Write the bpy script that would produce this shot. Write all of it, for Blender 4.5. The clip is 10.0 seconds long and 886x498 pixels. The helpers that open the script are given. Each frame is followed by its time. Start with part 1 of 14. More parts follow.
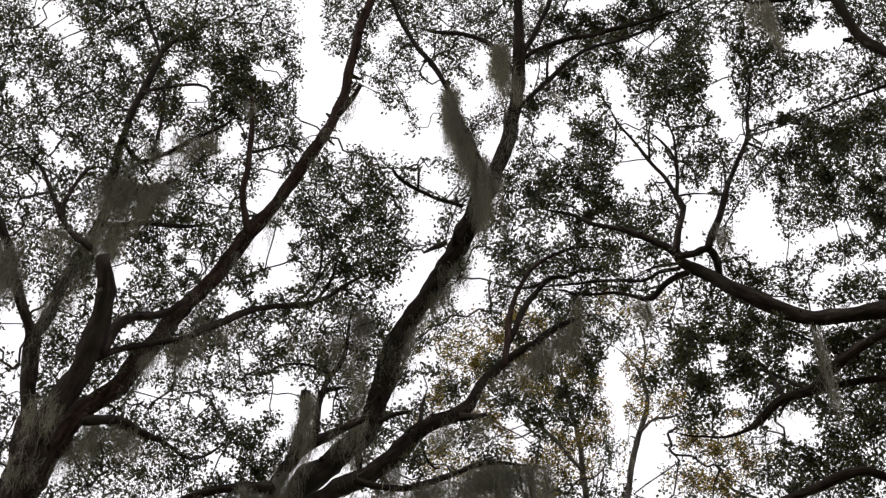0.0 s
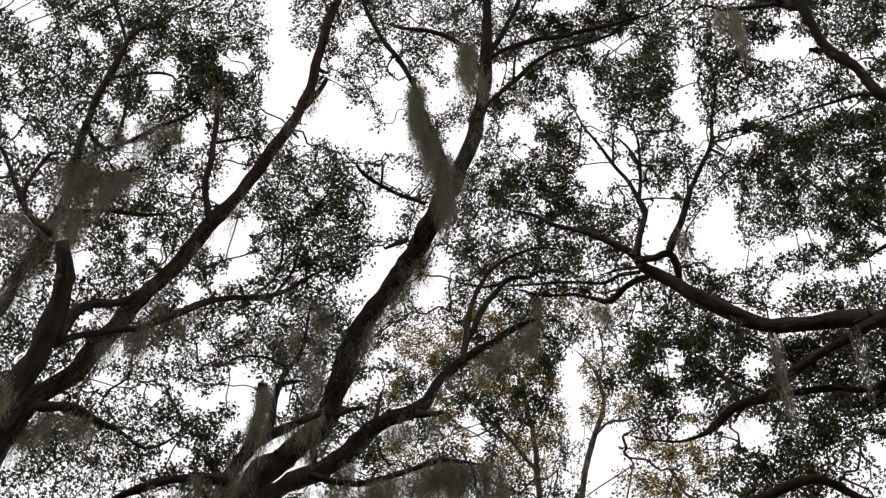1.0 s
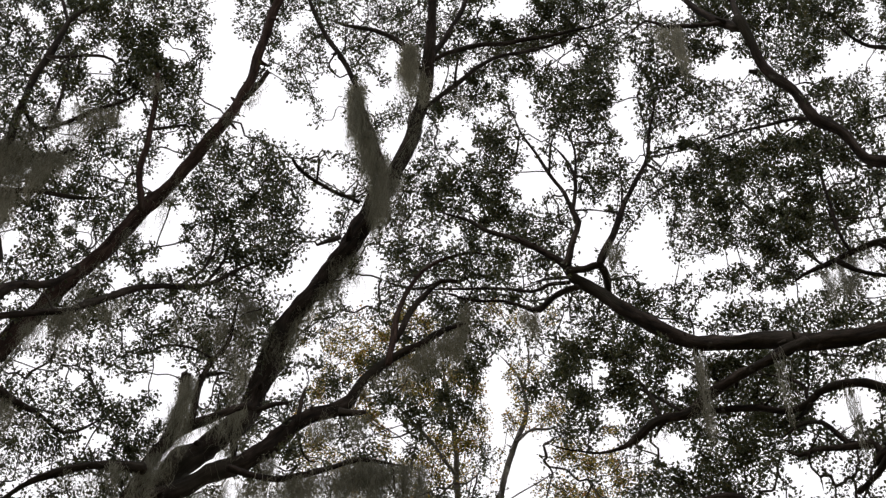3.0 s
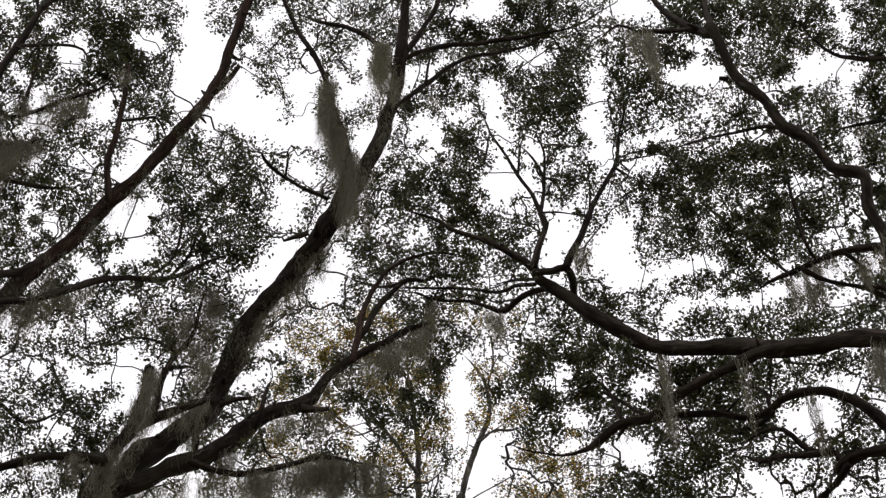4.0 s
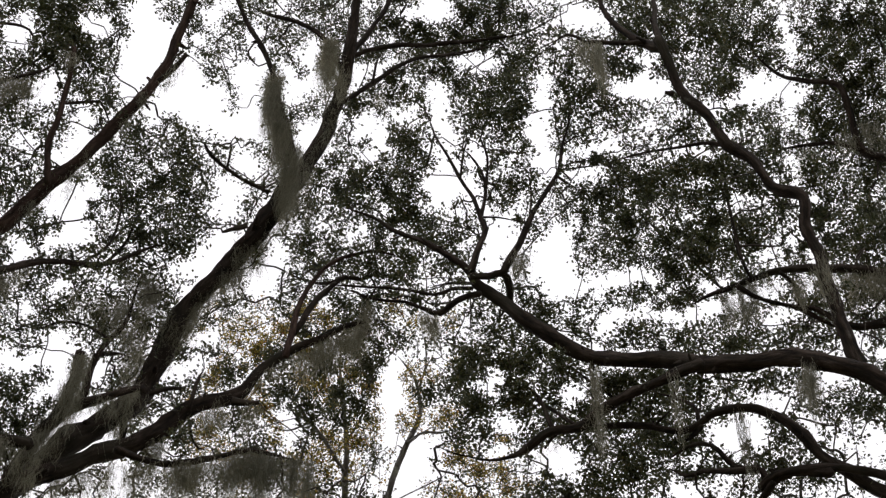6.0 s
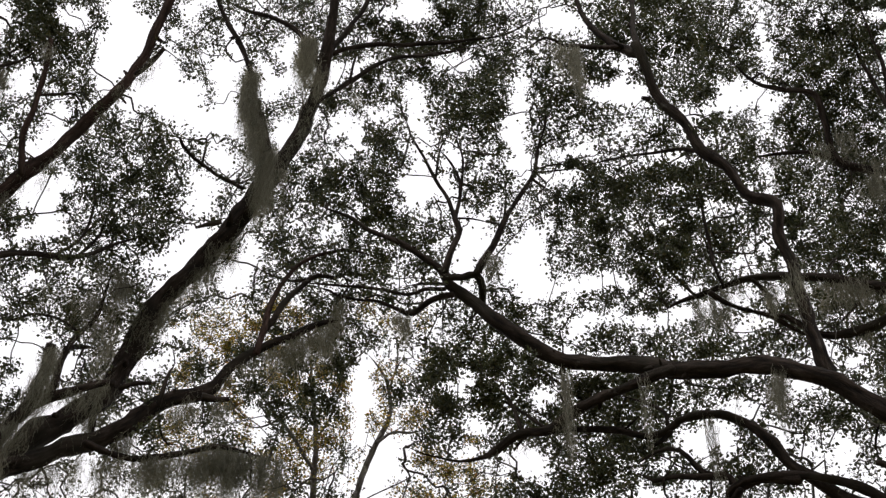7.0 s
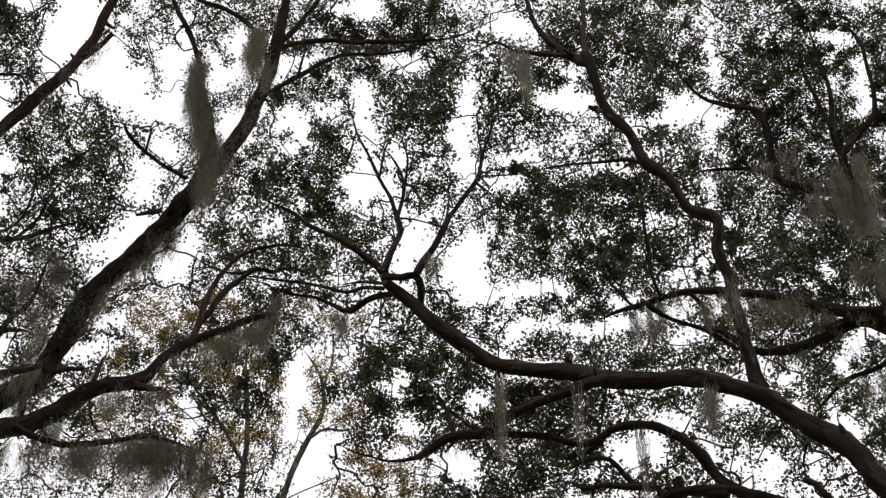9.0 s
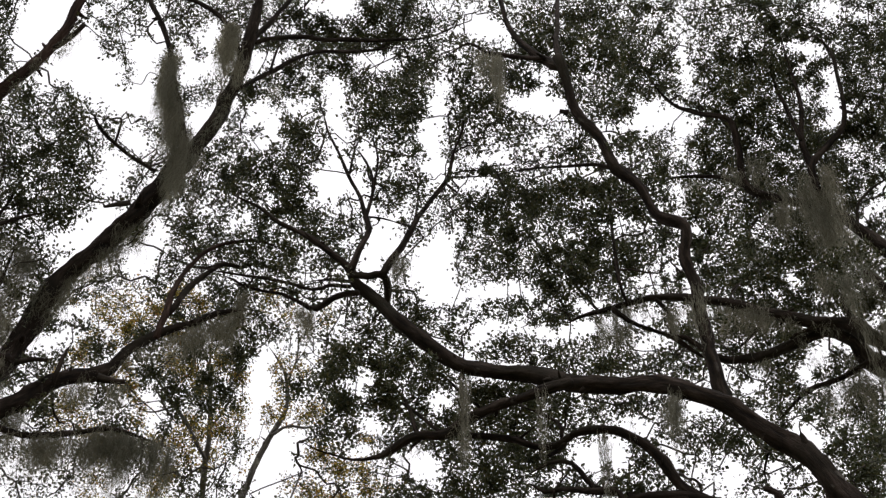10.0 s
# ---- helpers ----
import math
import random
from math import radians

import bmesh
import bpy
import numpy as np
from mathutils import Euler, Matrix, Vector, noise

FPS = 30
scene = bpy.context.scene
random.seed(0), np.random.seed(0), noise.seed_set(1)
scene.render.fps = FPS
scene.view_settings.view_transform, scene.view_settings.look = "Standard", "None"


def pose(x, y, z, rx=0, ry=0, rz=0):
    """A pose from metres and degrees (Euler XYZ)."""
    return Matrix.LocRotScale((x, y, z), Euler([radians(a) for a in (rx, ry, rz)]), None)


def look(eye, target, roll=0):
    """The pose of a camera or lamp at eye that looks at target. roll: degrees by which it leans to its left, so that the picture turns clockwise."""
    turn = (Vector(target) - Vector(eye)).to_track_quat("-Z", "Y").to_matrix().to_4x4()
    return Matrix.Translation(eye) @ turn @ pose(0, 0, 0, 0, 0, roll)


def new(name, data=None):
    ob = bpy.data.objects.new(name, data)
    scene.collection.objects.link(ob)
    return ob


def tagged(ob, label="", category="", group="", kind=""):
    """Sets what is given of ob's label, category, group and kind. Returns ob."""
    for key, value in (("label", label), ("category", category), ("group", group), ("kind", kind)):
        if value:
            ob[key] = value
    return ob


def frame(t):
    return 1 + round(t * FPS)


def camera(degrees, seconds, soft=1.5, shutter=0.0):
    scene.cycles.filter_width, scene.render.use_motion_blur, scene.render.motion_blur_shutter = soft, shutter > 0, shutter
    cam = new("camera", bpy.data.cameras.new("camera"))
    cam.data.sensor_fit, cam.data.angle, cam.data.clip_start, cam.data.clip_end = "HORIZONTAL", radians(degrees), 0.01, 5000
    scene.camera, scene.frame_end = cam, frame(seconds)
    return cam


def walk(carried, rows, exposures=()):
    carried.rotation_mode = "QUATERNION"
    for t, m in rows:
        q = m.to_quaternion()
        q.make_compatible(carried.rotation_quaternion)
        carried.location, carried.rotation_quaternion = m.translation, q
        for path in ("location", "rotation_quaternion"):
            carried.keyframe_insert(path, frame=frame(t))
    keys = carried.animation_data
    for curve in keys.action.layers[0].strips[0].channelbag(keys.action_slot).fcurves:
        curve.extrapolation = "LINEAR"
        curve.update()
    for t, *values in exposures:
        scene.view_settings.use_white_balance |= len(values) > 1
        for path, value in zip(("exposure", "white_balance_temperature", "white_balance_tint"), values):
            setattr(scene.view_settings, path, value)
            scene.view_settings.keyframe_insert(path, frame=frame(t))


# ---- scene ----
# ---- camera: a tripod pan to the right, tilted up into the canopy ----
cam = camera(28.0, 10.0, soft=1.3)
EYE = 1.6
PAN = [
    (0.0, 8.755, 54.954, -0.027),
    (0.5, 7.638, 54.919, 0.024),
    (1.0, 6.591, 54.862, -0.029),
    (1.5, 5.450, 54.871, -0.074),
    (2.0, 4.528, 54.893, -0.004),
    (2.5, 3.657, 54.916, 0.045),
    (4.0, 0.929, 54.883, -0.092),
    (4.5, 0.000, 54.918, -0.070),
    (5.0, -0.752, 54.923, -0.016),
    (5.5, -1.665, 54.908, -0.027),
    (7.0, -3.989, 54.929, 0.003),
    (7.5, -4.784, 54.903, -0.042),
    (8.0, -5.661, 54.917, -0.041),
    (8.5, -6.449, 54.910, -0.018),
    (9.0, -7.322, 54.948, -0.048),
    (9.5, -8.182, 54.953, 0.012),
    (10.0, -9.128, 54.954, -0.027),
]
walk(cam, [(t, pose(0, 0, EYE, 0, 0, yaw) @ pose(0, 0, 0, 90 + tilt, 0, 0) @ pose(0, 0, 0, 0, 0, roll)) for t, yaw, tilt, roll in PAN],
     exposures=((0, 0.0, 6500, 14), (10, 0.0, 6500, 14)))

# ---- light: bright overcast sky, a very soft sun behind cloud ----
SUN_EL, SUN_ROT = radians(52), radians(200)
world = bpy.data.worlds.new("overcast_sky")
scene.world = world
world.use_nodes = True
nt = world.node_tree
nt.nodes.clear()
sky = nt.nodes.new("ShaderNodeTexSky")
sky.sky_type, sky.sun_disc = "NISHITA", False
sky.sun_elevation, sky.sun_rotation, sky.dust_density = SUN_EL, SUN_ROT, 4.0
cloud = nt.nodes.new("ShaderNodeMix")
cloud.data_type, cloud.blend_type = "RGBA", "MIX"
cloud.inputs[0].default_value = 0.93
cloud.inputs[7].default_value = (1.0, 1.0, 1.01, 1)
dim = nt.nodes.new("ShaderNodeMix")
dim.data_type, dim.blend_type = "RGBA", "MULTIPLY"
dim.inputs[0].default_value = 1.0
dim.inputs[7].default_value = (0.1, 0.1, 0.1, 1)
back = nt.nodes.new("ShaderNodeBackground")
back.inputs[1].default_value = 1.16
out = nt.nodes.new("ShaderNodeOutputWorld")
nt.links.new(sky.outputs[0], dim.inputs[6])
nt.links.new(dim.outputs[2], cloud.inputs[6])
nt.links.new(cloud.outputs[2], back.inputs[0])
nt.links.new(back.outputs[0], out.inputs[0])
sun = new("sun", bpy.data.lights.new("sun", "SUN"))
sun.data.energy, sun.data.angle, sun.data.color = 0.6, radians(25), (1.0, 0.97, 0.92)
sun.matrix_world = look((0, 0, 40), (0 + 30 * math.sin(SUN_ROT) * -1, 30 * math.cos(SUN_ROT) * -1, 40 - 30 * math.tan(SUN_EL)))


# ---- materials ----
def material(name, rough=0.8, spec=0.3):
    m = bpy.data.materials.new(name)
    m.use_nodes = True
    b = m.node_tree.nodes["Principled BSDF"]
    b.inputs["Roughness"].default_value = rough
    b.inputs["Specular IOR Level"].default_value = spec
    return m, m.node_tree, b


def ramp(tree, fac, stops):
    r = tree.nodes.new("ShaderNodeValToRGB")
    while len(r.color_ramp.elements) < len(stops):
        r.color_ramp.elements.new(0.5)
    for e, (p, c) in zip(r.color_ramp.elements, stops):
        e.position, e.color = p, (*c, 1)
    tree.links.new(fac, r.inputs[0])
    return r.outputs[0]


def noise_tex(tree, vector, scale, detail=4.0, rough=0.6):
    n = tree.nodes.new("ShaderNodeTexNoise")
    n.inputs["Scale"].default_value, n.inputs["Detail"].default_value, n.inputs["Roughness"].default_value = scale, detail, rough
    tree.links.new(vector, n.inputs["Vector"])
    return n.outputs["Fac"]


def mixed(tree, fac, a, b, how="MIX"):
    n = tree.nodes.new("ShaderNodeMix")
    n.data_type, n.blend_type = "RGBA", how
    for sock, v in ((n.inputs[0], fac), (n.inputs[6], a), (n.inputs[7], b)):
        if hasattr(v, "links"):
            tree.links.new(v, sock)
        else:
            sock.default_value = v
    return n.outputs[2]


def bark(name, dark, mid, light, lichen, green, lichen_from=0.6):
    """Furrowed bark: the grain runs along the limb, with lichen and algae in patches."""
    m, tree, b = material(name, 0.92, 0.15)
    grain = tree.nodes.new("ShaderNodeAttribute")
    grain.attribute_name = "grain"
    place = tree.nodes.new("ShaderNodeNewGeometry").outputs["Position"]
    furrow = noise_tex(tree, grain.outputs["Vector"], 26, 5, 0.65)
    fine = noise_tex(tree, place, 90, 3)
    patch = noise_tex(tree, place, 5.5, 5, 0.62)
    algae = noise_tex(tree, place, 1.7, 4, 0.6)
    col = ramp(tree, furrow, [(0.34, dark), (0.52, mid), (0.7, light)])
    col = mixed(tree, 0.35, col, ramp(tree, fine, [(0.3, (0.35, 0.35, 0.35)), (0.7, (1.0, 1.0, 1.0))]), "MULTIPLY")
    spots = ramp(tree, patch, [(lichen_from, (0, 0, 0)), (lichen_from + 0.09, (0.8, 0.8, 0.8))])
    col = mixed(tree, spots, col, (*lichen, 1))
    film = ramp(tree, algae, [(0.52, (0, 0, 0)), (0.7, (0.6, 0.6, 0.6))])
    col = mixed(tree, film, col, (*green, 1))
    tree.links.new(col, b.inputs["Base Color"])
    bump = tree.nodes.new("ShaderNodeBump")
    bump.inputs["Strength"].default_value, bump.inputs["Distance"].default_value = 0.9, 0.02
    tree.links.new(furrow, bump.inputs["Height"])
    tree.links.new(bump.outputs[0], b.inputs["Normal"])
    return m


def leafy(name, stops, through_light, share, rough=0.45, spec=0.4):
    """Thin leaves, each with its own tint, that let a little light through."""
    m, tree, b = material(name, rough, spec)
    geo = tree.nodes.new("ShaderNodeNewGeometry")
    tint = ramp(tree, geo.outputs["Random Per Island"], stops)
    patch = noise_tex(tree, geo.outputs["Position"], 0.9, 3)
    tint = mixed(tree, 0.5, tint, ramp(tree, patch, [(0.3, (0.55, 0.6, 0.6)), (0.7, (1.2, 1.15, 1.0))]), "MULTIPLY")
    tree.links.new(tint, b.inputs["Base Color"])
    tr = tree.nodes.new("ShaderNodeBsdfTranslucent")
    tree.links.new(mixed(tree, 1.0, tint, (*through_light, 1), "MULTIPLY"), tr.inputs[0])
    mix = tree.nodes.new("ShaderNodeMixShader")
    mix.inputs[0].default_value = share
    tree.links.new(b.outputs[0], mix.inputs[1])
    tree.links.new(tr.outputs[0], mix.inputs[2])
    tree.links.new(mix.outputs[0], tree.nodes["Material Output"].inputs[0])
    return m


# oak bark tones lowered to near black: shade of surrounding woods put into colour
SHADED_BARK = bark("shaded_oak_bark", (0.009, 0.0075, 0.0066), (0.030, 0.0222, 0.0175), (0.072, 0.056, 0.0455), (0.145, 0.137, 0.12), (0.038, 0.036, 0.027), 0.64)
RED_BARK = bark("reddish_oak_bark", (0.016, 0.01, 0.008), (0.048, 0.03, 0.024), (0.105, 0.07, 0.057), (0.17, 0.14, 0.12), (0.05, 0.042, 0.032), 0.68)
PALE_BARK = bark("pale_bark", (0.045, 0.041, 0.036), (0.105, 0.096, 0.086), (0.19, 0.178, 0.16), (0.36, 0.36, 0.31), (0.15, 0.15, 0.10), 0.58)
TWIG = bark("twig_bark", (0.04, 0.034, 0.03), (0.075, 0.064, 0.055), (0.12, 0.105, 0.09), (0.2, 0.2, 0.17), (0.085, 0.09, 0.06), 0.62)
LEAF = leafy("live_oak_leaf", [(0.0, (0.03, 0.0375, 0.02)), (0.45, (0.0515, 0.06, 0.029)), (0.8, (0.076, 0.081, 0.041)), (1.0, (0.115, 0.098, 0.05))], (1.5, 1.6, 0.9), 0.2)
GOLD = leafy("turning_leaf", [(0.0, (0.04, 0.045, 0.024)), (0.45, (0.075, 0.07, 0.034)), (0.64, (0.17, 0.15, 0.045)), (0.84, (0.33, 0.275, 0.085)), (0.96, (0.27, 0.14, 0.06)), (1.0, (0.18, 0.075, 0.045))], (1.8, 1.6, 0.9), 0.5, 0.6, 0.25)
MOSS = leafy("spanish_moss", [(0.0, (0.145, 0.14, 0.113)), (0.5, (0.245, 0.237, 0.192)), (1.0, (0.35, 0.34, 0.285))], (1.1, 1.1, 1.0), 0.42, 0.9, 0.1)


def ground_material():
    m, tree, b = material("leaf_litter_and_grass", 0.95, 0.1)
    place = tree.nodes.new("ShaderNodeNewGeometry").outputs["Position"]
    litter = ramp(tree, noise_tex(tree, place, 14, 6), [(0.3, (0.06, 0.042, 0.028)), (0.5, (0.14, 0.10, 0.065)), (0.7, (0.22, 0.165, 0.11))])
    grass = ramp(tree, noise_tex(tree, place, 30, 5), [(0.3, (0.045, 0.06, 0.022)), (0.7, (0.11, 0.13, 0.05))])
    where = ramp(tree, noise_tex(tree, place, 0.35, 5), [(0.42, (0, 0, 0)), (0.6, (1, 1, 1))])
    tree.links.new(mixed(tree, where, litter, grass), b.inputs["Base Color"])
    bump = tree.nodes.new("ShaderNodeBump")
    bump.inputs["Strength"].default_value, bump.inputs["Distance"].default_value = 0.7, 0.04
    tree.links.new(noise_tex(tree, place, 22, 6), bump.inputs["Height"])
    tree.links.new(bump.outputs[0], b.inputs["Normal"])
    return m


GROUND = ground_material()


# ---- builders ----
def height(x, y):
    r = math.hypot(x, y)
    return (0.18 * noise.noise((x * 0.09, y * 0.09, 3.0)) + 0.05 * noise.noise((x * 0.5, y * 0.5, 8.0))) * min(1.0, 400 / (r + 1))


def mesh_object(name, verts, faces, mat, parent=None, label="", grain=None, smooth=True):
    me = bpy.data.meshes.new(name)
    me.from_pydata([tuple(v) for v in verts], [], faces)
    me.materials.append(mat)
    if smooth:
        me.polygons.foreach_set("use_smooth", [True] * len(me.polygons))
    if grain is not None:
        at = me.attributes.new("grain", "FLOAT_VECTOR", "POINT")
        at.data.foreach_set("vector", np.asarray(grain, dtype=np.float32).ravel())
    me.update()
    ob = new(name, me)
    if parent is not None:
        ob.parent = parent
        ob.matrix_parent_inverse = parent.matrix_basis.inverted()
    if label:
        tagged(ob, label)
    return ob


def spline(points, step):
    """A smooth line through control points (x, y, z, radius), at even steps."""
    p = np.array(points, dtype=float)
    q = np.vstack([2 * p[0] - p[1], p, 2 * p[-1] - p[-2]])
    rows = []
    for i in range(len(p) - 1):
        a, b, c, d = q[i], q[i + 1], q[i + 2], q[i + 3]
        n = max(1 if step > 0.15 else 2, int(np.linalg.norm((c - b)[:3]) / step))
        for k in range(n):
            t = k / n
            rows.append(0.5 * (2 * b + (c - a) * t + (2 * a - 5 * b + 4 * c - d) * t * t + (3 * b - a - 3 * c + d) * t ** 3))
    rows.append(p[-1])
    rows = np.array(rows)
    rows[:, 3] = np.maximum(rows[:, 3], 0.002)
    return rows


def tube(line, sides, rough=0.0, seed=0, blunt=False, capped=True):
    """A limb round a line: knobbly where rough, its grain running lengthwise. Returns verts, faces, grain."""
    n = len(line)
    tangents = np.gradient(line[:, :3], axis=0)
    tangents /= np.linalg.norm(tangents, axis=1)[:, None] + 1e-9
    u = np.cross(tangents[0], (0.3, 0.2, 0.93))
    u /= np.linalg.norm(u) + 1e-9
    verts, grain, run = [], [], 0.0
    slow = min(1.0, 0.11 / max(line[:, 3].max(), 0.01))
    for i in range(n):
        t = tangents[i]
        u = u - t * (u @ t)
        u /= np.linalg.norm(u) + 1e-9
        w = np.cross(t, u)
        r = line[i, 3]
        if i:
            run += np.linalg.norm(line[i, :3] - line[i - 1, :3])
        for k in range(sides):
            a = 2 * math.pi * k / sides
            c, s = math.cos(a), math.sin(a)
            f = 1.0
            if rough:
                f += rough * (1.3 * noise.noise((c * 0.9 + seed, s * 0.9, run * 3.6 * slow)) + 0.95 * noise.noise((c * 1.9, s * 1.9 + seed, run * 8.5 * slow)) + 0.5 * noise.noise((c * 5.0, s * 5.0, run * 19.0 * slow + seed)))
            verts.append(line[i, :3] + (u * c + w * s) * r * f)
            grain.append((c * r, s * r, run * 0.22 + seed))
    faces = []
    for i in range(n - 1):
        for k in range(sides):
            a, b = i * sides + k, i * sides + (k + 1) % sides
            faces.append((a, b, b + sides, a + sides))
    for i, sign in ((0, -1), (n - 1, 1)) if capped else ():
        tip = len(verts)
        verts.append(line[i, :3] + tangents[i] * sign * line[i, 3] * (0.15 if blunt else 0.7))
        grain.append((0, 0, run * 0.22 * (i > 0) + seed))
        for k in range(sides):
            a, b = i * sides + k, i * sides + (k + 1) % sides
            faces.append((b, a, tip) if sign < 0 else (a, b, tip))
    return verts, faces, grain


class Tree:
    """A tree that gathers its limbs and sprays; finish() grows the twigs that carry the leaves."""

    def __init__(self, name, label, x, y, mat, leaf, leaf_len, seed, category="tree", group=""):
        self.root = tagged(new(name), label, category, group)
        self.root.matrix_basis = pose(x, y, height(x, y))
        self.mat, self.leaf, self.leaf_len, self.seed = mat, leaf, leaf_len, seed
        self.limbs, self.nodes, self.spray_rows = [], [], []

    def limb(self, points, name="limb", label="", mat=None, blunt=False, rough=0.27, bare=(2.0, 2.0)):
        big = max(p[3] for p in points)
        sides = 18 if big > 0.12 else 12 if big > 0.04 else 7
        line = spline(points, 0.12 if big > 0.3 else 0.05 if big > 0.04 else 0.07)
        k = len(self.limbs)
        if big > 0.015:
            for i in range(1, len(line) - 1):
                x, y, z, r = line[i]
                w = min(0.28 * r + 0.006, 0.022)
                line[i, :3] += w * np.array(noise.noise_vector((x * 4.2 + k, y * 4.2, z * 4.2)))
        v, f, g = tube(line, 28 if big > 0.3 else sides, 0.15 if big > 0.3 else rough if big > 0.02 else 0.1, seed=self.seed + k * 1.7, blunt=blunt)
        # snags and knots left by shed twigs
        rng = np.random.default_rng(int(self.seed * 100 + k))
        if big > 0.025:
            for _ in range(int(len(line) * 0.05 * rng.uniform(2.0, 4.0))):
                x, y, z, r = line[rng.integers(1, len(line) - 1)]
                w = rng.normal(size=3)
                w /= np.linalg.norm(w)
                n = r * rng.uniform(0.9, 1.25) + rng.exponential(0.035)
                q = rng.uniform(0.1, 0.3) * r + 0.003
                kink = rng.normal(size=3) * 0.01
                foot, end = np.array((x, y, z)), np.array((x, y, z)) + w * n
                sv, sf, sg = tube(spline([(*foot, q * 1.8), (*((foot + end) / 2 + kink), q * 1.3), (*end, q * 0.7)], 0.04), 6, 0.2, seed=k)
                o = len(v)
                v, g = v + sv, g + sg
                f = f + [tuple(i + o for i in c) for c in sf]
        ob = mesh_object(name, v, f, mat or self.mat, self.root, label, g)
        self.limbs.append(ob)
        for i, row in enumerate(line[::2]):
            if not bare[0] < 2 * i / len(line) < bare[1]:
                self.nodes.append((row[:3].copy(), k))
        return ob

    def clumps(self, rows):
        """Leaf clumps, those in sight placed to fit the camera's view: x, y, z, radius and how many leaves."""
        self.spray_rows += rows

    def finish(self, reach=0.2):
        rng = np.random.default_rng(self.seed)
        owner = [n[1] for n in self.nodes]
        todo = np.array([r[:3] for r in self.spray_rows])
        pos = np.zeros((len(self.nodes) + len(todo), 3))
        path = np.zeros(len(pos))
        used = len(self.nodes)
        pos[:used] = [n[0] for n in self.nodes]
        d0 = np.array([np.min(np.linalg.norm(pos[:used] - s, axis=1)) for s in todo])
        parent = {}
        for i in np.argsort(d0):
            away = np.linalg.norm(pos[:used] - todo[i], axis=1)
            j = int(np.argmin(away * (1 + 6 * away) + reach * path[:used]))
            parent[used] = (j, int(i))
            path[used] = path[j] + away[j]
            owner.append(owner[j])
            pos[used] = todo[i]
            used += 1
        load = [0] * used
        for n in sorted(parent, reverse=True):
            load[n] += 1
            load[parent[n][0]] += load[n]
        twig_v = {}
        for n, (j, i) in parent.items():
            a, b = pos[j], pos[n]
            size, count = self.spray_rows[i][3:5]
            span = np.linalg.norm(b - a) + 1e-6
            r1 = min(0.0024 + 0.0014 * math.sqrt(load[n]), 0.0095)
            r0 = r1 * 1.25
            side = rng.normal(size=3) * span * 0.09
            pts = [(*a, r0), (*(a + (b - a) * 0.35 + side + (0, 0, 0.03 * span)), (r0 + r1) / 2), (*(a + (b - a) * 0.7 - side * 0.5), (r0 + r1) / 2), (*b, r1)]
            pieces = twig_v.setdefault(owner[n], [])
            pieces.append(tube(spline(pts, max(0.04, span / 7) if span > 0.22 else 0.12), 5 if load[n] > 3 else 4, 0.12, seed=i))
            self.clump(b, size, int(count), (b - a) / span, rng, pieces, owner[n])
        for k, pieces in twig_v.items():
            verts, faces, grain, off = [], [], [], 0
            for v, f, g in pieces:
                verts += v
                grain += g
                faces += [tuple(q + off for q in x) for x in f]
                off += len(v)
            tagged(mesh_object("twigwork", verts, faces, TWIG, self.limbs[k], "", grain), kind="stuff")

    def clump(self, heart, size, count, way, rng, pieces, k):
        """Short shoots fan out of a twig's end, each with a tuft of leaves round its tip, so that light shows between the tufts."""
        if count <= 0:
            return
        shoots = max(3, min(20, round(count / 14)))
        share = rng.dirichlet([6.0] * shoots) * count
        base, axis = [], []
        spin = Euler(tuple(rng.uniform(0, 6.3, 3))).to_matrix()
        for s in range(shoots):
            h = 1 - 2 * (s + 0.5) / shoots
            out = np.array(spin @ Vector((math.sqrt(1 - h * h) * math.cos(2.4 * s), math.sqrt(1 - h * h) * math.sin(2.4 * s), h)))
            out = out + 0.2 * way + rng.normal(size=3) * 0.2
            tip = heart + out / np.linalg.norm(out) * size * rng.uniform(0.55, 1.2)
            bend = (heart + tip) / 2 + rng.normal(size=3) * size * 0.14
            if s % 3 != 2:
                pieces.append(tube(np.array([(*heart, 0.0026), (*bend, 0.002), (*tip, 0.0012)]), 3, capped=False))
            m = max(2, int(share[s]))
            t = rng.beta(1.7, 0.9, m)[:, None]
            line = (1 - t) ** 2 * heart + 2 * t * (1 - t) * bend + t ** 2 * tip
            base.append(line + rng.normal(size=(m, 3)) * min(self.leaf_len * 1.15, size * 0.4))
            axis.append(out + rng.normal(size=(m, 3)) * 0.9)
        base, axis = np.vstack(base), np.vstack(axis)
        axis /= np.linalg.norm(axis, axis=1)[:, None]
        self.leaves(base, axis, rng, k)

    def leaves(self, base, axis, rng, k):
        m = len(base)
        nrm = np.cross(axis, rng.normal(size=(m, 3)))
        nrm /= np.linalg.norm(nrm, axis=1)[:, None] + 1e-9
        side = np.cross(axis, nrm)
        L = (self.leaf_len * rng.uniform(0.65, 1.25, m))[:, None]
        W = L * rng.uniform(0.5, 0.78, m)[:, None]
        mid = base + axis * L * 0.48 + W * rng.uniform(0.02, 0.2, m)[:, None] * nrm
        v = np.stack([base, mid + side * W * 0.5, base + axis * L - 0.12 * L * nrm, mid - side * W * 0.5], axis=1).reshape(-1, 3)
        o = np.arange(m) * 4
        f = np.concatenate([np.stack([o, o + 1, o + 2], 1), np.stack([o, o + 2, o + 3], 1)]).tolist()
        tagged(mesh_object("leaf_spray", v, f, self.leaf, self.limbs[k], smooth=False), kind="stuff")


drapes_made = 0


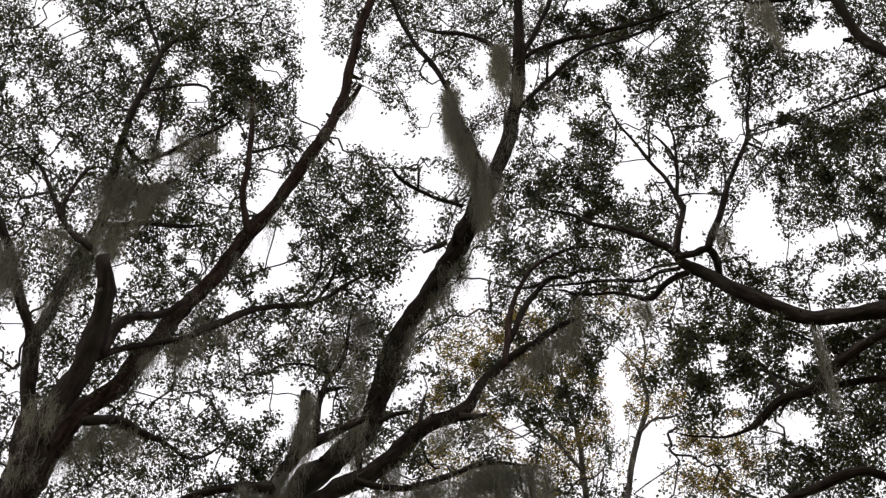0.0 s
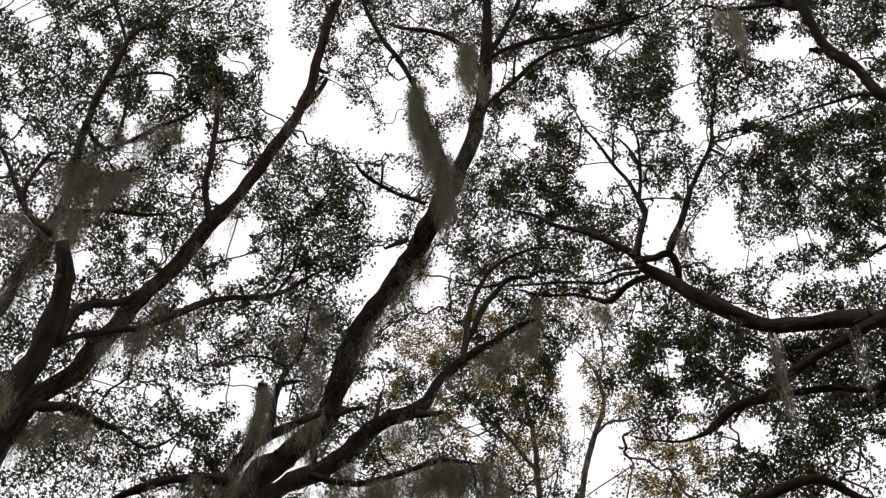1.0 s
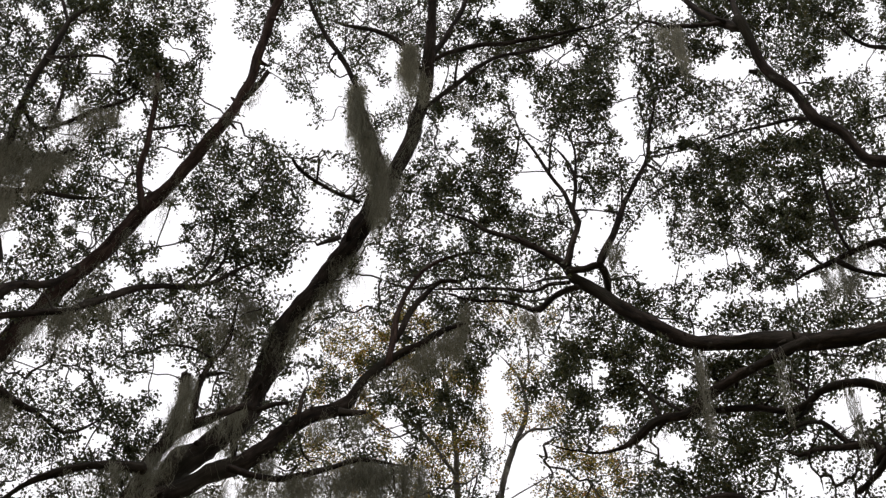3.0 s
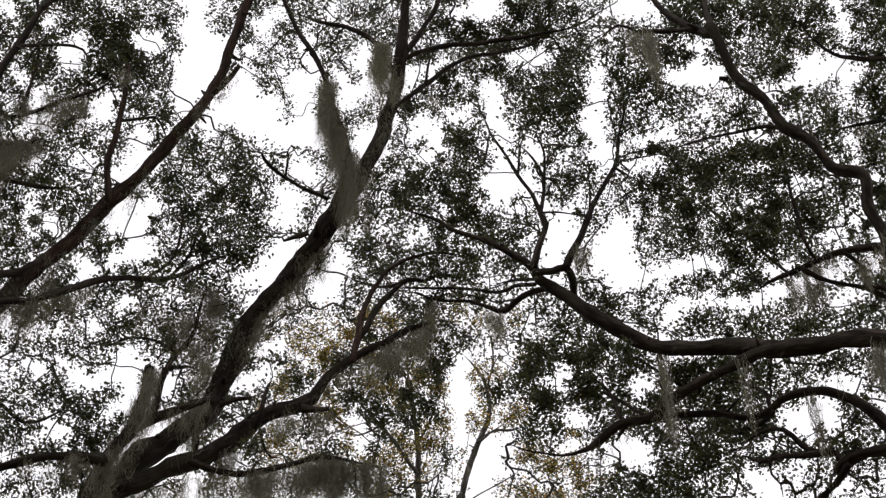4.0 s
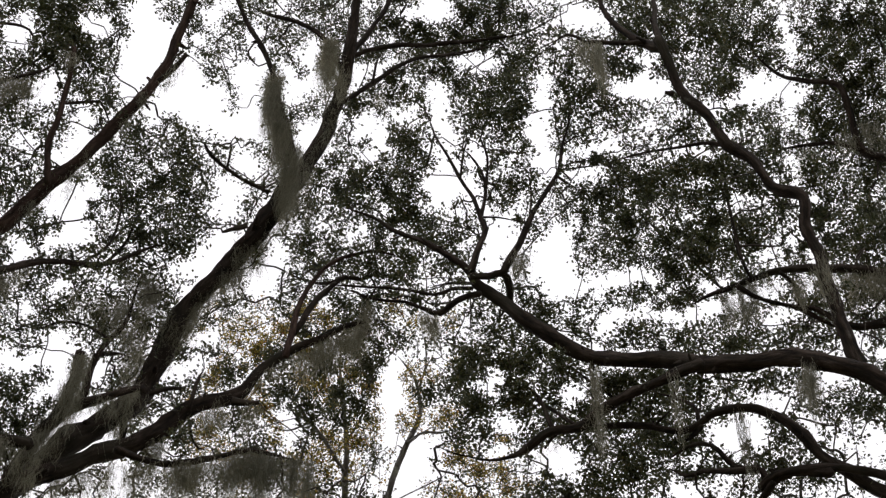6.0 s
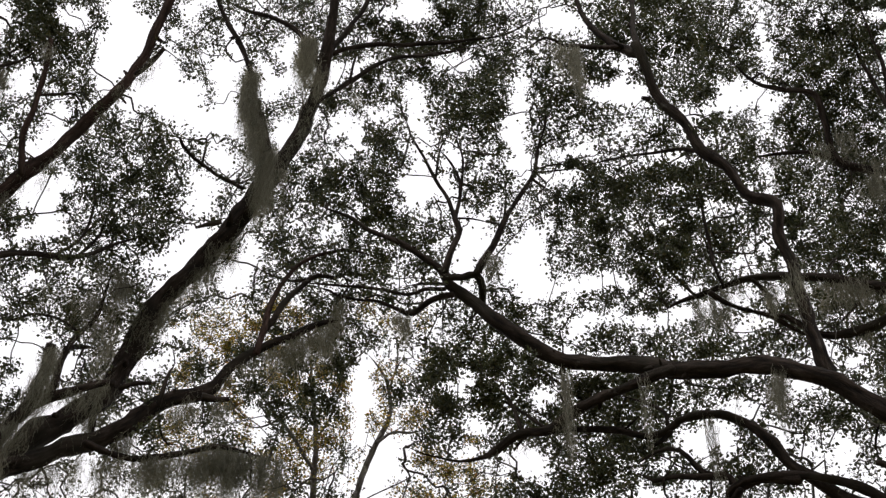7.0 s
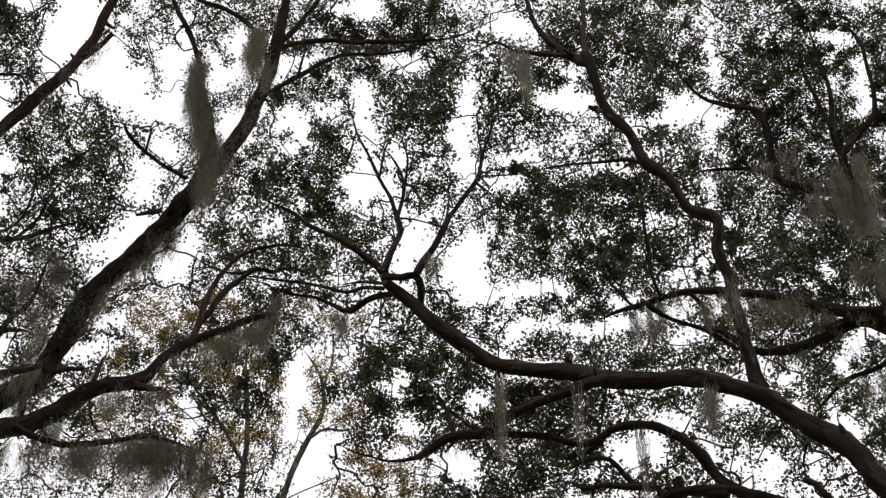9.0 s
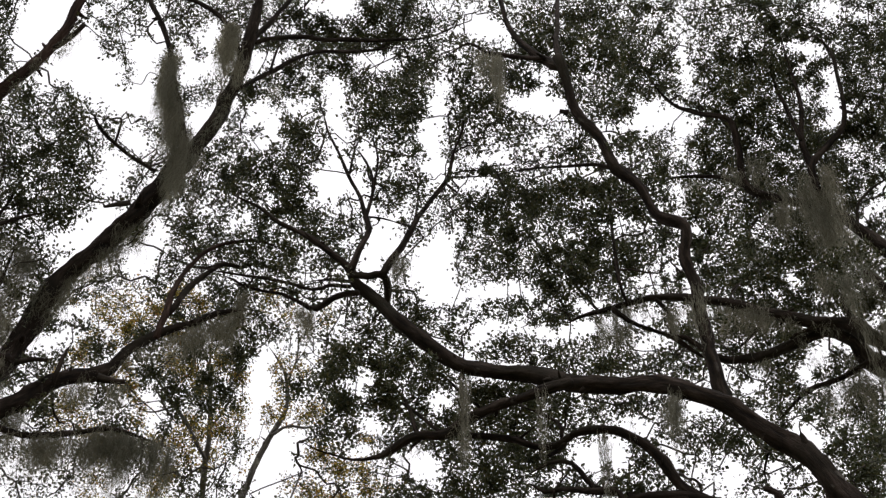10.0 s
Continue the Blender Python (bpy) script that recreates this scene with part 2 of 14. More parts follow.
def drape(x, y, z, width, length, strands, along=(1.0, 0.0, 0.0), label="", bushy=0.5):
    """Spanish moss that hangs from a stretch of limb: wavy hair-thin strands, some short, some long."""
    global drapes_made
    drapes_made += 1
    rng = np.random.default_rng(500 + drapes_made)
    d = np.array(along, dtype=float)
    d /= np.linalg.norm(d) + 1e-9
    top = np.array((x, y, z))
    segs = 9
    tails = max(2, int(width / 0.05))
    centre = rng.uniform(-0.5, 0.5, tails)
    long_of = rng.uniform(0.25, 1.0, tails) ** 1.25
    verts, faces = [], []
    for s in range(int(strands * (1.3 if width > 0.08 else 1.7))):
        k = rng.integers(tails)
        off = rng.normal() * min(0.024, width * 0.3)
        at = centre[k] + off / width
        foot = top + d * width * at + rng.normal(size=3) * (0.02, 0.02, 0.018)
        foot[2] -= length * 0.3 * rng.random() ** 2
        taper = math.exp(-(off / 0.03) ** 2)
        L = length * long_of[k] * rng.beta(2.2, 1.3) * (0.45 + 0.55 * taper) + 0.03
        lean = rng.normal(size=2) * 0.05 * min(1.0, width / 0.1)
        ph, amp, fq = rng.uniform(0, 6.3, 2), (0.008 + 0.045 * bushy * rng.random() ** 1.5) * min(1.0, 0.35 + width / 0.18), rng.uniform(12, 42)
        wide = rng.uniform(0.0007, 0.0018)
        turn = rng.uniform(0, math.pi)
        cx, cy = math.cos(turn), math.sin(turn)
        pull = -d * off * 0.8
        o = len(verts)
        for i in range(segs + 1):
            q = i / segs
            p = foot + pull * q + np.array((lean[0] * L * q + amp * math.sin(ph[0] + fq * q * L), lean[1] * L * q + amp * math.sin(ph[1] + fq * q * L), -L * q))
            w = wide * (1.0 - 0.6 * q)
            a = turn + 1.2 * q
            e = np.array((math.cos(a) * w, math.sin(a) * w, 0))
            verts += [p - e, p + e]
        faces += [(o + 2 * i, o + 2 * i + 1, o + 2 * i + 3, o + 2 * i + 2) for i in range(segs)]
        # short curled side wisps
        for _ in range(4):
            i = int(rng.uniform(0.05, 0.95) * segs)
            p = (verts[o + 2 * i] + verts[o + 2 * i + 1]) / 2
            tip = p + rng.normal(size=3) * (0.03, 0.03, 0.012) * (0.5 + bushy) * min(1.0, width / 0.1) + np.array((0, 0, -rng.uniform(0.02, 0.08)))
            e = np.array((cx, cy, 0)) * wide * 0.8
            n = len(verts)
            verts += [p - e, p + e, tip]
            faces.append((n, n + 1, n + 2))
    ob = mesh_object("spanish_moss", verts, faces, MOSS, smooth=False)
    tagged(ob, label or ("long trailing" if length > 0.9 else "short tufted" if length < 0.45 else "loose hanging") + " veil of grey-green Spanish moss on an oak limb", "moss", "moss on the oaks")
    return ob


# ---- ground: one sheet out to the horizon ----
def ground():
    rings = [0.0] + [1.1 * 1.145 ** i for i in range(54)]
    n = 72
    verts, faces = [(0, 0, height(0, 0))], []
    for r in rings[1:]:
        for k in range(n):
            a = 2 * math.pi * k / n
            x, y = r * math.cos(a), r * math.sin(a)
            verts.append((x, y, height(x, y)))
    for k in range(n):
        faces.append((0, 1 + k, 1 + (k + 1) % n))
    for i in range(len(rings) - 2):
        for k in range(n):
            a, b = 1 + i * n + k, 1 + i * n + (k + 1) % n
            faces.append((a, a + n, b + n, b))
    tagged(mesh_object("ground", verts, faces, GROUND), "leaf-littered woodland floor with thin grass", "ground", kind="structure")


ground()

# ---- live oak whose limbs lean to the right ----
oak_a = Tree('live_oak', 'tall live oak with leaning mossy limbs and small dark leaves', -4.43, 8.19, SHADED_BARK, LEAF, 0.028, 11, 'tree', 'live oaks of the grove')
oak_a.limb([(-4.43, 8.19, -0.25, 0.875), (-4.42, 8.17, 0.20, 0.650), (-4.39, 8.12, 1.01, 0.540), (-4.10, 8.10, 3.18, 0.475), (-4.30, 7.94, 6.06, 0.415), (-4.13, 7.69, 8.77, 0.216), (-4.13, 7.63, 9.15, 0.190)], name='trunk')
oak_a.limb([(-4.11, 7.57, 8.92, 0.144), (-4.07, 7.50, 9.55, 0.141), (-3.97, 7.45, 10.05, 0.129), (-3.84, 7.42, 10.48, 0.096), (-3.68, 7.41, 10.82, 0.076), (-3.47, 7.45, 11.15, 0.069), (-3.24, 7.42, 11.57, 0.062), (-3.02, 7.38, 11.94, 0.061), (-2.76, 7.34, 12.33, 0.056), (-2.60, 7.27, 12.61, 0.055), (-2.39, 7.22, 12.90, 0.050), (-2.18, 7.11, 13.25, 0.047), (-1.97, 6.99, 13.57, 0.039), (-1.83, 6.83, 13.90, 0.036), (-1.70, 6.60, 14.29, 0.033), (-1.54, 6.40, 14.63, 0.028), (-1.24, 6.05, 15.25, 0.017), (-1.01, 5.68, 15.95, 0.010), (-0.63, 5.60, 16.89, 0.008)], label='reddish mossy limb', mat=RED_BARK, bare=(0.58, 0.82))
oak_a.limb([(-3.77, 7.05, 9.44, 0.100), (-3.60, 6.82, 9.88, 0.075), (-3.40, 6.67, 10.20, 0.075), (-3.26, 6.53, 10.45, 0.067), (-3.17, 6.39, 10.67, 0.062), (-3.14, 6.25, 10.82, 0.053), (-3.16, 6.17, 10.91, 0.041)], label='dark limb broken off short', blunt=True)
oak_a.limb([(-3.90, 7.23, 9.65, 0.082), (-3.81, 7.06, 10.02, 0.068), (-3.76, 6.92, 10.29, 0.057), (-3.75, 6.80, 10.48, 0.051), (-3.73, 6.68, 10.68, 0.051), (-3.72, 6.63, 10.76, 0.054)])
oak_a.limb([(-3.73, 6.64, 10.75, 0.036), (-3.79, 6.52, 10.91, 0.034), (-3.84, 6.39, 11.12, 0.034), (-3.94, 6.16, 11.41, 0.031), (-4.09, 5.92, 11.70, 0.025), (-4.35, 5.59, 12.15, 0.015), (-4.59, 5.18, 12.72, 0.009)])
oak_a.limb([(-3.73, 6.64, 10.75, 0.039), (-3.66, 6.64, 10.98, 0.037), (-3.60, 6.61, 11.31, 0.039), (-3.52, 6.58, 11.65, 0.038), (-3.42, 6.55, 11.97, 0.037), (-3.39, 6.47, 12.30, 0.033), (-3.36, 6.36, 12.66, 0.029), (-3.27, 6.27, 13.01, 0.026), (-3.14, 6.17, 13.42, 0.023), (-3.08, 6.13, 13.58, 0.019), (-2.95, 6.14, 13.77, 0.012), (-2.68, 6.20, 14.09, 0.002)])
oak_a.limb([(-3.17, 6.26, 13.71, 0.014), (-3.31, 6.19, 14.17, 0.013), (-3.46, 6.10, 14.63, 0.002)])
oak_a.limb([(-2.52, 7.02, 12.25, 0.025), (-2.55, 6.89, 12.52, 0.023), (-2.51, 6.76, 12.78, 0.022), (-2.47, 6.63, 13.04, 0.021), (-2.46, 6.49, 13.29, 0.016)], mat=RED_BARK)
oak_a.limb([(-1.86, 6.79, 13.35, 0.021), (-1.75, 6.71, 13.42, 0.019), (-1.66, 6.62, 13.48, 0.016)], blunt=True)
oak_a.limb([(-2.48, 6.75, 12.91, 0.012), (-2.37, 6.84, 13.09, 0.012), (-2.29, 6.92, 13.23, 0.010), (-2.26, 7.09, 13.31, 0.007), (-2.25, 7.23, 13.37, 0.002)])
oak_a.limb([(-3.40, 6.79, 10.63, 0.030), (-3.24, 6.89, 10.86, 0.027), (-3.09, 7.00, 11.02, 0.026), (-2.88, 7.15, 11.24, 0.027), (-2.69, 7.23, 11.48, 0.026), (-2.42, 7.36, 11.77, 0.024), (-2.18, 7.52, 11.96, 0.020), (-2.03, 7.58, 12.11, 0.015), (-1.87, 7.61, 12.29, 0.012), (-1.69, 7.65, 12.47, 0.002)])
oak_a.limb([(-2.13, 7.64, 12.15, 0.013), (-2.01, 7.62, 12.42, 0.012), (-1.96, 7.56, 12.68, 0.009), (-1.80, 7.51, 13.04, 0.002)])
oak_a.limb([(-2.26, 7.51, 11.97, 0.012), (-2.11, 7.53, 12.24, 0.010), (-2.07, 7.46, 12.56, 0.009), (-2.11, 7.37, 12.83, 0.002)])
oak_a.limb([(-3.26, 6.72, 10.61, 0.033), (-3.20, 6.69, 10.83, 0.033), (-3.12, 6.71, 10.95, 0.030), (-2.95, 6.83, 11.11, 0.025), (-2.82, 6.86, 11.29, 0.019)])
oak_a.limb([(-3.41, 7.02, 10.31, 0.033), (-3.30, 7.18, 10.50, 0.039), (-3.17, 7.48, 10.66, 0.025), (-3.07, 7.69, 10.76, 0.014), (-2.99, 7.89, 10.84, 0.011), (-2.88, 8.00, 11.01, 0.010), (-2.74, 8.09, 11.27, 0.002)])
oak_a.limb([(-3.42, 6.48, 11.48, 0.025), (-3.66, 6.42, 11.80, 0.019), (-3.63, 6.38, 12.11, 0.015), (-3.55, 6.38, 12.36, 0.012), (-3.42, 6.52, 12.56, 0.002)])
oak_a.limb([(-3.67, 6.41, 11.81, 0.016), (-3.79, 6.39, 12.13, 0.015), (-3.90, 6.36, 12.41, 0.013), (-4.09, 6.35, 12.67, 0.002)])
oak_a.limb([(-3.35, 6.35, 12.68, 0.017), (-3.29, 6.58, 12.72, 0.017), (-3.10, 6.65, 12.92, 0.015), (-2.91, 6.68, 13.13, 0.016), (-2.72, 6.72, 13.33, 0.011), (-2.60, 6.69, 13.50, 0.002)])
oak_a.limb([(-3.21, 6.18, 13.05, 0.017), (-3.06, 6.31, 13.29, 0.012), (-2.90, 6.45, 13.52, 0.011), (-2.83, 6.59, 13.61, 0.007), (-2.88, 6.86, 13.69, 0.002)])
oak_a.limb([(-3.15, 6.49, 12.66, 0.012), (-3.15, 6.50, 13.12, 0.012), (-3.18, 6.48, 13.57, 0.009), (-3.26, 6.46, 13.82, 0.002)])
oak_a.limb([(-3.41, 6.52, 12.20, 0.036), (-3.19, 6.63, 12.39, 0.020), (-3.00, 6.69, 12.58, 0.010)], blunt=True)
oak_a.limb([(-3.41, 6.53, 11.82, 0.022), (-3.20, 6.69, 12.04, 0.020), (-2.95, 6.91, 12.27, 0.015), (-2.78, 7.01, 12.43, 0.002)])
oak_a.limb([(-4.09, 7.58, 9.06, 0.160), (-3.67, 7.76, 9.38, 0.127), (-3.25, 7.87, 9.73, 0.111), (-2.92, 7.93, 9.98, 0.100)], label='mossy main limb')
oak_a.limb([(-2.88, 8.15, 9.78, 0.091), (-2.69, 8.19, 10.14, 0.083), (-2.45, 8.25, 10.54, 0.085), (-2.23, 8.27, 10.88, 0.084), (-1.99, 8.30, 11.21, 0.085), (-1.81, 8.30, 11.49, 0.083), (-1.73, 8.23, 11.75, 0.079), (-1.66, 8.14, 12.04, 0.075), (-1.55, 8.08, 12.29, 0.074), (-1.32, 8.01, 12.64, 0.073), (-1.12, 7.92, 12.97, 0.081), (-0.96, 7.81, 13.28, 0.079), (-0.81, 7.72, 13.54, 0.067), (-0.64, 7.58, 13.87, 0.059), (-0.54, 7.41, 14.18, 0.056), (-0.47, 7.20, 14.54, 0.051), (-0.43, 6.99, 14.86, 0.042), (-0.41, 6.75, 15.21, 0.039), (-0.30, 6.17, 15.83, 0.023), (-0.45, 5.63, 16.46, 0.014), (-0.42, 5.16, 17.52, 0.008)], label='mossy main limb', bare=(0.36, 0.6))
oak_a.limb([(-0.44, 7.24, 14.73, 0.023), (-0.30, 7.17, 15.01, 0.023), (-0.19, 7.10, 15.24, 0.020), (-0.09, 6.98, 15.55, 0.016), (0.09, 6.75, 15.91, 0.010)])
oak_a.limb([(-0.44, 7.22, 14.63, 0.027), (-0.30, 7.20, 14.73, 0.023), (0.03, 7.24, 14.90, 0.021), (0.32, 7.29, 15.04, 0.019), (0.72, 7.33, 15.23, 0.014), (1.07, 7.33, 15.40, 0.010), (1.32, 7.26, 15.57, 0.003)])
oak_a.limb([(-0.51, 7.36, 14.08, 0.022), (-0.34, 7.33, 14.27, 0.020), (-0.18, 7.30, 14.46, 0.021), (0.08, 7.26, 14.70, 0.017), (0.42, 7.32, 14.92, 0.015), (0.86, 7.36, 15.21, 0.003)])
oak_a.limb([(-0.26, 7.31, 14.35, 0.013), (-0.24, 7.24, 14.53, 0.011), (-0.21, 7.20, 14.64, 0.002)])
oak_a.limb([(-0.81, 7.57, 13.23, 0.042), (-0.87, 7.45, 13.54, 0.036), (-0.98, 7.32, 13.88, 0.029), (-1.06, 7.18, 14.19, 0.022), (-1.17, 7.07, 14.46, 0.021), (-1.30, 6.98, 14.68, 0.019), (-1.41, 6.87, 14.90, 0.017), (-1.49, 6.74, 15.14, 0.015), (-1.70, 6.47, 15.66, 0.009), (-2.02, 6.20, 16.24, 0.008)])
oak_a.limb([(-0.49, 7.21, 14.29, 0.022), (-0.60, 7.09, 14.50, 0.022), (-0.71, 7.03, 14.64, 0.021), (-0.91, 7.00, 14.79, 0.017), (-1.16, 7.01, 14.92, 0.015), (-1.33, 6.99, 15.03, 0.003)])
oak_a.limb([(-1.01, 7.53, 13.00, 0.016), (-1.22, 7.34, 12.91, 0.014), (-1.36, 7.18, 12.85, 0.014), (-1.44, 7.06, 12.83, 0.014), (-1.46, 6.99, 12.82, 0.010)], blunt=True)
oak_a.limb([(-1.30, 7.20, 12.83, 0.009), (-1.28, 7.11, 12.88, 0.009), (-1.28, 7.05, 12.92, 0.010), (-1.35, 7.06, 12.91, 0.005), (-1.40, 7.04, 12.91, 0.002)])
oak_a.limb([(-1.13, 7.51, 12.51, 0.024), (-1.23, 7.50, 12.45, 0.017), (-1.30, 7.49, 12.39, 0.010)], blunt=True)
oak_a.limb([(-2.49, 8.01, 10.18, 0.052), (-2.38, 7.91, 10.45, 0.052), (-2.20, 7.83, 10.70, 0.047), (-2.03, 7.83, 10.84, 0.034), (-1.87, 7.84, 10.94, 0.027), (-1.71, 7.87, 11.03, 0.024)])
oak_a.limb([(-2.34, 7.77, 10.30, 0.039), (-2.62, 7.82, 10.41, 0.031), (-2.87, 7.89, 10.46, 0.028), (-3.20, 8.04, 10.49, 0.022), (-3.49, 8.23, 10.48, 0.013)])
oak_a.limb([(-2.25, 7.91, 10.74, 0.044), (-2.16, 7.73, 10.92, 0.039), (-2.12, 7.58, 11.05, 0.033)], label='broken stub with moss', blunt=True)
oak_a.limb([(-2.11, 7.88, 10.94, 0.028), (-2.08, 7.83, 11.26, 0.024), (-2.00, 7.82, 11.51, 0.020), (-1.92, 7.81, 11.71, 0.015), (-1.90, 7.77, 11.92, 0.012), (-1.87, 7.72, 12.14, 0.002)])
oak_a.limb([(-2.08, 7.80, 11.28, 0.016), (-2.00, 7.99, 11.54, 0.013), (-1.92, 8.20, 11.77, 0.002)])
oak_a.limb([(-1.99, 7.72, 11.36, 0.011), (-2.19, 7.80, 11.61, 0.011), (-2.42, 7.92, 11.80, 0.010), (-2.60, 8.08, 11.92, 0.008), (-2.81, 8.19, 12.09, 0.002)])
oak_a.limb([(-1.62, 7.65, 10.70, 0.018), (-1.51, 7.63, 10.74, 0.017), (-1.41, 7.63, 10.75, 0.012)], blunt=True)
oak_a.limb([(-2.81, 8.10, 9.86, 0.076), (-2.67, 8.10, 10.08, 0.070), (-2.51, 8.14, 10.29, 0.071), (-2.25, 8.20, 10.54, 0.069), (-1.94, 8.27, 10.83, 0.062), (-1.74, 8.31, 11.00, 0.060), (-1.56, 8.30, 11.21, 0.059), (-1.36, 8.31, 11.40, 0.053), (-1.13, 8.35, 11.55, 0.050), (-1.00, 8.30, 11.75, 0.038), (-0.82, 8.27, 11.95, 0.034), (-0.61, 8.26, 12.11, 0.027), (-0.36, 8.25, 12.30, 0.021), (-0.19, 8.27, 12.39, 0.002)], label='mossy lower limb')
oak_a.limb([(-0.79, 8.11, 11.73, 0.026), (-0.76, 8.08, 11.98, 0.025), (-0.72, 8.03, 12.27, 0.022), (-0.62, 8.00, 12.55, 0.017), (-0.46, 8.00, 12.80, 0.016), (-0.20, 8.08, 13.04, 0.012), (0.03, 8.21, 13.18, 0.002)], mat=RED_BARK)
oak_a.limb([(-0.75, 8.11, 11.99, 0.020), (-0.66, 8.09, 12.28, 0.026), (-0.53, 8.09, 12.53, 0.023), (-0.41, 8.10, 12.72, 0.019), (-0.28, 8.19, 12.81, 0.016), (-0.15, 8.23, 12.96, 0.011), (0.03, 8.38, 13.07, 0.002)])
oak_a.limb([(-0.42, 8.25, 12.90, 0.014), (-0.60, 8.35, 12.96, 0.013), (-0.79, 8.38, 13.07, 0.009), (-0.90, 8.38, 13.15, 0.002)])
oak_a.limb([(-1.13, 8.10, 11.19, 0.032), (-1.03, 8.11, 11.19, 0.024), (-0.94, 8.11, 11.20, 0.019)], blunt=True)
oak_a.limb([(-1.41, 8.06, 11.05, 0.019), (-1.38, 8.01, 11.25, 0.014), (-1.34, 7.98, 11.39, 0.002)])
oak_a.limb([(-1.83, 7.98, 10.51, 0.028), (-1.66, 8.13, 10.59, 0.023), (-1.49, 8.25, 10.69, 0.024), (-1.24, 8.35, 10.88, 0.021), (-1.02, 8.43, 11.05, 0.018), (-0.79, 8.58, 11.16, 0.011), (-0.59, 8.71, 11.23, 0.002)])
oak_a.limb([(-1.41, 8.11, 11.01, 0.011), (-1.39, 8.23, 10.96, 0.010), (-1.34, 8.32, 10.93, 0.008), (-1.27, 8.34, 10.96, 0.002)])
oak_a.limb([(-4.19, 8.04, 4.40, 0.204), (-4.72, 6.70, 6.15, 0.163), (-5.42, 5.54, 6.41, 0.114), (-5.75, 4.15, 7.12, 0.041)])
oak_a.limb([(-4.29, 7.95, 5.88, 0.177), (-2.75, 9.36, 7.99, 0.142), (-1.02, 10.67, 8.60, 0.099), (0.24, 11.91, 9.85, 0.035)])
oak_a.limb([(-4.22, 8.01, 4.84, 0.190), (-5.83, 9.64, 7.08, 0.152), (-7.21, 11.36, 7.54, 0.106), (-9.00, 13.10, 8.35, 0.038)])
oak_a.limb([(-4.18, 8.04, 4.39, 0.206), (-2.36, 7.70, 5.31, 0.165), (-1.14, 7.55, 5.91, 0.115), (1.20, 6.96, 6.17, 0.041)])
oak_a.limb([(-4.24, 7.99, 5.24, 0.161), (-5.89, 9.22, 6.56, 0.129), (-7.18, 11.38, 6.90, 0.090), (-8.98, 12.86, 7.57, 0.032)])
oak_a.limb([(-4.19, 8.04, 4.42, 0.231), (-5.35, 6.92, 6.60, 0.185), (-6.60, 6.12, 6.87, 0.130), (-8.39, 5.13, 7.88, 0.046)])
oak_a.limb([(-4.27, 7.97, 5.67, 0.192), (-2.65, 8.86, 6.41, 0.154), (-1.11, 8.65, 6.69, 0.108), (0.66, 9.18, 7.11, 0.038)])
oak_a.limb([(-4.24, 7.86, 7.01, 0.137), (-5.96, 8.91, 7.92, 0.109), (-8.18, 10.20, 8.21, 0.077), (-9.58, 10.89, 8.57, 0.027)])
oak_a.limb([(-4.28, 7.96, 5.78, 0.171), (-5.33, 7.09, 6.63, 0.137), (-5.97, 6.10, 7.10, 0.096), (-7.30, 5.22, 7.34, 0.034)])
oak_a.limb([(-4.27, 7.97, 5.55, 0.168), (-4.99, 9.33, 7.63, 0.135), (-6.49, 11.03, 8.51, 0.094), (-7.04, 12.62, 9.49, 0.034)])
oak_a.clumps([(-0.52, 6.92, 15.80, 0.13, 453), (-1.28, 7.04, 15.47, 0.17, 459), (-3.97, 6.40, 13.85, 0.13, 459), (-1.04, 6.95, 15.90, 0.14, 287), (0.42, 6.62, 15.97, 0.14, 114), (-4.41, 5.69, 12.79, 0.14, 160), (-0.57, 7.39, 15.53, 0.14, 368), (-0.47, 9.12, 11.38, 0.12, 280), (-3.83, 5.96, 14.59, 0.15, 383), (-2.48, 6.84, 16.15, 0.15, 184), (-4.27, 6.17, 12.96, 0.11, 283), (0.83, 7.26, 15.64, 0.14, 900), (-1.98, 8.02, 12.07, 0.14, 549), (0.03, 9.17, 11.10, 0.14, 147), (-2.63, 6.49, 14.36, 0.14, 446), (1.27, 7.30, 16.03, 0.14, 136), (-1.60, 7.34, 15.05, 0.13, 202), (-2.43, 6.86, 13.66, 0.13, 660), (-4.21, 6.63, 12.21, 0.12, 269)])
oak_a.clumps([(-3.26, 8.19, 10.76, 0.13, 139), (-0.12, 8.28, 12.10, 0.12, 341), (-2.03, 7.49, 12.51, 0.11, 231), (-3.70, 7.57, 9.97, 0.12, 149), (-0.95, 9.38, 11.03, 0.12, 83), (-1.04, 7.55, 14.14, 0.11, 178), (0.76, 7.00, 15.75, 0.15, 453), (-3.99, 5.37, 13.04, 0.11, 188), (0.17, 7.05, 15.90, 0.14, 536), (-4.54, 6.45, 12.71, 0.13, 186), (-0.50, 9.54, 11.39, 0.13, 116), (-0.13, 9.51, 12.24, 0.13, 257), (-4.00, 5.81, 13.31, 0.14, 413), (-1.77, 7.36, 12.44, 0.14, 575), (-3.57, 6.91, 12.42, 0.12, 323), (-0.55, 8.73, 12.43, 0.13, 900), (-0.09, 9.14, 11.26, 0.12, 90), (-3.46, 5.95, 14.30, 0.12, 380), (-3.38, 6.31, 12.36, 0.13, 424)])
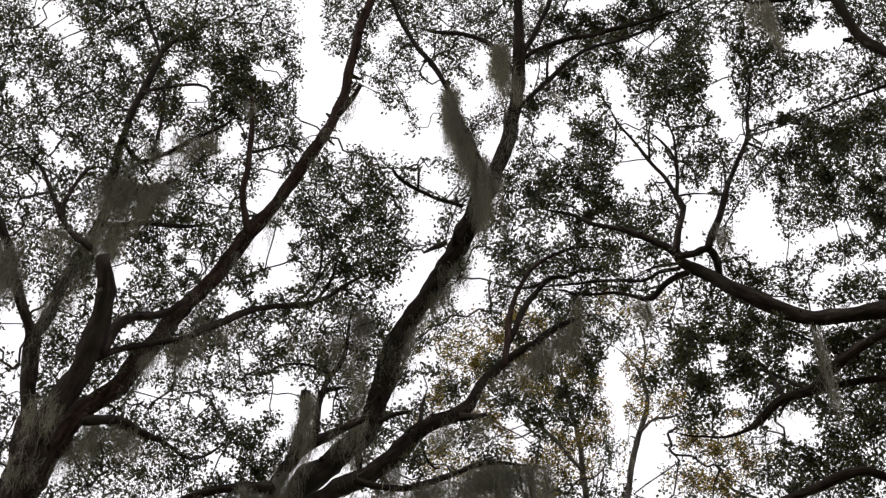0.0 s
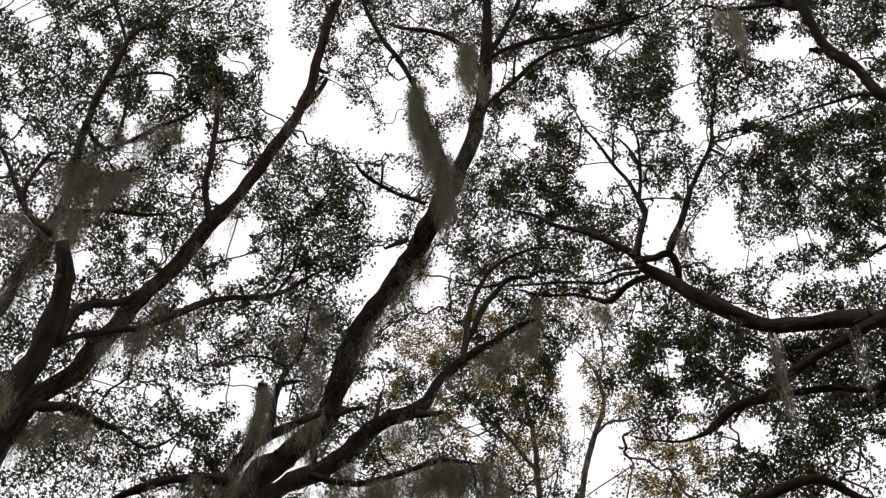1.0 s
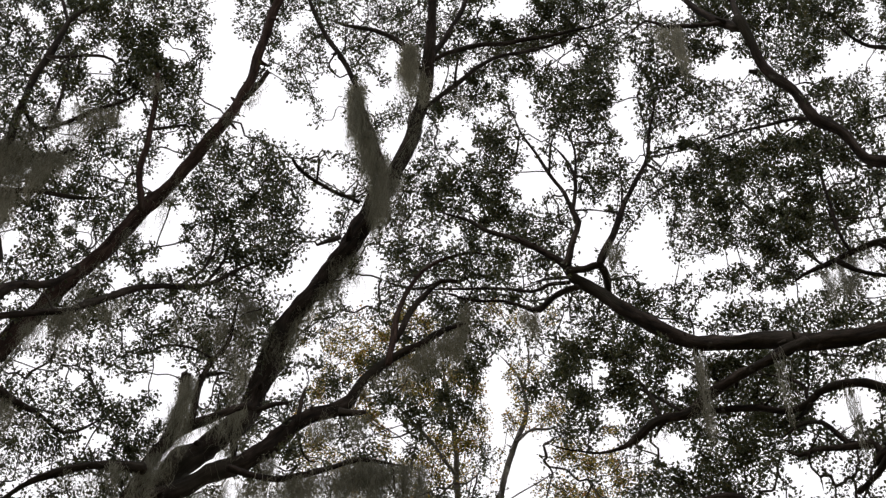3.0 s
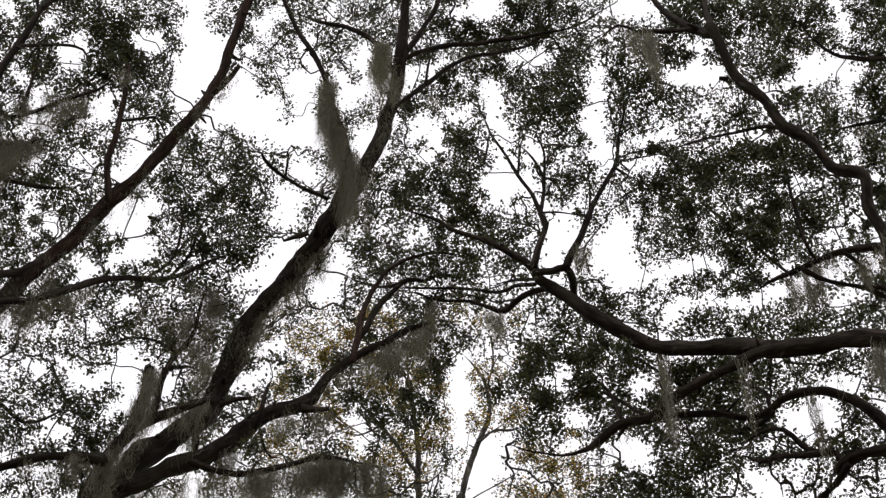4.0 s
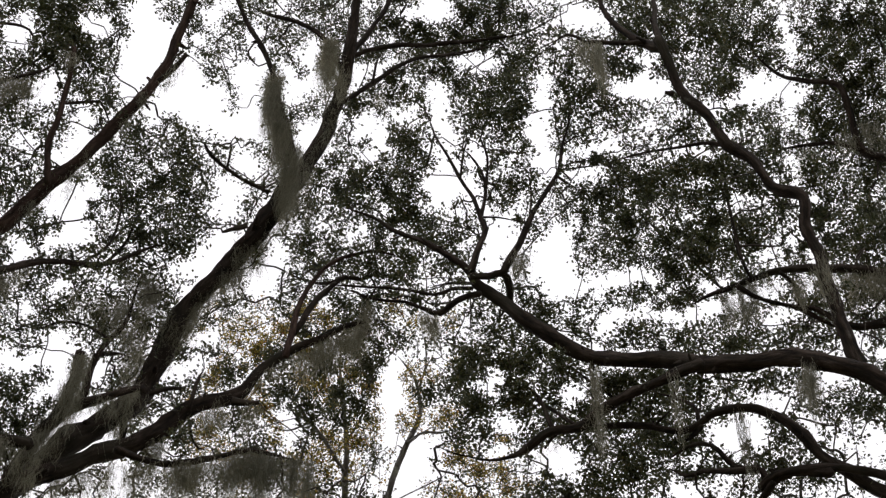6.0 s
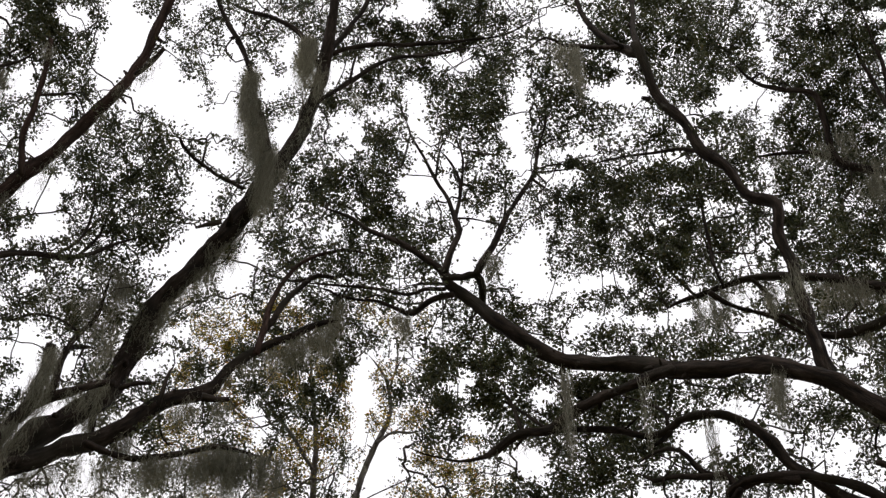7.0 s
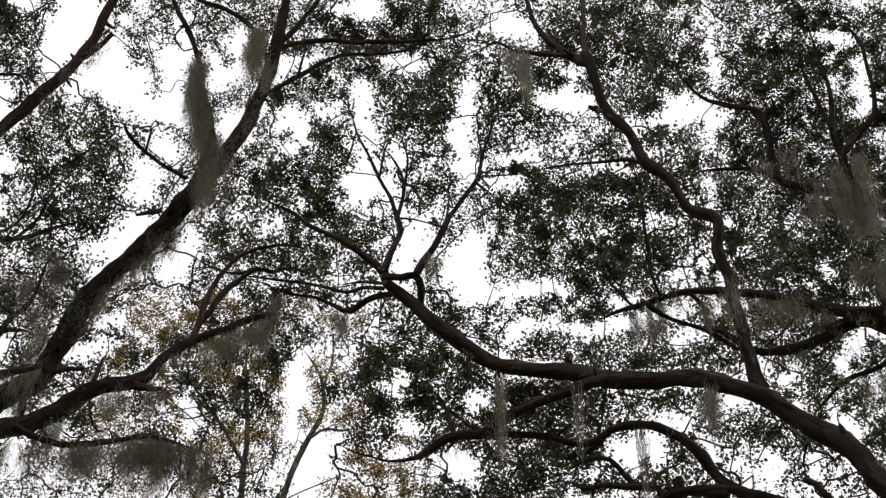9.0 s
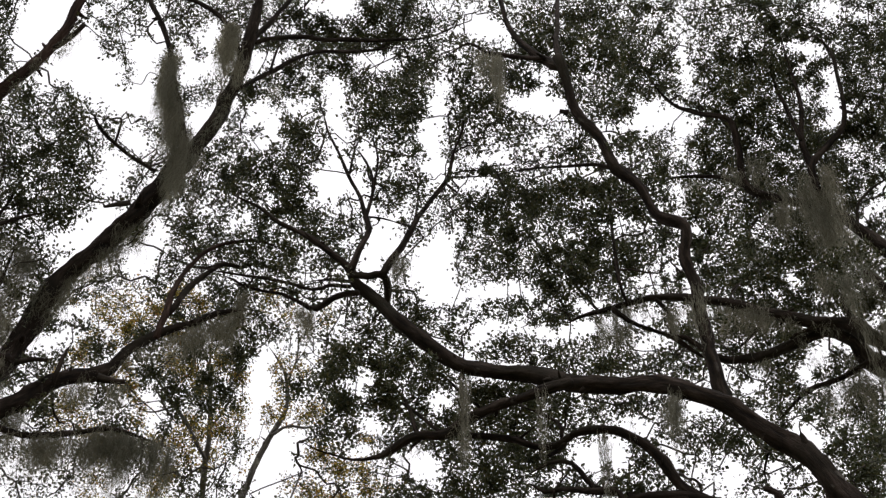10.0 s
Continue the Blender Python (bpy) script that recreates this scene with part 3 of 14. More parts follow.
oak_a.clumps([(0.43, 6.95, 16.18, 0.14, 116), (-2.97, 8.42, 10.65, 0.11, 155), (-0.55, 8.07, 14.34, 0.12, 378), (-1.91, 6.79, 16.32, 0.14, 524), (-3.38, 6.28, 14.49, 0.12, 344), (-3.78, 8.80, 10.25, 0.13, 93), (-0.21, 8.09, 12.86, 0.14, 666), (-2.93, 7.95, 12.18, 0.13, 456), (-0.90, 7.24, 15.51, 0.13, 414), (-1.64, 6.64, 16.10, 0.17, 783), (-1.01, 6.57, 16.00, 0.13, 256), (-2.90, 5.63, 13.62, 0.13, 140), (-2.16, 6.83, 16.27, 0.14, 383), (-2.06, 9.35, 11.24, 0.14, 141), (1.00, 7.17, 15.27, 0.14, 614), (-4.48, 6.17, 13.11, 0.12, 332), (-2.50, 9.00, 10.91, 0.13, 96), (-3.48, 6.59, 12.50, 0.14, 320), (-4.37, 7.03, 12.29, 0.11, 471)])
oak_a.clumps([(0.45, 7.52, 15.67, 0.15, 900), (-1.48, 9.28, 11.52, 0.15, 255), (-1.09, 6.76, 15.90, 0.14, 462), (-2.60, 8.20, 10.97, 0.12, 673), (-0.19, 7.97, 16.97, 0.12, 257), (-2.49, 5.91, 14.25, 0.15, 371), (-0.71, 6.73, 15.89, 0.16, 302), (-3.93, 7.15, 12.41, 0.12, 158), (-4.34, 5.92, 12.98, 0.14, 761), (-3.91, 5.65, 13.92, 0.12, 133), (-2.49, 9.23, 10.68, 0.12, 25), (-4.31, 7.15, 11.32, 0.12, 27), (-2.85, 6.97, 12.25, 0.13, 362), (-3.01, 7.49, 11.56, 0.12, 373), (-1.90, 6.56, 15.18, 0.15, 360), (-1.69, 8.66, 10.95, 0.13, 165), (-3.82, 6.75, 13.70, 0.15, 314), (-0.90, 7.39, 16.68, 0.16, 231), (0.60, 6.71, 15.92, 0.17, 424)])
oak_a.clumps([(-3.62, 8.09, 11.13, 0.12, 363), (-2.15, 7.62, 11.56, 0.11, 179), (-3.90, 6.51, 11.53, 0.12, 248), (-4.00, 6.75, 12.22, 0.13, 266), (-3.65, 7.81, 10.99, 0.11, 519), (-3.25, 6.46, 14.44, 0.13, 819), (-1.16, 8.64, 11.54, 0.12, 265), (-4.21, 5.41, 12.83, 0.12, 294), (-1.06, 7.25, 15.00, 0.14, 404), (0.58, 7.17, 16.18, 0.16, 900), (-4.04, 8.83, 11.09, 0.13, 128), (-3.50, 8.56, 10.04, 0.10, 73), (0.11, 6.62, 16.03, 0.15, 238), (-3.01, 6.66, 13.34, 0.11, 217), (-2.63, 5.90, 13.95, 0.12, 384), (-3.30, 7.04, 12.37, 0.13, 618), (-3.65, 6.72, 11.97, 0.10, 239), (-0.34, 9.82, 11.50, 0.12, 259), (-1.51, 6.86, 16.00, 0.13, 340)])
oak_a.clumps([(-1.69, 7.64, 12.42, 0.12, 719), (-3.57, 6.59, 13.62, 0.12, 276), (-3.88, 6.69, 12.75, 0.10, 281), (-0.54, 8.09, 13.94, 0.13, 900), (-2.90, 6.16, 13.72, 0.12, 888), (-2.79, 6.81, 13.75, 0.12, 674), (0.60, 7.49, 16.35, 0.14, 380), (0.76, 7.47, 15.50, 0.13, 900), (-0.36, 7.11, 15.73, 0.14, 506), (-3.17, 6.48, 14.73, 0.13, 472), (-1.28, 9.25, 11.06, 0.13, 107), (-4.28, 7.27, 11.22, 0.13, 234), (-2.23, 7.65, 12.99, 0.09, 207), (-0.85, 8.92, 11.41, 0.14, 602), (-1.63, 7.53, 12.94, 0.14, 733), (-1.92, 9.12, 10.77, 0.14, 140), (-3.20, 8.07, 10.88, 0.13, 313), (-0.15, 7.19, 15.98, 0.17, 418), (-3.09, 8.37, 11.01, 0.10, 254)])
oak_a.clumps([(-3.26, 6.31, 13.42, 0.12, 364), (-2.12, 8.22, 12.87, 0.14, 720), (-3.59, 6.28, 13.46, 0.12, 245), (-0.79, 9.49, 10.91, 0.12, 67), (-0.87, 9.03, 12.46, 0.15, 900), (-2.39, 6.30, 14.33, 0.13, 123), (-3.73, 7.01, 11.21, 0.13, 526), (-2.24, 9.50, 11.04, 0.13, 71), (-2.93, 7.47, 10.54, 0.12, 242), (-2.72, 5.63, 13.66, 0.12, 176), (-1.59, 7.84, 13.07, 0.11, 435), (-3.51, 8.36, 10.69, 0.13, 114), (-1.48, 9.23, 11.06, 0.14, 222), (-3.99, 6.37, 12.56, 0.10, 324), (-2.19, 8.89, 10.70, 0.14, 196), (-1.26, 6.62, 15.95, 0.15, 608), (-0.58, 8.37, 12.94, 0.12, 266), (-1.35, 8.62, 12.98, 0.13, 344), (-1.22, 8.90, 11.26, 0.14, 276)])
oak_a.clumps([(-3.86, 6.68, 12.42, 0.12, 293), (-3.29, 6.34, 12.68, 0.11, 227), (-0.22, 9.07, 11.32, 0.13, 176), (-3.86, 5.97, 12.35, 0.11, 263), (0.98, 7.65, 15.50, 0.15, 797), (-3.45, 7.00, 14.34, 0.13, 684), (-3.34, 8.02, 11.10, 0.11, 268), (-0.68, 8.80, 13.84, 0.14, 733), (-2.27, 6.46, 13.92, 0.12, 384), (-2.71, 6.74, 14.08, 0.11, 900), (-1.93, 7.65, 12.50, 0.13, 768), (-4.06, 8.48, 10.64, 0.14, 90), (-2.58, 7.70, 12.13, 0.10, 325), (-3.94, 6.54, 14.61, 0.12, 291), (-1.28, 6.72, 15.61, 0.14, 511), (-3.83, 7.65, 9.84, 0.11, 69), (-3.48, 6.97, 13.00, 0.14, 738), (-0.97, 9.17, 11.46, 0.11, 119), (-1.54, 9.18, 10.79, 0.11, 102)])
oak_a.clumps([(-0.78, 8.24, 12.71, 0.14, 352), (-3.08, 6.87, 11.51, 0.13, 506), (-3.14, 8.33, 10.67, 0.10, 184), (-3.69, 6.14, 14.20, 0.13, 524), (-0.08, 6.83, 15.93, 0.14, 174), (0.95, 6.86, 15.26, 0.16, 266), (-1.63, 8.97, 10.98, 0.13, 133), (-4.23, 6.68, 12.02, 0.12, 141), (-3.84, 6.45, 13.51, 0.15, 525), (-3.32, 8.59, 10.08, 0.12, 76), (-4.11, 6.28, 12.01, 0.12, 305), (-2.10, 7.34, 11.72, 0.11, 330), (-3.23, 6.94, 11.97, 0.10, 215), (-0.87, 8.83, 10.81, 0.12, 130), (-0.37, 8.71, 12.64, 0.14, 900), (-1.01, 8.01, 14.24, 0.15, 305), (-2.31, 7.68, 13.55, 0.14, 876), (-1.96, 7.31, 13.17, 0.14, 419), (-4.26, 5.79, 13.28, 0.13, 363)])
oak_a.clumps([(-0.41, 8.96, 13.89, 0.14, 418), (-3.66, 5.98, 14.26, 0.13, 647), (0.58, 7.35, 15.65, 0.13, 900), (-4.52, 6.56, 12.51, 0.13, 183), (-2.05, 8.73, 10.86, 0.11, 65), (-3.75, 8.29, 10.76, 0.11, 92), (-1.77, 7.86, 12.07, 0.13, 543), (-0.60, 6.64, 16.08, 0.14, 144), (-1.69, 9.09, 10.86, 0.11, 72), (-0.26, 8.64, 11.85, 0.14, 710), (-1.43, 9.31, 10.78, 0.12, 109), (-2.79, 9.14, 10.68, 0.13, 80), (-2.16, 8.16, 12.08, 0.13, 900), (-4.26, 6.93, 11.86, 0.11, 284), (-0.39, 7.16, 16.82, 0.18, 355), (-2.59, 8.88, 10.58, 0.12, 97), (-0.09, 7.71, 14.85, 0.11, 456), (-4.23, 5.05, 12.64, 0.12, 76), (-1.76, 6.66, 14.88, 0.13, 215)])
oak_a.clumps([(-2.78, 6.41, 14.06, 0.14, 635), (-3.56, 6.37, 14.52, 0.14, 705), (-1.79, 6.89, 14.81, 0.14, 466), (0.13, 7.98, 16.06, 0.15, 806), (-3.47, 7.53, 10.87, 0.12, 347), (-3.83, 6.62, 11.48, 0.09, 121), (-0.64, 8.53, 11.69, 0.11, 574), (-4.01, 5.97, 13.26, 0.11, 214), (-4.26, 8.50, 10.54, 0.13, 82), (0.74, 7.96, 15.39, 0.15, 900), (-3.81, 8.15, 10.98, 0.14, 300), (-2.02, 8.37, 12.15, 0.12, 321), (-1.10, 9.20, 10.84, 0.12, 182), (-2.42, 8.25, 12.72, 0.10, 288), (-2.40, 6.68, 13.06, 0.11, 353), (-2.73, 7.19, 13.28, 0.09, 114), (-1.64, 7.09, 12.91, 0.14, 735), (-3.80, 8.59, 11.41, 0.15, 236), (-3.70, 5.80, 13.86, 0.11, 268)])
oak_a.clumps([(-0.99, 7.08, 15.58, 0.16, 531), (-0.75, 7.19, 15.03, 0.13, 417), (-2.25, 6.89, 13.22, 0.11, 402), (-4.40, 7.04, 11.72, 0.13, 175), (-2.34, 7.75, 11.73, 0.11, 313), (-2.84, 7.16, 13.44, 0.11, 205), (-2.77, 8.15, 11.97, 0.11, 219), (-3.93, 7.09, 12.00, 0.13, 503), (-2.68, 5.77, 14.28, 0.14, 329), (-3.43, 7.22, 11.18, 0.10, 303), (0.24, 6.92, 16.19, 0.14, 454), (-0.36, 6.95, 16.92, 0.14, 108), (-4.24, 6.48, 11.64, 0.12, 169), (-2.94, 7.97, 11.19, 0.12, 393), (-2.55, 7.75, 10.76, 0.13, 676), (-2.28, 8.71, 10.85, 0.11, 190), (-4.37, 5.55, 13.52, 0.12, 204), (-1.60, 6.56, 14.94, 0.15, 357), (-2.14, 7.56, 13.88, 0.10, 543)])
oak_a.clumps([(-1.90, 7.52, 13.76, 0.10, 144), (-3.28, 5.94, 14.39, 0.16, 270), (-2.06, 6.51, 15.19, 0.11, 201), (-2.44, 6.02, 13.97, 0.12, 167), (-1.94, 9.61, 11.00, 0.11, 38), (-0.82, 9.29, 11.11, 0.11, 43), (-1.59, 7.46, 13.22, 0.12, 469), (-0.26, 7.55, 14.65, 0.12, 320), (-2.02, 7.55, 12.89, 0.15, 900), (-4.22, 7.03, 12.95, 0.11, 175), (-1.44, 7.20, 15.12, 0.12, 423), (-0.70, 7.04, 15.61, 0.14, 169), (-2.82, 8.68, 10.17, 0.11, 78), (-3.28, 7.90, 11.22, 0.14, 360), (-1.04, 9.32, 10.73, 0.11, 102), (-2.28, 5.79, 14.35, 0.15, 182), (-1.03, 9.02, 11.97, 0.12, 184), (-3.73, 6.18, 12.72, 0.11, 199), (-3.58, 5.81, 14.33, 0.12, 248)])
oak_a.clumps([(-3.91, 8.21, 11.27, 0.09, 209), (-1.86, 7.84, 12.42, 0.10, 225), (-4.18, 7.16, 10.85, 0.09, 30), (-2.40, 6.74, 16.36, 0.17, 309), (-2.63, 5.83, 13.44, 0.12, 261), (-1.65, 6.47, 15.25, 0.15, 448), (-4.35, 6.49, 13.18, 0.13, 430), (-0.74, 7.61, 16.28, 0.15, 569), (-3.51, 7.96, 11.43, 0.12, 282), (-3.65, 8.67, 11.39, 0.12, 146), (-3.06, 7.17, 13.63, 0.14, 696), (-1.53, 7.34, 14.76, 0.10, 68), (-0.46, 9.02, 13.61, 0.15, 691), (-1.31, 9.09, 12.71, 0.11, 584), (-4.40, 6.31, 12.85, 0.14, 397), (-0.63, 9.41, 11.01, 0.11, 44), (-2.91, 7.61, 12.00, 0.13, 649), (1.27, 7.34, 15.70, 0.13, 173), (-0.32, 7.52, 15.65, 0.12, 289)])
oak_a.clumps([(-3.87, 8.20, 10.77, 0.12, 94), (-0.74, 8.46, 13.65, 0.13, 828), (-2.26, 9.06, 10.51, 0.11, 57), (-3.12, 8.04, 11.89, 0.09, 105), (0.36, 7.38, 16.52, 0.14, 764), (-0.16, 8.16, 13.28, 0.11, 415), (-0.94, 8.58, 12.99, 0.10, 221), (-1.30, 9.13, 11.25, 0.12, 205), (-2.43, 9.10, 10.83, 0.11, 89), (-3.65, 6.64, 12.42, 0.10, 223), (-4.45, 6.71, 12.45, 0.12, 407), (-4.25, 6.57, 11.47, 0.11, 315), (-4.18, 5.46, 13.63, 0.15, 167), (-0.95, 9.10, 12.94, 0.16, 900), (-4.09, 5.64, 13.25, 0.12, 243), (-2.64, 8.12, 10.66, 0.09, 267), (-4.36, 5.56, 12.88, 0.12, 216), (-1.81, 9.55, 11.08, 0.12, 96), (0.03, 8.87, 12.97, 0.13, 376)])
oak_a.clumps([(-0.05, 8.21, 12.88, 0.12, 485), (-1.54, 8.71, 11.16, 0.09, 84), (-2.54, 6.73, 13.66, 0.12, 765), (-3.20, 8.51, 10.20, 0.11, 114), (-2.73, 8.99, 10.86, 0.11, 46), (-3.21, 7.37, 13.06, 0.12, 646), (-3.70, 8.46, 10.62, 0.13, 91), (-0.99, 8.78, 11.43, 0.11, 530), (-1.49, 7.00, 15.47, 0.15, 585), (-3.35, 8.38, 10.73, 0.13, 63), (-0.52, 8.31, 13.35, 0.11, 369), (-3.63, 6.89, 12.73, 0.09, 117), (-4.27, 5.20, 12.56, 0.13, 240), (-4.59, 6.24, 13.02, 0.13, 165), (-2.87, 6.60, 12.29, 0.09, 163), (0.30, 7.80, 15.83, 0.12, 629), (-3.82, 7.55, 9.94, 0.08, 40), (-0.58, 9.52, 10.90, 0.11, 65), (-2.62, 6.52, 13.98, 0.12, 900)])
oak_a.clumps([(-4.27, 6.33, 12.52, 0.11, 283), (-2.03, 9.21, 10.66, 0.11, 103), (-3.99, 8.11, 10.80, 0.11, 112), (-2.85, 7.39, 13.03, 0.11, 262), (-3.20, 7.04, 11.49, 0.12, 227), (-0.37, 7.64, 15.58, 0.10, 169), (-1.85, 7.48, 12.96, 0.09, 667), (-0.75, 8.68, 10.93, 0.11, 145), (0.49, 7.92, 15.48, 0.14, 838), (-0.25, 8.56, 12.78, 0.13, 609), (-2.05, 7.10, 15.79, 0.13, 324), (-2.98, 8.83, 10.25, 0.11, 35), (-0.31, 7.03, 16.06, 0.15, 368), (-3.25, 6.80, 12.32, 0.13, 493), (-1.86, 9.29, 11.33, 0.12, 152), (-3.00, 8.27, 10.67, 0.10, 116), (-3.86, 6.09, 12.69, 0.09, 193), (-2.63, 8.24, 12.32, 0.12, 388), (1.42, 7.08, 15.81, 0.13, 306)])
oak_a.clumps([(-0.16, 7.01, 16.90, 0.18, 550), (-2.72, 7.87, 12.17, 0.12, 369), (-3.80, 6.86, 13.08, 0.09, 242), (-3.98, 6.18, 13.73, 0.13, 552), (-1.38, 6.91, 15.64, 0.14, 223), (-3.23, 8.25, 11.71, 0.09, 141), (-3.85, 6.80, 12.23, 0.09, 270), (-3.21, 8.76, 10.24, 0.09, 48), (-2.32, 6.27, 14.57, 0.14, 188), (-2.12, 7.91, 12.10, 0.11, 309), (-0.41, 8.95, 12.02, 0.11, 410), (-0.38, 9.60, 11.71, 0.11, 154), (-3.30, 6.97, 11.41, 0.09, 157), (-1.43, 8.22, 11.52, 0.08, 176), (-1.06, 7.79, 14.25, 0.12, 171), (-2.84, 7.27, 12.50, 0.09, 171), (0.05, 8.51, 13.56, 0.14, 768), (-3.50, 6.67, 11.36, 0.09, 215), (-2.83, 5.90, 13.86, 0.11, 257)])
oak_a.clumps([(-0.80, 6.57, 16.01, 0.16, 88), (-3.29, 6.37, 14.76, 0.12, 177), (-2.47, 8.00, 12.62, 0.09, 329), (-3.19, 7.82, 11.31, 0.08, 49), (0.02, 7.45, 15.43, 0.12, 617), (-1.88, 8.22, 12.18, 0.10, 502), (-2.18, 7.77, 12.66, 0.12, 426), (-3.39, 7.69, 10.89, 0.11, 311), (-3.05, 8.00, 10.90, 0.11, 296), (-3.90, 6.70, 13.39, 0.12, 534), (-3.73, 7.81, 9.74, 0.09, 59), (-1.70, 7.00, 15.25, 0.10, 283), (-2.34, 6.44, 14.27, 0.12, 235), (-0.73, 8.20, 13.93, 0.12, 400), (-2.12, 7.68, 13.46, 0.14, 358), (-1.47, 7.53, 13.45, 0.10, 184), (0.72, 6.53, 16.00, 0.14, 178), (-3.77, 6.27, 13.72, 0.12, 179), (-3.63, 8.55, 11.52, 0.12, 360)])
oak_a.clumps([(-2.12, 8.93, 12.43, 0.09, 483), (-4.13, 7.19, 12.60, 0.12, 366), (-0.44, 7.94, 14.39, 0.10, 126), (-3.30, 6.57, 12.62, 0.09, 219), (-4.57, 6.29, 12.80, 0.12, 77), (-1.46, 7.40, 15.87, 0.11, 179), (-2.97, 6.93, 13.82, 0.12, 436), (-3.39, 6.85, 12.25, 0.09, 363), (-2.76, 6.57, 13.62, 0.10, 271), (-1.31, 9.26, 10.85, 0.11, 75), (-1.62, 9.27, 10.68, 0.11, 58), (-2.92, 6.98, 12.62, 0.10, 300), (-0.51, 7.38, 15.96, 0.11, 181), (-3.57, 6.14, 13.54, 0.10, 277), (-2.12, 7.74, 11.34, 0.10, 147), (-3.50, 5.94, 14.70, 0.14, 164), (-2.81, 5.49, 13.71, 0.14, 116), (-2.28, 7.83, 14.09, 0.11, 273), (-2.25, 7.71, 12.86, 0.10, 114)])
oak_a.clumps([(-0.97, 7.18, 16.78, 0.14, 107), (-2.77, 6.47, 13.80, 0.12, 639), (-1.41, 7.29, 14.88, 0.13, 189), (-0.22, 8.72, 12.44, 0.11, 900), (-3.92, 8.54, 10.59, 0.09, 86), (-3.11, 7.63, 11.37, 0.12, 268), (-1.82, 8.72, 11.18, 0.09, 186), (-3.94, 5.39, 13.47, 0.12, 73), (-4.65, 6.13, 13.18, 0.12, 188), (-2.01, 7.11, 15.29, 0.10, 101), (-2.61, 6.86, 14.78, 0.10, 345), (-2.72, 8.59, 10.29, 0.08, 62), (0.04, 7.79, 17.07, 0.12, 231), (-3.01, 6.55, 14.15, 0.10, 245), (-0.37, 8.16, 13.06, 0.11, 302), (-3.97, 6.65, 11.49, 0.10, 226), (-3.97, 6.33, 12.00, 0.10, 150), (-3.32, 6.40, 13.26, 0.09, 129), (-2.80, 8.01, 11.24, 0.12, 280)])
oak_a.clumps([(-2.58, 6.08, 13.87, 0.12, 168), (-4.31, 7.01, 11.41, 0.09, 39), (-2.59, 9.01, 10.44, 0.11, 52), (-1.20, 6.96, 15.73, 0.14, 414), (-3.70, 6.80, 14.36, 0.13, 594), (-3.35, 6.82, 11.99, 0.09, 113), (-0.61, 7.36, 15.11, 0.11, 323), (-3.81, 8.71, 11.30, 0.11, 127), (-3.13, 7.19, 14.02, 0.12, 231), (-3.04, 7.63, 11.95, 0.09, 157), (-3.30, 6.95, 12.91, 0.09, 302), (-4.27, 6.36, 11.71, 0.10, 79), (-2.57, 6.97, 13.10, 0.09, 130), (-1.18, 6.68, 14.39, 0.10, 229), (-0.78, 9.40, 11.04, 0.11, 44), (-2.64, 8.91, 10.95, 0.08, 40), (-2.40, 7.14, 14.33, 0.10, 258), (-1.52, 8.53, 12.72, 0.08, 186), (-1.29, 8.66, 13.33, 0.09, 79)])
oak_a.clumps([(-3.05, 8.50, 12.64, 0.09, 132), (-2.46, 8.10, 10.96, 0.08, 265), (-4.07, 7.12, 10.60, 0.08, 85), (-4.07, 7.26, 10.44, 0.09, 141), (-0.43, 8.08, 15.32, 0.11, 831), (-1.59, 8.19, 11.33, 0.09, 180), (-1.12, 7.64, 14.56, 0.09, 159), (-4.17, 8.21, 10.84, 0.08, 103), (-3.46, 8.63, 10.27, 0.09, 53), (-3.93, 7.81, 9.65, 0.09, 36), (-4.07, 5.38, 12.90, 0.10, 328), (-2.88, 8.53, 10.87, 0.08, 87), (-3.99, 6.61, 12.79, 0.08, 140), (-3.30, 6.92, 13.87, 0.08, 309), (-3.48, 6.75, 11.06, 0.07, 146), (-1.07, 7.73, 13.38, 0.10, 158), (-3.76, 6.94, 10.98, 0.08, 164), (-0.95, 8.51, 13.87, 0.10, 92), (-2.79, 8.03, 10.69, 0.09, 385)])
oak_a.clumps([(-4.25, 5.66, 12.87, 0.10, 494), (-1.27, 7.84, 11.40, 0.08, 113), (-4.54, 7.02, 13.73, 0.09, 252), (-0.94, 7.96, 14.89, 0.11, 261), (0.58, 7.46, 15.39, 0.10, 513), (-1.44, 8.05, 10.74, 0.08, 361), (-0.87, 8.84, 13.94, 0.10, 154), (-1.50, 9.31, 11.80, 0.11, 145), (-2.15, 7.29, 13.71, 0.09, 103), (-2.53, 8.03, 11.20, 0.08, 80), (-3.07, 8.66, 10.10, 0.08, 34), (-4.14, 5.80, 13.78, 0.09, 212), (-3.92, 6.05, 12.84, 0.08, 211), (-1.52, 7.54, 12.39, 0.10, 268), (-0.72, 7.71, 14.81, 0.09, 88), (-1.87, 8.94, 12.01, 0.08, 220), (-1.47, 7.48, 12.83, 0.08, 115), (-0.20, 8.17, 15.36, 0.09, 200), (-2.63, 7.42, 12.21, 0.08, 301)])
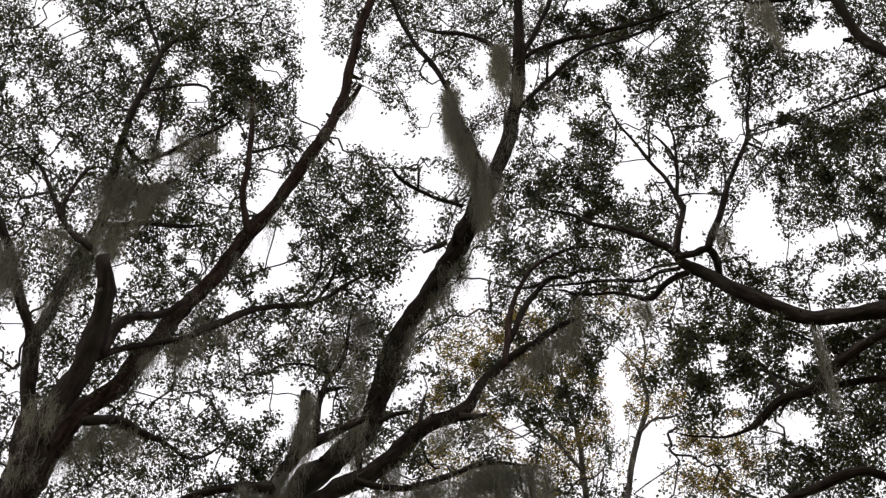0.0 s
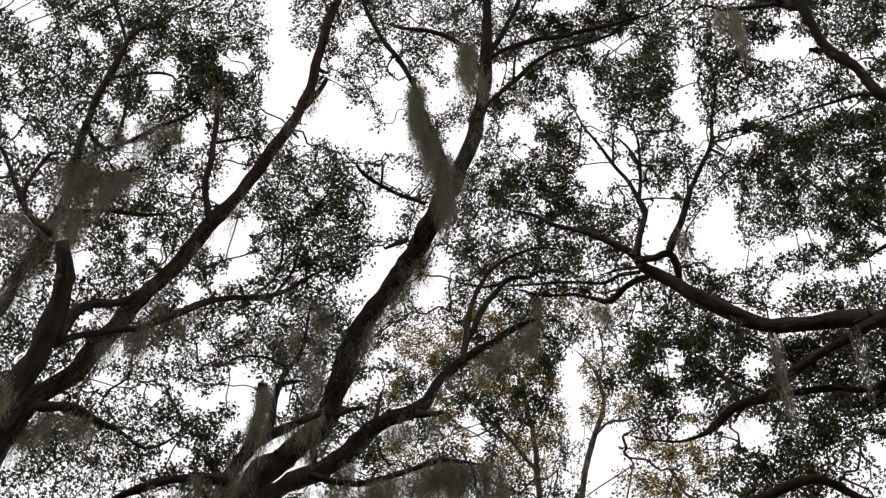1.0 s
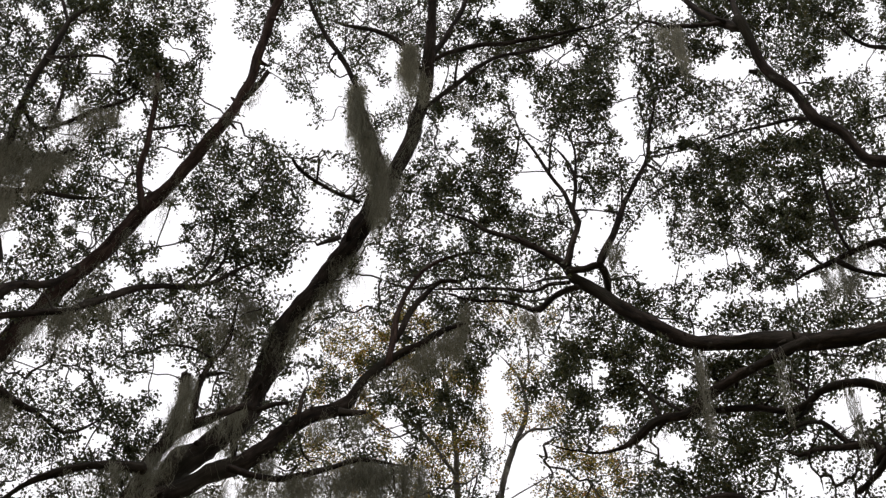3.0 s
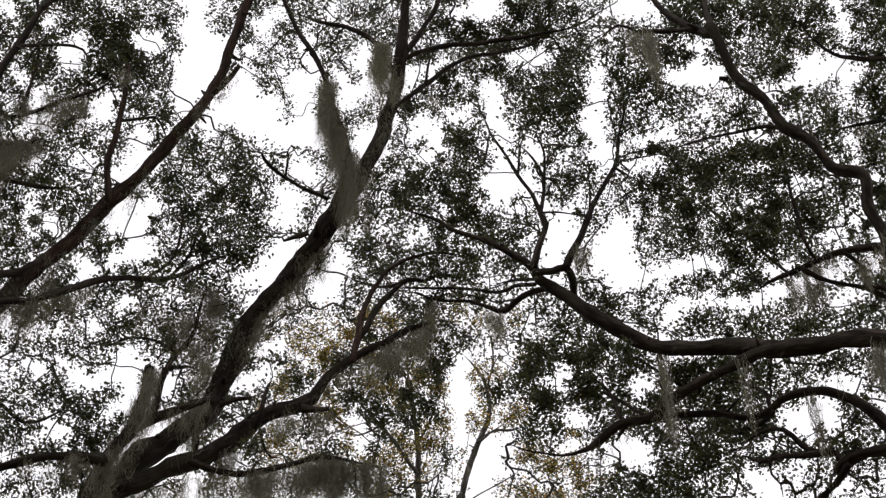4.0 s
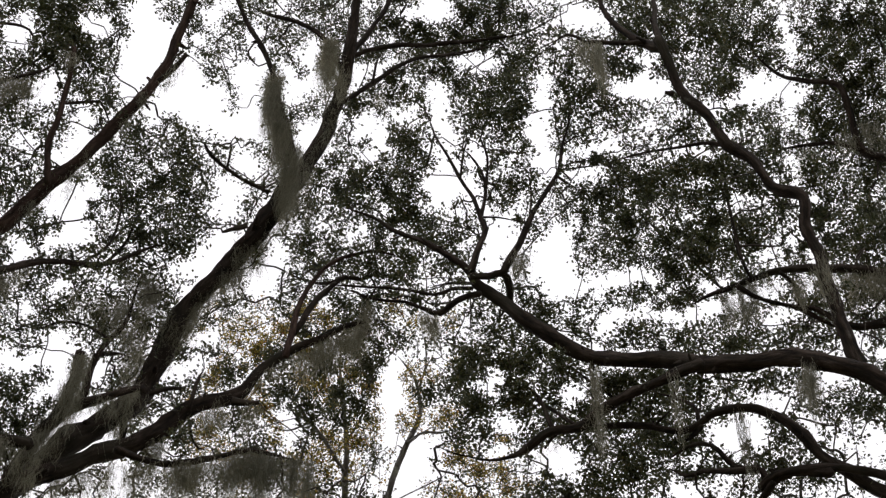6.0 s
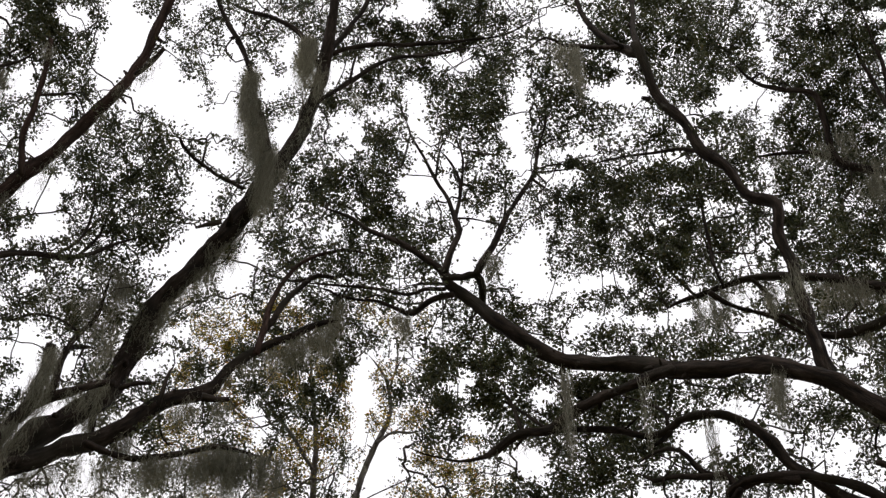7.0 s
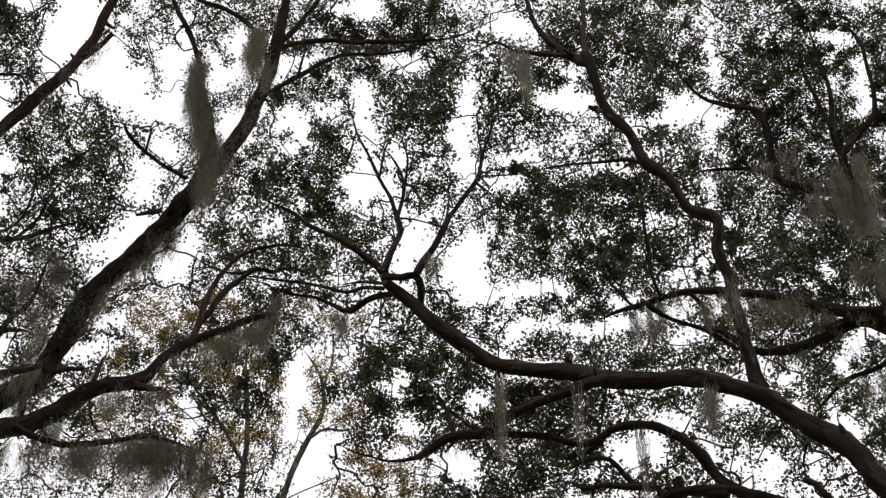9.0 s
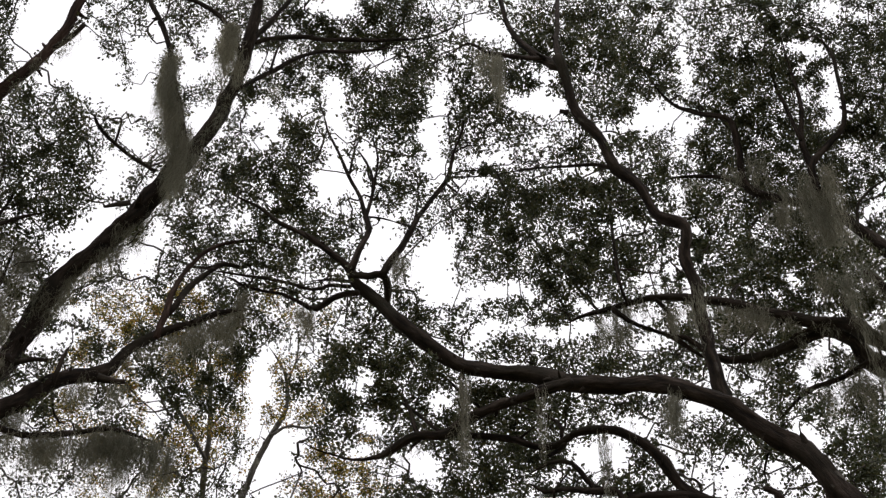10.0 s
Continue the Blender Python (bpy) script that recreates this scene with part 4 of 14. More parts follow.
oak_a.clumps([(-1.59, 8.94, 11.22, 0.10, 109), (-3.43, 6.51, 11.36, 0.08, 184), (-3.61, 6.45, 12.75, 0.09, 122), (-3.38, 8.61, 10.33, 0.07, 38), (-1.08, 7.24, 13.14, 0.08, 147), (-2.29, 5.85, 14.08, 0.11, 138), (-0.67, 8.13, 14.25, 0.09, 284), (-4.19, 7.04, 11.84, 0.08, 174), (-3.70, 6.99, 10.73, 0.07, 158), (-3.22, 7.06, 12.68, 0.08, 198), (-0.59, 8.81, 12.82, 0.11, 383), (-3.76, 7.17, 12.62, 0.08, 116), (-2.66, 7.14, 12.98, 0.09, 199), (-2.39, 7.04, 16.22, 0.09, 130), (-1.41, 6.44, 15.72, 0.12, 263), (-3.32, 7.47, 12.61, 0.09, 284), (-1.81, 7.89, 13.73, 0.09, 469), (-3.46, 8.51, 10.67, 0.08, 41), (-4.33, 8.40, 10.59, 0.08, 38)])
oak_a.clumps([(-4.23, 5.86, 13.06, 0.09, 202), (-4.00, 8.88, 10.28, 0.09, 96), (-4.10, 5.04, 12.70, 0.10, 37), (-1.97, 7.89, 12.17, 0.10, 154), (-3.94, 8.04, 11.22, 0.08, 342), (-4.44, 6.66, 13.89, 0.09, 152), (-3.15, 7.39, 12.20, 0.08, 139), (-3.15, 7.27, 11.83, 0.09, 328), (-2.41, 8.58, 10.69, 0.07, 44), (-2.90, 6.98, 12.97, 0.08, 191), (-3.09, 8.47, 10.29, 0.08, 18), (-3.19, 8.31, 13.25, 0.09, 231), (-0.02, 7.49, 14.90, 0.09, 297), (-1.21, 7.99, 13.44, 0.08, 176), (-2.95, 8.17, 11.63, 0.08, 195), (-4.30, 6.16, 13.77, 0.09, 195), (0.07, 6.90, 15.90, 0.12, 235), (-2.25, 6.33, 14.34, 0.09, 106), (-0.63, 7.40, 14.81, 0.09, 332)])
oak_a.clumps([(-1.48, 6.95, 12.78, 0.08, 62), (-3.31, 6.76, 14.19, 0.09, 335), (0.35, 7.63, 15.22, 0.11, 524), (-3.16, 7.49, 12.89, 0.09, 177), (-1.03, 7.55, 15.21, 0.09, 178), (-1.22, 8.69, 13.17, 0.09, 109), (0.19, 7.45, 15.46, 0.12, 900), (-0.81, 7.98, 15.05, 0.11, 203), (-2.93, 7.90, 11.64, 0.09, 175), (-3.34, 7.39, 14.19, 0.09, 143), (-3.18, 7.04, 13.10, 0.08, 414), (-3.32, 6.43, 13.96, 0.09, 462), (-2.58, 6.85, 13.59, 0.08, 201), (-3.90, 6.30, 13.19, 0.08, 134), (-0.13, 7.42, 15.59, 0.11, 735), (-1.52, 6.93, 13.80, 0.08, 200), (-1.77, 7.89, 11.54, 0.07, 70), (-4.08, 6.12, 14.64, 0.09, 104), (-1.01, 9.13, 10.97, 0.10, 35)])
oak_a.clumps([(-1.95, 8.49, 12.12, 0.08, 164), (-2.37, 7.18, 13.97, 0.09, 166), (1.07, 7.37, 15.29, 0.12, 411), (-3.59, 7.42, 11.32, 0.08, 138), (-2.04, 8.28, 11.84, 0.08, 81), (-2.84, 8.69, 11.10, 0.08, 401), (-0.08, 9.34, 10.94, 0.10, 87), (-1.53, 8.27, 11.51, 0.08, 165), (-0.10, 8.79, 13.03, 0.11, 243), (-3.57, 8.50, 10.64, 0.08, 78), (-2.87, 8.54, 10.73, 0.08, 119), (-3.78, 6.91, 11.50, 0.07, 82), (-2.06, 8.35, 11.51, 0.08, 164), (-2.28, 7.94, 11.78, 0.08, 132), (-3.32, 7.78, 11.30, 0.08, 72), (-2.82, 7.56, 10.50, 0.07, 81), (-1.10, 7.54, 14.65, 0.09, 446), (0.42, 7.17, 15.75, 0.10, 266), (-3.85, 6.81, 14.11, 0.11, 509)])
oak_a.clumps([(-3.11, 7.95, 11.96, 0.08, 69), (-3.40, 7.55, 11.96, 0.08, 83), (-3.55, 7.45, 10.72, 0.08, 108), (-0.60, 8.69, 11.69, 0.09, 226), (-3.27, 6.92, 10.94, 0.07, 79), (-2.58, 7.04, 13.46, 0.09, 106), (-3.93, 7.34, 11.91, 0.08, 79), (-1.61, 7.59, 11.84, 0.07, 77), (-1.61, 7.32, 12.21, 0.10, 276), (-2.53, 7.77, 11.55, 0.08, 195), (-1.10, 8.67, 11.75, 0.08, 203), (-0.46, 8.00, 16.81, 0.10, 248), (-2.53, 7.62, 11.12, 0.07, 106), (-1.89, 6.88, 14.58, 0.09, 109), (-0.53, 7.04, 15.61, 0.12, 226), (-0.23, 7.67, 15.57, 0.10, 452), (-2.15, 7.84, 11.25, 0.07, 82), (-3.92, 8.06, 10.87, 0.08, 190), (-2.96, 5.48, 13.67, 0.10, 17)])
oak_a.clumps([(1.04, 7.60, 15.10, 0.09, 213), (-3.51, 7.78, 11.41, 0.08, 101), (-4.10, 6.18, 14.06, 0.09, 95), (-2.28, 8.68, 10.61, 0.10, 39), (-3.12, 6.49, 14.18, 0.08, 112), (-1.95, 6.37, 15.62, 0.12, 101), (-0.52, 8.07, 14.82, 0.09, 132), (-3.44, 7.17, 11.42, 0.06, 74), (-3.64, 7.53, 10.72, 0.06, 134), (-1.27, 6.92, 12.65, 0.06, 41), (-2.94, 8.40, 10.41, 0.06, 37), (-3.37, 8.09, 11.79, 0.06, 18), (-2.95, 8.23, 13.63, 0.06, 177), (-3.94, 6.19, 12.52, 0.06, 109), (-0.98, 7.84, 16.02, 0.08, 171), (-0.54, 6.70, 15.90, 0.08, 45), (-1.85, 9.03, 10.88, 0.07, 38), (-0.30, 7.98, 16.82, 0.09, 221), (-0.65, 7.50, 14.75, 0.07, 65)])
oak_a.clumps([(-1.98, 8.93, 11.00, 0.07, 43), (-1.36, 7.88, 11.46, 0.05, 41), (-0.14, 6.95, 15.88, 0.08, 31), (-3.43, 6.09, 14.28, 0.07, 132), (-0.05, 7.18, 15.62, 0.08, 242), (-3.54, 6.92, 12.75, 0.05, 196), (-2.67, 8.25, 13.08, 0.06, 207), (-1.23, 7.76, 12.86, 0.06, 66), (-2.66, 8.04, 10.75, 0.06, 132), (-2.96, 6.29, 12.92, 0.07, 192), (-2.99, 8.35, 12.28, 0.07, 98), (-3.80, 6.65, 12.80, 0.06, 52), (-4.14, 6.08, 11.92, 0.07, 88), (-2.39, 8.05, 12.29, 0.07, 67), (-3.89, 5.77, 14.29, 0.07, 47), (-0.93, 7.91, 14.42, 0.06, 35), (-0.22, 9.11, 11.16, 0.07, 32), (-2.53, 8.67, 10.56, 0.07, 19), (-3.17, 7.62, 12.56, 0.06, 155)])
oak_a.clumps([(-3.96, 8.53, 10.43, 0.05, 20), (-4.29, 7.01, 12.57, 0.07, 108), (-4.36, 6.95, 11.80, 0.07, 119), (-2.35, 6.89, 16.30, 0.08, 145), (-2.25, 8.97, 10.60, 0.07, 18), (-0.50, 9.41, 11.51, 0.07, 46), (0.57, 6.57, 15.99, 0.08, 123), (-3.07, 7.52, 11.46, 0.05, 62), (-2.61, 7.22, 13.28, 0.07, 113), (-2.02, 9.21, 12.16, 0.06, 193), (-3.08, 8.08, 10.82, 0.07, 59), (-3.05, 8.06, 11.48, 0.06, 58), (-2.13, 8.67, 10.66, 0.07, 32), (-1.45, 8.99, 11.01, 0.07, 49), (-4.09, 6.89, 13.00, 0.06, 150), (0.64, 7.68, 15.19, 0.06, 113), (-3.48, 6.41, 13.03, 0.07, 175), (-2.39, 6.64, 13.55, 0.07, 231), (-3.54, 6.05, 14.23, 0.07, 182)])
oak_a.clumps([(-4.14, 5.86, 12.78, 0.05, 145), (-3.45, 7.04, 10.72, 0.05, 117), (-3.92, 8.62, 11.33, 0.07, 21), (-1.41, 7.63, 14.45, 0.07, 60), (-3.48, 8.28, 10.78, 0.07, 29), (-2.39, 7.47, 13.15, 0.05, 98), (-3.24, 7.21, 12.76, 0.05, 77), (-3.37, 6.47, 13.20, 0.07, 115), (-2.97, 6.30, 13.58, 0.06, 143), (-1.91, 6.55, 15.54, 0.08, 128), (-2.40, 7.92, 11.77, 0.07, 65), (-2.13, 9.03, 11.34, 0.06, 29), (-2.58, 7.81, 11.96, 0.07, 57), (-4.00, 7.45, 11.49, 0.06, 92), (-3.11, 8.17, 10.72, 0.07, 37), (-3.44, 6.66, 11.14, 0.06, 80), (-1.37, 9.17, 11.13, 0.07, 28), (-4.08, 6.19, 12.07, 0.05, 50), (-1.78, 7.96, 12.46, 0.06, 128)])
oak_a.clumps([(-3.66, 6.86, 10.40, 0.06, 183), (-4.01, 8.97, 10.97, 0.05, 21), (-3.40, 8.26, 11.05, 0.07, 48), (-0.67, 6.87, 15.69, 0.08, 67), (-1.38, 9.27, 11.86, 0.07, 131), (-4.12, 5.20, 13.08, 0.07, 49), (-3.52, 6.49, 14.47, 0.07, 233), (-2.82, 8.59, 10.26, 0.06, 27), (-2.90, 8.50, 10.61, 0.05, 18), (-0.53, 9.02, 12.21, 0.07, 179), (-3.30, 6.95, 11.24, 0.05, 86), (-1.86, 7.51, 13.47, 0.07, 175), (-3.70, 7.98, 11.00, 0.07, 126), (-4.16, 7.27, 11.29, 0.05, 34), (-3.70, 8.76, 10.33, 0.07, 26), (-1.65, 8.58, 12.30, 0.06, 268), (0.92, 7.86, 15.60, 0.08, 535), (-2.62, 7.15, 12.61, 0.06, 72), (-1.19, 8.62, 11.69, 0.05, 57)])
oak_a.clumps([(-3.41, 7.06, 13.51, 0.06, 128), (-2.92, 7.03, 13.77, 0.06, 98), (1.10, 7.00, 15.18, 0.08, 65), (1.11, 6.81, 15.28, 0.08, 49), (0.19, 7.28, 16.02, 0.07, 32), (-4.19, 8.61, 10.46, 0.05, 26), (-2.19, 6.47, 14.10, 0.06, 66), (-3.32, 7.11, 12.03, 0.07, 60), (-3.64, 8.28, 12.28, 0.07, 85), (-2.90, 6.12, 12.98, 0.05, 48), (-3.42, 6.84, 11.94, 0.05, 96), (-1.20, 7.34, 15.33, 0.06, 79), (-0.48, 7.32, 15.15, 0.08, 223), (-1.53, 7.81, 15.11, 0.06, 85), (-0.91, 9.51, 10.91, 0.07, 33), (-1.92, 6.94, 15.21, 0.08, 68), (-2.05, 7.12, 12.44, 0.07, 71), (-0.43, 9.30, 13.73, 0.08, 354), (-2.31, 7.04, 13.93, 0.06, 62)])
oak_a.clumps([(-3.75, 6.41, 14.43, 0.08, 161), (-3.04, 7.88, 12.10, 0.07, 184), (-1.90, 8.83, 13.04, 0.06, 125), (0.92, 7.67, 16.12, 0.08, 132), (0.76, 7.02, 16.24, 0.08, 75), (-1.10, 7.42, 14.72, 0.06, 138), (-0.95, 7.13, 15.02, 0.08, 80), (-1.76, 7.18, 14.99, 0.06, 132), (-0.03, 9.06, 11.33, 0.07, 17), (-3.71, 6.93, 12.68, 0.07, 66), (-2.17, 7.94, 12.36, 0.07, 37), (-0.57, 8.24, 13.44, 0.06, 66), (0.13, 7.72, 15.28, 0.08, 221), (0.47, 7.26, 15.65, 0.08, 190), (-2.96, 6.37, 13.55, 0.05, 83), (-2.50, 7.79, 12.24, 0.06, 86), (-2.74, 7.60, 11.91, 0.05, 50), (-0.11, 7.52, 14.83, 0.06, 366), (-2.87, 7.66, 13.25, 0.06, 60)])
oak_a.clumps([(-2.83, 8.15, 11.22, 0.05, 53), (-2.18, 6.60, 13.86, 0.05, 59), (-3.17, 7.59, 11.71, 0.06, 125), (-1.67, 8.46, 10.91, 0.06, 57), (-0.14, 9.15, 11.11, 0.07, 21), (-4.08, 7.33, 10.37, 0.05, 30), (-3.93, 8.32, 10.63, 0.07, 15), (-2.05, 8.04, 13.30, 0.07, 141), (-3.06, 8.56, 10.48, 0.05, 30), (-1.50, 8.64, 11.23, 0.06, 77), (-0.57, 8.04, 14.62, 0.06, 65), (-3.81, 9.20, 10.83, 0.06, 26), (-3.23, 8.33, 10.53, 0.05, 10), (-0.03, 7.10, 16.09, 0.08, 133), (-3.79, 6.39, 13.65, 0.07, 73), (-2.14, 9.43, 11.14, 0.07, 31), (0.98, 6.93, 15.77, 0.08, 80), (-2.47, 5.78, 14.32, 0.07, 55), (-1.56, 6.93, 14.05, 0.07, 102)])
oak_a.clumps([(-2.61, 7.92, 13.71, 0.06, 158), (-4.10, 6.33, 12.72, 0.07, 51), (-2.89, 7.74, 13.72, 0.07, 91), (0.98, 7.78, 16.06, 0.08, 223), (-2.16, 6.25, 13.94, 0.06, 60), (-4.30, 7.03, 11.78, 0.07, 66), (-3.19, 6.35, 12.70, 0.06, 82), (-2.89, 7.89, 12.87, 0.06, 109), (0.74, 7.27, 15.91, 0.08, 229), (-1.09, 8.44, 13.59, 0.06, 49), (-2.53, 6.57, 13.64, 0.06, 353), (-1.73, 8.71, 11.80, 0.05, 90), (-1.78, 6.70, 15.36, 0.08, 136), (-2.85, 7.07, 13.13, 0.05, 151), (-3.00, 7.46, 12.70, 0.06, 105), (-2.90, 6.29, 14.19, 0.07, 211), (-3.78, 6.10, 13.61, 0.07, 86), (-1.80, 9.10, 10.83, 0.07, 26), (-1.00, 7.80, 13.60, 0.07, 54)])
oak_a.clumps([(-2.83, 7.99, 12.17, 0.06, 54), (-1.80, 7.73, 12.72, 0.07, 101), (-1.80, 7.49, 13.84, 0.06, 69), (-2.90, 8.30, 10.70, 0.05, 44), (-3.66, 8.04, 10.96, 0.07, 63), (-3.93, 8.84, 10.35, 0.05, 20), (-3.83, 8.80, 11.20, 0.07, 21), (-0.48, 8.22, 13.01, 0.07, 114), (-2.58, 8.23, 11.23, 0.06, 57), (-2.17, 8.40, 12.06, 0.07, 102), (-2.56, 8.29, 11.64, 0.06, 133), (-3.34, 7.09, 11.77, 0.05, 45), (-0.60, 8.55, 11.38, 0.05, 107), (-4.22, 7.20, 11.30, 0.06, 22), (-3.63, 6.65, 13.23, 0.07, 134), (-1.85, 8.79, 11.12, 0.05, 24), (-3.50, 6.89, 12.13, 0.06, 88), (-2.44, 6.33, 14.14, 0.07, 70), (-3.67, 6.87, 12.33, 0.07, 137)])
oak_a.clumps([(-1.88, 7.83, 12.23, 0.07, 68), (-0.72, 8.03, 13.92, 0.08, 163), (-1.60, 7.76, 12.52, 0.06, 118), (-2.31, 7.54, 13.59, 0.06, 64), (0.28, 6.61, 16.10, 0.08, 24), (-3.97, 6.46, 11.98, 0.07, 90), (-0.01, 6.73, 16.05, 0.08, 36), (-0.24, 9.88, 11.44, 0.07, 23), (-3.99, 7.11, 10.65, 0.06, 116), (-2.97, 6.22, 12.96, 0.06, 132), (-2.37, 5.93, 14.03, 0.07, 90), (-1.84, 8.89, 11.06, 0.06, 24), (-3.29, 7.05, 12.85, 0.07, 125), (-3.40, 6.44, 14.53, 0.08, 147), (-1.15, 7.40, 15.56, 0.07, 62), (-3.03, 7.40, 11.62, 0.06, 79), (-2.26, 7.55, 13.05, 0.06, 124), (-3.65, 7.00, 10.97, 0.05, 127), (-4.30, 6.59, 12.04, 0.07, 36)])
oak_a.clumps([(-2.22, 6.68, 16.33, 0.08, 64), (-3.99, 5.48, 13.41, 0.06, 80), (-2.54, 9.14, 10.75, 0.07, 35), (-2.11, 7.90, 12.66, 0.07, 121), (-1.32, 8.91, 12.33, 0.06, 49), (-4.08, 6.72, 11.09, 0.06, 32), (-2.34, 7.21, 13.48, 0.06, 72), (-3.26, 6.72, 12.79, 0.06, 58), (0.41, 7.44, 15.22, 0.06, 221), (-4.16, 5.13, 12.63, 0.07, 31), (-2.58, 6.51, 13.39, 0.07, 328), (-3.71, 6.67, 14.43, 0.06, 160), (-3.26, 7.52, 13.55, 0.06, 110), (-3.89, 5.60, 13.15, 0.06, 64), (-4.11, 6.01, 13.21, 0.06, 105), (-0.69, 8.39, 12.39, 0.07, 215), (-1.25, 8.53, 14.42, 0.08, 105), (0.10, 6.78, 15.96, 0.08, 98), (-3.11, 7.12, 13.36, 0.06, 72)])
oak_a.clumps([(-1.40, 7.48, 12.45, 0.06, 106), (-3.90, 7.56, 9.89, 0.05, 15), (-3.30, 6.74, 13.28, 0.07, 183), (-0.94, 8.40, 13.91, 0.07, 65), (-1.63, 8.69, 11.19, 0.06, 33), (-4.16, 7.33, 10.66, 0.05, 18), (-3.27, 6.45, 14.17, 0.06, 192), (-1.74, 8.40, 12.76, 0.06, 59), (-1.42, 7.26, 13.25, 0.06, 40), (-2.56, 7.47, 11.98, 0.05, 76), (-3.35, 7.34, 11.44, 0.05, 156), (-3.28, 8.30, 11.36, 0.07, 143), (-1.37, 6.69, 15.84, 0.08, 253), (-3.84, 6.78, 11.77, 0.07, 75), (-1.47, 6.64, 15.86, 0.08, 386), (-0.43, 9.23, 12.69, 0.07, 642), (-3.24, 7.19, 12.44, 0.05, 166), (-1.90, 7.42, 13.11, 0.07, 121), (-2.91, 6.96, 13.48, 0.05, 42)])
oak_a.clumps([(-1.10, 8.85, 11.61, 0.07, 71), (-1.87, 7.37, 13.74, 0.06, 83), (-3.60, 6.99, 11.24, 0.06, 51), (-0.84, 8.11, 13.70, 0.07, 81), (-0.30, 8.57, 13.81, 0.07, 181), (-1.64, 7.56, 15.75, 0.07, 49), (-3.93, 6.30, 14.61, 0.07, 169), (-1.36, 7.91, 13.85, 0.06, 45), (-2.38, 8.07, 11.05, 0.05, 123), (-2.83, 8.98, 10.83, 0.05, 12), (-0.73, 8.14, 12.80, 0.07, 60), (-2.48, 7.92, 12.68, 0.06, 64), (-2.69, 8.56, 11.16, 0.06, 111), (-1.51, 7.57, 13.16, 0.05, 61), (-2.07, 7.24, 13.81, 0.05, 21), (-3.26, 6.07, 14.33, 0.07, 51), (-0.45, 7.66, 14.39, 0.07, 99), (0.73, 7.30, 14.51, 0.06, 203), (-1.77, 8.33, 12.54, 0.06, 99)])
oak_a.clumps([(-3.92, 7.60, 9.85, 0.05, 7), (-1.63, 6.91, 15.30, 0.08, 108), (-3.76, 7.42, 10.08, 0.05, 41), (-2.09, 7.42, 14.23, 0.06, 41), (-1.58, 7.13, 16.14, 0.08, 108), (0.01, 7.59, 14.79, 0.06, 164), (-3.87, 6.03, 13.16, 0.06, 77), (-2.98, 7.84, 13.41, 0.07, 137), (-3.39, 7.89, 10.92, 0.07, 70), (-3.46, 8.75, 10.16, 0.07, 11), (-2.30, 6.93, 14.32, 0.06, 125), (-2.99, 8.56, 12.39, 0.06, 70), (-3.84, 6.86, 11.50, 0.05, 52), (-3.06, 7.82, 13.15, 0.06, 120), (-1.31, 7.14, 15.06, 0.07, 35), (-2.12, 7.25, 11.78, 0.05, 75), (-1.51, 7.88, 15.07, 0.06, 37), (-0.95, 8.61, 12.09, 0.05, 128), (-3.45, 6.77, 13.18, 0.06, 70)])
oak_a.clumps([(0.23, 7.67, 15.20, 0.06, 130), (-2.65, 7.71, 12.71, 0.06, 134), (-2.35, 9.00, 10.55, 0.07, 21), (-1.12, 7.92, 12.57, 0.06, 49), (-4.31, 6.07, 13.00, 0.07, 64), (-2.13, 6.86, 13.02, 0.05, 33), (-0.09, 8.43, 13.51, 0.08, 182), (-2.17, 8.03, 11.15, 0.05, 122), (-4.09, 5.74, 13.20, 0.07, 79), (-3.08, 7.70, 12.22, 0.06, 82), (0.74, 7.54, 15.93, 0.08, 522), (-2.05, 8.59, 10.98, 0.05, 58), (-0.48, 8.60, 12.67, 0.07, 140), (-4.19, 6.30, 12.58, 0.07, 62), (0.10, 7.36, 15.48, 0.06, 254), (-3.28, 8.33, 13.21, 0.06, 78), (-2.69, 8.01, 11.26, 0.05, 36), (-3.30, 6.86, 11.42, 0.06, 94), (-1.04, 8.44, 13.74, 0.06, 55)])
oak_a.clumps([(-2.69, 7.69, 12.12, 0.05, 46), (-1.89, 8.93, 11.02, 0.05, 15), (-4.19, 6.02, 12.90, 0.05, 72), (-1.92, 8.04, 11.21, 0.05, 50), (-0.56, 6.80, 15.86, 0.08, 57), (-1.01, 7.66, 14.56, 0.06, 27), (-2.82, 7.03, 12.62, 0.06, 106), (-2.17, 9.21, 11.16, 0.07, 7), (-3.82, 6.83, 12.60, 0.07, 68), (-2.59, 8.19, 10.62, 0.05, 132), (-2.45, 8.92, 11.13, 0.06, 37), (-0.85, 7.51, 16.32, 0.09, 39), (-0.32, 7.96, 14.46, 0.06, 104), (-2.84, 6.97, 13.77, 0.06, 123), (-1.75, 7.96, 13.34, 0.07, 137), (-3.21, 7.09, 13.86, 0.06, 48), (-1.72, 7.38, 13.14, 0.06, 91), (-2.77, 9.06, 10.77, 0.07, 27), (-3.08, 7.01, 11.28, 0.05, 35)])
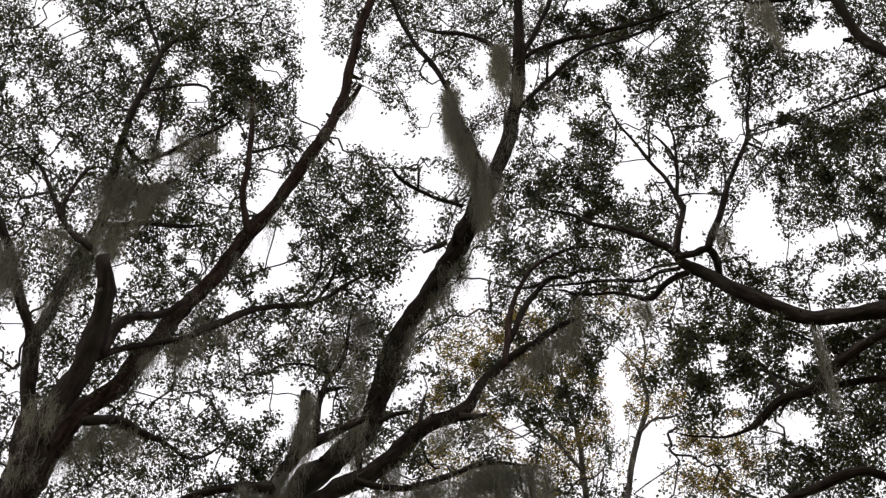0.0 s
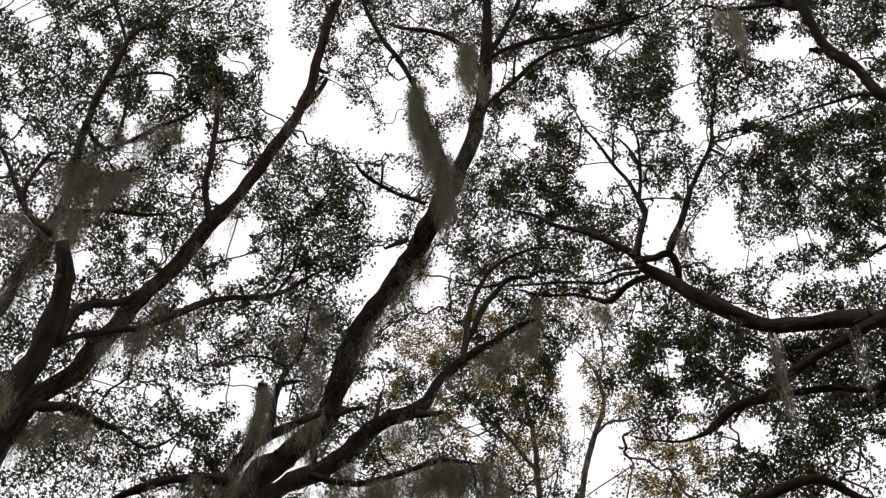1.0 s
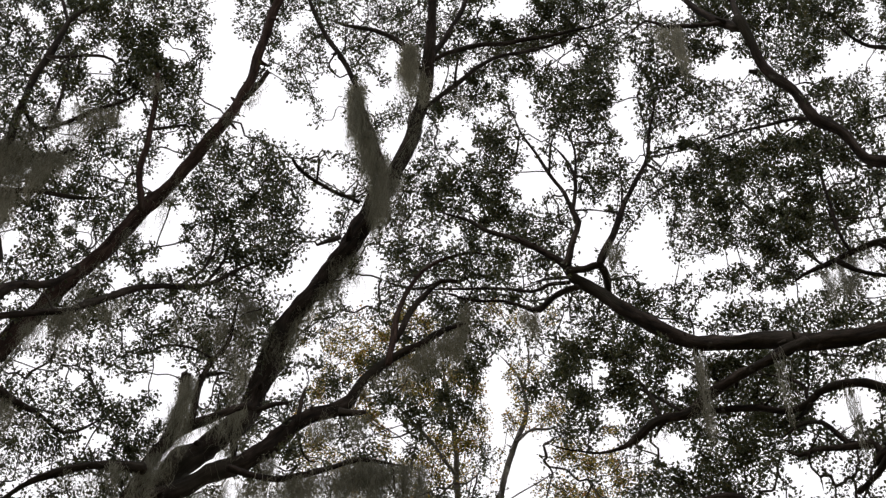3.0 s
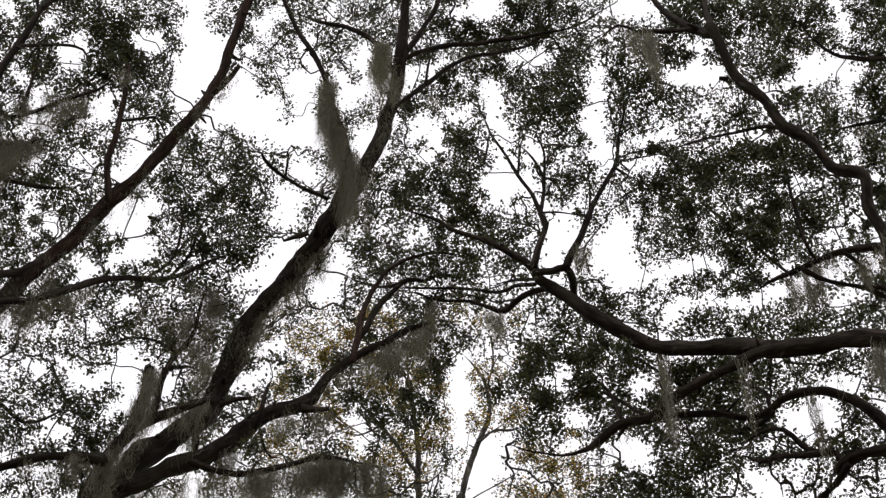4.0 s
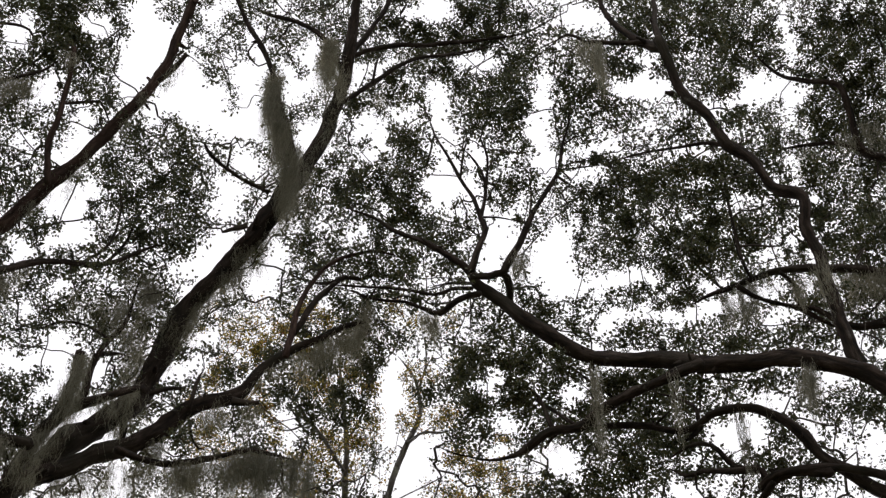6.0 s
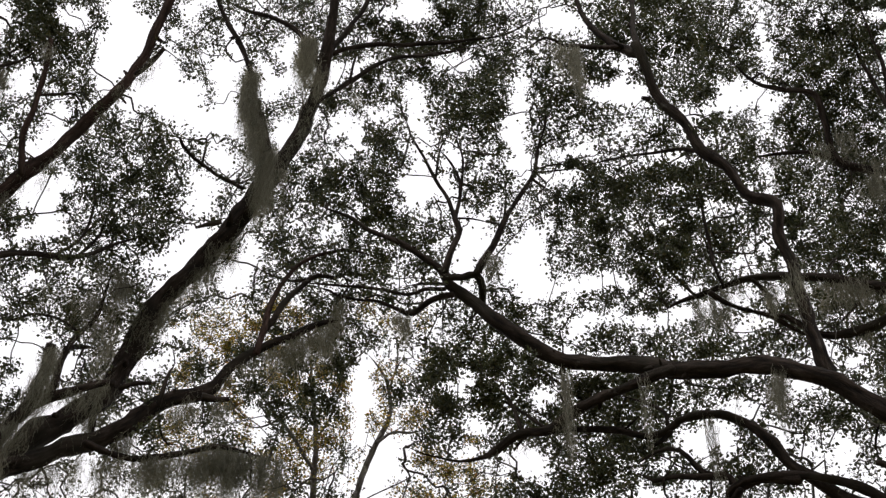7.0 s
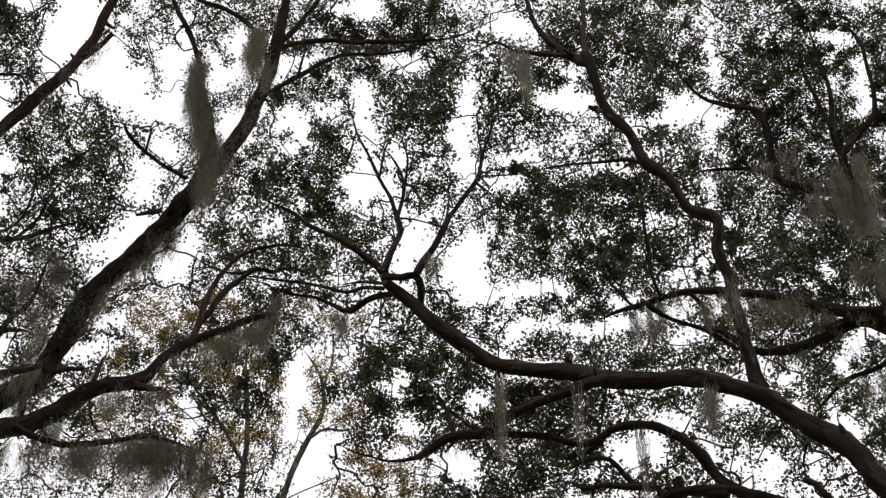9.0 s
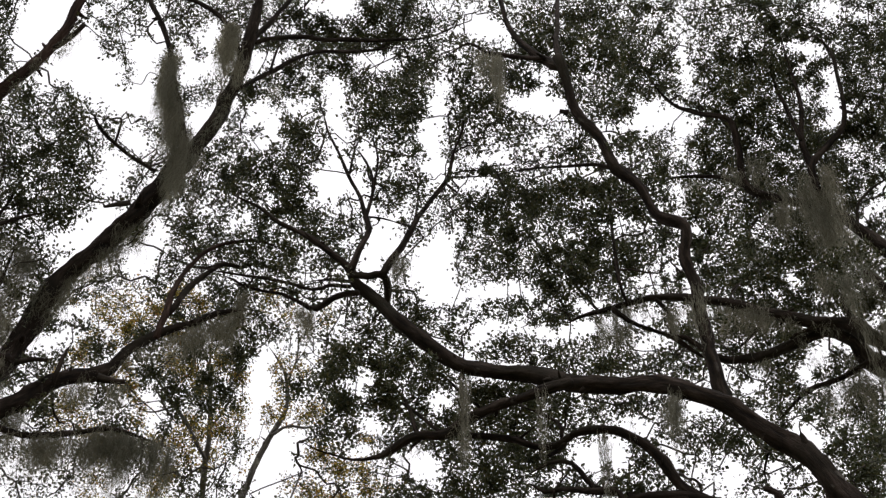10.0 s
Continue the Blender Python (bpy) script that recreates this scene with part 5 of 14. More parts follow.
oak_a.clumps([(-0.83, 8.14, 12.78, 0.07, 69), (-0.18, 8.95, 11.42, 0.07, 34), (-0.89, 8.59, 13.81, 0.06, 27), (-1.65, 8.85, 12.97, 0.06, 101), (-3.49, 8.19, 13.73, 0.06, 254), (-2.95, 8.76, 10.33, 0.06, 17), (-3.18, 8.45, 10.28, 0.05, 7), (-1.05, 7.84, 12.63, 0.05, 35), (-1.40, 7.85, 13.88, 0.06, 41), (-1.98, 8.68, 11.49, 0.05, 83), (0.70, 7.43, 16.00, 0.08, 170), (-1.21, 7.99, 13.28, 0.05, 32), (-2.08, 7.16, 15.22, 0.06, 57), (-0.26, 7.21, 15.68, 0.07, 85), (-2.70, 6.89, 13.72, 0.05, 84), (-1.59, 7.80, 15.30, 0.07, 82), (-3.57, 8.39, 12.44, 0.05, 69), (-1.71, 6.83, 14.03, 0.04, 42), (0.57, 7.84, 15.56, 0.04, 53)])
oak_a.clumps([(-3.07, 8.09, 11.80, 0.04, 24), (-2.38, 7.27, 13.39, 0.04, 66), (-3.40, 8.28, 10.80, 0.04, 5), (-3.35, 6.07, 14.31, 0.04, 24), (-0.94, 9.25, 12.51, 0.04, 41), (-3.87, 7.79, 11.61, 0.03, 40), (-2.34, 7.64, 12.75, 0.04, 87), (-2.94, 8.02, 10.92, 0.03, 37), (-0.89, 7.57, 14.97, 0.05, 90), (-3.80, 5.99, 11.76, 0.03, 48), (-0.68, 7.66, 14.40, 0.04, 46), (-3.43, 7.41, 14.15, 0.04, 43), (-2.66, 8.05, 12.42, 0.04, 35), (0.31, 7.37, 15.50, 0.04, 74), (-1.88, 7.13, 14.16, 0.04, 32), (-3.47, 7.91, 11.55, 0.03, 12), (-2.01, 6.76, 14.90, 0.05, 42), (-2.69, 8.26, 11.57, 0.03, 16), (-2.88, 6.64, 14.79, 0.05, 49)])
oak_a.clumps([(-1.75, 6.84, 13.90, 0.04, 29), (-3.24, 7.76, 12.05, 0.04, 21), (-2.33, 7.64, 12.91, 0.04, 138), (-2.01, 8.13, 11.48, 0.03, 28), (-1.19, 7.16, 13.08, 0.04, 24), (-3.86, 6.80, 11.13, 0.04, 77), (-2.25, 8.51, 11.78, 0.04, 53), (1.49, 7.19, 15.75, 0.04, 18), (-4.01, 6.99, 11.49, 0.04, 25), (-1.68, 7.52, 13.84, 0.04, 24), (-3.26, 7.23, 11.37, 0.04, 65), (-0.55, 7.41, 14.99, 0.04, 75), (-2.63, 6.98, 13.60, 0.04, 32), (-1.21, 7.38, 15.14, 0.04, 27), (-4.19, 6.58, 11.60, 0.04, 23), (-0.08, 7.46, 15.25, 0.05, 74), (-1.16, 6.84, 15.79, 0.05, 21), (-3.66, 6.76, 11.62, 0.04, 12), (1.13, 8.03, 15.61, 0.04, 38)])
oak_a.clumps([(-1.85, 7.00, 14.05, 0.04, 28), (-1.14, 7.14, 13.09, 0.03, 11), (-2.99, 7.91, 11.79, 0.03, 36), (-2.20, 8.49, 10.81, 0.03, 14), (-0.64, 8.25, 10.87, 0.03, 29), (-2.61, 8.87, 11.01, 0.03, 28), (-0.51, 6.96, 16.91, 0.05, 12), (-3.94, 8.63, 10.55, 0.03, 6), (-1.61, 9.34, 11.49, 0.04, 5), (-4.21, 7.16, 11.35, 0.04, 9), (-3.86, 6.22, 13.23, 0.04, 46), (-0.91, 7.42, 15.43, 0.05, 36), (-1.65, 8.68, 12.65, 0.04, 65), (-1.89, 8.52, 11.04, 0.03, 25), (-3.04, 7.52, 12.49, 0.04, 86), (-0.87, 9.43, 10.96, 0.04, 18), (-3.98, 6.25, 12.04, 0.03, 23), (-0.32, 7.68, 15.45, 0.05, 114), (-0.34, 8.56, 10.85, 0.04, 8)])
oak_a.clumps([(-3.97, 7.16, 10.61, 0.03, 19), (-3.52, 7.45, 11.32, 0.03, 50), (-3.34, 7.22, 11.21, 0.04, 21), (-3.68, 6.86, 11.55, 0.04, 24), (-2.77, 7.98, 11.93, 0.04, 23), (-1.15, 7.58, 15.26, 0.04, 66), (-1.36, 7.61, 12.68, 0.03, 15), (-2.62, 7.87, 11.91, 0.03, 9), (-0.86, 7.78, 13.95, 0.04, 50), (-2.03, 7.50, 14.52, 0.05, 25), (-1.17, 7.26, 15.63, 0.04, 26), (0.17, 7.75, 15.14, 0.04, 90), (-3.43, 7.45, 10.95, 0.04, 32), (-2.33, 6.65, 13.66, 0.04, 46), (-0.76, 8.42, 11.53, 0.04, 21), (-1.02, 8.16, 15.01, 0.05, 21), (-1.63, 8.44, 13.06, 0.04, 24), (-3.54, 6.68, 14.63, 0.04, 62), (-3.02, 8.28, 10.49, 0.04, 12)])
oak_a.clumps([(-2.37, 8.33, 12.68, 0.04, 25), (-2.68, 5.90, 14.22, 0.04, 26), (-3.32, 8.39, 10.56, 0.04, 12), (-1.99, 7.42, 13.69, 0.04, 12), (-3.31, 7.74, 10.96, 0.04, 30), (-3.54, 7.13, 12.97, 0.04, 30), (-3.24, 8.18, 11.77, 0.03, 14), (-4.15, 7.14, 11.79, 0.03, 24), (-2.02, 8.17, 11.44, 0.04, 43), (-3.59, 7.51, 10.91, 0.03, 22), (-1.19, 7.83, 13.57, 0.04, 60), (-1.38, 8.07, 10.92, 0.03, 51), (-2.93, 7.98, 11.55, 0.04, 37), (-1.95, 7.80, 12.47, 0.04, 54), (-2.61, 8.24, 10.57, 0.03, 29), (-2.67, 8.10, 10.98, 0.04, 53), (-3.71, 6.43, 14.56, 0.04, 86), (-2.57, 8.22, 14.18, 0.04, 28), (-1.01, 9.27, 11.41, 0.04, 7)])
oak_a.clumps([(-2.72, 8.16, 10.61, 0.03, 30), (-3.75, 6.43, 12.73, 0.03, 17), (-3.22, 6.99, 12.90, 0.04, 57), (-2.99, 7.94, 12.95, 0.04, 55), (-1.88, 8.66, 12.63, 0.04, 48), (-2.47, 6.95, 13.13, 0.04, 42), (-2.33, 7.75, 12.46, 0.03, 51), (-3.10, 7.64, 12.57, 0.03, 30), (-1.58, 9.07, 10.89, 0.04, 8), (-1.64, 8.91, 12.09, 0.04, 48), (-0.20, 6.72, 15.90, 0.05, 11), (-3.75, 8.53, 10.54, 0.04, 4), (-2.30, 8.44, 11.82, 0.03, 36), (-0.71, 8.84, 11.90, 0.03, 30), (-3.25, 8.08, 11.75, 0.04, 10), (-1.19, 7.31, 12.84, 0.03, 11), (0.28, 6.70, 16.06, 0.05, 9), (-4.50, 6.72, 13.84, 0.04, 33), (-2.50, 6.77, 13.97, 0.04, 81)])
oak_a.clumps([(-3.16, 8.06, 11.79, 0.03, 25), (-0.92, 8.32, 12.87, 0.04, 20), (-3.72, 8.37, 10.69, 0.04, 7), (-1.75, 8.52, 11.10, 0.03, 45), (-4.36, 6.18, 12.92, 0.04, 45), (-1.75, 7.47, 12.82, 0.04, 27), (-1.76, 7.88, 12.53, 0.03, 23), (-2.78, 8.31, 13.59, 0.04, 104), (-2.03, 6.64, 15.13, 0.05, 24), (-3.76, 6.27, 12.65, 0.03, 33), (-2.96, 7.17, 13.11, 0.04, 23), (-3.86, 7.85, 9.64, 0.03, 7), (-1.63, 6.89, 14.06, 0.04, 28), (-3.87, 5.86, 14.25, 0.04, 30), (0.66, 7.05, 16.23, 0.05, 33), (-2.41, 7.01, 13.47, 0.04, 49), (-1.49, 8.13, 11.76, 0.04, 48), (-2.87, 6.60, 13.85, 0.04, 19), (-2.72, 6.35, 13.09, 0.04, 95)])
oak_a.clumps([(-3.14, 7.46, 12.10, 0.03, 24), (-0.95, 7.54, 15.06, 0.04, 22), (0.67, 7.49, 15.32, 0.04, 64), (-1.11, 6.44, 15.75, 0.05, 33), (-4.08, 5.31, 13.05, 0.04, 20), (-3.27, 6.51, 13.93, 0.04, 98), (-3.36, 7.27, 11.66, 0.03, 26), (-1.84, 7.77, 12.52, 0.04, 19), (-3.71, 6.58, 12.04, 0.04, 24), (-4.04, 6.22, 14.61, 0.04, 49), (-1.46, 7.62, 13.39, 0.04, 21), (-0.29, 8.26, 14.55, 0.04, 64), (-2.75, 7.19, 12.94, 0.03, 19), (-2.22, 8.97, 11.37, 0.04, 33), (-2.66, 7.01, 13.58, 0.04, 46), (-3.17, 6.60, 11.46, 0.03, 29), (-1.30, 7.77, 12.91, 0.04, 27), (-2.20, 8.52, 11.78, 0.03, 44), (-0.72, 7.39, 14.72, 0.04, 28)])
oak_a.clumps([(-2.34, 7.27, 13.45, 0.04, 48), (-1.87, 8.64, 11.21, 0.03, 9), (-1.68, 8.29, 12.85, 0.04, 9), (-3.19, 7.04, 12.40, 0.04, 36), (-2.96, 6.62, 14.78, 0.05, 52), (-1.37, 7.40, 14.83, 0.04, 12), (-3.57, 7.99, 11.80, 0.04, 54), (-2.79, 7.46, 11.97, 0.03, 42), (-3.84, 6.18, 12.68, 0.03, 19), (-3.72, 7.39, 10.12, 0.04, 46), (-2.44, 8.99, 11.06, 0.04, 14), (-2.52, 5.92, 14.00, 0.04, 19), (-3.01, 8.36, 11.08, 0.03, 38), (-4.06, 7.48, 11.44, 0.04, 59), (-0.50, 7.92, 16.04, 0.05, 53), (-4.50, 6.59, 13.91, 0.04, 38), (-0.38, 7.45, 15.00, 0.04, 81), (0.84, 7.24, 15.92, 0.05, 37), (-1.83, 7.18, 14.98, 0.04, 37)])
oak_a.clumps([(-1.07, 7.74, 13.64, 0.04, 13), (0.84, 7.74, 15.73, 0.04, 115), (-3.42, 6.65, 11.41, 0.03, 17), (-2.38, 6.99, 14.28, 0.04, 129), (-3.19, 8.59, 11.43, 0.03, 12), (-1.39, 8.67, 13.32, 0.04, 21), (-3.83, 6.76, 12.64, 0.04, 14), (-2.51, 5.70, 14.11, 0.04, 6), (-4.14, 6.92, 12.96, 0.04, 24), (-2.27, 6.65, 14.02, 0.04, 105), (-3.83, 7.28, 10.98, 0.03, 20), (-1.94, 7.17, 14.13, 0.04, 36), (-1.89, 8.63, 11.62, 0.04, 44), (-3.19, 6.80, 11.44, 0.04, 27), (-2.64, 7.83, 11.93, 0.03, 14), (-3.35, 6.66, 13.57, 0.04, 36), (-3.42, 6.77, 12.31, 0.03, 48), (-3.97, 6.49, 14.76, 0.05, 42), (-3.88, 6.17, 13.25, 0.04, 54)])
oak_a.clumps([(-2.95, 7.72, 12.57, 0.03, 19), (0.28, 7.52, 16.45, 0.04, 53), (-3.50, 8.54, 10.62, 0.03, 4), (-1.03, 7.28, 15.48, 0.04, 12), (-2.90, 7.66, 11.66, 0.03, 36), (-2.94, 7.17, 13.70, 0.04, 22), (-2.84, 7.23, 13.31, 0.04, 25), (-2.67, 8.71, 10.71, 0.03, 5), (-3.99, 6.79, 13.12, 0.04, 11), (-3.89, 8.29, 10.68, 0.04, 12), (-2.57, 6.45, 14.54, 0.04, 36), (-2.23, 7.51, 12.40, 0.03, 18), (-3.02, 8.27, 13.59, 0.04, 87), (-3.20, 6.29, 12.73, 0.04, 36), (-3.16, 6.52, 13.05, 0.03, 44), (-2.73, 8.10, 10.65, 0.04, 79), (-4.29, 6.09, 13.36, 0.04, 93), (-2.17, 7.73, 14.36, 0.04, 13), (0.29, 7.05, 16.13, 0.05, 37)])
oak_a.clumps([(-0.22, 7.58, 15.62, 0.04, 26), (-0.62, 8.05, 13.25, 0.04, 25), (-1.42, 9.22, 10.87, 0.04, 4), (-2.52, 8.06, 12.26, 0.03, 29), (-3.79, 7.82, 10.71, 0.04, 36), (-1.14, 7.21, 15.66, 0.05, 46), (-3.26, 6.73, 13.10, 0.04, 31), (-3.89, 6.37, 12.60, 0.03, 11), (-2.62, 6.86, 14.57, 0.04, 19), (-0.72, 7.53, 15.30, 0.04, 29), (-1.82, 8.04, 11.40, 0.03, 46), (-3.35, 6.90, 10.92, 0.04, 21), (-0.62, 8.21, 10.91, 0.04, 83), (-0.90, 7.85, 14.45, 0.04, 21), (-1.79, 8.68, 11.82, 0.04, 52), (-1.12, 8.31, 13.16, 0.04, 17), (-0.18, 9.19, 12.86, 0.04, 141), (-4.11, 7.18, 10.87, 0.03, 17), (-0.60, 7.45, 14.48, 0.04, 24)])
oak_a.clumps([(-2.44, 7.62, 11.14, 0.04, 42), (-1.30, 7.29, 14.67, 0.04, 16), (-1.41, 7.32, 12.42, 0.03, 12), (-3.52, 7.40, 14.14, 0.04, 35), (-2.14, 8.57, 10.75, 0.03, 5), (-2.62, 7.50, 12.16, 0.03, 38), (-2.58, 8.29, 12.21, 0.03, 17), (-0.31, 8.12, 15.38, 0.05, 46), (-1.33, 8.86, 13.78, 0.05, 35), (-2.34, 8.41, 11.84, 0.04, 21), (-2.45, 7.99, 12.43, 0.03, 24), (-3.43, 6.72, 11.11, 0.03, 11), (0.07, 7.19, 15.62, 0.05, 43), (-3.01, 8.41, 12.23, 0.04, 14), (-3.82, 7.69, 11.40, 0.03, 124), (-4.05, 6.61, 12.49, 0.04, 22), (-1.81, 7.45, 13.07, 0.04, 45), (-2.75, 7.05, 12.34, 0.04, 74), (-1.74, 7.26, 15.51, 0.05, 38)])
oak_a.clumps([(-2.86, 8.05, 11.15, 0.03, 21), (-0.63, 7.71, 14.81, 0.04, 11), (-3.04, 7.94, 13.33, 0.04, 10), (-3.99, 7.15, 10.56, 0.03, 8), (-4.02, 6.19, 14.08, 0.04, 29), (-3.94, 6.31, 12.62, 0.03, 31), (-2.72, 7.12, 13.45, 0.04, 33), (-4.11, 7.24, 11.30, 0.03, 14), (-3.50, 6.82, 10.88, 0.03, 8), (-3.88, 7.25, 12.00, 0.03, 8), (-4.10, 8.64, 10.47, 0.03, 12), (-3.53, 7.79, 10.93, 0.04, 42), (-4.34, 5.71, 13.20, 0.04, 12), (0.49, 7.50, 15.32, 0.04, 50), (-3.04, 8.52, 11.15, 0.03, 59), (-3.18, 6.33, 14.80, 0.05, 19), (-1.45, 8.61, 12.73, 0.04, 33), (-0.02, 7.67, 15.54, 0.04, 30), (-3.08, 7.87, 13.11, 0.04, 30)])
oak_a.clumps([(-2.02, 6.77, 14.63, 0.04, 17), (-2.83, 6.01, 13.81, 0.04, 37), (-2.03, 6.81, 14.87, 0.04, 17), (-3.94, 5.93, 12.89, 0.03, 72), (-1.58, 7.01, 15.26, 0.05, 45), (-3.39, 6.58, 12.59, 0.04, 21), (-0.84, 8.35, 12.54, 0.04, 49), (-3.38, 6.96, 11.32, 0.03, 23), (-1.18, 6.83, 12.62, 0.03, 20), (-2.14, 7.19, 13.26, 0.04, 32), (-3.08, 6.42, 13.69, 0.04, 95), (-1.08, 6.70, 14.39, 0.04, 12), (-0.03, 7.34, 15.54, 0.04, 40), (-2.23, 8.43, 12.02, 0.03, 32), (-3.54, 6.86, 10.83, 0.03, 14), (-4.10, 6.81, 11.02, 0.03, 7), (-3.37, 6.78, 12.32, 0.04, 24), (-1.74, 9.01, 12.98, 0.04, 64), (-2.18, 9.37, 11.19, 0.04, 4)])
oak_a.clumps([(-4.02, 6.22, 12.05, 0.03, 13), (-2.62, 8.25, 11.59, 0.03, 13), (-1.77, 6.99, 14.47, 0.04, 46), (-4.04, 6.58, 12.02, 0.04, 17), (-2.13, 9.49, 11.08, 0.04, 7), (-3.55, 6.59, 14.17, 0.04, 40), (-3.70, 6.54, 14.35, 0.04, 72), (-2.56, 7.22, 13.43, 0.04, 24), (-1.43, 7.37, 14.75, 0.04, 17), (-0.45, 6.60, 15.96, 0.05, 29), (-2.31, 7.45, 14.18, 0.04, 30), (-3.85, 7.14, 10.88, 0.03, 29), (-1.82, 7.43, 13.87, 0.04, 31), (-4.30, 6.35, 14.60, 0.04, 43), (-2.62, 7.31, 12.91, 0.03, 45), (-2.93, 7.09, 11.92, 0.03, 96), (-0.66, 7.78, 14.78, 0.04, 22), (-3.27, 7.00, 13.09, 0.04, 16), (-3.48, 7.75, 11.58, 0.03, 15)])
oak_a.clumps([(-1.97, 7.68, 11.28, 0.04, 29), (-3.18, 8.21, 11.77, 0.04, 20), (-3.01, 7.26, 11.92, 0.03, 41), (-2.53, 6.92, 14.70, 0.05, 67), (-2.30, 7.99, 11.71, 0.03, 16), (-4.06, 8.64, 10.49, 0.03, 5), (-3.84, 5.52, 13.45, 0.03, 5), (-3.38, 6.61, 11.19, 0.03, 12), (-2.55, 5.96, 13.94, 0.04, 30), (-1.19, 8.07, 10.64, 0.04, 31), (-1.08, 7.39, 15.57, 0.04, 47), (-0.65, 8.64, 13.12, 0.04, 48), (-1.63, 8.02, 11.23, 0.03, 40), (-3.11, 8.59, 10.16, 0.03, 14), (-2.38, 6.96, 13.50, 0.04, 21), (-3.69, 6.57, 12.78, 0.04, 26), (-3.79, 5.54, 13.45, 0.03, 4), (-0.08, 8.34, 11.99, 0.03, 46), (-1.96, 8.62, 11.53, 0.03, 17)])
oak_a.clumps([(-1.46, 7.88, 13.85, 0.04, 21), (-4.14, 7.11, 11.82, 0.04, 25), (-5.68, 5.91, 13.26, 0.14, 265), (-5.12, 5.62, 12.64, 0.14, 207), (-4.71, 5.37, 12.28, 0.14, 254), (-4.71, 5.74, 12.70, 0.14, 224), (-4.56, 5.70, 12.57, 0.14, 224), (-5.52, 5.67, 12.94, 0.14, 244), (-5.38, 5.56, 13.05, 0.14, 168), (-4.84, 5.24, 12.37, 0.14, 232), (-5.02, 5.69, 13.06, 0.14, 259), (-4.76, 5.64, 13.00, 0.14, 238), (-4.44, 5.36, 12.59, 0.14, 250), (-5.31, 5.23, 12.75, 0.14, 234), (-5.09, 5.36, 12.77, 0.14, 252), (-4.57, 5.07, 12.36, 0.14, 367), (-4.66, 5.33, 13.04, 0.14, 284), (-5.45, 4.95, 13.63, 0.14, 225), (-4.99, 4.87, 13.01, 0.14, 237)])
oak_a.clumps([(-4.82, 4.93, 13.10, 0.14, 218), (-4.86, 5.24, 13.64, 0.14, 295), (-4.64, 5.03, 13.47, 0.14, 174), (-4.05, 5.11, 13.27, 0.14, 229), (-5.25, 4.96, 12.88, 0.14, 204), (-4.62, 5.17, 13.01, 0.14, 177), (-4.52, 5.26, 13.47, 0.14, 189), (-4.85, 5.29, 13.02, 0.14, 230), (-4.61, 5.14, 12.78, 0.14, 253), (-4.29, 5.20, 12.53, 0.14, 285), (-5.29, 5.24, 12.88, 0.14, 239), (-4.94, 5.14, 11.96, 0.14, 276), (-5.26, 5.51, 12.78, 0.14, 159), (-4.72, 5.68, 12.82, 0.14, 224), (-5.48, 5.69, 12.79, 0.14, 192), (-5.14, 5.57, 12.58, 0.14, 231), (-5.05, 5.79, 12.91, 0.14, 205), (-4.80, 5.79, 12.80, 0.14, 362), (-4.62, 5.67, 12.56, 0.14, 189)])
oak_a.clumps([(-5.27, 6.03, 12.84, 0.14, 210), (-5.11, 5.82, 12.55, 0.14, 233), (-4.70, 5.74, 12.41, 0.14, 161), (-5.24, 5.96, 12.49, 0.14, 245), (-5.17, 6.28, 12.78, 0.14, 206), (-5.37, 6.22, 12.26, 0.14, 211), (-5.19, 6.42, 12.55, 0.14, 176), (-4.88, 6.25, 12.21, 0.14, 178), (-4.75, 6.46, 12.52, 0.14, 181), (-4.50, 6.23, 12.31, 0.14, 182), (-5.74, 6.81, 12.81, 0.14, 303), (-5.41, 6.33, 12.35, 0.14, 303), (-5.09, 6.27, 12.14, 0.14, 291), (-4.81, 6.30, 12.14, 0.14, 326), (-4.63, 6.31, 11.85, 0.14, 280), (-4.46, 6.34, 12.01, 0.14, 186), (-5.92, 7.01, 12.79, 0.14, 161), (-5.43, 6.52, 12.14, 0.14, 267), (-5.36, 6.84, 12.53, 0.14, 206)])
oak_a.clumps([(-5.05, 6.62, 12.28, 0.14, 269), (-5.46, 6.67, 11.92, 0.14, 286), (-5.37, 6.70, 12.05, 0.14, 277), (-4.82, 6.98, 12.23, 0.14, 185), (-5.63, 6.82, 11.92, 0.14, 201), (-4.62, 6.87, 11.67, 0.14, 230), (-4.49, 6.93, 11.81, 0.14, 195), (-5.72, 7.20, 11.93, 0.14, 167), (-5.20, 6.77, 11.37, 0.14, 197), (-4.98, 6.73, 11.46, 0.14, 229), (-4.57, 7.19, 12.00, 0.14, 268), (-5.51, 7.09, 11.56, 0.14, 155), (-5.26, 6.88, 11.23, 0.14, 121), (-5.13, 6.98, 11.34, 0.14, 219), (-4.78, 6.88, 11.29, 0.14, 242), (-4.66, 6.97, 11.37, 0.14, 160), (-4.36, 7.02, 11.32, 0.14, 175), (-5.61, 7.30, 11.45, 0.14, 237), (-5.27, 7.36, 11.67, 0.14, 342)])
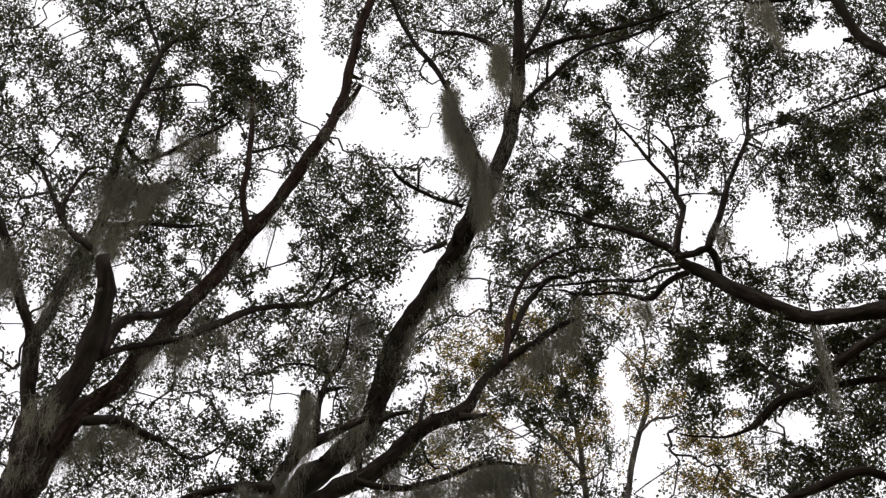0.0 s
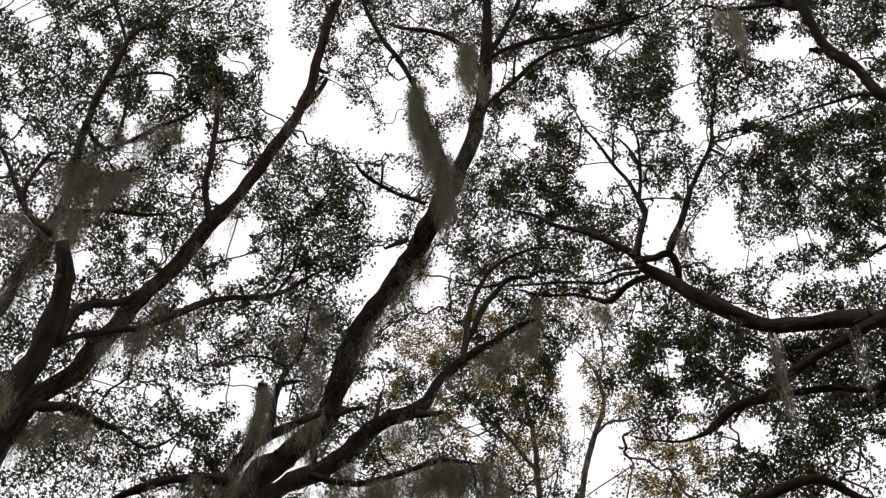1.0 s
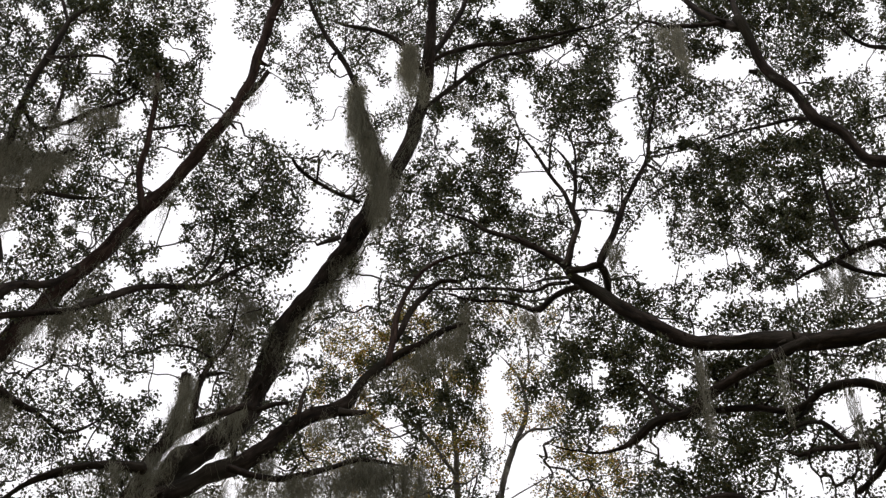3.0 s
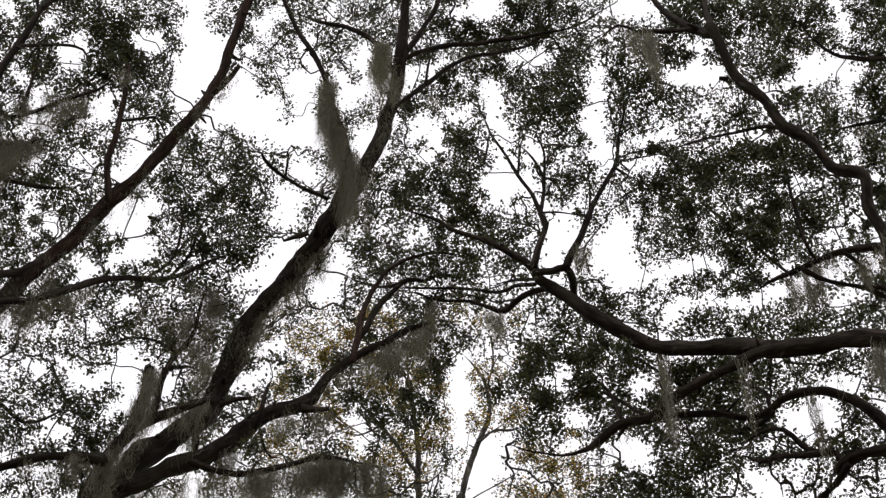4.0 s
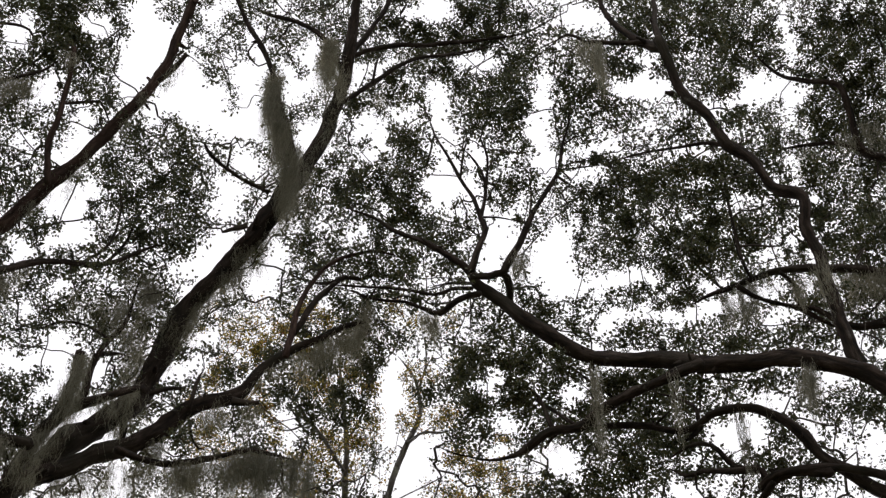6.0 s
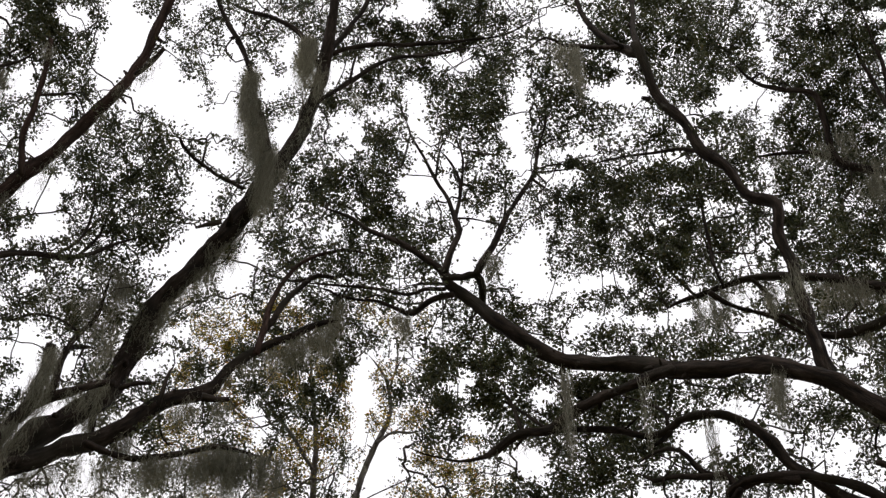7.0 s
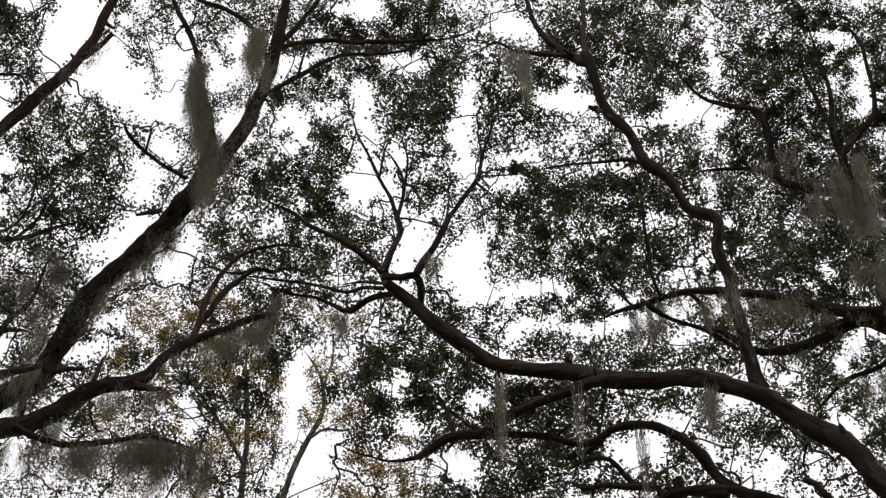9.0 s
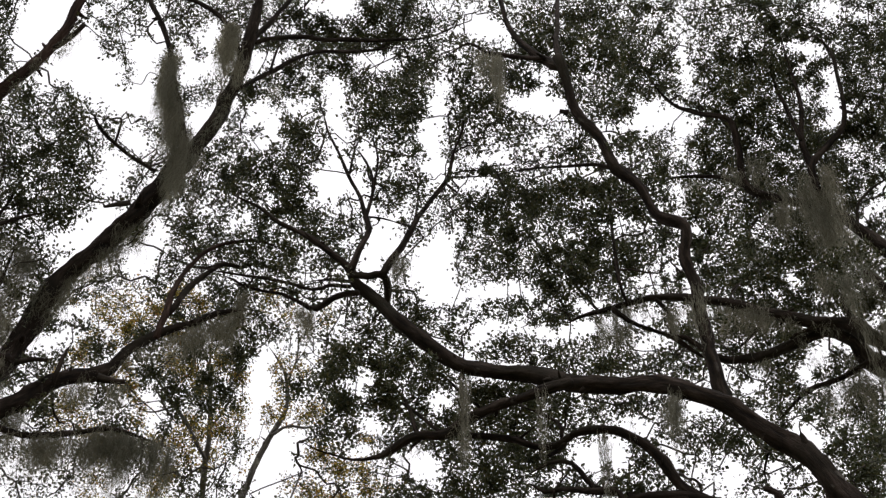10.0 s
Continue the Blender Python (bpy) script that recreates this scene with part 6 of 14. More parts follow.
oak_a.clumps([(-4.65, 7.04, 10.99, 0.14, 214), (-4.50, 7.24, 11.23, 0.14, 230), (-4.37, 7.20, 11.26, 0.14, 198), (-5.54, 7.19, 10.96, 0.14, 204), (-5.34, 7.34, 11.10, 0.14, 171), (-5.21, 7.47, 11.33, 0.14, 388), (-4.76, 7.02, 10.68, 0.14, 227), (-5.38, 7.65, 11.17, 0.14, 257), (-5.02, 7.39, 10.95, 0.14, 146), (-4.91, 7.59, 11.03, 0.14, 176), (-4.67, 7.21, 10.62, 0.14, 174), (-4.17, 7.15, 10.48, 0.14, 162), (-5.45, 7.43, 10.65, 0.14, 187), (-5.18, 7.24, 10.46, 0.14, 202), (-4.91, 7.28, 10.56, 0.14, 169), (-4.74, 7.37, 10.58, 0.14, 225), (-4.77, 7.51, 10.68, 0.14, 177), (-4.42, 7.27, 10.43, 0.14, 160), (-4.44, 7.70, 10.76, 0.14, 217)])
oak_a.clumps([(-5.14, 7.35, 10.36, 0.14, 255), (-4.97, 7.24, 10.29, 0.14, 261), (-4.80, 7.46, 10.48, 0.14, 145), (-4.55, 7.35, 10.33, 0.14, 160), (-4.38, 7.30, 10.24, 0.14, 179), (-4.34, 7.57, 10.47, 0.14, 154), (-4.75, 7.59, 10.27, 0.14, 186), (-4.49, 7.91, 10.50, 0.14, 257), (-4.28, 7.85, 10.36, 0.14, 184), (-5.46, 4.87, 6.21, 0.14, 69), (-5.14, 5.17, 8.55, 0.14, 67), (-6.80, 4.48, 7.76, 0.14, 89), (-4.88, 5.14, 7.37, 0.14, 88), (-4.39, 3.20, 7.59, 0.14, 76), (-5.48, 4.52, 8.04, 0.14, 72), (-6.10, 3.32, 7.25, 0.14, 69), (-4.57, 4.21, 6.82, 0.14, 98), (-5.77, 3.47, 6.59, 0.14, 68), (-4.32, 3.86, 7.53, 0.14, 82)])
oak_a.clumps([(-5.06, 5.33, 6.84, 0.14, 89), (-5.82, 3.87, 7.55, 0.14, 74), (-6.23, 5.33, 6.37, 0.14, 64), (-4.95, 5.67, 6.62, 0.14, 89), (-5.60, 3.78, 7.82, 0.14, 72), (-4.76, 6.05, 6.82, 0.14, 50), (-5.74, 4.59, 6.59, 0.14, 53), (-6.47, 4.59, 7.66, 0.14, 67), (-5.61, 4.49, 6.02, 0.14, 89), (-4.38, 5.51, 6.90, 0.14, 67), (-4.76, 3.89, 8.00, 0.14, 95), (-5.12, 4.09, 6.19, 0.14, 80), (-3.74, 5.59, 6.77, 0.14, 58), (-4.01, 5.57, 6.48, 0.14, 80), (-5.45, 5.47, 5.94, 0.14, 62), (-5.41, 3.41, 6.99, 0.14, 82), (-6.02, 4.42, 7.20, 0.14, 69), (-4.83, 4.74, 6.89, 0.14, 55), (-5.23, 6.80, 5.95, 0.14, 56)])
oak_a.clumps([(-4.47, 6.77, 6.66, 0.14, 83), (-4.50, 5.51, 7.15, 0.14, 95), (-5.51, 4.66, 7.01, 0.14, 53), (-4.81, 4.08, 7.03, 0.14, 91), (-5.39, 4.50, 7.48, 0.14, 54), (-5.68, 4.51, 6.76, 0.14, 52), (-5.83, 4.51, 7.41, 0.14, 87), (-6.09, 5.15, 7.20, 0.14, 56), (-6.34, 5.86, 7.47, 0.14, 90), (-5.23, 4.56, 6.74, 0.14, 61), (-1.83, 9.53, 7.21, 0.14, 57), (0.44, 11.95, 8.50, 0.14, 86), (-0.05, 11.08, 9.23, 0.14, 58), (-0.09, 11.92, 10.20, 0.14, 60), (-1.83, 10.38, 8.67, 0.14, 86), (-1.36, 9.84, 9.21, 0.14, 84), (-1.37, 10.82, 9.29, 0.14, 64), (-1.40, 12.01, 10.35, 0.14, 98), (0.51, 12.82, 10.06, 0.14, 86)])
oak_a.clumps([(1.08, 11.16, 10.44, 0.14, 82), (-4.11, 9.20, 8.54, 0.14, 76), (-1.05, 10.79, 10.85, 0.14, 93), (0.73, 11.43, 9.79, 0.14, 61), (-1.27, 10.99, 8.64, 0.14, 86), (-0.25, 11.96, 9.58, 0.14, 80), (-1.12, 11.34, 8.59, 0.14, 79), (-0.44, 10.87, 9.45, 0.14, 63), (0.03, 11.95, 9.42, 0.14, 65), (-0.28, 13.11, 10.01, 0.14, 52), (-1.26, 11.48, 9.38, 0.14, 62), (-0.06, 12.68, 9.77, 0.14, 64), (-3.58, 8.32, 7.22, 0.14, 77), (-0.13, 11.87, 9.42, 0.14, 92), (-1.24, 11.08, 8.10, 0.14, 50), (-1.31, 10.79, 8.47, 0.14, 54), (-0.25, 11.56, 10.95, 0.14, 68), (-1.82, 11.20, 8.26, 0.14, 97), (-1.89, 11.04, 8.86, 0.14, 82)])
oak_a.clumps([(1.14, 11.65, 9.86, 0.14, 70), (0.99, 11.71, 9.69, 0.14, 67), (-1.15, 9.92, 10.03, 0.14, 60), (-1.56, 8.96, 8.82, 0.14, 61), (-1.39, 10.94, 9.09, 0.14, 76), (-1.37, 9.98, 8.07, 0.14, 56), (-0.12, 11.97, 8.59, 0.14, 85), (-2.24, 9.38, 9.24, 0.14, 82), (-0.98, 10.95, 8.76, 0.14, 77), (-2.42, 8.63, 7.88, 0.14, 83), (-0.93, 11.86, 10.06, 0.14, 88), (0.74, 11.59, 10.99, 0.14, 72), (-8.71, 11.85, 6.93, 0.14, 92), (-8.26, 11.28, 7.96, 0.14, 82), (-7.26, 10.10, 6.79, 0.14, 61), (-7.09, 11.62, 8.20, 0.14, 57), (-6.37, 10.27, 7.64, 0.14, 98), (-6.33, 10.30, 6.75, 0.14, 54), (-6.93, 10.80, 7.24, 0.14, 90)])
oak_a.clumps([(-8.03, 10.83, 7.04, 0.14, 99), (-8.97, 13.51, 8.81, 0.14, 57), (-9.33, 11.94, 7.87, 0.14, 94), (-7.13, 13.93, 7.54, 0.14, 56), (-10.36, 12.21, 9.08, 0.14, 51), (-8.20, 12.48, 8.60, 0.14, 83), (-8.75, 11.66, 9.63, 0.14, 72), (-5.99, 12.19, 7.23, 0.14, 72), (-6.68, 8.72, 7.32, 0.14, 85), (-8.26, 11.29, 8.66, 0.14, 55), (-7.96, 12.57, 7.77, 0.14, 81), (-5.99, 9.80, 6.32, 0.14, 97), (-8.32, 13.84, 8.49, 0.14, 53), (-7.83, 10.22, 7.83, 0.14, 93), (-10.10, 11.90, 9.66, 0.14, 85), (-8.71, 12.01, 8.50, 0.14, 53), (-7.66, 11.25, 7.73, 0.14, 71), (-8.24, 12.53, 7.71, 0.14, 79), (-8.27, 12.69, 8.35, 0.14, 63)])
oak_a.clumps([(-7.44, 11.31, 7.32, 0.14, 64), (-7.09, 10.75, 6.42, 0.14, 83), (-7.43, 12.61, 9.36, 0.14, 85), (-5.54, 11.26, 7.89, 0.14, 95), (-6.99, 10.17, 7.65, 0.14, 82), (-7.05, 10.83, 7.67, 0.14, 63), (-5.74, 10.97, 6.83, 0.14, 66), (-9.25, 12.95, 8.68, 0.14, 71), (-8.32, 12.97, 8.44, 0.14, 84), (-7.52, 11.01, 8.00, 0.14, 74), (-4.70, 9.70, 6.67, 0.14, 74), (-8.36, 13.66, 9.51, 0.14, 50), (-6.68, 10.21, 7.60, 0.14, 89), (-10.31, 13.93, 9.02, 0.14, 79), (-1.78, 7.49, 5.85, 0.14, 97), (0.26, 6.34, 5.43, 0.14, 66), (-2.16, 8.13, 5.96, 0.14, 87), (-1.17, 7.09, 5.59, 0.14, 89), (1.86, 7.47, 6.81, 0.14, 76)])
oak_a.clumps([(-0.20, 6.20, 6.09, 0.14, 56), (0.98, 8.12, 5.69, 0.14, 63), (-2.59, 7.61, 5.33, 0.14, 59), (-1.53, 5.90, 6.42, 0.14, 72), (0.26, 7.83, 5.71, 0.14, 98), (0.54, 6.96, 6.81, 0.14, 96), (0.07, 6.37, 6.43, 0.14, 50), (0.55, 6.06, 6.36, 0.14, 59), (-0.25, 7.34, 5.85, 0.14, 68), (0.11, 7.26, 6.49, 0.14, 75), (0.77, 6.09, 6.63, 0.14, 79), (2.33, 6.82, 6.72, 0.14, 50), (-0.99, 6.89, 5.89, 0.14, 99), (1.88, 8.15, 5.79, 0.14, 76), (-1.74, 7.69, 5.76, 0.14, 90), (-0.90, 7.21, 6.64, 0.14, 68), (-2.12, 7.21, 5.86, 0.14, 52), (-0.47, 8.13, 6.08, 0.14, 85), (-1.82, 8.48, 5.94, 0.14, 65)])
oak_a.clumps([(1.14, 8.30, 6.16, 0.14, 99), (1.17, 6.59, 7.25, 0.14, 54), (-2.53, 7.53, 5.03, 0.14, 50), (-1.86, 8.02, 6.17, 0.14, 66), (-1.70, 6.51, 5.94, 0.14, 59), (0.26, 7.12, 6.75, 0.14, 78), (-0.74, 7.30, 5.93, 0.14, 55), (-0.23, 7.64, 5.73, 0.14, 99), (1.61, 7.13, 6.97, 0.14, 84), (-1.23, 7.29, 4.63, 0.14, 60), (1.58, 6.28, 5.72, 0.14, 86), (-2.39, 7.50, 6.17, 0.14, 70), (-0.04, 6.28, 6.42, 0.14, 54), (-1.00, 8.59, 5.60, 0.14, 78), (-2.42, 7.15, 5.43, 0.14, 86), (-0.36, 7.72, 6.03, 0.14, 94), (-4.88, 9.05, 6.57, 0.14, 51), (-7.25, 11.83, 7.21, 0.14, 71), (-7.81, 10.32, 6.61, 0.14, 92)])
oak_a.clumps([(-6.48, 10.37, 6.22, 0.14, 66), (-9.61, 12.56, 8.66, 0.14, 75), (-8.12, 10.87, 6.92, 0.14, 89), (-8.20, 13.79, 9.24, 0.14, 95), (-7.11, 11.99, 6.49, 0.14, 63), (-6.51, 10.93, 7.95, 0.14, 77), (-9.56, 13.37, 8.30, 0.14, 59), (-6.72, 9.59, 6.06, 0.14, 99), (-8.11, 12.37, 8.54, 0.14, 79), (-5.88, 10.75, 6.81, 0.14, 58), (-6.58, 9.18, 6.88, 0.14, 52), (-6.46, 11.28, 8.53, 0.14, 66), (-7.10, 11.66, 7.43, 0.14, 61), (-7.47, 11.63, 7.97, 0.14, 62), (-6.63, 11.16, 6.99, 0.14, 91), (-4.91, 7.87, 6.35, 0.14, 66), (-5.97, 9.92, 6.90, 0.14, 95), (-6.15, 11.74, 7.32, 0.14, 83), (-10.15, 13.49, 8.12, 0.14, 52)])
oak_a.clumps([(-9.17, 12.05, 7.31, 0.14, 85), (-5.17, 8.99, 6.30, 0.14, 96), (-8.35, 12.51, 8.40, 0.14, 52), (-6.66, 12.58, 7.48, 0.14, 97), (-7.92, 14.00, 7.46, 0.14, 58), (-7.92, 13.78, 7.69, 0.14, 50), (-10.13, 12.45, 8.26, 0.14, 92), (-5.72, 10.86, 6.78, 0.14, 51), (-9.22, 13.38, 7.76, 0.14, 98), (-9.88, 11.73, 8.08, 0.14, 53), (-9.98, 12.89, 8.03, 0.14, 89), (-7.82, 11.40, 7.57, 0.14, 52), (-8.29, 13.06, 7.81, 0.14, 82), (-7.10, 13.06, 7.61, 0.14, 78), (-8.69, 13.20, 7.75, 0.14, 92), (-6.48, 9.75, 6.93, 0.14, 74), (-9.35, 13.85, 7.90, 0.14, 81), (-7.37, 10.61, 7.03, 0.14, 95), (-6.49, 7.93, 7.21, 0.14, 51)])
oak_a.clumps([(-6.38, 7.13, 6.67, 0.14, 79), (-9.38, 5.64, 8.06, 0.14, 62), (-6.58, 6.25, 6.66, 0.14, 63), (-6.35, 6.58, 7.68, 0.14, 58), (-6.66, 5.92, 8.48, 0.14, 63), (-8.57, 6.84, 8.05, 0.14, 85), (-6.14, 4.94, 7.80, 0.14, 71), (-8.06, 6.03, 6.97, 0.14, 60), (-6.81, 5.42, 7.27, 0.14, 57), (-6.74, 5.06, 7.67, 0.14, 65), (-7.21, 5.16, 7.96, 0.14, 53), (-7.07, 5.98, 7.58, 0.14, 75), (-5.97, 5.18, 6.83, 0.14, 95), (-8.06, 4.69, 7.53, 0.14, 54), (-8.16, 4.37, 9.09, 0.14, 55), (-6.61, 6.32, 6.51, 0.14, 90), (-7.09, 5.26, 7.39, 0.14, 61), (-8.71, 3.97, 8.71, 0.14, 80), (-9.42, 5.31, 7.80, 0.14, 98)])
oak_a.clumps([(-6.98, 5.41, 7.54, 0.14, 60), (-8.29, 4.76, 7.00, 0.14, 74), (-5.35, 6.43, 6.61, 0.14, 51), (-5.94, 7.36, 7.47, 0.14, 92), (-7.91, 5.28, 8.44, 0.14, 69), (-6.58, 6.92, 7.77, 0.14, 50), (-6.23, 6.58, 7.40, 0.14, 95), (-8.29, 6.28, 7.17, 0.14, 64), (-8.47, 4.18, 7.59, 0.14, 67), (-5.34, 5.75, 6.94, 0.14, 71), (-9.73, 4.91, 7.68, 0.14, 99), (-7.52, 5.31, 6.20, 0.14, 74), (-6.44, 6.56, 7.78, 0.14, 71), (-7.97, 5.00, 7.36, 0.14, 52), (-6.91, 7.04, 7.31, 0.14, 79), (-6.98, 7.28, 7.93, 0.14, 72), (-8.05, 4.33, 7.79, 0.14, 55), (-7.56, 5.23, 7.82, 0.14, 57), (-8.58, 6.35, 8.09, 0.14, 84)])
oak_a.clumps([(-7.03, 5.92, 7.39, 0.14, 67), (1.01, 10.30, 7.04, 0.14, 91), (-0.42, 8.30, 7.10, 0.14, 70), (1.82, 8.66, 7.79, 0.14, 57), (-0.60, 8.93, 6.88, 0.14, 97), (1.47, 9.62, 7.92, 0.14, 68), (-0.38, 9.09, 7.32, 0.14, 58), (0.71, 7.84, 7.09, 0.14, 50), (-0.14, 8.33, 7.13, 0.14, 69), (-2.92, 8.31, 5.76, 0.14, 68), (-2.22, 7.82, 6.51, 0.14, 96), (3.18, 9.36, 8.25, 0.14, 52), (-2.77, 7.95, 7.70, 0.14, 65), (-0.24, 8.45, 7.14, 0.14, 81), (-2.23, 7.55, 6.99, 0.14, 52), (0.81, 8.81, 7.60, 0.14, 57), (-1.43, 7.90, 6.59, 0.14, 60), (-0.80, 9.21, 7.16, 0.14, 77), (0.63, 8.44, 7.13, 0.14, 97)])
oak_a.clumps([(-2.29, 10.04, 7.24, 0.14, 90), (0.10, 9.68, 7.55, 0.14, 69), (0.02, 9.93, 7.41, 0.14, 96), (-0.07, 10.04, 7.54, 0.14, 86), (-1.52, 8.43, 7.12, 0.14, 88), (0.01, 9.30, 7.60, 0.14, 54), (-2.61, 7.53, 6.67, 0.14, 69), (-0.56, 8.82, 6.88, 0.14, 73), (-2.32, 9.03, 6.34, 0.14, 61), (-0.40, 9.69, 5.94, 0.14, 67), (0.65, 8.87, 7.52, 0.14, 85), (0.63, 10.22, 7.56, 0.14, 78), (-1.65, 9.87, 7.43, 0.14, 83), (-2.98, 7.52, 6.93, 0.14, 90), (0.25, 8.75, 7.93, 0.14, 74), (-0.68, 9.35, 6.82, 0.14, 83), (1.43, 9.27, 7.44, 0.14, 90), (-1.92, 8.79, 7.27, 0.14, 59), (0.52, 7.47, 7.21, 0.14, 67)])
oak_a.clumps([(-0.03, 9.02, 6.86, 0.14, 92), (-0.78, 8.74, 6.54, 0.14, 53), (0.16, 9.80, 7.23, 0.14, 75), (-9.15, 10.40, 8.11, 0.14, 72), (-7.55, 9.18, 9.42, 0.14, 66), (-8.61, 9.51, 8.53, 0.14, 60), (-10.27, 11.58, 8.54, 0.14, 52), (-9.67, 9.28, 8.10, 0.14, 75), (-6.02, 8.67, 8.35, 0.14, 95), (-6.25, 10.77, 8.43, 0.14, 71), (-7.91, 10.67, 8.91, 0.14, 56), (-6.75, 9.12, 8.01, 0.14, 63), (-6.41, 9.35, 8.43, 0.14, 69), (-6.36, 8.80, 8.29, 0.14, 88), (-9.11, 9.73, 9.35, 0.14, 53), (-9.43, 9.38, 8.32, 0.14, 57), (-8.07, 10.13, 8.95, 0.14, 99), (-9.05, 9.81, 8.95, 0.14, 53), (-7.15, 9.28, 9.32, 0.14, 50)])
oak_a.clumps([(-9.61, 12.04, 8.43, 0.14, 83), (-5.98, 9.68, 8.59, 0.14, 67), (-7.55, 9.72, 9.11, 0.14, 95), (-6.83, 9.00, 8.32, 0.14, 55), (-7.94, 11.22, 9.03, 0.14, 88), (-6.78, 9.72, 9.05, 0.14, 84), (-7.01, 8.98, 7.54, 0.14, 89), (-9.34, 9.79, 8.29, 0.14, 83), (-9.21, 10.02, 8.55, 0.14, 50), (-8.04, 9.95, 7.80, 0.14, 85), (-5.31, 8.96, 7.77, 0.14, 54), (-6.90, 10.23, 8.99, 0.14, 64), (-6.20, 9.73, 8.71, 0.14, 95), (-7.79, 9.90, 9.03, 0.14, 70), (-8.75, 9.96, 7.69, 0.14, 70), (-8.81, 11.44, 8.71, 0.14, 78), (-8.95, 12.25, 8.80, 0.14, 80), (-5.98, 9.53, 8.67, 0.14, 71), (-8.47, 9.01, 7.50, 0.14, 54)])
oak_a.clumps([(-9.34, 11.52, 8.73, 0.14, 89), (-8.80, 9.49, 8.74, 0.14, 98), (-7.32, 11.86, 8.11, 0.14, 91), (-7.50, 10.00, 8.53, 0.14, 68), (-7.43, 8.15, 7.93, 0.14, 82), (-7.07, 6.27, 8.20, 0.14, 96), (-5.57, 5.21, 6.89, 0.14, 89), (-6.42, 6.12, 7.22, 0.14, 98), (-5.96, 7.16, 6.43, 0.14, 63), (-6.79, 5.82, 6.87, 0.14, 74), (-6.20, 7.30, 7.55, 0.14, 88), (-5.77, 5.48, 6.99, 0.14, 60), (-5.19, 6.96, 6.77, 0.14, 67), (-6.69, 4.40, 7.82, 0.14, 55), (-5.71, 5.83, 8.04, 0.14, 97), (-7.41, 4.79, 7.53, 0.14, 87), (-5.64, 6.70, 7.58, 0.14, 99), (-4.85, 7.50, 6.14, 0.14, 65), (-5.28, 7.48, 6.74, 0.14, 53)])
oak_a.clumps([(-6.23, 5.20, 6.85, 0.14, 64), (-6.22, 5.37, 7.46, 0.14, 51), (-6.69, 4.83, 6.98, 0.14, 61), (-5.52, 6.53, 7.50, 0.14, 50), (-6.53, 5.45, 8.46, 0.14, 75), (-4.83, 7.36, 7.20, 0.14, 60), (-5.14, 7.47, 7.25, 0.14, 82), (-6.27, 6.49, 7.47, 0.14, 60), (-6.50, 8.42, 7.06, 0.14, 71), (-5.80, 6.92, 8.04, 0.14, 69), (-6.41, 6.21, 7.35, 0.14, 66), (-8.30, 5.04, 8.03, 0.14, 89), (-7.59, 5.40, 7.88, 0.14, 67), (-8.06, 5.13, 8.02, 0.14, 62), (-5.73, 6.43, 7.54, 0.14, 62), (-4.84, 6.08, 7.06, 0.14, 96), (-6.03, 7.35, 6.43, 0.14, 51), (-6.93, 6.98, 7.98, 0.14, 78), (-6.40, 6.50, 7.70, 0.14, 86)])
oak_a.clumps([(-8.65, 5.17, 6.72, 0.14, 93), (-6.06, 6.02, 7.44, 0.14, 59), (-6.20, 7.07, 6.58, 0.14, 75), (-6.26, 4.92, 8.79, 0.14, 95), (-5.35, 8.06, 6.93, 0.14, 94), (-5.26, 6.29, 7.96, 0.14, 69), (-4.85, 7.67, 6.70, 0.14, 78), (-6.14, 11.01, 8.75, 0.14, 50), (-4.99, 8.91, 7.56, 0.14, 55), (-6.27, 12.76, 8.89, 0.14, 68), (-6.52, 12.79, 9.37, 0.14, 75), (-6.33, 10.03, 7.71, 0.14, 78), (-6.63, 11.84, 9.69, 0.14, 70), (-6.69, 12.64, 8.97, 0.14, 85), (-7.60, 13.54, 10.90, 0.14, 94), (-4.49, 9.80, 8.04, 0.14, 81), (-7.43, 13.68, 10.24, 0.14, 99), (-6.04, 11.53, 9.02, 0.14, 50), (-6.81, 12.12, 10.15, 0.14, 64)])
oak_a.clumps([(-6.57, 10.81, 9.13, 0.14, 97), (-7.88, 9.05, 8.10, 0.14, 65), (-6.08, 13.88, 9.89, 0.14, 54), (-6.10, 13.86, 9.46, 0.14, 96), (-5.93, 11.30, 8.49, 0.14, 66), (-4.67, 9.30, 8.31, 0.14, 61), (-6.40, 12.93, 10.56, 0.14, 97), (-7.79, 12.87, 9.51, 0.14, 99), (-6.14, 10.42, 8.16, 0.14, 95), (-5.30, 10.35, 7.99, 0.14, 99), (-7.73, 9.86, 8.82, 0.14, 62), (-6.25, 11.29, 9.95, 0.14, 90), (-5.74, 10.91, 9.61, 0.14, 70), (-7.84, 14.18, 10.40, 0.14, 96), (-7.77, 12.83, 9.94, 0.14, 70), (-5.64, 9.55, 7.68, 0.14, 79), (-6.13, 9.57, 8.92, 0.14, 82), (-7.14, 10.78, 10.08, 0.14, 99), (-5.50, 12.11, 8.83, 0.14, 60)])
oak_a.clumps([(-7.34, 12.55, 8.89, 0.14, 98), (-6.47, 10.59, 9.11, 0.14, 93), (-4.30, 10.46, 8.65, 0.14, 80), (-7.63, 12.47, 9.91, 0.14, 79), (-6.29, 12.75, 9.60, 0.14, 61), (-7.38, 11.97, 10.27, 0.14, 82), (-5.30, 9.84, 7.25, 0.14, 80), (-6.16, 11.17, 7.96, 0.14, 57), (-6.65, 10.30, 9.69, 0.14, 93)])
oak_a.finish()

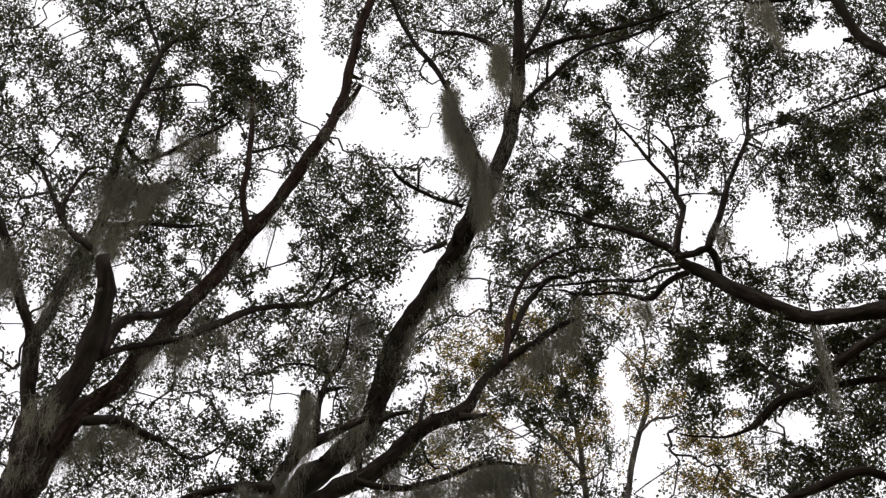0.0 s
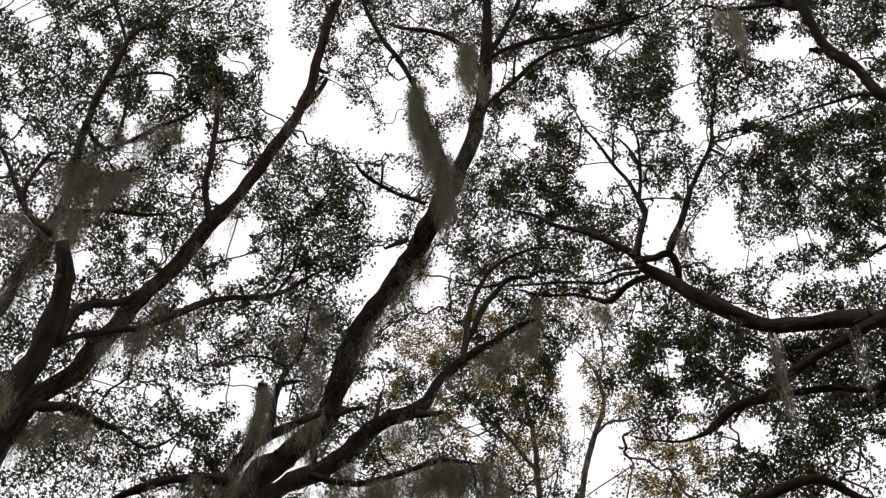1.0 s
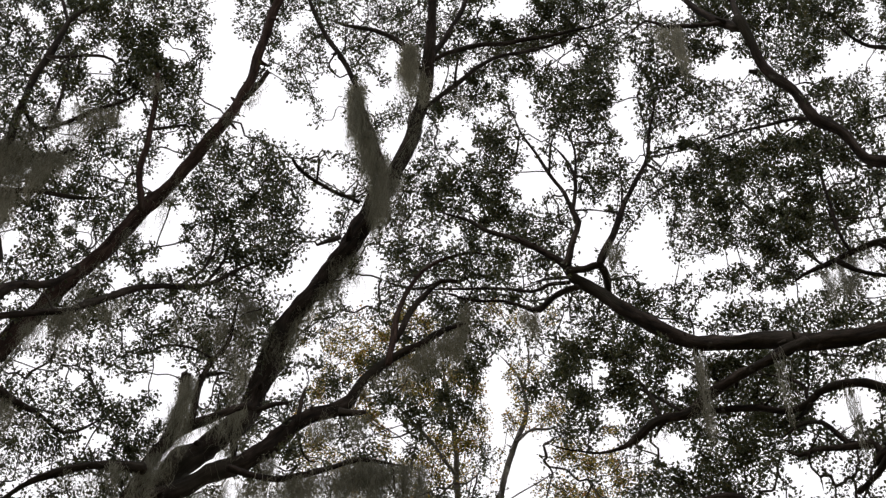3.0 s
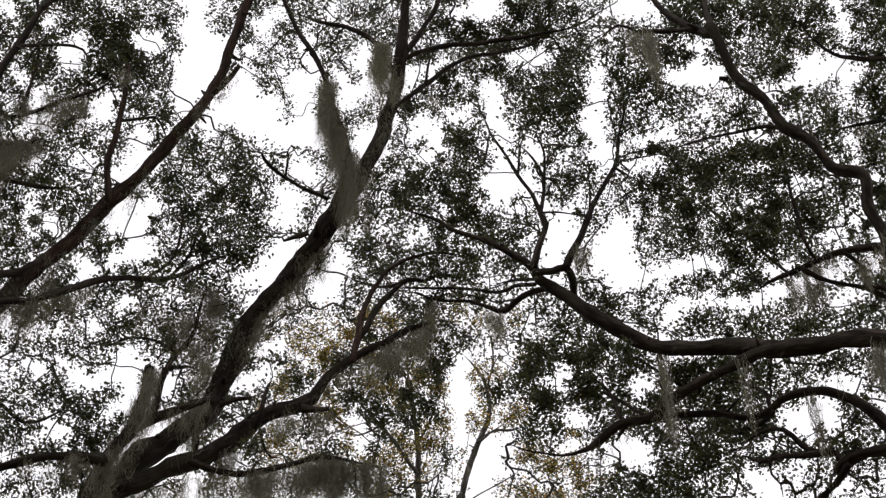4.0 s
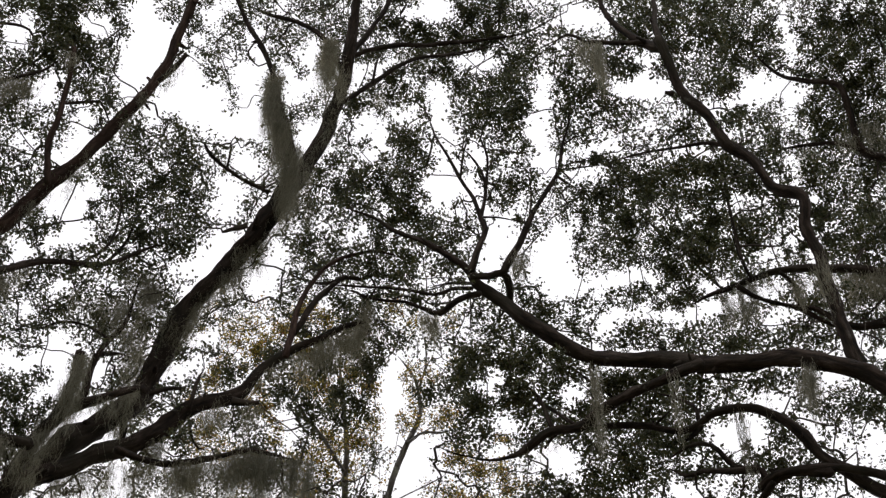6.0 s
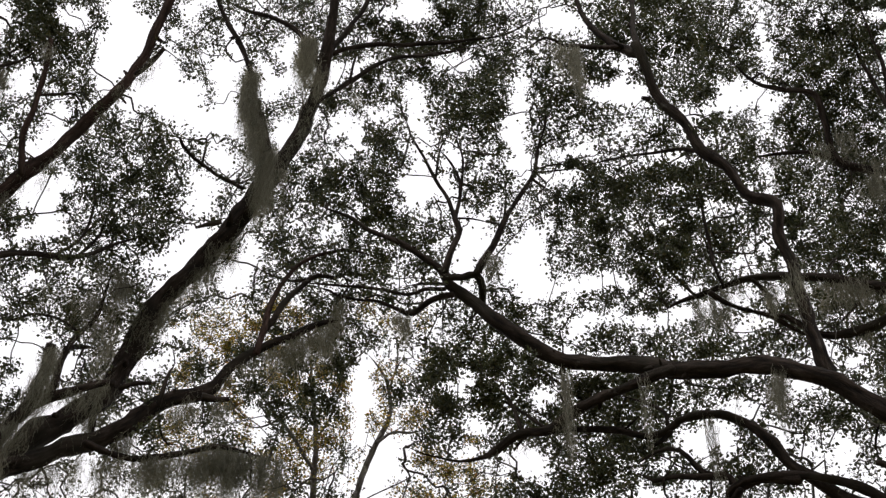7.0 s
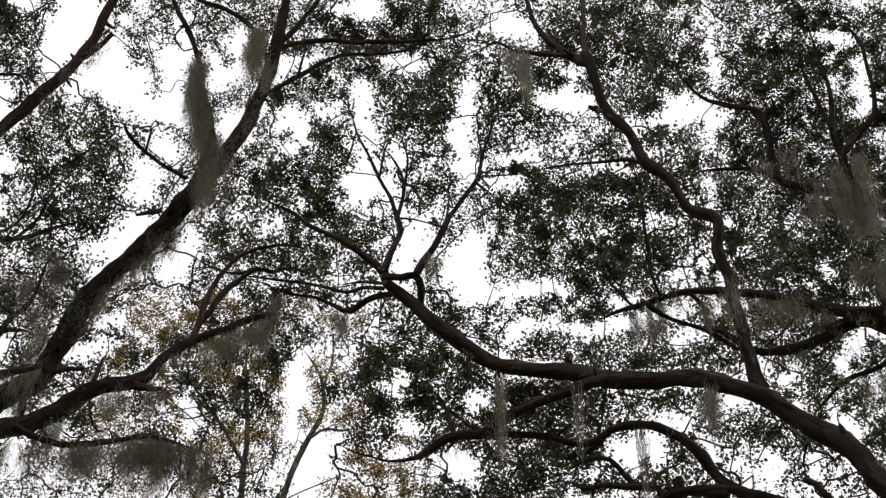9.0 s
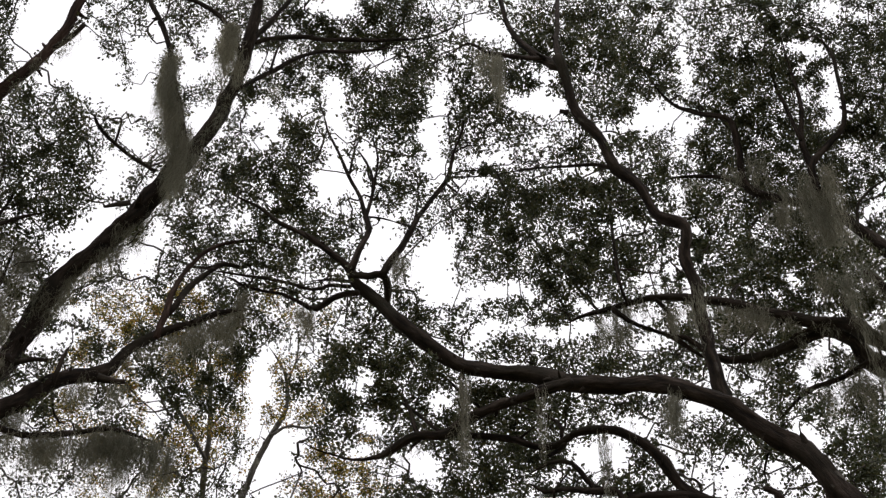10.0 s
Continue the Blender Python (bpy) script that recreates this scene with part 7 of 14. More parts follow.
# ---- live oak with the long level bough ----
oak_c = Tree('live_oak', 'live oak with one long dark bough sweeping outward', 4.74, 7.71, SHADED_BARK, LEAF, 0.030, 23, 'tree', 'live oaks of the grove')
oak_c.limb([(4.74, 7.71, -0.25, 0.910), (4.71, 7.70, 0.23, 0.676), (4.67, 7.68, 1.10, 0.562), (4.77, 7.73, 3.40, 0.494), (4.31, 7.67, 6.48, 0.420), (4.24, 7.51, 9.36, 0.195), (4.13, 7.42, 9.50, 0.169)], name='trunk')
oak_c.limb([(4.17, 7.46, 9.44, 0.125), (3.95, 7.39, 9.81, 0.095), (3.75, 7.33, 10.09, 0.082), (3.56, 7.28, 10.34, 0.069), (3.32, 7.29, 10.55, 0.063), (3.11, 7.29, 10.73, 0.062), (2.93, 7.30, 10.85, 0.057), (2.65, 7.37, 10.99, 0.059), (2.37, 7.51, 11.07, 0.061), (2.08, 7.62, 11.16, 0.058)], label='long dark bough')
oak_c.limb([(2.12, 7.61, 11.16, 0.061), (1.87, 7.69, 11.30, 0.059), (1.61, 7.79, 11.42, 0.058), (1.35, 7.86, 11.56, 0.054), (1.12, 7.85, 11.74, 0.052), (0.93, 7.82, 11.91, 0.048), (0.73, 7.78, 12.08, 0.044), (0.59, 7.74, 12.20, 0.041), (0.54, 7.70, 12.29, 0.035), (0.40, 7.66, 12.40, 0.025), (0.20, 7.63, 12.55, 0.020), (-0.02, 7.62, 12.66, 0.017), (-0.19, 7.58, 12.78, 0.014), (-0.41, 7.57, 12.89, 0.002)], label='long dark bough')
oak_c.limb([(0.54, 7.62, 12.12, 0.030), (0.67, 7.66, 12.18, 0.025), (0.78, 7.66, 12.25, 0.032), (0.83, 7.78, 12.24, 0.029), (0.85, 7.96, 12.22, 0.024)])
oak_c.limb([(0.78, 7.64, 12.22, 0.028), (0.86, 7.60, 12.43, 0.029), (0.94, 7.57, 12.61, 0.024), (1.02, 7.52, 12.85, 0.021), (1.14, 7.47, 13.10, 0.018), (1.23, 7.42, 13.32, 0.016), (1.26, 7.35, 13.54, 0.013), (1.32, 7.28, 13.78, 0.009), (1.34, 7.20, 14.00, 0.002)])
oak_c.limb([(1.26, 7.50, 13.47, 0.007), (1.40, 7.51, 13.58, 0.007), (1.66, 7.58, 13.73, 0.002)])
oak_c.limb([(1.26, 7.52, 13.46, 0.007), (1.47, 7.57, 13.60, 0.007), (1.64, 7.61, 13.71, 0.002)])
oak_c.limb([(1.28, 7.41, 13.65, 0.007), (1.38, 7.39, 13.76, 0.005), (1.53, 7.42, 13.85, 0.002)])
oak_c.limb([(0.54, 7.64, 12.23, 0.028), (0.61, 7.58, 12.46, 0.024), (0.65, 7.55, 12.61, 0.022), (0.61, 7.52, 12.75, 0.021), (0.56, 7.47, 12.92, 0.016), (0.46, 7.43, 13.15, 0.014), (0.35, 7.37, 13.39, 0.011), (0.25, 7.32, 13.59, 0.009), (0.19, 7.25, 13.81, 0.002)])
oak_c.limb([(0.62, 7.54, 12.78, 0.015), (0.66, 7.50, 13.12, 0.014), (0.62, 7.48, 13.36, 0.011), (0.54, 7.47, 13.55, 0.007), (0.48, 7.48, 13.66, 0.002)])
oak_c.limb([(0.66, 7.46, 13.07, 0.010), (0.67, 7.38, 13.39, 0.009), (0.62, 7.34, 13.60, 0.007), (0.66, 7.30, 13.76, 0.002)])
oak_c.limb([(0.46, 7.40, 13.12, 0.010), (0.49, 7.39, 13.50, 0.009), (0.55, 7.38, 13.72, 0.002)])
oak_c.limb([(0.61, 7.54, 12.78, 0.009), (0.76, 7.61, 12.89, 0.007), (0.95, 7.72, 13.00, 0.002)])
oak_c.limb([(0.98, 7.58, 12.73, 0.009), (1.01, 7.54, 13.02, 0.009), (1.01, 7.51, 13.25, 0.002)])
oak_c.limb([(0.61, 7.72, 12.05, 0.026), (0.44, 7.87, 12.15, 0.022), (0.33, 8.04, 12.21, 0.022), (0.23, 8.08, 12.30, 0.017), (0.07, 8.13, 12.46, 0.014), (-0.13, 8.23, 12.60, 0.012), (-0.42, 8.31, 12.86, 0.002)])
oak_c.limb([(0.55, 7.69, 12.07, 0.017), (0.40, 7.79, 12.18, 0.015), (0.28, 7.90, 12.25, 0.013), (0.07, 7.98, 12.42, 0.012), (-0.28, 8.15, 12.66, 0.010), (-0.60, 8.28, 12.87, 0.002)])
oak_c.limb([(0.54, 7.66, 12.09, 0.013), (0.41, 7.86, 12.36, 0.012), (0.29, 8.04, 12.56, 0.002)])
oak_c.limb([(2.10, 7.54, 11.09, 0.041), (1.95, 7.63, 11.10, 0.037), (1.77, 7.74, 11.10, 0.037), (1.58, 7.86, 11.09, 0.038), (1.43, 7.98, 11.06, 0.040), (1.31, 8.09, 11.03, 0.038), (1.13, 8.16, 11.05, 0.031), (0.97, 8.28, 11.01, 0.029), (0.86, 8.35, 10.99, 0.019), (0.70, 8.40, 11.00, 0.010), (0.46, 8.41, 11.07, 0.006), (0.34, 8.40, 11.12, 0.002)])
oak_c.limb([(1.14, 8.20, 11.10, 0.018), (1.10, 8.19, 11.24, 0.016), (1.04, 8.17, 11.44, 0.013), (0.89, 8.17, 11.67, 0.002)])
oak_c.limb([(1.29, 8.15, 11.12, 0.014), (1.19, 8.22, 11.31, 0.013), (1.05, 8.32, 11.57, 0.010), (0.94, 8.40, 11.74, 0.002)])
oak_c.limb([(1.45, 8.07, 11.17, 0.019), (1.59, 8.10, 11.32, 0.013), (1.42, 8.16, 11.62, 0.012), (1.27, 8.21, 11.85, 0.008), (1.08, 8.39, 12.00, 0.002)])
oak_c.limb([(3.49, 7.80, 10.02, 0.054), (3.20, 7.87, 10.26, 0.046), (3.01, 7.88, 10.46, 0.041), (2.88, 7.87, 10.59, 0.037), (2.72, 7.83, 10.80, 0.035), (2.55, 7.83, 10.95, 0.031), (2.37, 7.88, 11.05, 0.029), (2.20, 8.00, 11.08, 0.027)])
oak_c.limb([(2.20, 8.01, 11.08, 0.027), (2.05, 8.17, 11.12, 0.026), (1.80, 8.29, 11.29, 0.023), (1.50, 8.45, 11.45, 0.017), (1.27, 8.60, 11.53, 0.002)])
oak_c.limb([(2.16, 8.06, 11.04, 0.019), (2.11, 8.31, 11.19, 0.015), (2.00, 8.59, 11.42, 0.002)])
oak_c.limb([(2.16, 8.12, 11.13, 0.015), (2.16, 8.14, 11.34, 0.015), (2.07, 8.23, 11.54, 0.012), (1.94, 8.36, 11.76, 0.002)])
oak_c.limb([(3.66, 7.78, 9.97, 0.043), (3.31, 7.76, 10.22, 0.034), (3.03, 7.80, 10.35, 0.030), (2.79, 7.87, 10.42, 0.031), (2.58, 7.96, 10.45, 0.028), (2.48, 8.06, 10.42, 0.022)])
oak_c.limb([(2.91, 7.83, 10.35, 0.034), (2.69, 7.94, 10.46, 0.031), (2.56, 8.07, 10.48, 0.031), (2.52, 8.04, 10.58, 0.025), (2.36, 8.09, 10.67, 0.020), (2.20, 8.07, 10.85, 0.019), (2.06, 8.14, 10.91, 0.014), (1.93, 8.27, 10.91, 0.002)])
oak_c.limb([(2.47, 7.96, 10.51, 0.025), (2.31, 8.08, 10.61, 0.022), (2.15, 8.19, 10.72, 0.019), (2.05, 8.28, 10.77, 0.014), (1.95, 8.31, 10.87, 0.002)])
oak_c.limb([(2.54, 7.95, 10.36, 0.028), (2.47, 8.12, 10.36, 0.023), (2.38, 8.28, 10.38, 0.019)])
oak_c.limb([(2.09, 8.18, 10.68, 0.009), (2.11, 8.28, 10.64, 0.008), (2.17, 8.34, 10.61, 0.006), (2.19, 8.43, 10.57, 0.002)])
oak_c.limb([(3.57, 7.24, 10.35, 0.032), (3.54, 7.20, 10.39, 0.018), (3.52, 7.18, 10.41, 0.008)], blunt=True)
oak_c.limb([(3.48, 7.51, 10.01, 0.029), (3.38, 7.45, 10.10, 0.024), (3.30, 7.45, 10.13, 0.018)], blunt=True)
oak_c.limb([(3.42, 7.52, 10.58, 0.009), (3.42, 7.65, 10.53, 0.008), (3.48, 7.77, 10.48, 0.002)])
oak_c.limb([(0.81, 8.44, 10.23, 0.025), (1.05, 8.38, 10.31, 0.030), (1.24, 8.35, 10.36, 0.034), (1.44, 8.31, 10.41, 0.037), (1.59, 8.32, 10.41, 0.034), (1.76, 8.40, 10.34, 0.032), (2.06, 8.54, 10.21, 0.033)])
oak_c.limb([(3.11, 7.34, 10.83, 0.055), (3.05, 7.25, 11.09, 0.044), (3.00, 7.16, 11.34, 0.046), (2.95, 7.07, 11.54, 0.046), (2.92, 7.00, 11.70, 0.044), (2.85, 6.92, 11.89, 0.041), (2.85, 6.81, 12.09, 0.045), (2.67, 6.83, 12.25, 0.038), (2.53, 6.76, 12.48, 0.038), (2.37, 6.73, 12.65, 0.043), (2.25, 6.63, 12.87, 0.039), (2.05, 6.56, 13.11, 0.038), (1.98, 6.45, 13.29, 0.035), (1.90, 6.33, 13.49, 0.040)], label='crooked dark limb')
oak_c.limb([(1.94, 6.39, 13.44, 0.040), (1.80, 6.45, 13.65, 0.035), (1.65, 6.47, 13.89, 0.027), (1.55, 6.44, 14.13, 0.022), (1.47, 6.37, 14.43, 0.016), (1.27, 6.30, 14.94, 0.010)])
oak_c.limb([(1.81, 6.41, 13.57, 0.021), (1.55, 6.52, 13.74, 0.018), (1.39, 6.57, 13.84, 0.014), (1.26, 6.57, 13.95, 0.009), (1.06, 6.80, 14.02, 0.002)])
oak_c.limb([(1.95, 6.40, 13.44, 0.031), (1.94, 6.46, 13.93, 0.023), (1.99, 6.49, 14.53, 0.020), (2.04, 6.60, 15.17, 0.012), (2.08, 6.74, 15.95, 0.008)])
oak_c.limb([(2.02, 6.63, 13.18, 0.021), (1.96, 6.63, 13.20, 0.012)], blunt=True)
oak_c.limb([(2.49, 6.81, 12.75, 0.024), (2.29, 6.93, 12.98, 0.015), (2.11, 7.08, 13.15, 0.012), (1.91, 7.25, 13.34, 0.009), (1.64, 7.49, 13.55, 0.002)])
oak_c.limb([(2.47, 6.71, 13.05, 0.009), (2.42, 6.83, 13.34, 0.007), (2.34, 7.08, 13.69, 0.002)])
oak_c.limb([(2.52, 7.45, 12.20, 0.013), (2.51, 7.43, 12.54, 0.014), (2.50, 7.39, 12.95, 0.012), (2.50, 7.35, 13.29, 0.009), (2.47, 7.33, 13.51, 0.002)])
oak_c.limb([(4.61, 7.71, 4.42, 0.213), (6.14, 7.23, 5.78, 0.170), (8.48, 6.61, 5.71, 0.119), (9.60, 7.09, 6.20, 0.043)])
oak_c.limb([(4.44, 7.69, 5.61, 0.157), (5.20, 9.07, 6.25, 0.126), (5.53, 10.42, 6.67, 0.088), (5.94, 11.63, 6.77, 0.031)])
oak_c.limb([(4.30, 7.65, 6.77, 0.194), (2.75, 7.16, 7.09, 0.155), (1.84, 7.00, 6.90, 0.109), (-0.37, 6.67, 7.35, 0.039)])
oak_c.limb([(4.29, 7.63, 7.23, 0.133), (6.06, 7.19, 9.11, 0.106), (8.34, 6.96, 10.22, 0.074), (10.44, 6.76, 10.89, 0.027)])
oak_c.limb([(4.36, 7.68, 6.14, 0.181), (2.94, 8.17, 6.99, 0.145), (1.03, 8.96, 6.94, 0.101), (-0.42, 9.54, 6.81, 0.036)])
oak_c.limb([(4.51, 7.70, 5.10, 0.211), (5.04, 5.86, 6.75, 0.169), (5.82, 2.75, 8.01, 0.118), (6.00, 1.19, 8.79, 0.042)])
oak_c.limb([(4.29, 7.64, 7.05, 0.148), (5.03, 9.68, 8.90, 0.118), (4.88, 12.57, 9.39, 0.083), (5.63, 14.21, 10.13, 0.030)])
oak_c.limb([(4.56, 7.71, 4.76, 0.196), (2.79, 7.49, 5.13, 0.157), (1.08, 8.36, 5.05, 0.110), (-0.24, 8.73, 5.76, 0.039)])
oak_c.limb([(4.67, 7.72, 4.07, 0.173), (6.39, 8.23, 4.75, 0.139), (8.80, 9.46, 5.18, 0.097), (10.26, 9.76, 5.87, 0.035)])
oak_c.limb([(4.36, 7.68, 6.12, 0.192), (3.92, 9.88, 6.91, 0.153), (3.65, 11.86, 6.91, 0.107), (3.00, 13.93, 7.90, 0.038)])
oak_c.clumps([(2.14, 8.62, 10.25, 0.11, 115), (-0.01, 7.80, 12.84, 0.12, 173), (0.38, 7.81, 12.53, 0.14, 543), (0.94, 8.62, 10.59, 0.12, 71), (3.31, 7.13, 12.67, 0.13, 450), (1.37, 6.29, 15.40, 0.16, 292), (3.52, 8.86, 10.91, 0.14, 123), (1.71, 8.38, 10.89, 0.12, 714), (-0.30, 7.79, 13.59, 0.13, 836), (0.07, 8.89, 10.47, 0.12, 31), (4.08, 8.25, 10.40, 0.11, 89), (1.51, 6.78, 15.53, 0.15, 251), (1.11, 8.58, 10.60, 0.13, 497), (1.49, 7.92, 13.40, 0.13, 424), (1.79, 9.19, 10.61, 0.11, 49), (2.21, 6.48, 13.94, 0.12, 374), (1.21, 9.17, 10.68, 0.12, 32), (2.48, 8.71, 10.67, 0.13, 189), (1.20, 6.78, 15.56, 0.15, 505)])
oak_c.clumps([(1.38, 9.12, 10.95, 0.13, 292), (1.73, 7.42, 14.00, 0.12, 208), (2.13, 6.73, 13.58, 0.09, 275), (0.54, 9.21, 11.13, 0.13, 89), (2.96, 8.60, 11.12, 0.13, 229), (1.26, 8.62, 10.92, 0.09, 511), (2.79, 9.22, 10.83, 0.12, 46), (1.80, 8.63, 10.78, 0.10, 111), (-0.73, 7.95, 13.24, 0.14, 424), (4.12, 8.37, 10.93, 0.11, 46), (3.23, 9.43, 10.91, 0.14, 34), (4.08, 8.62, 10.04, 0.12, 20), (2.72, 7.68, 13.81, 0.14, 900), (1.61, 8.73, 10.70, 0.11, 393), (1.59, 6.74, 15.11, 0.13, 251), (3.27, 9.21, 11.11, 0.14, 218), (3.37, 8.06, 9.99, 0.13, 55), (1.91, 8.53, 11.74, 0.14, 900), (2.31, 8.29, 11.52, 0.11, 250)])
oak_c.clumps([(3.99, 7.57, 10.82, 0.08, 341), (3.08, 8.07, 11.30, 0.12, 367), (1.00, 8.58, 12.30, 0.13, 900), (0.79, 8.73, 10.52, 0.13, 77), (2.21, 7.02, 15.84, 0.16, 278), (2.04, 9.14, 10.60, 0.12, 70), (1.40, 7.53, 14.04, 0.12, 298), (0.86, 6.34, 15.31, 0.15, 900), (1.93, 6.59, 15.91, 0.16, 461), (3.00, 9.14, 11.27, 0.12, 128), (0.32, 9.64, 11.48, 0.13, 76), (2.28, 6.63, 15.58, 0.13, 317), (3.00, 9.37, 11.05, 0.12, 91), (2.30, 6.62, 13.82, 0.12, 320), (2.61, 6.56, 15.10, 0.15, 361), (3.46, 9.22, 11.04, 0.14, 126), (3.31, 7.52, 10.53, 0.11, 171), (1.40, 7.09, 13.87, 0.14, 716), (1.89, 9.05, 10.73, 0.11, 68)])
oak_c.clumps([(2.17, 7.69, 11.54, 0.10, 309), (3.61, 8.23, 9.80, 0.13, 68), (1.81, 7.30, 13.02, 0.11, 708), (2.73, 7.32, 12.75, 0.09, 115), (1.78, 6.89, 15.89, 0.14, 111), (1.58, 8.65, 11.09, 0.11, 449), (0.12, 7.54, 13.66, 0.10, 341), (2.13, 6.96, 16.17, 0.15, 343), (3.76, 8.22, 9.74, 0.11, 51), (2.66, 8.12, 10.71, 0.12, 620), (0.13, 8.40, 12.87, 0.12, 387), (3.29, 7.22, 12.31, 0.11, 362), (1.50, 7.26, 13.80, 0.14, 370), (1.92, 6.69, 14.16, 0.10, 428), (2.69, 7.16, 13.41, 0.11, 240), (0.26, 8.10, 13.50, 0.11, 411), (1.56, 7.54, 13.18, 0.12, 672), (4.02, 8.33, 11.01, 0.12, 74), (2.39, 6.79, 15.18, 0.13, 697)])
oak_c.clumps([(1.18, 10.33, 11.73, 0.12, 65), (1.23, 9.14, 12.33, 0.13, 630), (-0.22, 8.41, 12.86, 0.13, 454), (0.93, 8.77, 10.44, 0.12, 111), (2.94, 8.03, 11.41, 0.11, 189), (1.50, 8.47, 11.71, 0.12, 498), (3.38, 9.04, 11.24, 0.14, 145), (0.56, 9.71, 11.40, 0.12, 46), (4.02, 8.39, 10.29, 0.12, 53), (1.13, 8.76, 11.09, 0.11, 353), (0.07, 7.63, 13.22, 0.09, 343), (3.66, 8.21, 10.07, 0.12, 77), (2.17, 8.43, 11.38, 0.09, 476), (1.71, 8.82, 11.84, 0.11, 404), (2.31, 8.57, 10.26, 0.12, 52), (0.88, 7.25, 14.21, 0.15, 900), (3.50, 9.11, 10.67, 0.14, 110), (1.57, 6.43, 15.31, 0.16, 170), (0.90, 8.15, 11.45, 0.13, 900)])
oak_c.clumps([(2.20, 7.15, 13.54, 0.14, 487), (1.69, 7.98, 11.42, 0.08, 410), (2.23, 8.73, 12.02, 0.14, 486), (4.24, 7.84, 10.87, 0.10, 755), (0.77, 8.67, 12.83, 0.12, 474), (1.53, 7.11, 14.43, 0.13, 333), (3.76, 9.31, 10.83, 0.13, 77), (1.49, 8.26, 12.63, 0.10, 125), (2.43, 7.65, 13.03, 0.11, 658), (1.45, 8.85, 10.99, 0.11, 401), (1.28, 8.49, 11.55, 0.09, 239), (2.02, 8.39, 11.23, 0.11, 633), (4.16, 8.48, 10.82, 0.13, 97), (1.54, 9.17, 10.87, 0.13, 192), (1.39, 8.32, 11.28, 0.11, 228), (2.42, 6.44, 15.77, 0.16, 60), (2.05, 9.02, 10.73, 0.12, 136), (2.06, 8.62, 10.03, 0.11, 65), (0.64, 8.23, 11.07, 0.12, 328)])
oak_c.clumps([(1.66, 9.37, 12.22, 0.13, 489), (4.31, 7.78, 11.11, 0.13, 606), (2.08, 6.67, 13.73, 0.09, 174), (2.68, 8.68, 10.50, 0.11, 111), (1.21, 8.09, 13.77, 0.12, 139), (3.09, 9.24, 11.14, 0.14, 126), (0.58, 8.15, 13.51, 0.11, 190), (1.31, 6.61, 15.63, 0.15, 253), (1.95, 6.99, 15.82, 0.15, 465), (0.89, 7.50, 13.19, 0.12, 444), (0.20, 8.01, 12.87, 0.10, 154), (2.06, 6.58, 14.17, 0.13, 695), (-0.36, 7.64, 13.03, 0.12, 514), (2.11, 8.51, 10.37, 0.13, 91), (2.82, 6.68, 16.07, 0.14, 126), (-0.02, 8.00, 14.32, 0.10, 251), (1.57, 8.07, 11.48, 0.13, 900), (1.96, 6.62, 14.45, 0.12, 570), (0.39, 7.97, 11.23, 0.10, 278)])
oak_c.clumps([(2.84, 7.30, 12.53, 0.11, 257), (0.72, 9.08, 10.64, 0.11, 36), (2.85, 8.86, 10.26, 0.11, 45), (0.57, 7.34, 13.78, 0.12, 430), (2.39, 8.38, 10.64, 0.11, 177), (1.33, 7.00, 14.13, 0.12, 299), (1.56, 8.14, 13.25, 0.12, 261), (2.76, 9.00, 11.63, 0.13, 266), (1.96, 7.41, 13.71, 0.11, 196), (3.92, 8.11, 9.78, 0.11, 70), (3.26, 7.61, 10.78, 0.09, 401), (2.47, 6.69, 14.72, 0.16, 900), (2.20, 6.46, 15.80, 0.14, 94), (1.85, 6.71, 14.76, 0.13, 554), (2.31, 6.61, 13.28, 0.10, 423), (0.78, 7.23, 13.47, 0.15, 481), (1.08, 6.35, 15.29, 0.16, 671), (4.21, 8.26, 10.33, 0.11, 107), (4.21, 8.56, 10.04, 0.11, 121)])
oak_c.clumps([(3.15, 8.90, 11.00, 0.10, 48), (1.88, 8.29, 10.90, 0.13, 320), (3.02, 6.60, 16.06, 0.14, 180), (1.68, 8.31, 11.51, 0.11, 712), (0.97, 8.76, 12.86, 0.11, 317), (1.92, 8.40, 10.46, 0.11, 81), (1.50, 9.20, 10.59, 0.11, 32), (2.44, 8.76, 10.28, 0.10, 60), (3.57, 7.85, 10.45, 0.12, 42), (0.60, 8.66, 12.83, 0.13, 110), (2.37, 7.20, 12.73, 0.09, 436), (1.02, 8.57, 11.54, 0.09, 148), (0.07, 7.81, 13.17, 0.12, 871), (0.60, 8.20, 11.32, 0.10, 886), (1.24, 8.20, 12.44, 0.09, 106), (1.20, 8.21, 11.79, 0.10, 420), (3.23, 7.84, 11.08, 0.10, 457), (1.93, 9.11, 12.07, 0.13, 900), (2.19, 6.92, 13.53, 0.10, 218)])
oak_c.clumps([(2.69, 7.01, 12.92, 0.11, 552), (-0.11, 7.80, 13.52, 0.10, 462), (1.58, 6.92, 14.39, 0.12, 435), (1.78, 6.67, 14.20, 0.12, 759), (1.84, 8.92, 10.86, 0.13, 83), (0.75, 7.65, 13.40, 0.11, 221), (2.54, 8.58, 12.08, 0.12, 300), (1.12, 8.70, 10.48, 0.11, 245), (4.19, 8.39, 10.22, 0.12, 79), (3.41, 9.37, 10.91, 0.13, 171), (2.57, 6.53, 15.71, 0.13, 179), (1.73, 7.92, 11.87, 0.11, 484), (1.71, 7.10, 14.42, 0.14, 708), (0.19, 8.97, 10.39, 0.11, 30), (1.66, 9.14, 11.37, 0.14, 688), (3.40, 7.74, 10.46, 0.09, 107), (0.83, 6.56, 15.19, 0.12, 264), (0.56, 7.93, 11.59, 0.11, 665), (2.45, 6.74, 15.52, 0.13, 776)])
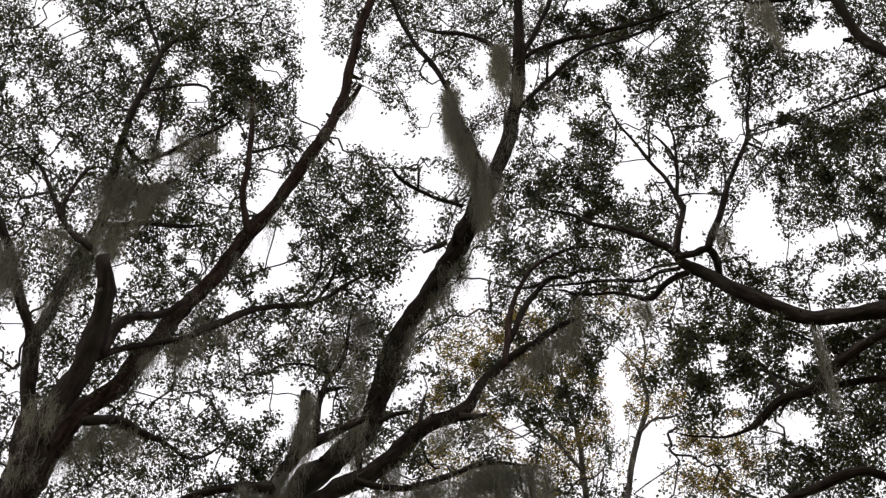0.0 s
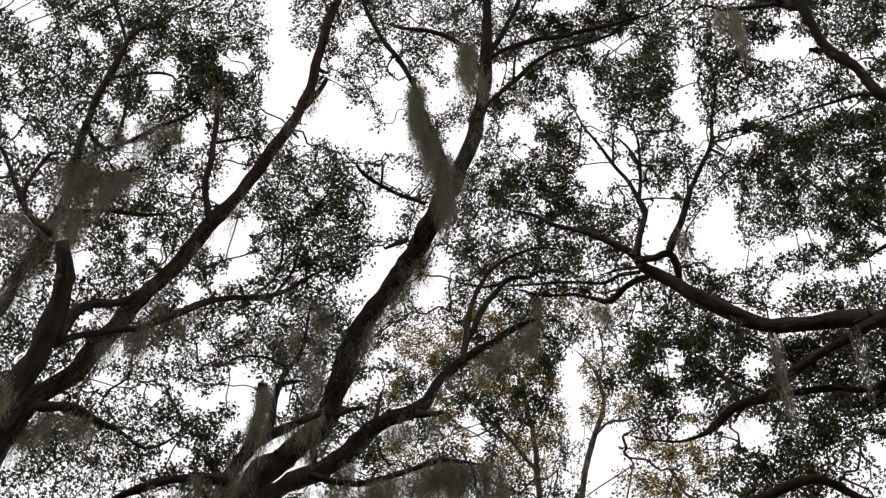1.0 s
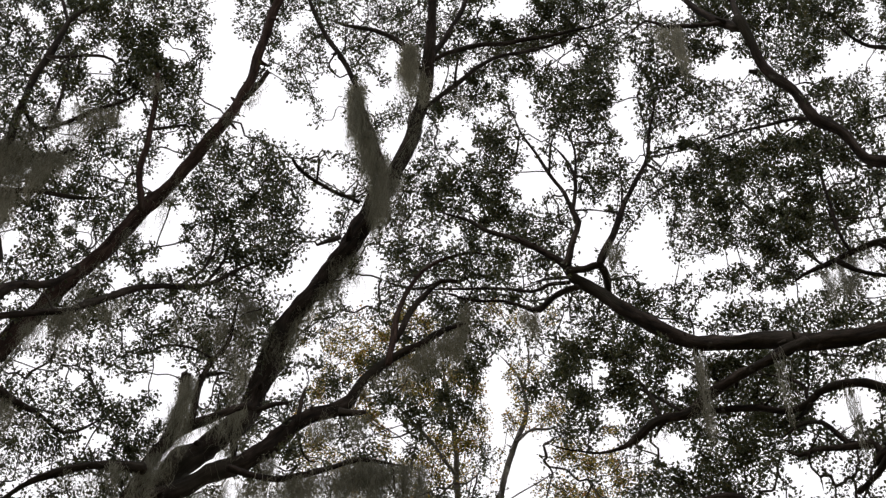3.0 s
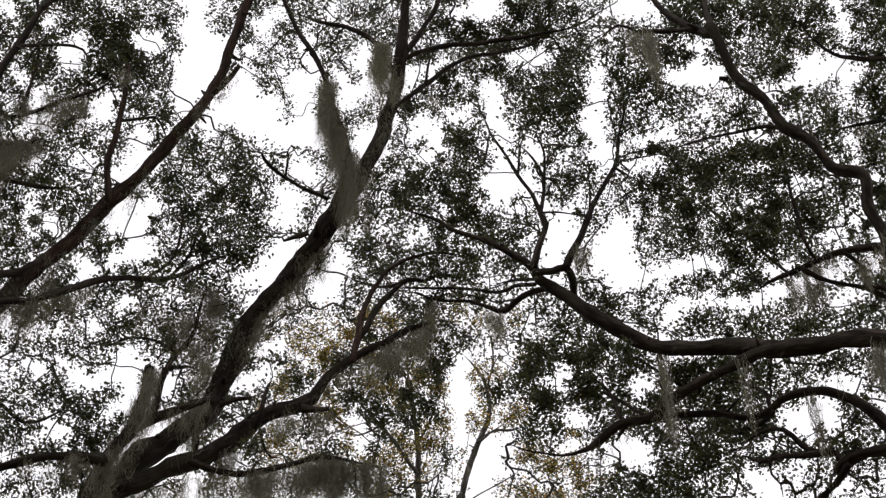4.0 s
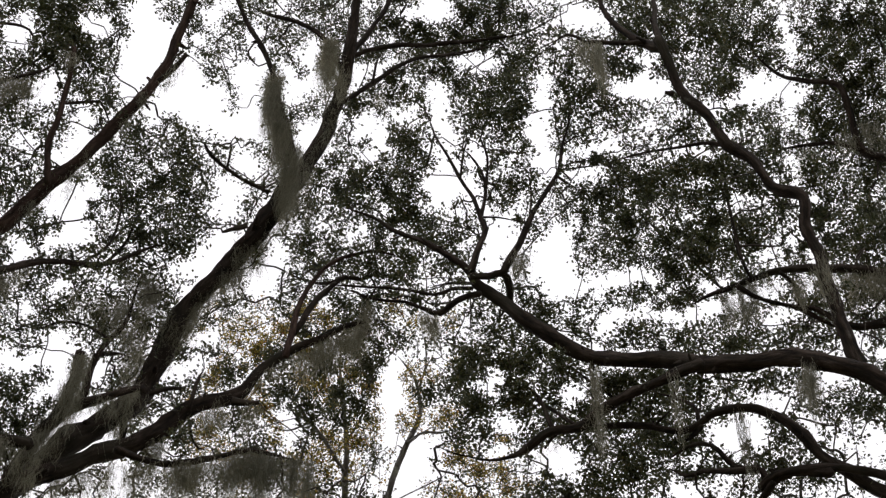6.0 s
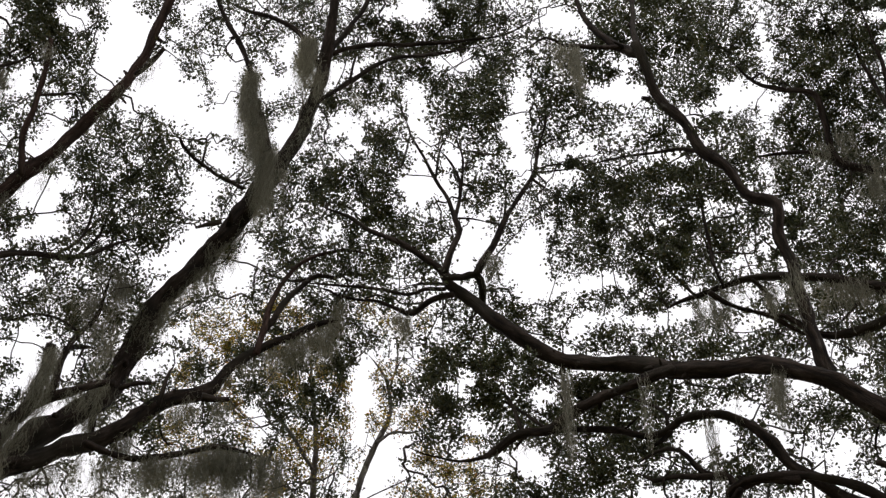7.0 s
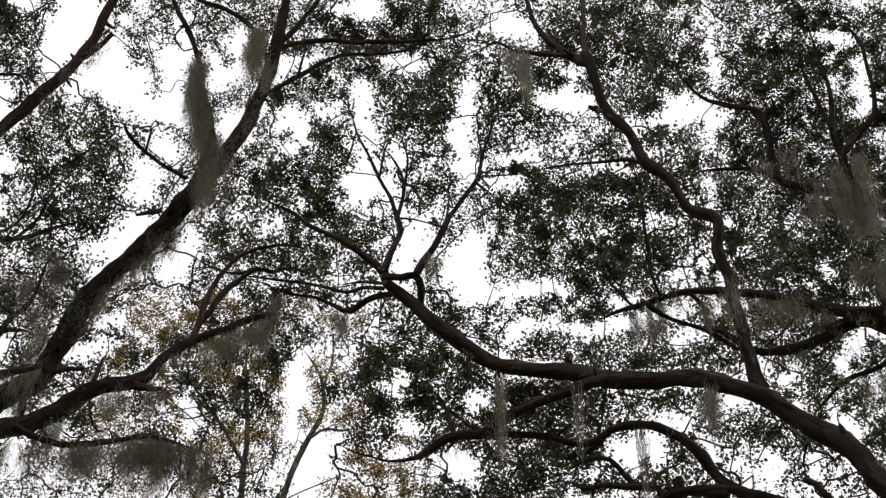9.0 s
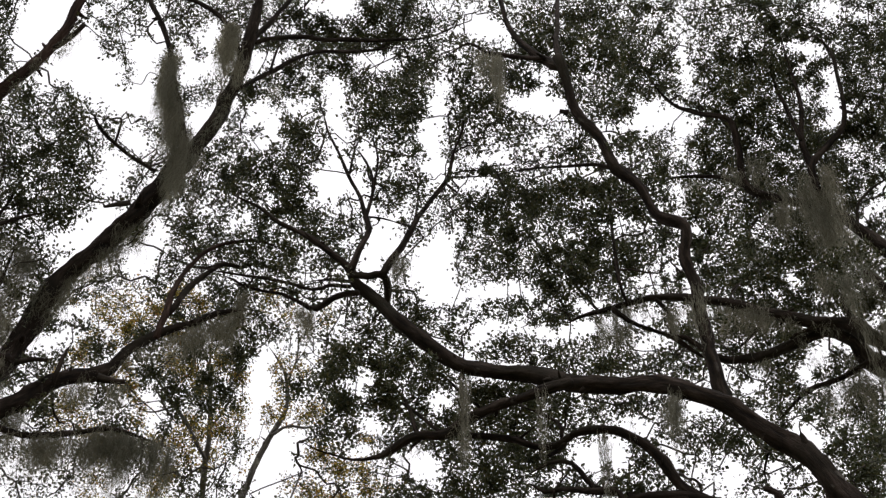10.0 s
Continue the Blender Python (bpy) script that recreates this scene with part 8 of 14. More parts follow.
oak_c.clumps([(2.71, 8.29, 10.59, 0.09, 118), (0.40, 7.77, 12.83, 0.13, 445), (1.75, 9.03, 10.78, 0.12, 118), (3.38, 8.40, 10.18, 0.10, 51), (1.83, 8.09, 13.89, 0.10, 391), (0.37, 8.65, 11.08, 0.11, 47), (0.29, 8.63, 10.72, 0.10, 43), (1.39, 8.39, 12.58, 0.10, 272), (3.51, 6.91, 10.32, 0.09, 335), (2.28, 8.70, 10.14, 0.10, 67), (2.21, 8.48, 12.00, 0.11, 558), (3.50, 8.19, 9.89, 0.12, 79), (2.78, 8.22, 11.15, 0.11, 412), (1.33, 7.75, 13.33, 0.13, 195), (1.90, 7.96, 11.91, 0.10, 244), (0.24, 9.74, 11.38, 0.12, 104), (2.67, 8.88, 10.29, 0.11, 20), (0.31, 8.47, 12.90, 0.13, 200), (2.83, 8.12, 10.88, 0.10, 141)])
oak_c.clumps([(1.96, 8.39, 11.90, 0.11, 804), (1.67, 6.36, 15.58, 0.15, 88), (0.45, 6.99, 13.41, 0.11, 173), (1.10, 8.36, 12.18, 0.09, 442), (3.58, 8.14, 10.18, 0.09, 103), (1.10, 8.39, 11.73, 0.10, 270), (1.29, 6.66, 14.02, 0.11, 175), (2.25, 8.64, 12.76, 0.11, 403), (0.97, 7.90, 12.84, 0.12, 56), (2.65, 9.17, 10.92, 0.14, 148), (1.49, 9.03, 11.40, 0.11, 547), (2.44, 6.35, 12.35, 0.10, 239), (1.28, 8.73, 10.82, 0.11, 387), (4.06, 7.56, 11.01, 0.10, 88), (0.83, 8.88, 10.35, 0.11, 60), (2.20, 7.54, 13.56, 0.12, 677), (3.61, 7.76, 10.24, 0.08, 32), (3.16, 7.93, 10.68, 0.09, 29), (1.81, 7.17, 13.71, 0.11, 236)])
oak_c.clumps([(3.78, 8.13, 10.10, 0.11, 92), (0.16, 8.50, 13.88, 0.13, 567), (3.74, 8.12, 9.85, 0.12, 29), (0.80, 8.82, 10.88, 0.11, 136), (1.78, 7.79, 13.78, 0.10, 578), (2.63, 8.66, 10.68, 0.11, 92), (1.33, 7.39, 14.14, 0.10, 354), (3.32, 8.72, 11.11, 0.09, 28), (1.42, 9.31, 10.85, 0.12, 41), (0.51, 8.21, 11.72, 0.10, 900), (1.55, 7.10, 14.06, 0.09, 401), (0.87, 7.24, 13.83, 0.12, 900), (3.22, 8.19, 10.43, 0.09, 77), (3.68, 8.09, 10.18, 0.08, 25), (2.36, 6.48, 13.89, 0.12, 654), (0.96, 9.27, 11.91, 0.11, 88), (3.66, 7.64, 10.40, 0.11, 140), (0.47, 8.47, 11.31, 0.11, 313), (0.18, 8.68, 10.67, 0.10, 51)])
oak_c.clumps([(0.07, 7.58, 13.40, 0.11, 500), (0.66, 8.38, 12.69, 0.10, 219), (2.22, 6.81, 15.09, 0.14, 868), (3.32, 7.97, 10.09, 0.09, 29), (4.13, 7.86, 11.01, 0.09, 171), (1.04, 9.34, 11.59, 0.13, 483), (2.61, 7.08, 12.68, 0.10, 596), (0.03, 7.38, 13.63, 0.11, 711), (3.80, 9.12, 10.54, 0.13, 73), (0.66, 8.96, 10.76, 0.11, 82), (4.15, 8.14, 10.47, 0.11, 206), (3.18, 9.33, 11.03, 0.11, 66), (2.25, 8.41, 10.43, 0.11, 94), (0.46, 8.49, 12.42, 0.10, 203), (-0.15, 7.70, 13.59, 0.10, 352), (1.02, 7.71, 12.97, 0.09, 146), (1.65, 9.13, 10.69, 0.11, 27), (1.12, 7.97, 13.85, 0.10, 163), (0.20, 9.48, 13.55, 0.11, 62)])
oak_c.clumps([(2.80, 8.00, 11.52, 0.09, 220), (3.01, 7.49, 10.48, 0.08, 49), (0.32, 8.67, 12.81, 0.11, 178), (2.27, 7.79, 14.79, 0.11, 165), (3.70, 7.78, 10.19, 0.09, 55), (2.87, 8.32, 13.97, 0.10, 683), (1.20, 6.96, 14.19, 0.10, 130), (2.07, 7.73, 13.69, 0.11, 641), (4.31, 7.92, 10.77, 0.10, 537), (1.43, 8.06, 14.56, 0.10, 45), (0.84, 8.07, 12.77, 0.09, 47), (1.01, 8.16, 12.57, 0.08, 241), (0.58, 8.17, 13.25, 0.08, 114), (2.47, 6.69, 13.45, 0.09, 653), (2.29, 8.80, 11.38, 0.08, 258), (4.14, 8.02, 11.56, 0.08, 148), (0.15, 6.92, 12.99, 0.08, 92), (2.36, 7.70, 13.41, 0.10, 565), (3.23, 7.95, 10.15, 0.08, 35)])
oak_c.clumps([(1.74, 8.87, 11.61, 0.10, 433), (2.06, 6.64, 13.91, 0.10, 483), (1.51, 8.93, 10.87, 0.10, 191), (2.82, 7.72, 11.65, 0.09, 370), (2.94, 8.13, 10.63, 0.08, 230), (2.66, 8.08, 11.17, 0.07, 91), (3.42, 7.55, 13.00, 0.08, 194), (0.46, 7.52, 11.93, 0.09, 73), (2.34, 8.48, 11.13, 0.10, 216), (0.53, 7.86, 13.31, 0.09, 44), (1.81, 8.06, 10.44, 0.08, 175), (2.56, 8.02, 11.49, 0.10, 352), (1.31, 8.10, 11.63, 0.09, 308), (0.36, 8.06, 12.59, 0.11, 118), (1.43, 8.49, 11.03, 0.10, 272), (2.85, 7.12, 12.94, 0.09, 225), (0.14, 7.16, 13.88, 0.08, 158), (-0.49, 7.40, 12.54, 0.08, 126), (2.64, 7.44, 13.76, 0.08, 235)])
oak_c.clumps([(2.03, 8.50, 11.57, 0.10, 324), (2.37, 7.14, 12.95, 0.09, 728), (1.82, 7.41, 13.52, 0.09, 178), (0.81, 7.77, 13.32, 0.09, 184), (1.93, 9.13, 11.50, 0.08, 124), (0.96, 8.70, 11.55, 0.08, 157), (3.09, 7.07, 12.86, 0.09, 437), (0.96, 8.49, 11.62, 0.08, 245), (0.99, 7.42, 13.23, 0.08, 131), (1.73, 6.85, 12.94, 0.08, 46), (2.59, 8.48, 11.78, 0.10, 179), (1.59, 7.84, 12.20, 0.08, 110), (2.56, 8.30, 12.26, 0.08, 535), (1.47, 8.32, 11.89, 0.10, 151), (1.62, 7.17, 13.91, 0.09, 400), (0.94, 7.28, 12.63, 0.08, 53), (0.99, 6.43, 15.10, 0.12, 206), (0.92, 7.13, 13.07, 0.09, 143), (3.20, 8.06, 11.41, 0.08, 83)])
oak_c.clumps([(2.09, 7.29, 13.60, 0.08, 110), (3.45, 7.47, 11.02, 0.10, 93), (1.31, 8.61, 11.52, 0.08, 201), (1.27, 7.96, 13.84, 0.09, 101), (-0.22, 7.74, 13.16, 0.08, 183), (1.73, 6.92, 15.21, 0.11, 164), (0.69, 7.14, 13.66, 0.11, 643), (3.37, 7.96, 10.58, 0.07, 51), (2.54, 8.61, 10.75, 0.08, 56), (2.52, 7.65, 14.39, 0.10, 136), (3.72, 7.81, 10.77, 0.07, 132), (0.59, 8.47, 12.99, 0.08, 86), (0.28, 8.74, 12.12, 0.11, 385), (2.22, 6.58, 13.45, 0.11, 175), (-0.38, 7.36, 13.12, 0.08, 196), (1.08, 7.08, 14.50, 0.10, 214), (3.15, 7.30, 12.31, 0.08, 423), (-0.14, 7.94, 13.19, 0.08, 249), (3.96, 8.28, 10.43, 0.08, 43)])
oak_c.clumps([(3.07, 8.19, 10.65, 0.07, 20), (4.12, 7.93, 10.14, 0.07, 26), (0.80, 8.25, 11.43, 0.07, 187), (4.09, 8.06, 10.57, 0.08, 38), (1.88, 6.95, 13.47, 0.08, 109), (2.91, 7.78, 11.29, 0.08, 121), (1.91, 6.76, 15.83, 0.12, 106), (1.72, 6.74, 14.05, 0.09, 133), (2.71, 8.59, 11.01, 0.08, 131), (2.00, 7.17, 13.19, 0.08, 75), (1.10, 7.98, 12.22, 0.09, 474), (0.69, 8.70, 12.34, 0.08, 187), (1.28, 7.11, 14.07, 0.09, 247), (2.68, 7.96, 11.50, 0.08, 223), (1.40, 7.49, 13.11, 0.09, 331), (0.09, 7.17, 11.46, 0.08, 189), (1.13, 8.69, 11.61, 0.08, 88), (2.01, 8.32, 10.33, 0.07, 32), (-0.41, 7.60, 12.74, 0.08, 127)])
oak_c.clumps([(2.19, 8.00, 11.34, 0.08, 239), (0.88, 7.98, 12.48, 0.08, 140), (2.61, 7.63, 13.46, 0.06, 65), (1.74, 6.75, 14.53, 0.06, 144), (2.77, 8.82, 10.32, 0.07, 8), (1.54, 7.31, 13.61, 0.05, 48), (1.09, 6.78, 14.33, 0.06, 32), (2.42, 6.63, 12.85, 0.07, 299), (3.46, 8.06, 10.16, 0.06, 18), (0.82, 8.21, 11.85, 0.05, 377), (0.66, 8.83, 11.15, 0.07, 58), (2.92, 8.59, 10.89, 0.07, 32), (1.28, 6.87, 14.61, 0.06, 47), (2.34, 7.37, 13.33, 0.07, 398), (1.52, 7.90, 12.14, 0.06, 43), (1.91, 9.18, 10.60, 0.07, 13), (3.11, 9.41, 10.97, 0.07, 23), (2.09, 8.45, 10.99, 0.05, 105), (0.78, 8.11, 12.30, 0.05, 88)])
oak_c.clumps([(1.07, 9.21, 11.88, 0.05, 18), (0.95, 8.02, 12.80, 0.07, 87), (1.97, 7.97, 11.48, 0.06, 121), (1.29, 7.61, 14.00, 0.08, 152), (2.13, 7.86, 11.64, 0.05, 110), (1.77, 9.11, 10.69, 0.07, 31), (2.91, 7.38, 12.86, 0.07, 269), (0.44, 7.32, 13.28, 0.06, 54), (1.72, 7.17, 13.90, 0.06, 87), (3.88, 7.59, 10.72, 0.05, 138), (3.73, 8.42, 9.84, 0.06, 9), (2.88, 8.46, 10.64, 0.05, 20), (3.08, 7.17, 12.80, 0.06, 153), (2.97, 9.23, 11.19, 0.07, 12), (2.26, 7.44, 13.30, 0.05, 79), (0.64, 7.60, 13.40, 0.05, 58), (1.13, 8.51, 12.11, 0.07, 197), (1.69, 8.65, 10.79, 0.07, 81), (0.47, 7.26, 13.33, 0.06, 60)])
oak_c.clumps([(1.30, 9.25, 12.24, 0.06, 61), (0.95, 7.39, 13.77, 0.06, 51), (3.15, 7.77, 10.34, 0.05, 18), (3.15, 7.14, 12.42, 0.05, 89), (1.69, 8.47, 10.81, 0.07, 53), (2.60, 6.61, 15.53, 0.08, 62), (2.14, 6.48, 15.46, 0.08, 66), (1.91, 6.93, 12.63, 0.05, 63), (2.24, 8.51, 10.33, 0.06, 30), (0.28, 7.97, 13.04, 0.07, 220), (3.38, 8.91, 10.91, 0.07, 17), (0.45, 7.86, 13.17, 0.06, 71), (1.08, 8.17, 13.42, 0.06, 30), (0.21, 7.56, 13.56, 0.07, 182), (2.34, 6.82, 15.50, 0.08, 78), (1.46, 8.12, 12.06, 0.06, 59), (2.35, 8.71, 11.86, 0.05, 68), (0.76, 9.09, 12.26, 0.06, 57), (2.02, 8.92, 10.83, 0.07, 19)])
oak_c.clumps([(2.02, 6.77, 15.05, 0.08, 88), (1.48, 6.91, 14.53, 0.08, 103), (2.50, 6.60, 15.56, 0.08, 92), (2.38, 6.54, 15.61, 0.08, 80), (0.07, 8.89, 11.00, 0.05, 4), (2.22, 7.61, 11.59, 0.07, 50), (1.07, 8.78, 10.41, 0.06, 17), (3.21, 9.09, 10.80, 0.07, 21), (0.01, 8.97, 10.39, 0.06, 9), (2.16, 8.22, 10.58, 0.05, 31), (3.09, 7.59, 11.37, 0.06, 30), (1.47, 6.62, 14.64, 0.06, 28), (2.13, 8.81, 12.22, 0.07, 338), (3.54, 8.01, 10.93, 0.07, 105), (1.28, 9.10, 10.75, 0.07, 18), (3.26, 7.75, 11.14, 0.06, 34), (2.38, 8.95, 11.91, 0.06, 67), (1.90, 6.97, 14.53, 0.07, 92), (4.08, 7.39, 10.46, 0.06, 88)])
oak_c.clumps([(3.51, 7.48, 10.48, 0.05, 35), (2.62, 8.63, 11.00, 0.06, 51), (3.49, 9.02, 10.76, 0.07, 10), (2.97, 8.36, 11.04, 0.06, 80), (0.56, 8.47, 11.78, 0.07, 149), (0.76, 7.71, 13.84, 0.06, 130), (1.29, 7.77, 13.13, 0.06, 51), (2.99, 8.39, 11.70, 0.05, 60), (0.22, 6.98, 12.94, 0.07, 64), (0.85, 8.14, 12.27, 0.06, 57), (1.71, 8.44, 12.52, 0.06, 30), (2.96, 8.19, 11.06, 0.05, 37), (1.78, 7.91, 14.21, 0.08, 352), (2.28, 6.49, 12.59, 0.05, 51), (1.64, 9.19, 10.58, 0.07, 21), (3.39, 7.73, 10.29, 0.06, 25), (0.47, 9.22, 11.29, 0.07, 40), (2.56, 8.81, 11.47, 0.05, 106), (1.43, 8.03, 11.37, 0.05, 77)])
oak_c.clumps([(3.33, 7.63, 11.40, 0.05, 34), (4.25, 7.87, 11.07, 0.07, 170), (1.18, 8.20, 11.60, 0.05, 154), (2.67, 6.67, 12.81, 0.07, 79), (3.48, 8.06, 9.94, 0.06, 15), (3.16, 7.37, 12.74, 0.06, 584), (2.60, 8.88, 11.43, 0.06, 38), (2.04, 8.54, 11.05, 0.05, 57), (3.14, 7.50, 10.53, 0.05, 34), (1.26, 7.51, 14.06, 0.06, 72), (2.53, 6.74, 15.18, 0.08, 143), (0.52, 8.23, 11.19, 0.07, 113), (1.47, 7.11, 14.69, 0.08, 123), (2.22, 8.28, 10.56, 0.05, 23), (3.55, 7.93, 11.18, 0.05, 76), (0.61, 8.27, 10.92, 0.05, 33), (1.95, 8.98, 10.79, 0.07, 40), (2.25, 8.33, 10.50, 0.06, 26), (3.22, 7.80, 10.29, 0.05, 13)])
oak_c.clumps([(3.02, 7.56, 10.41, 0.06, 43), (0.50, 8.66, 11.07, 0.07, 40), (0.56, 7.92, 12.67, 0.06, 79), (1.42, 6.51, 15.29, 0.08, 31), (1.32, 6.63, 15.24, 0.08, 19), (3.10, 8.02, 11.06, 0.06, 51), (1.08, 8.50, 12.52, 0.06, 128), (2.00, 6.80, 13.85, 0.06, 116), (1.34, 9.38, 10.79, 0.07, 9), (0.71, 8.20, 11.87, 0.05, 144), (1.39, 8.41, 11.21, 0.07, 103), (2.84, 8.06, 12.02, 0.05, 70), (3.45, 9.20, 10.60, 0.07, 14), (1.07, 7.90, 12.29, 0.05, 24), (1.19, 8.01, 13.41, 0.06, 19), (3.26, 9.02, 11.29, 0.06, 21), (3.20, 7.41, 11.86, 0.06, 108), (0.74, 6.43, 15.26, 0.08, 69), (1.63, 8.99, 10.79, 0.07, 37)])
oak_c.clumps([(3.58, 9.18, 10.57, 0.07, 15), (1.68, 8.06, 13.73, 0.07, 300), (3.70, 9.00, 10.70, 0.07, 6), (2.30, 6.55, 15.74, 0.08, 35), (1.85, 8.37, 11.75, 0.07, 135), (2.50, 7.42, 13.78, 0.06, 188), (2.04, 6.42, 15.50, 0.08, 62), (2.27, 7.13, 13.34, 0.06, 107), (2.49, 8.65, 11.85, 0.06, 56), (2.50, 6.73, 14.09, 0.07, 201), (1.43, 8.03, 12.09, 0.05, 77), (1.11, 7.53, 11.10, 0.06, 257), (3.17, 6.61, 16.03, 0.08, 66), (2.55, 8.26, 10.97, 0.06, 95), (2.19, 6.53, 14.26, 0.07, 140), (1.03, 6.90, 13.95, 0.06, 75), (1.04, 7.85, 12.33, 0.06, 49), (3.13, 8.04, 11.45, 0.05, 12), (1.82, 8.76, 11.86, 0.07, 97)])
oak_c.clumps([(2.80, 8.04, 11.11, 0.05, 66), (1.59, 8.77, 11.88, 0.07, 172), (-0.02, 7.98, 13.61, 0.07, 303), (1.36, 8.06, 12.41, 0.07, 100), (1.46, 8.01, 12.48, 0.06, 36), (0.58, 7.22, 13.86, 0.07, 172), (2.78, 7.26, 13.04, 0.06, 53), (2.58, 8.97, 10.39, 0.07, 22), (0.03, 7.18, 13.84, 0.07, 96), (2.70, 8.24, 11.04, 0.06, 23), (4.10, 8.25, 11.05, 0.05, 44), (1.25, 7.31, 14.20, 0.06, 48), (3.21, 7.81, 11.23, 0.07, 61), (3.95, 7.50, 10.43, 0.05, 40), (1.96, 8.69, 11.71, 0.07, 272), (1.34, 8.25, 11.40, 0.07, 209), (1.79, 6.67, 15.89, 0.08, 22), (1.19, 6.26, 15.32, 0.08, 126), (1.26, 8.04, 11.69, 0.06, 108)])
oak_c.clumps([(3.28, 8.52, 11.33, 0.05, 37), (2.63, 8.64, 12.32, 0.06, 68), (2.18, 6.63, 13.89, 0.07, 108), (1.25, 7.21, 13.00, 0.06, 69), (1.00, 7.34, 14.15, 0.06, 130), (2.26, 7.73, 11.49, 0.06, 87), (3.34, 9.45, 10.84, 0.07, 4), (1.50, 7.90, 14.18, 0.07, 77), (0.76, 7.25, 13.25, 0.05, 49), (2.44, 7.35, 14.45, 0.08, 74), (3.19, 7.18, 12.67, 0.05, 189), (2.41, 7.56, 13.10, 0.07, 222), (3.49, 7.67, 10.79, 0.06, 206), (0.82, 7.90, 11.58, 0.06, 128), (0.28, 8.75, 12.74, 0.05, 28), (4.38, 8.78, 10.44, 0.07, 29), (2.15, 8.51, 11.31, 0.05, 144), (0.53, 8.35, 12.64, 0.07, 40), (2.65, 8.38, 10.52, 0.06, 32)])
oak_c.clumps([(1.65, 6.61, 14.01, 0.06, 52), (1.99, 8.77, 11.63, 0.07, 173), (0.71, 8.28, 13.79, 0.06, 46), (0.83, 7.98, 12.83, 0.05, 21), (1.05, 8.70, 11.53, 0.06, 64), (1.54, 6.64, 14.62, 0.06, 30), (4.13, 8.33, 10.30, 0.07, 15), (3.61, 7.76, 10.51, 0.05, 16), (0.02, 8.86, 11.02, 0.05, 12), (2.00, 8.26, 10.90, 0.05, 54), (4.19, 8.06, 11.51, 0.05, 31), (0.53, 7.08, 13.80, 0.07, 133), (0.72, 7.77, 13.80, 0.06, 59), (2.91, 7.33, 12.45, 0.06, 62), (0.45, 7.36, 13.78, 0.06, 21), (3.34, 7.57, 10.79, 0.05, 36), (-0.06, 7.81, 13.08, 0.05, 178), (2.90, 8.18, 11.14, 0.05, 45), (2.03, 6.71, 13.60, 0.05, 31)])
oak_c.clumps([(2.88, 7.63, 11.46, 0.05, 70), (3.30, 7.05, 12.33, 0.07, 86), (3.35, 7.48, 11.02, 0.05, 123), (1.25, 6.66, 13.78, 0.07, 106), (0.43, 9.57, 11.54, 0.07, 26), (2.35, 7.65, 13.86, 0.07, 156), (0.91, 7.37, 13.27, 0.05, 65), (2.30, 7.05, 13.61, 0.06, 68), (0.49, 7.42, 13.23, 0.05, 43), (-0.44, 7.36, 12.19, 0.06, 86), (2.82, 7.77, 11.32, 0.05, 33), (3.07, 8.39, 11.67, 0.05, 65), (0.74, 8.61, 11.85, 0.06, 82), (1.67, 8.49, 12.48, 0.05, 83), (4.13, 8.29, 11.00, 0.05, 11), (1.19, 6.77, 14.32, 0.06, 104), (0.71, 8.38, 12.26, 0.05, 181), (3.59, 9.17, 11.04, 0.07, 39), (2.73, 7.61, 13.12, 0.05, 55)])
oak_c.clumps([(2.00, 6.34, 15.54, 0.05, 42), (1.50, 7.26, 13.22, 0.04, 256), (1.48, 9.07, 11.82, 0.03, 45), (1.21, 7.06, 14.13, 0.04, 20), (3.42, 8.01, 10.21, 0.03, 10), (0.18, 7.65, 13.21, 0.04, 70), (0.81, 7.65, 13.60, 0.04, 23), (3.19, 7.51, 10.50, 0.03, 13), (0.61, 7.97, 12.63, 0.04, 8), (2.08, 8.78, 12.55, 0.04, 70), (2.71, 8.11, 12.01, 0.04, 33), (-0.56, 7.44, 12.51, 0.03, 6), (1.62, 9.06, 12.06, 0.04, 14), (0.38, 6.91, 13.46, 0.04, 37), (1.06, 8.81, 12.81, 0.04, 53), (2.45, 8.31, 10.70, 0.04, 17), (2.98, 7.32, 12.76, 0.04, 43), (0.73, 7.62, 12.91, 0.03, 16), (2.85, 8.07, 11.41, 0.04, 14)])
oak_c.clumps([(4.21, 7.97, 10.88, 0.03, 54), (2.74, 7.23, 12.80, 0.04, 20), (2.33, 8.01, 11.53, 0.03, 48), (1.88, 8.52, 10.70, 0.03, 5), (1.91, 8.26, 10.48, 0.04, 38), (0.17, 7.37, 13.98, 0.04, 58), (0.71, 7.97, 12.59, 0.03, 34), (1.45, 7.05, 14.09, 0.04, 27), (1.01, 7.38, 14.08, 0.04, 36), (2.33, 8.57, 11.37, 0.03, 32), (1.82, 6.94, 14.07, 0.04, 131), (2.57, 8.54, 10.81, 0.03, 4), (2.18, 7.93, 11.40, 0.04, 99), (2.66, 8.33, 11.54, 0.03, 16), (2.53, 8.33, 11.15, 0.03, 60), (2.78, 8.19, 11.30, 0.04, 11), (3.17, 8.46, 11.42, 0.03, 25), (0.50, 7.73, 13.29, 0.04, 21), (2.76, 8.66, 11.45, 0.04, 28)])
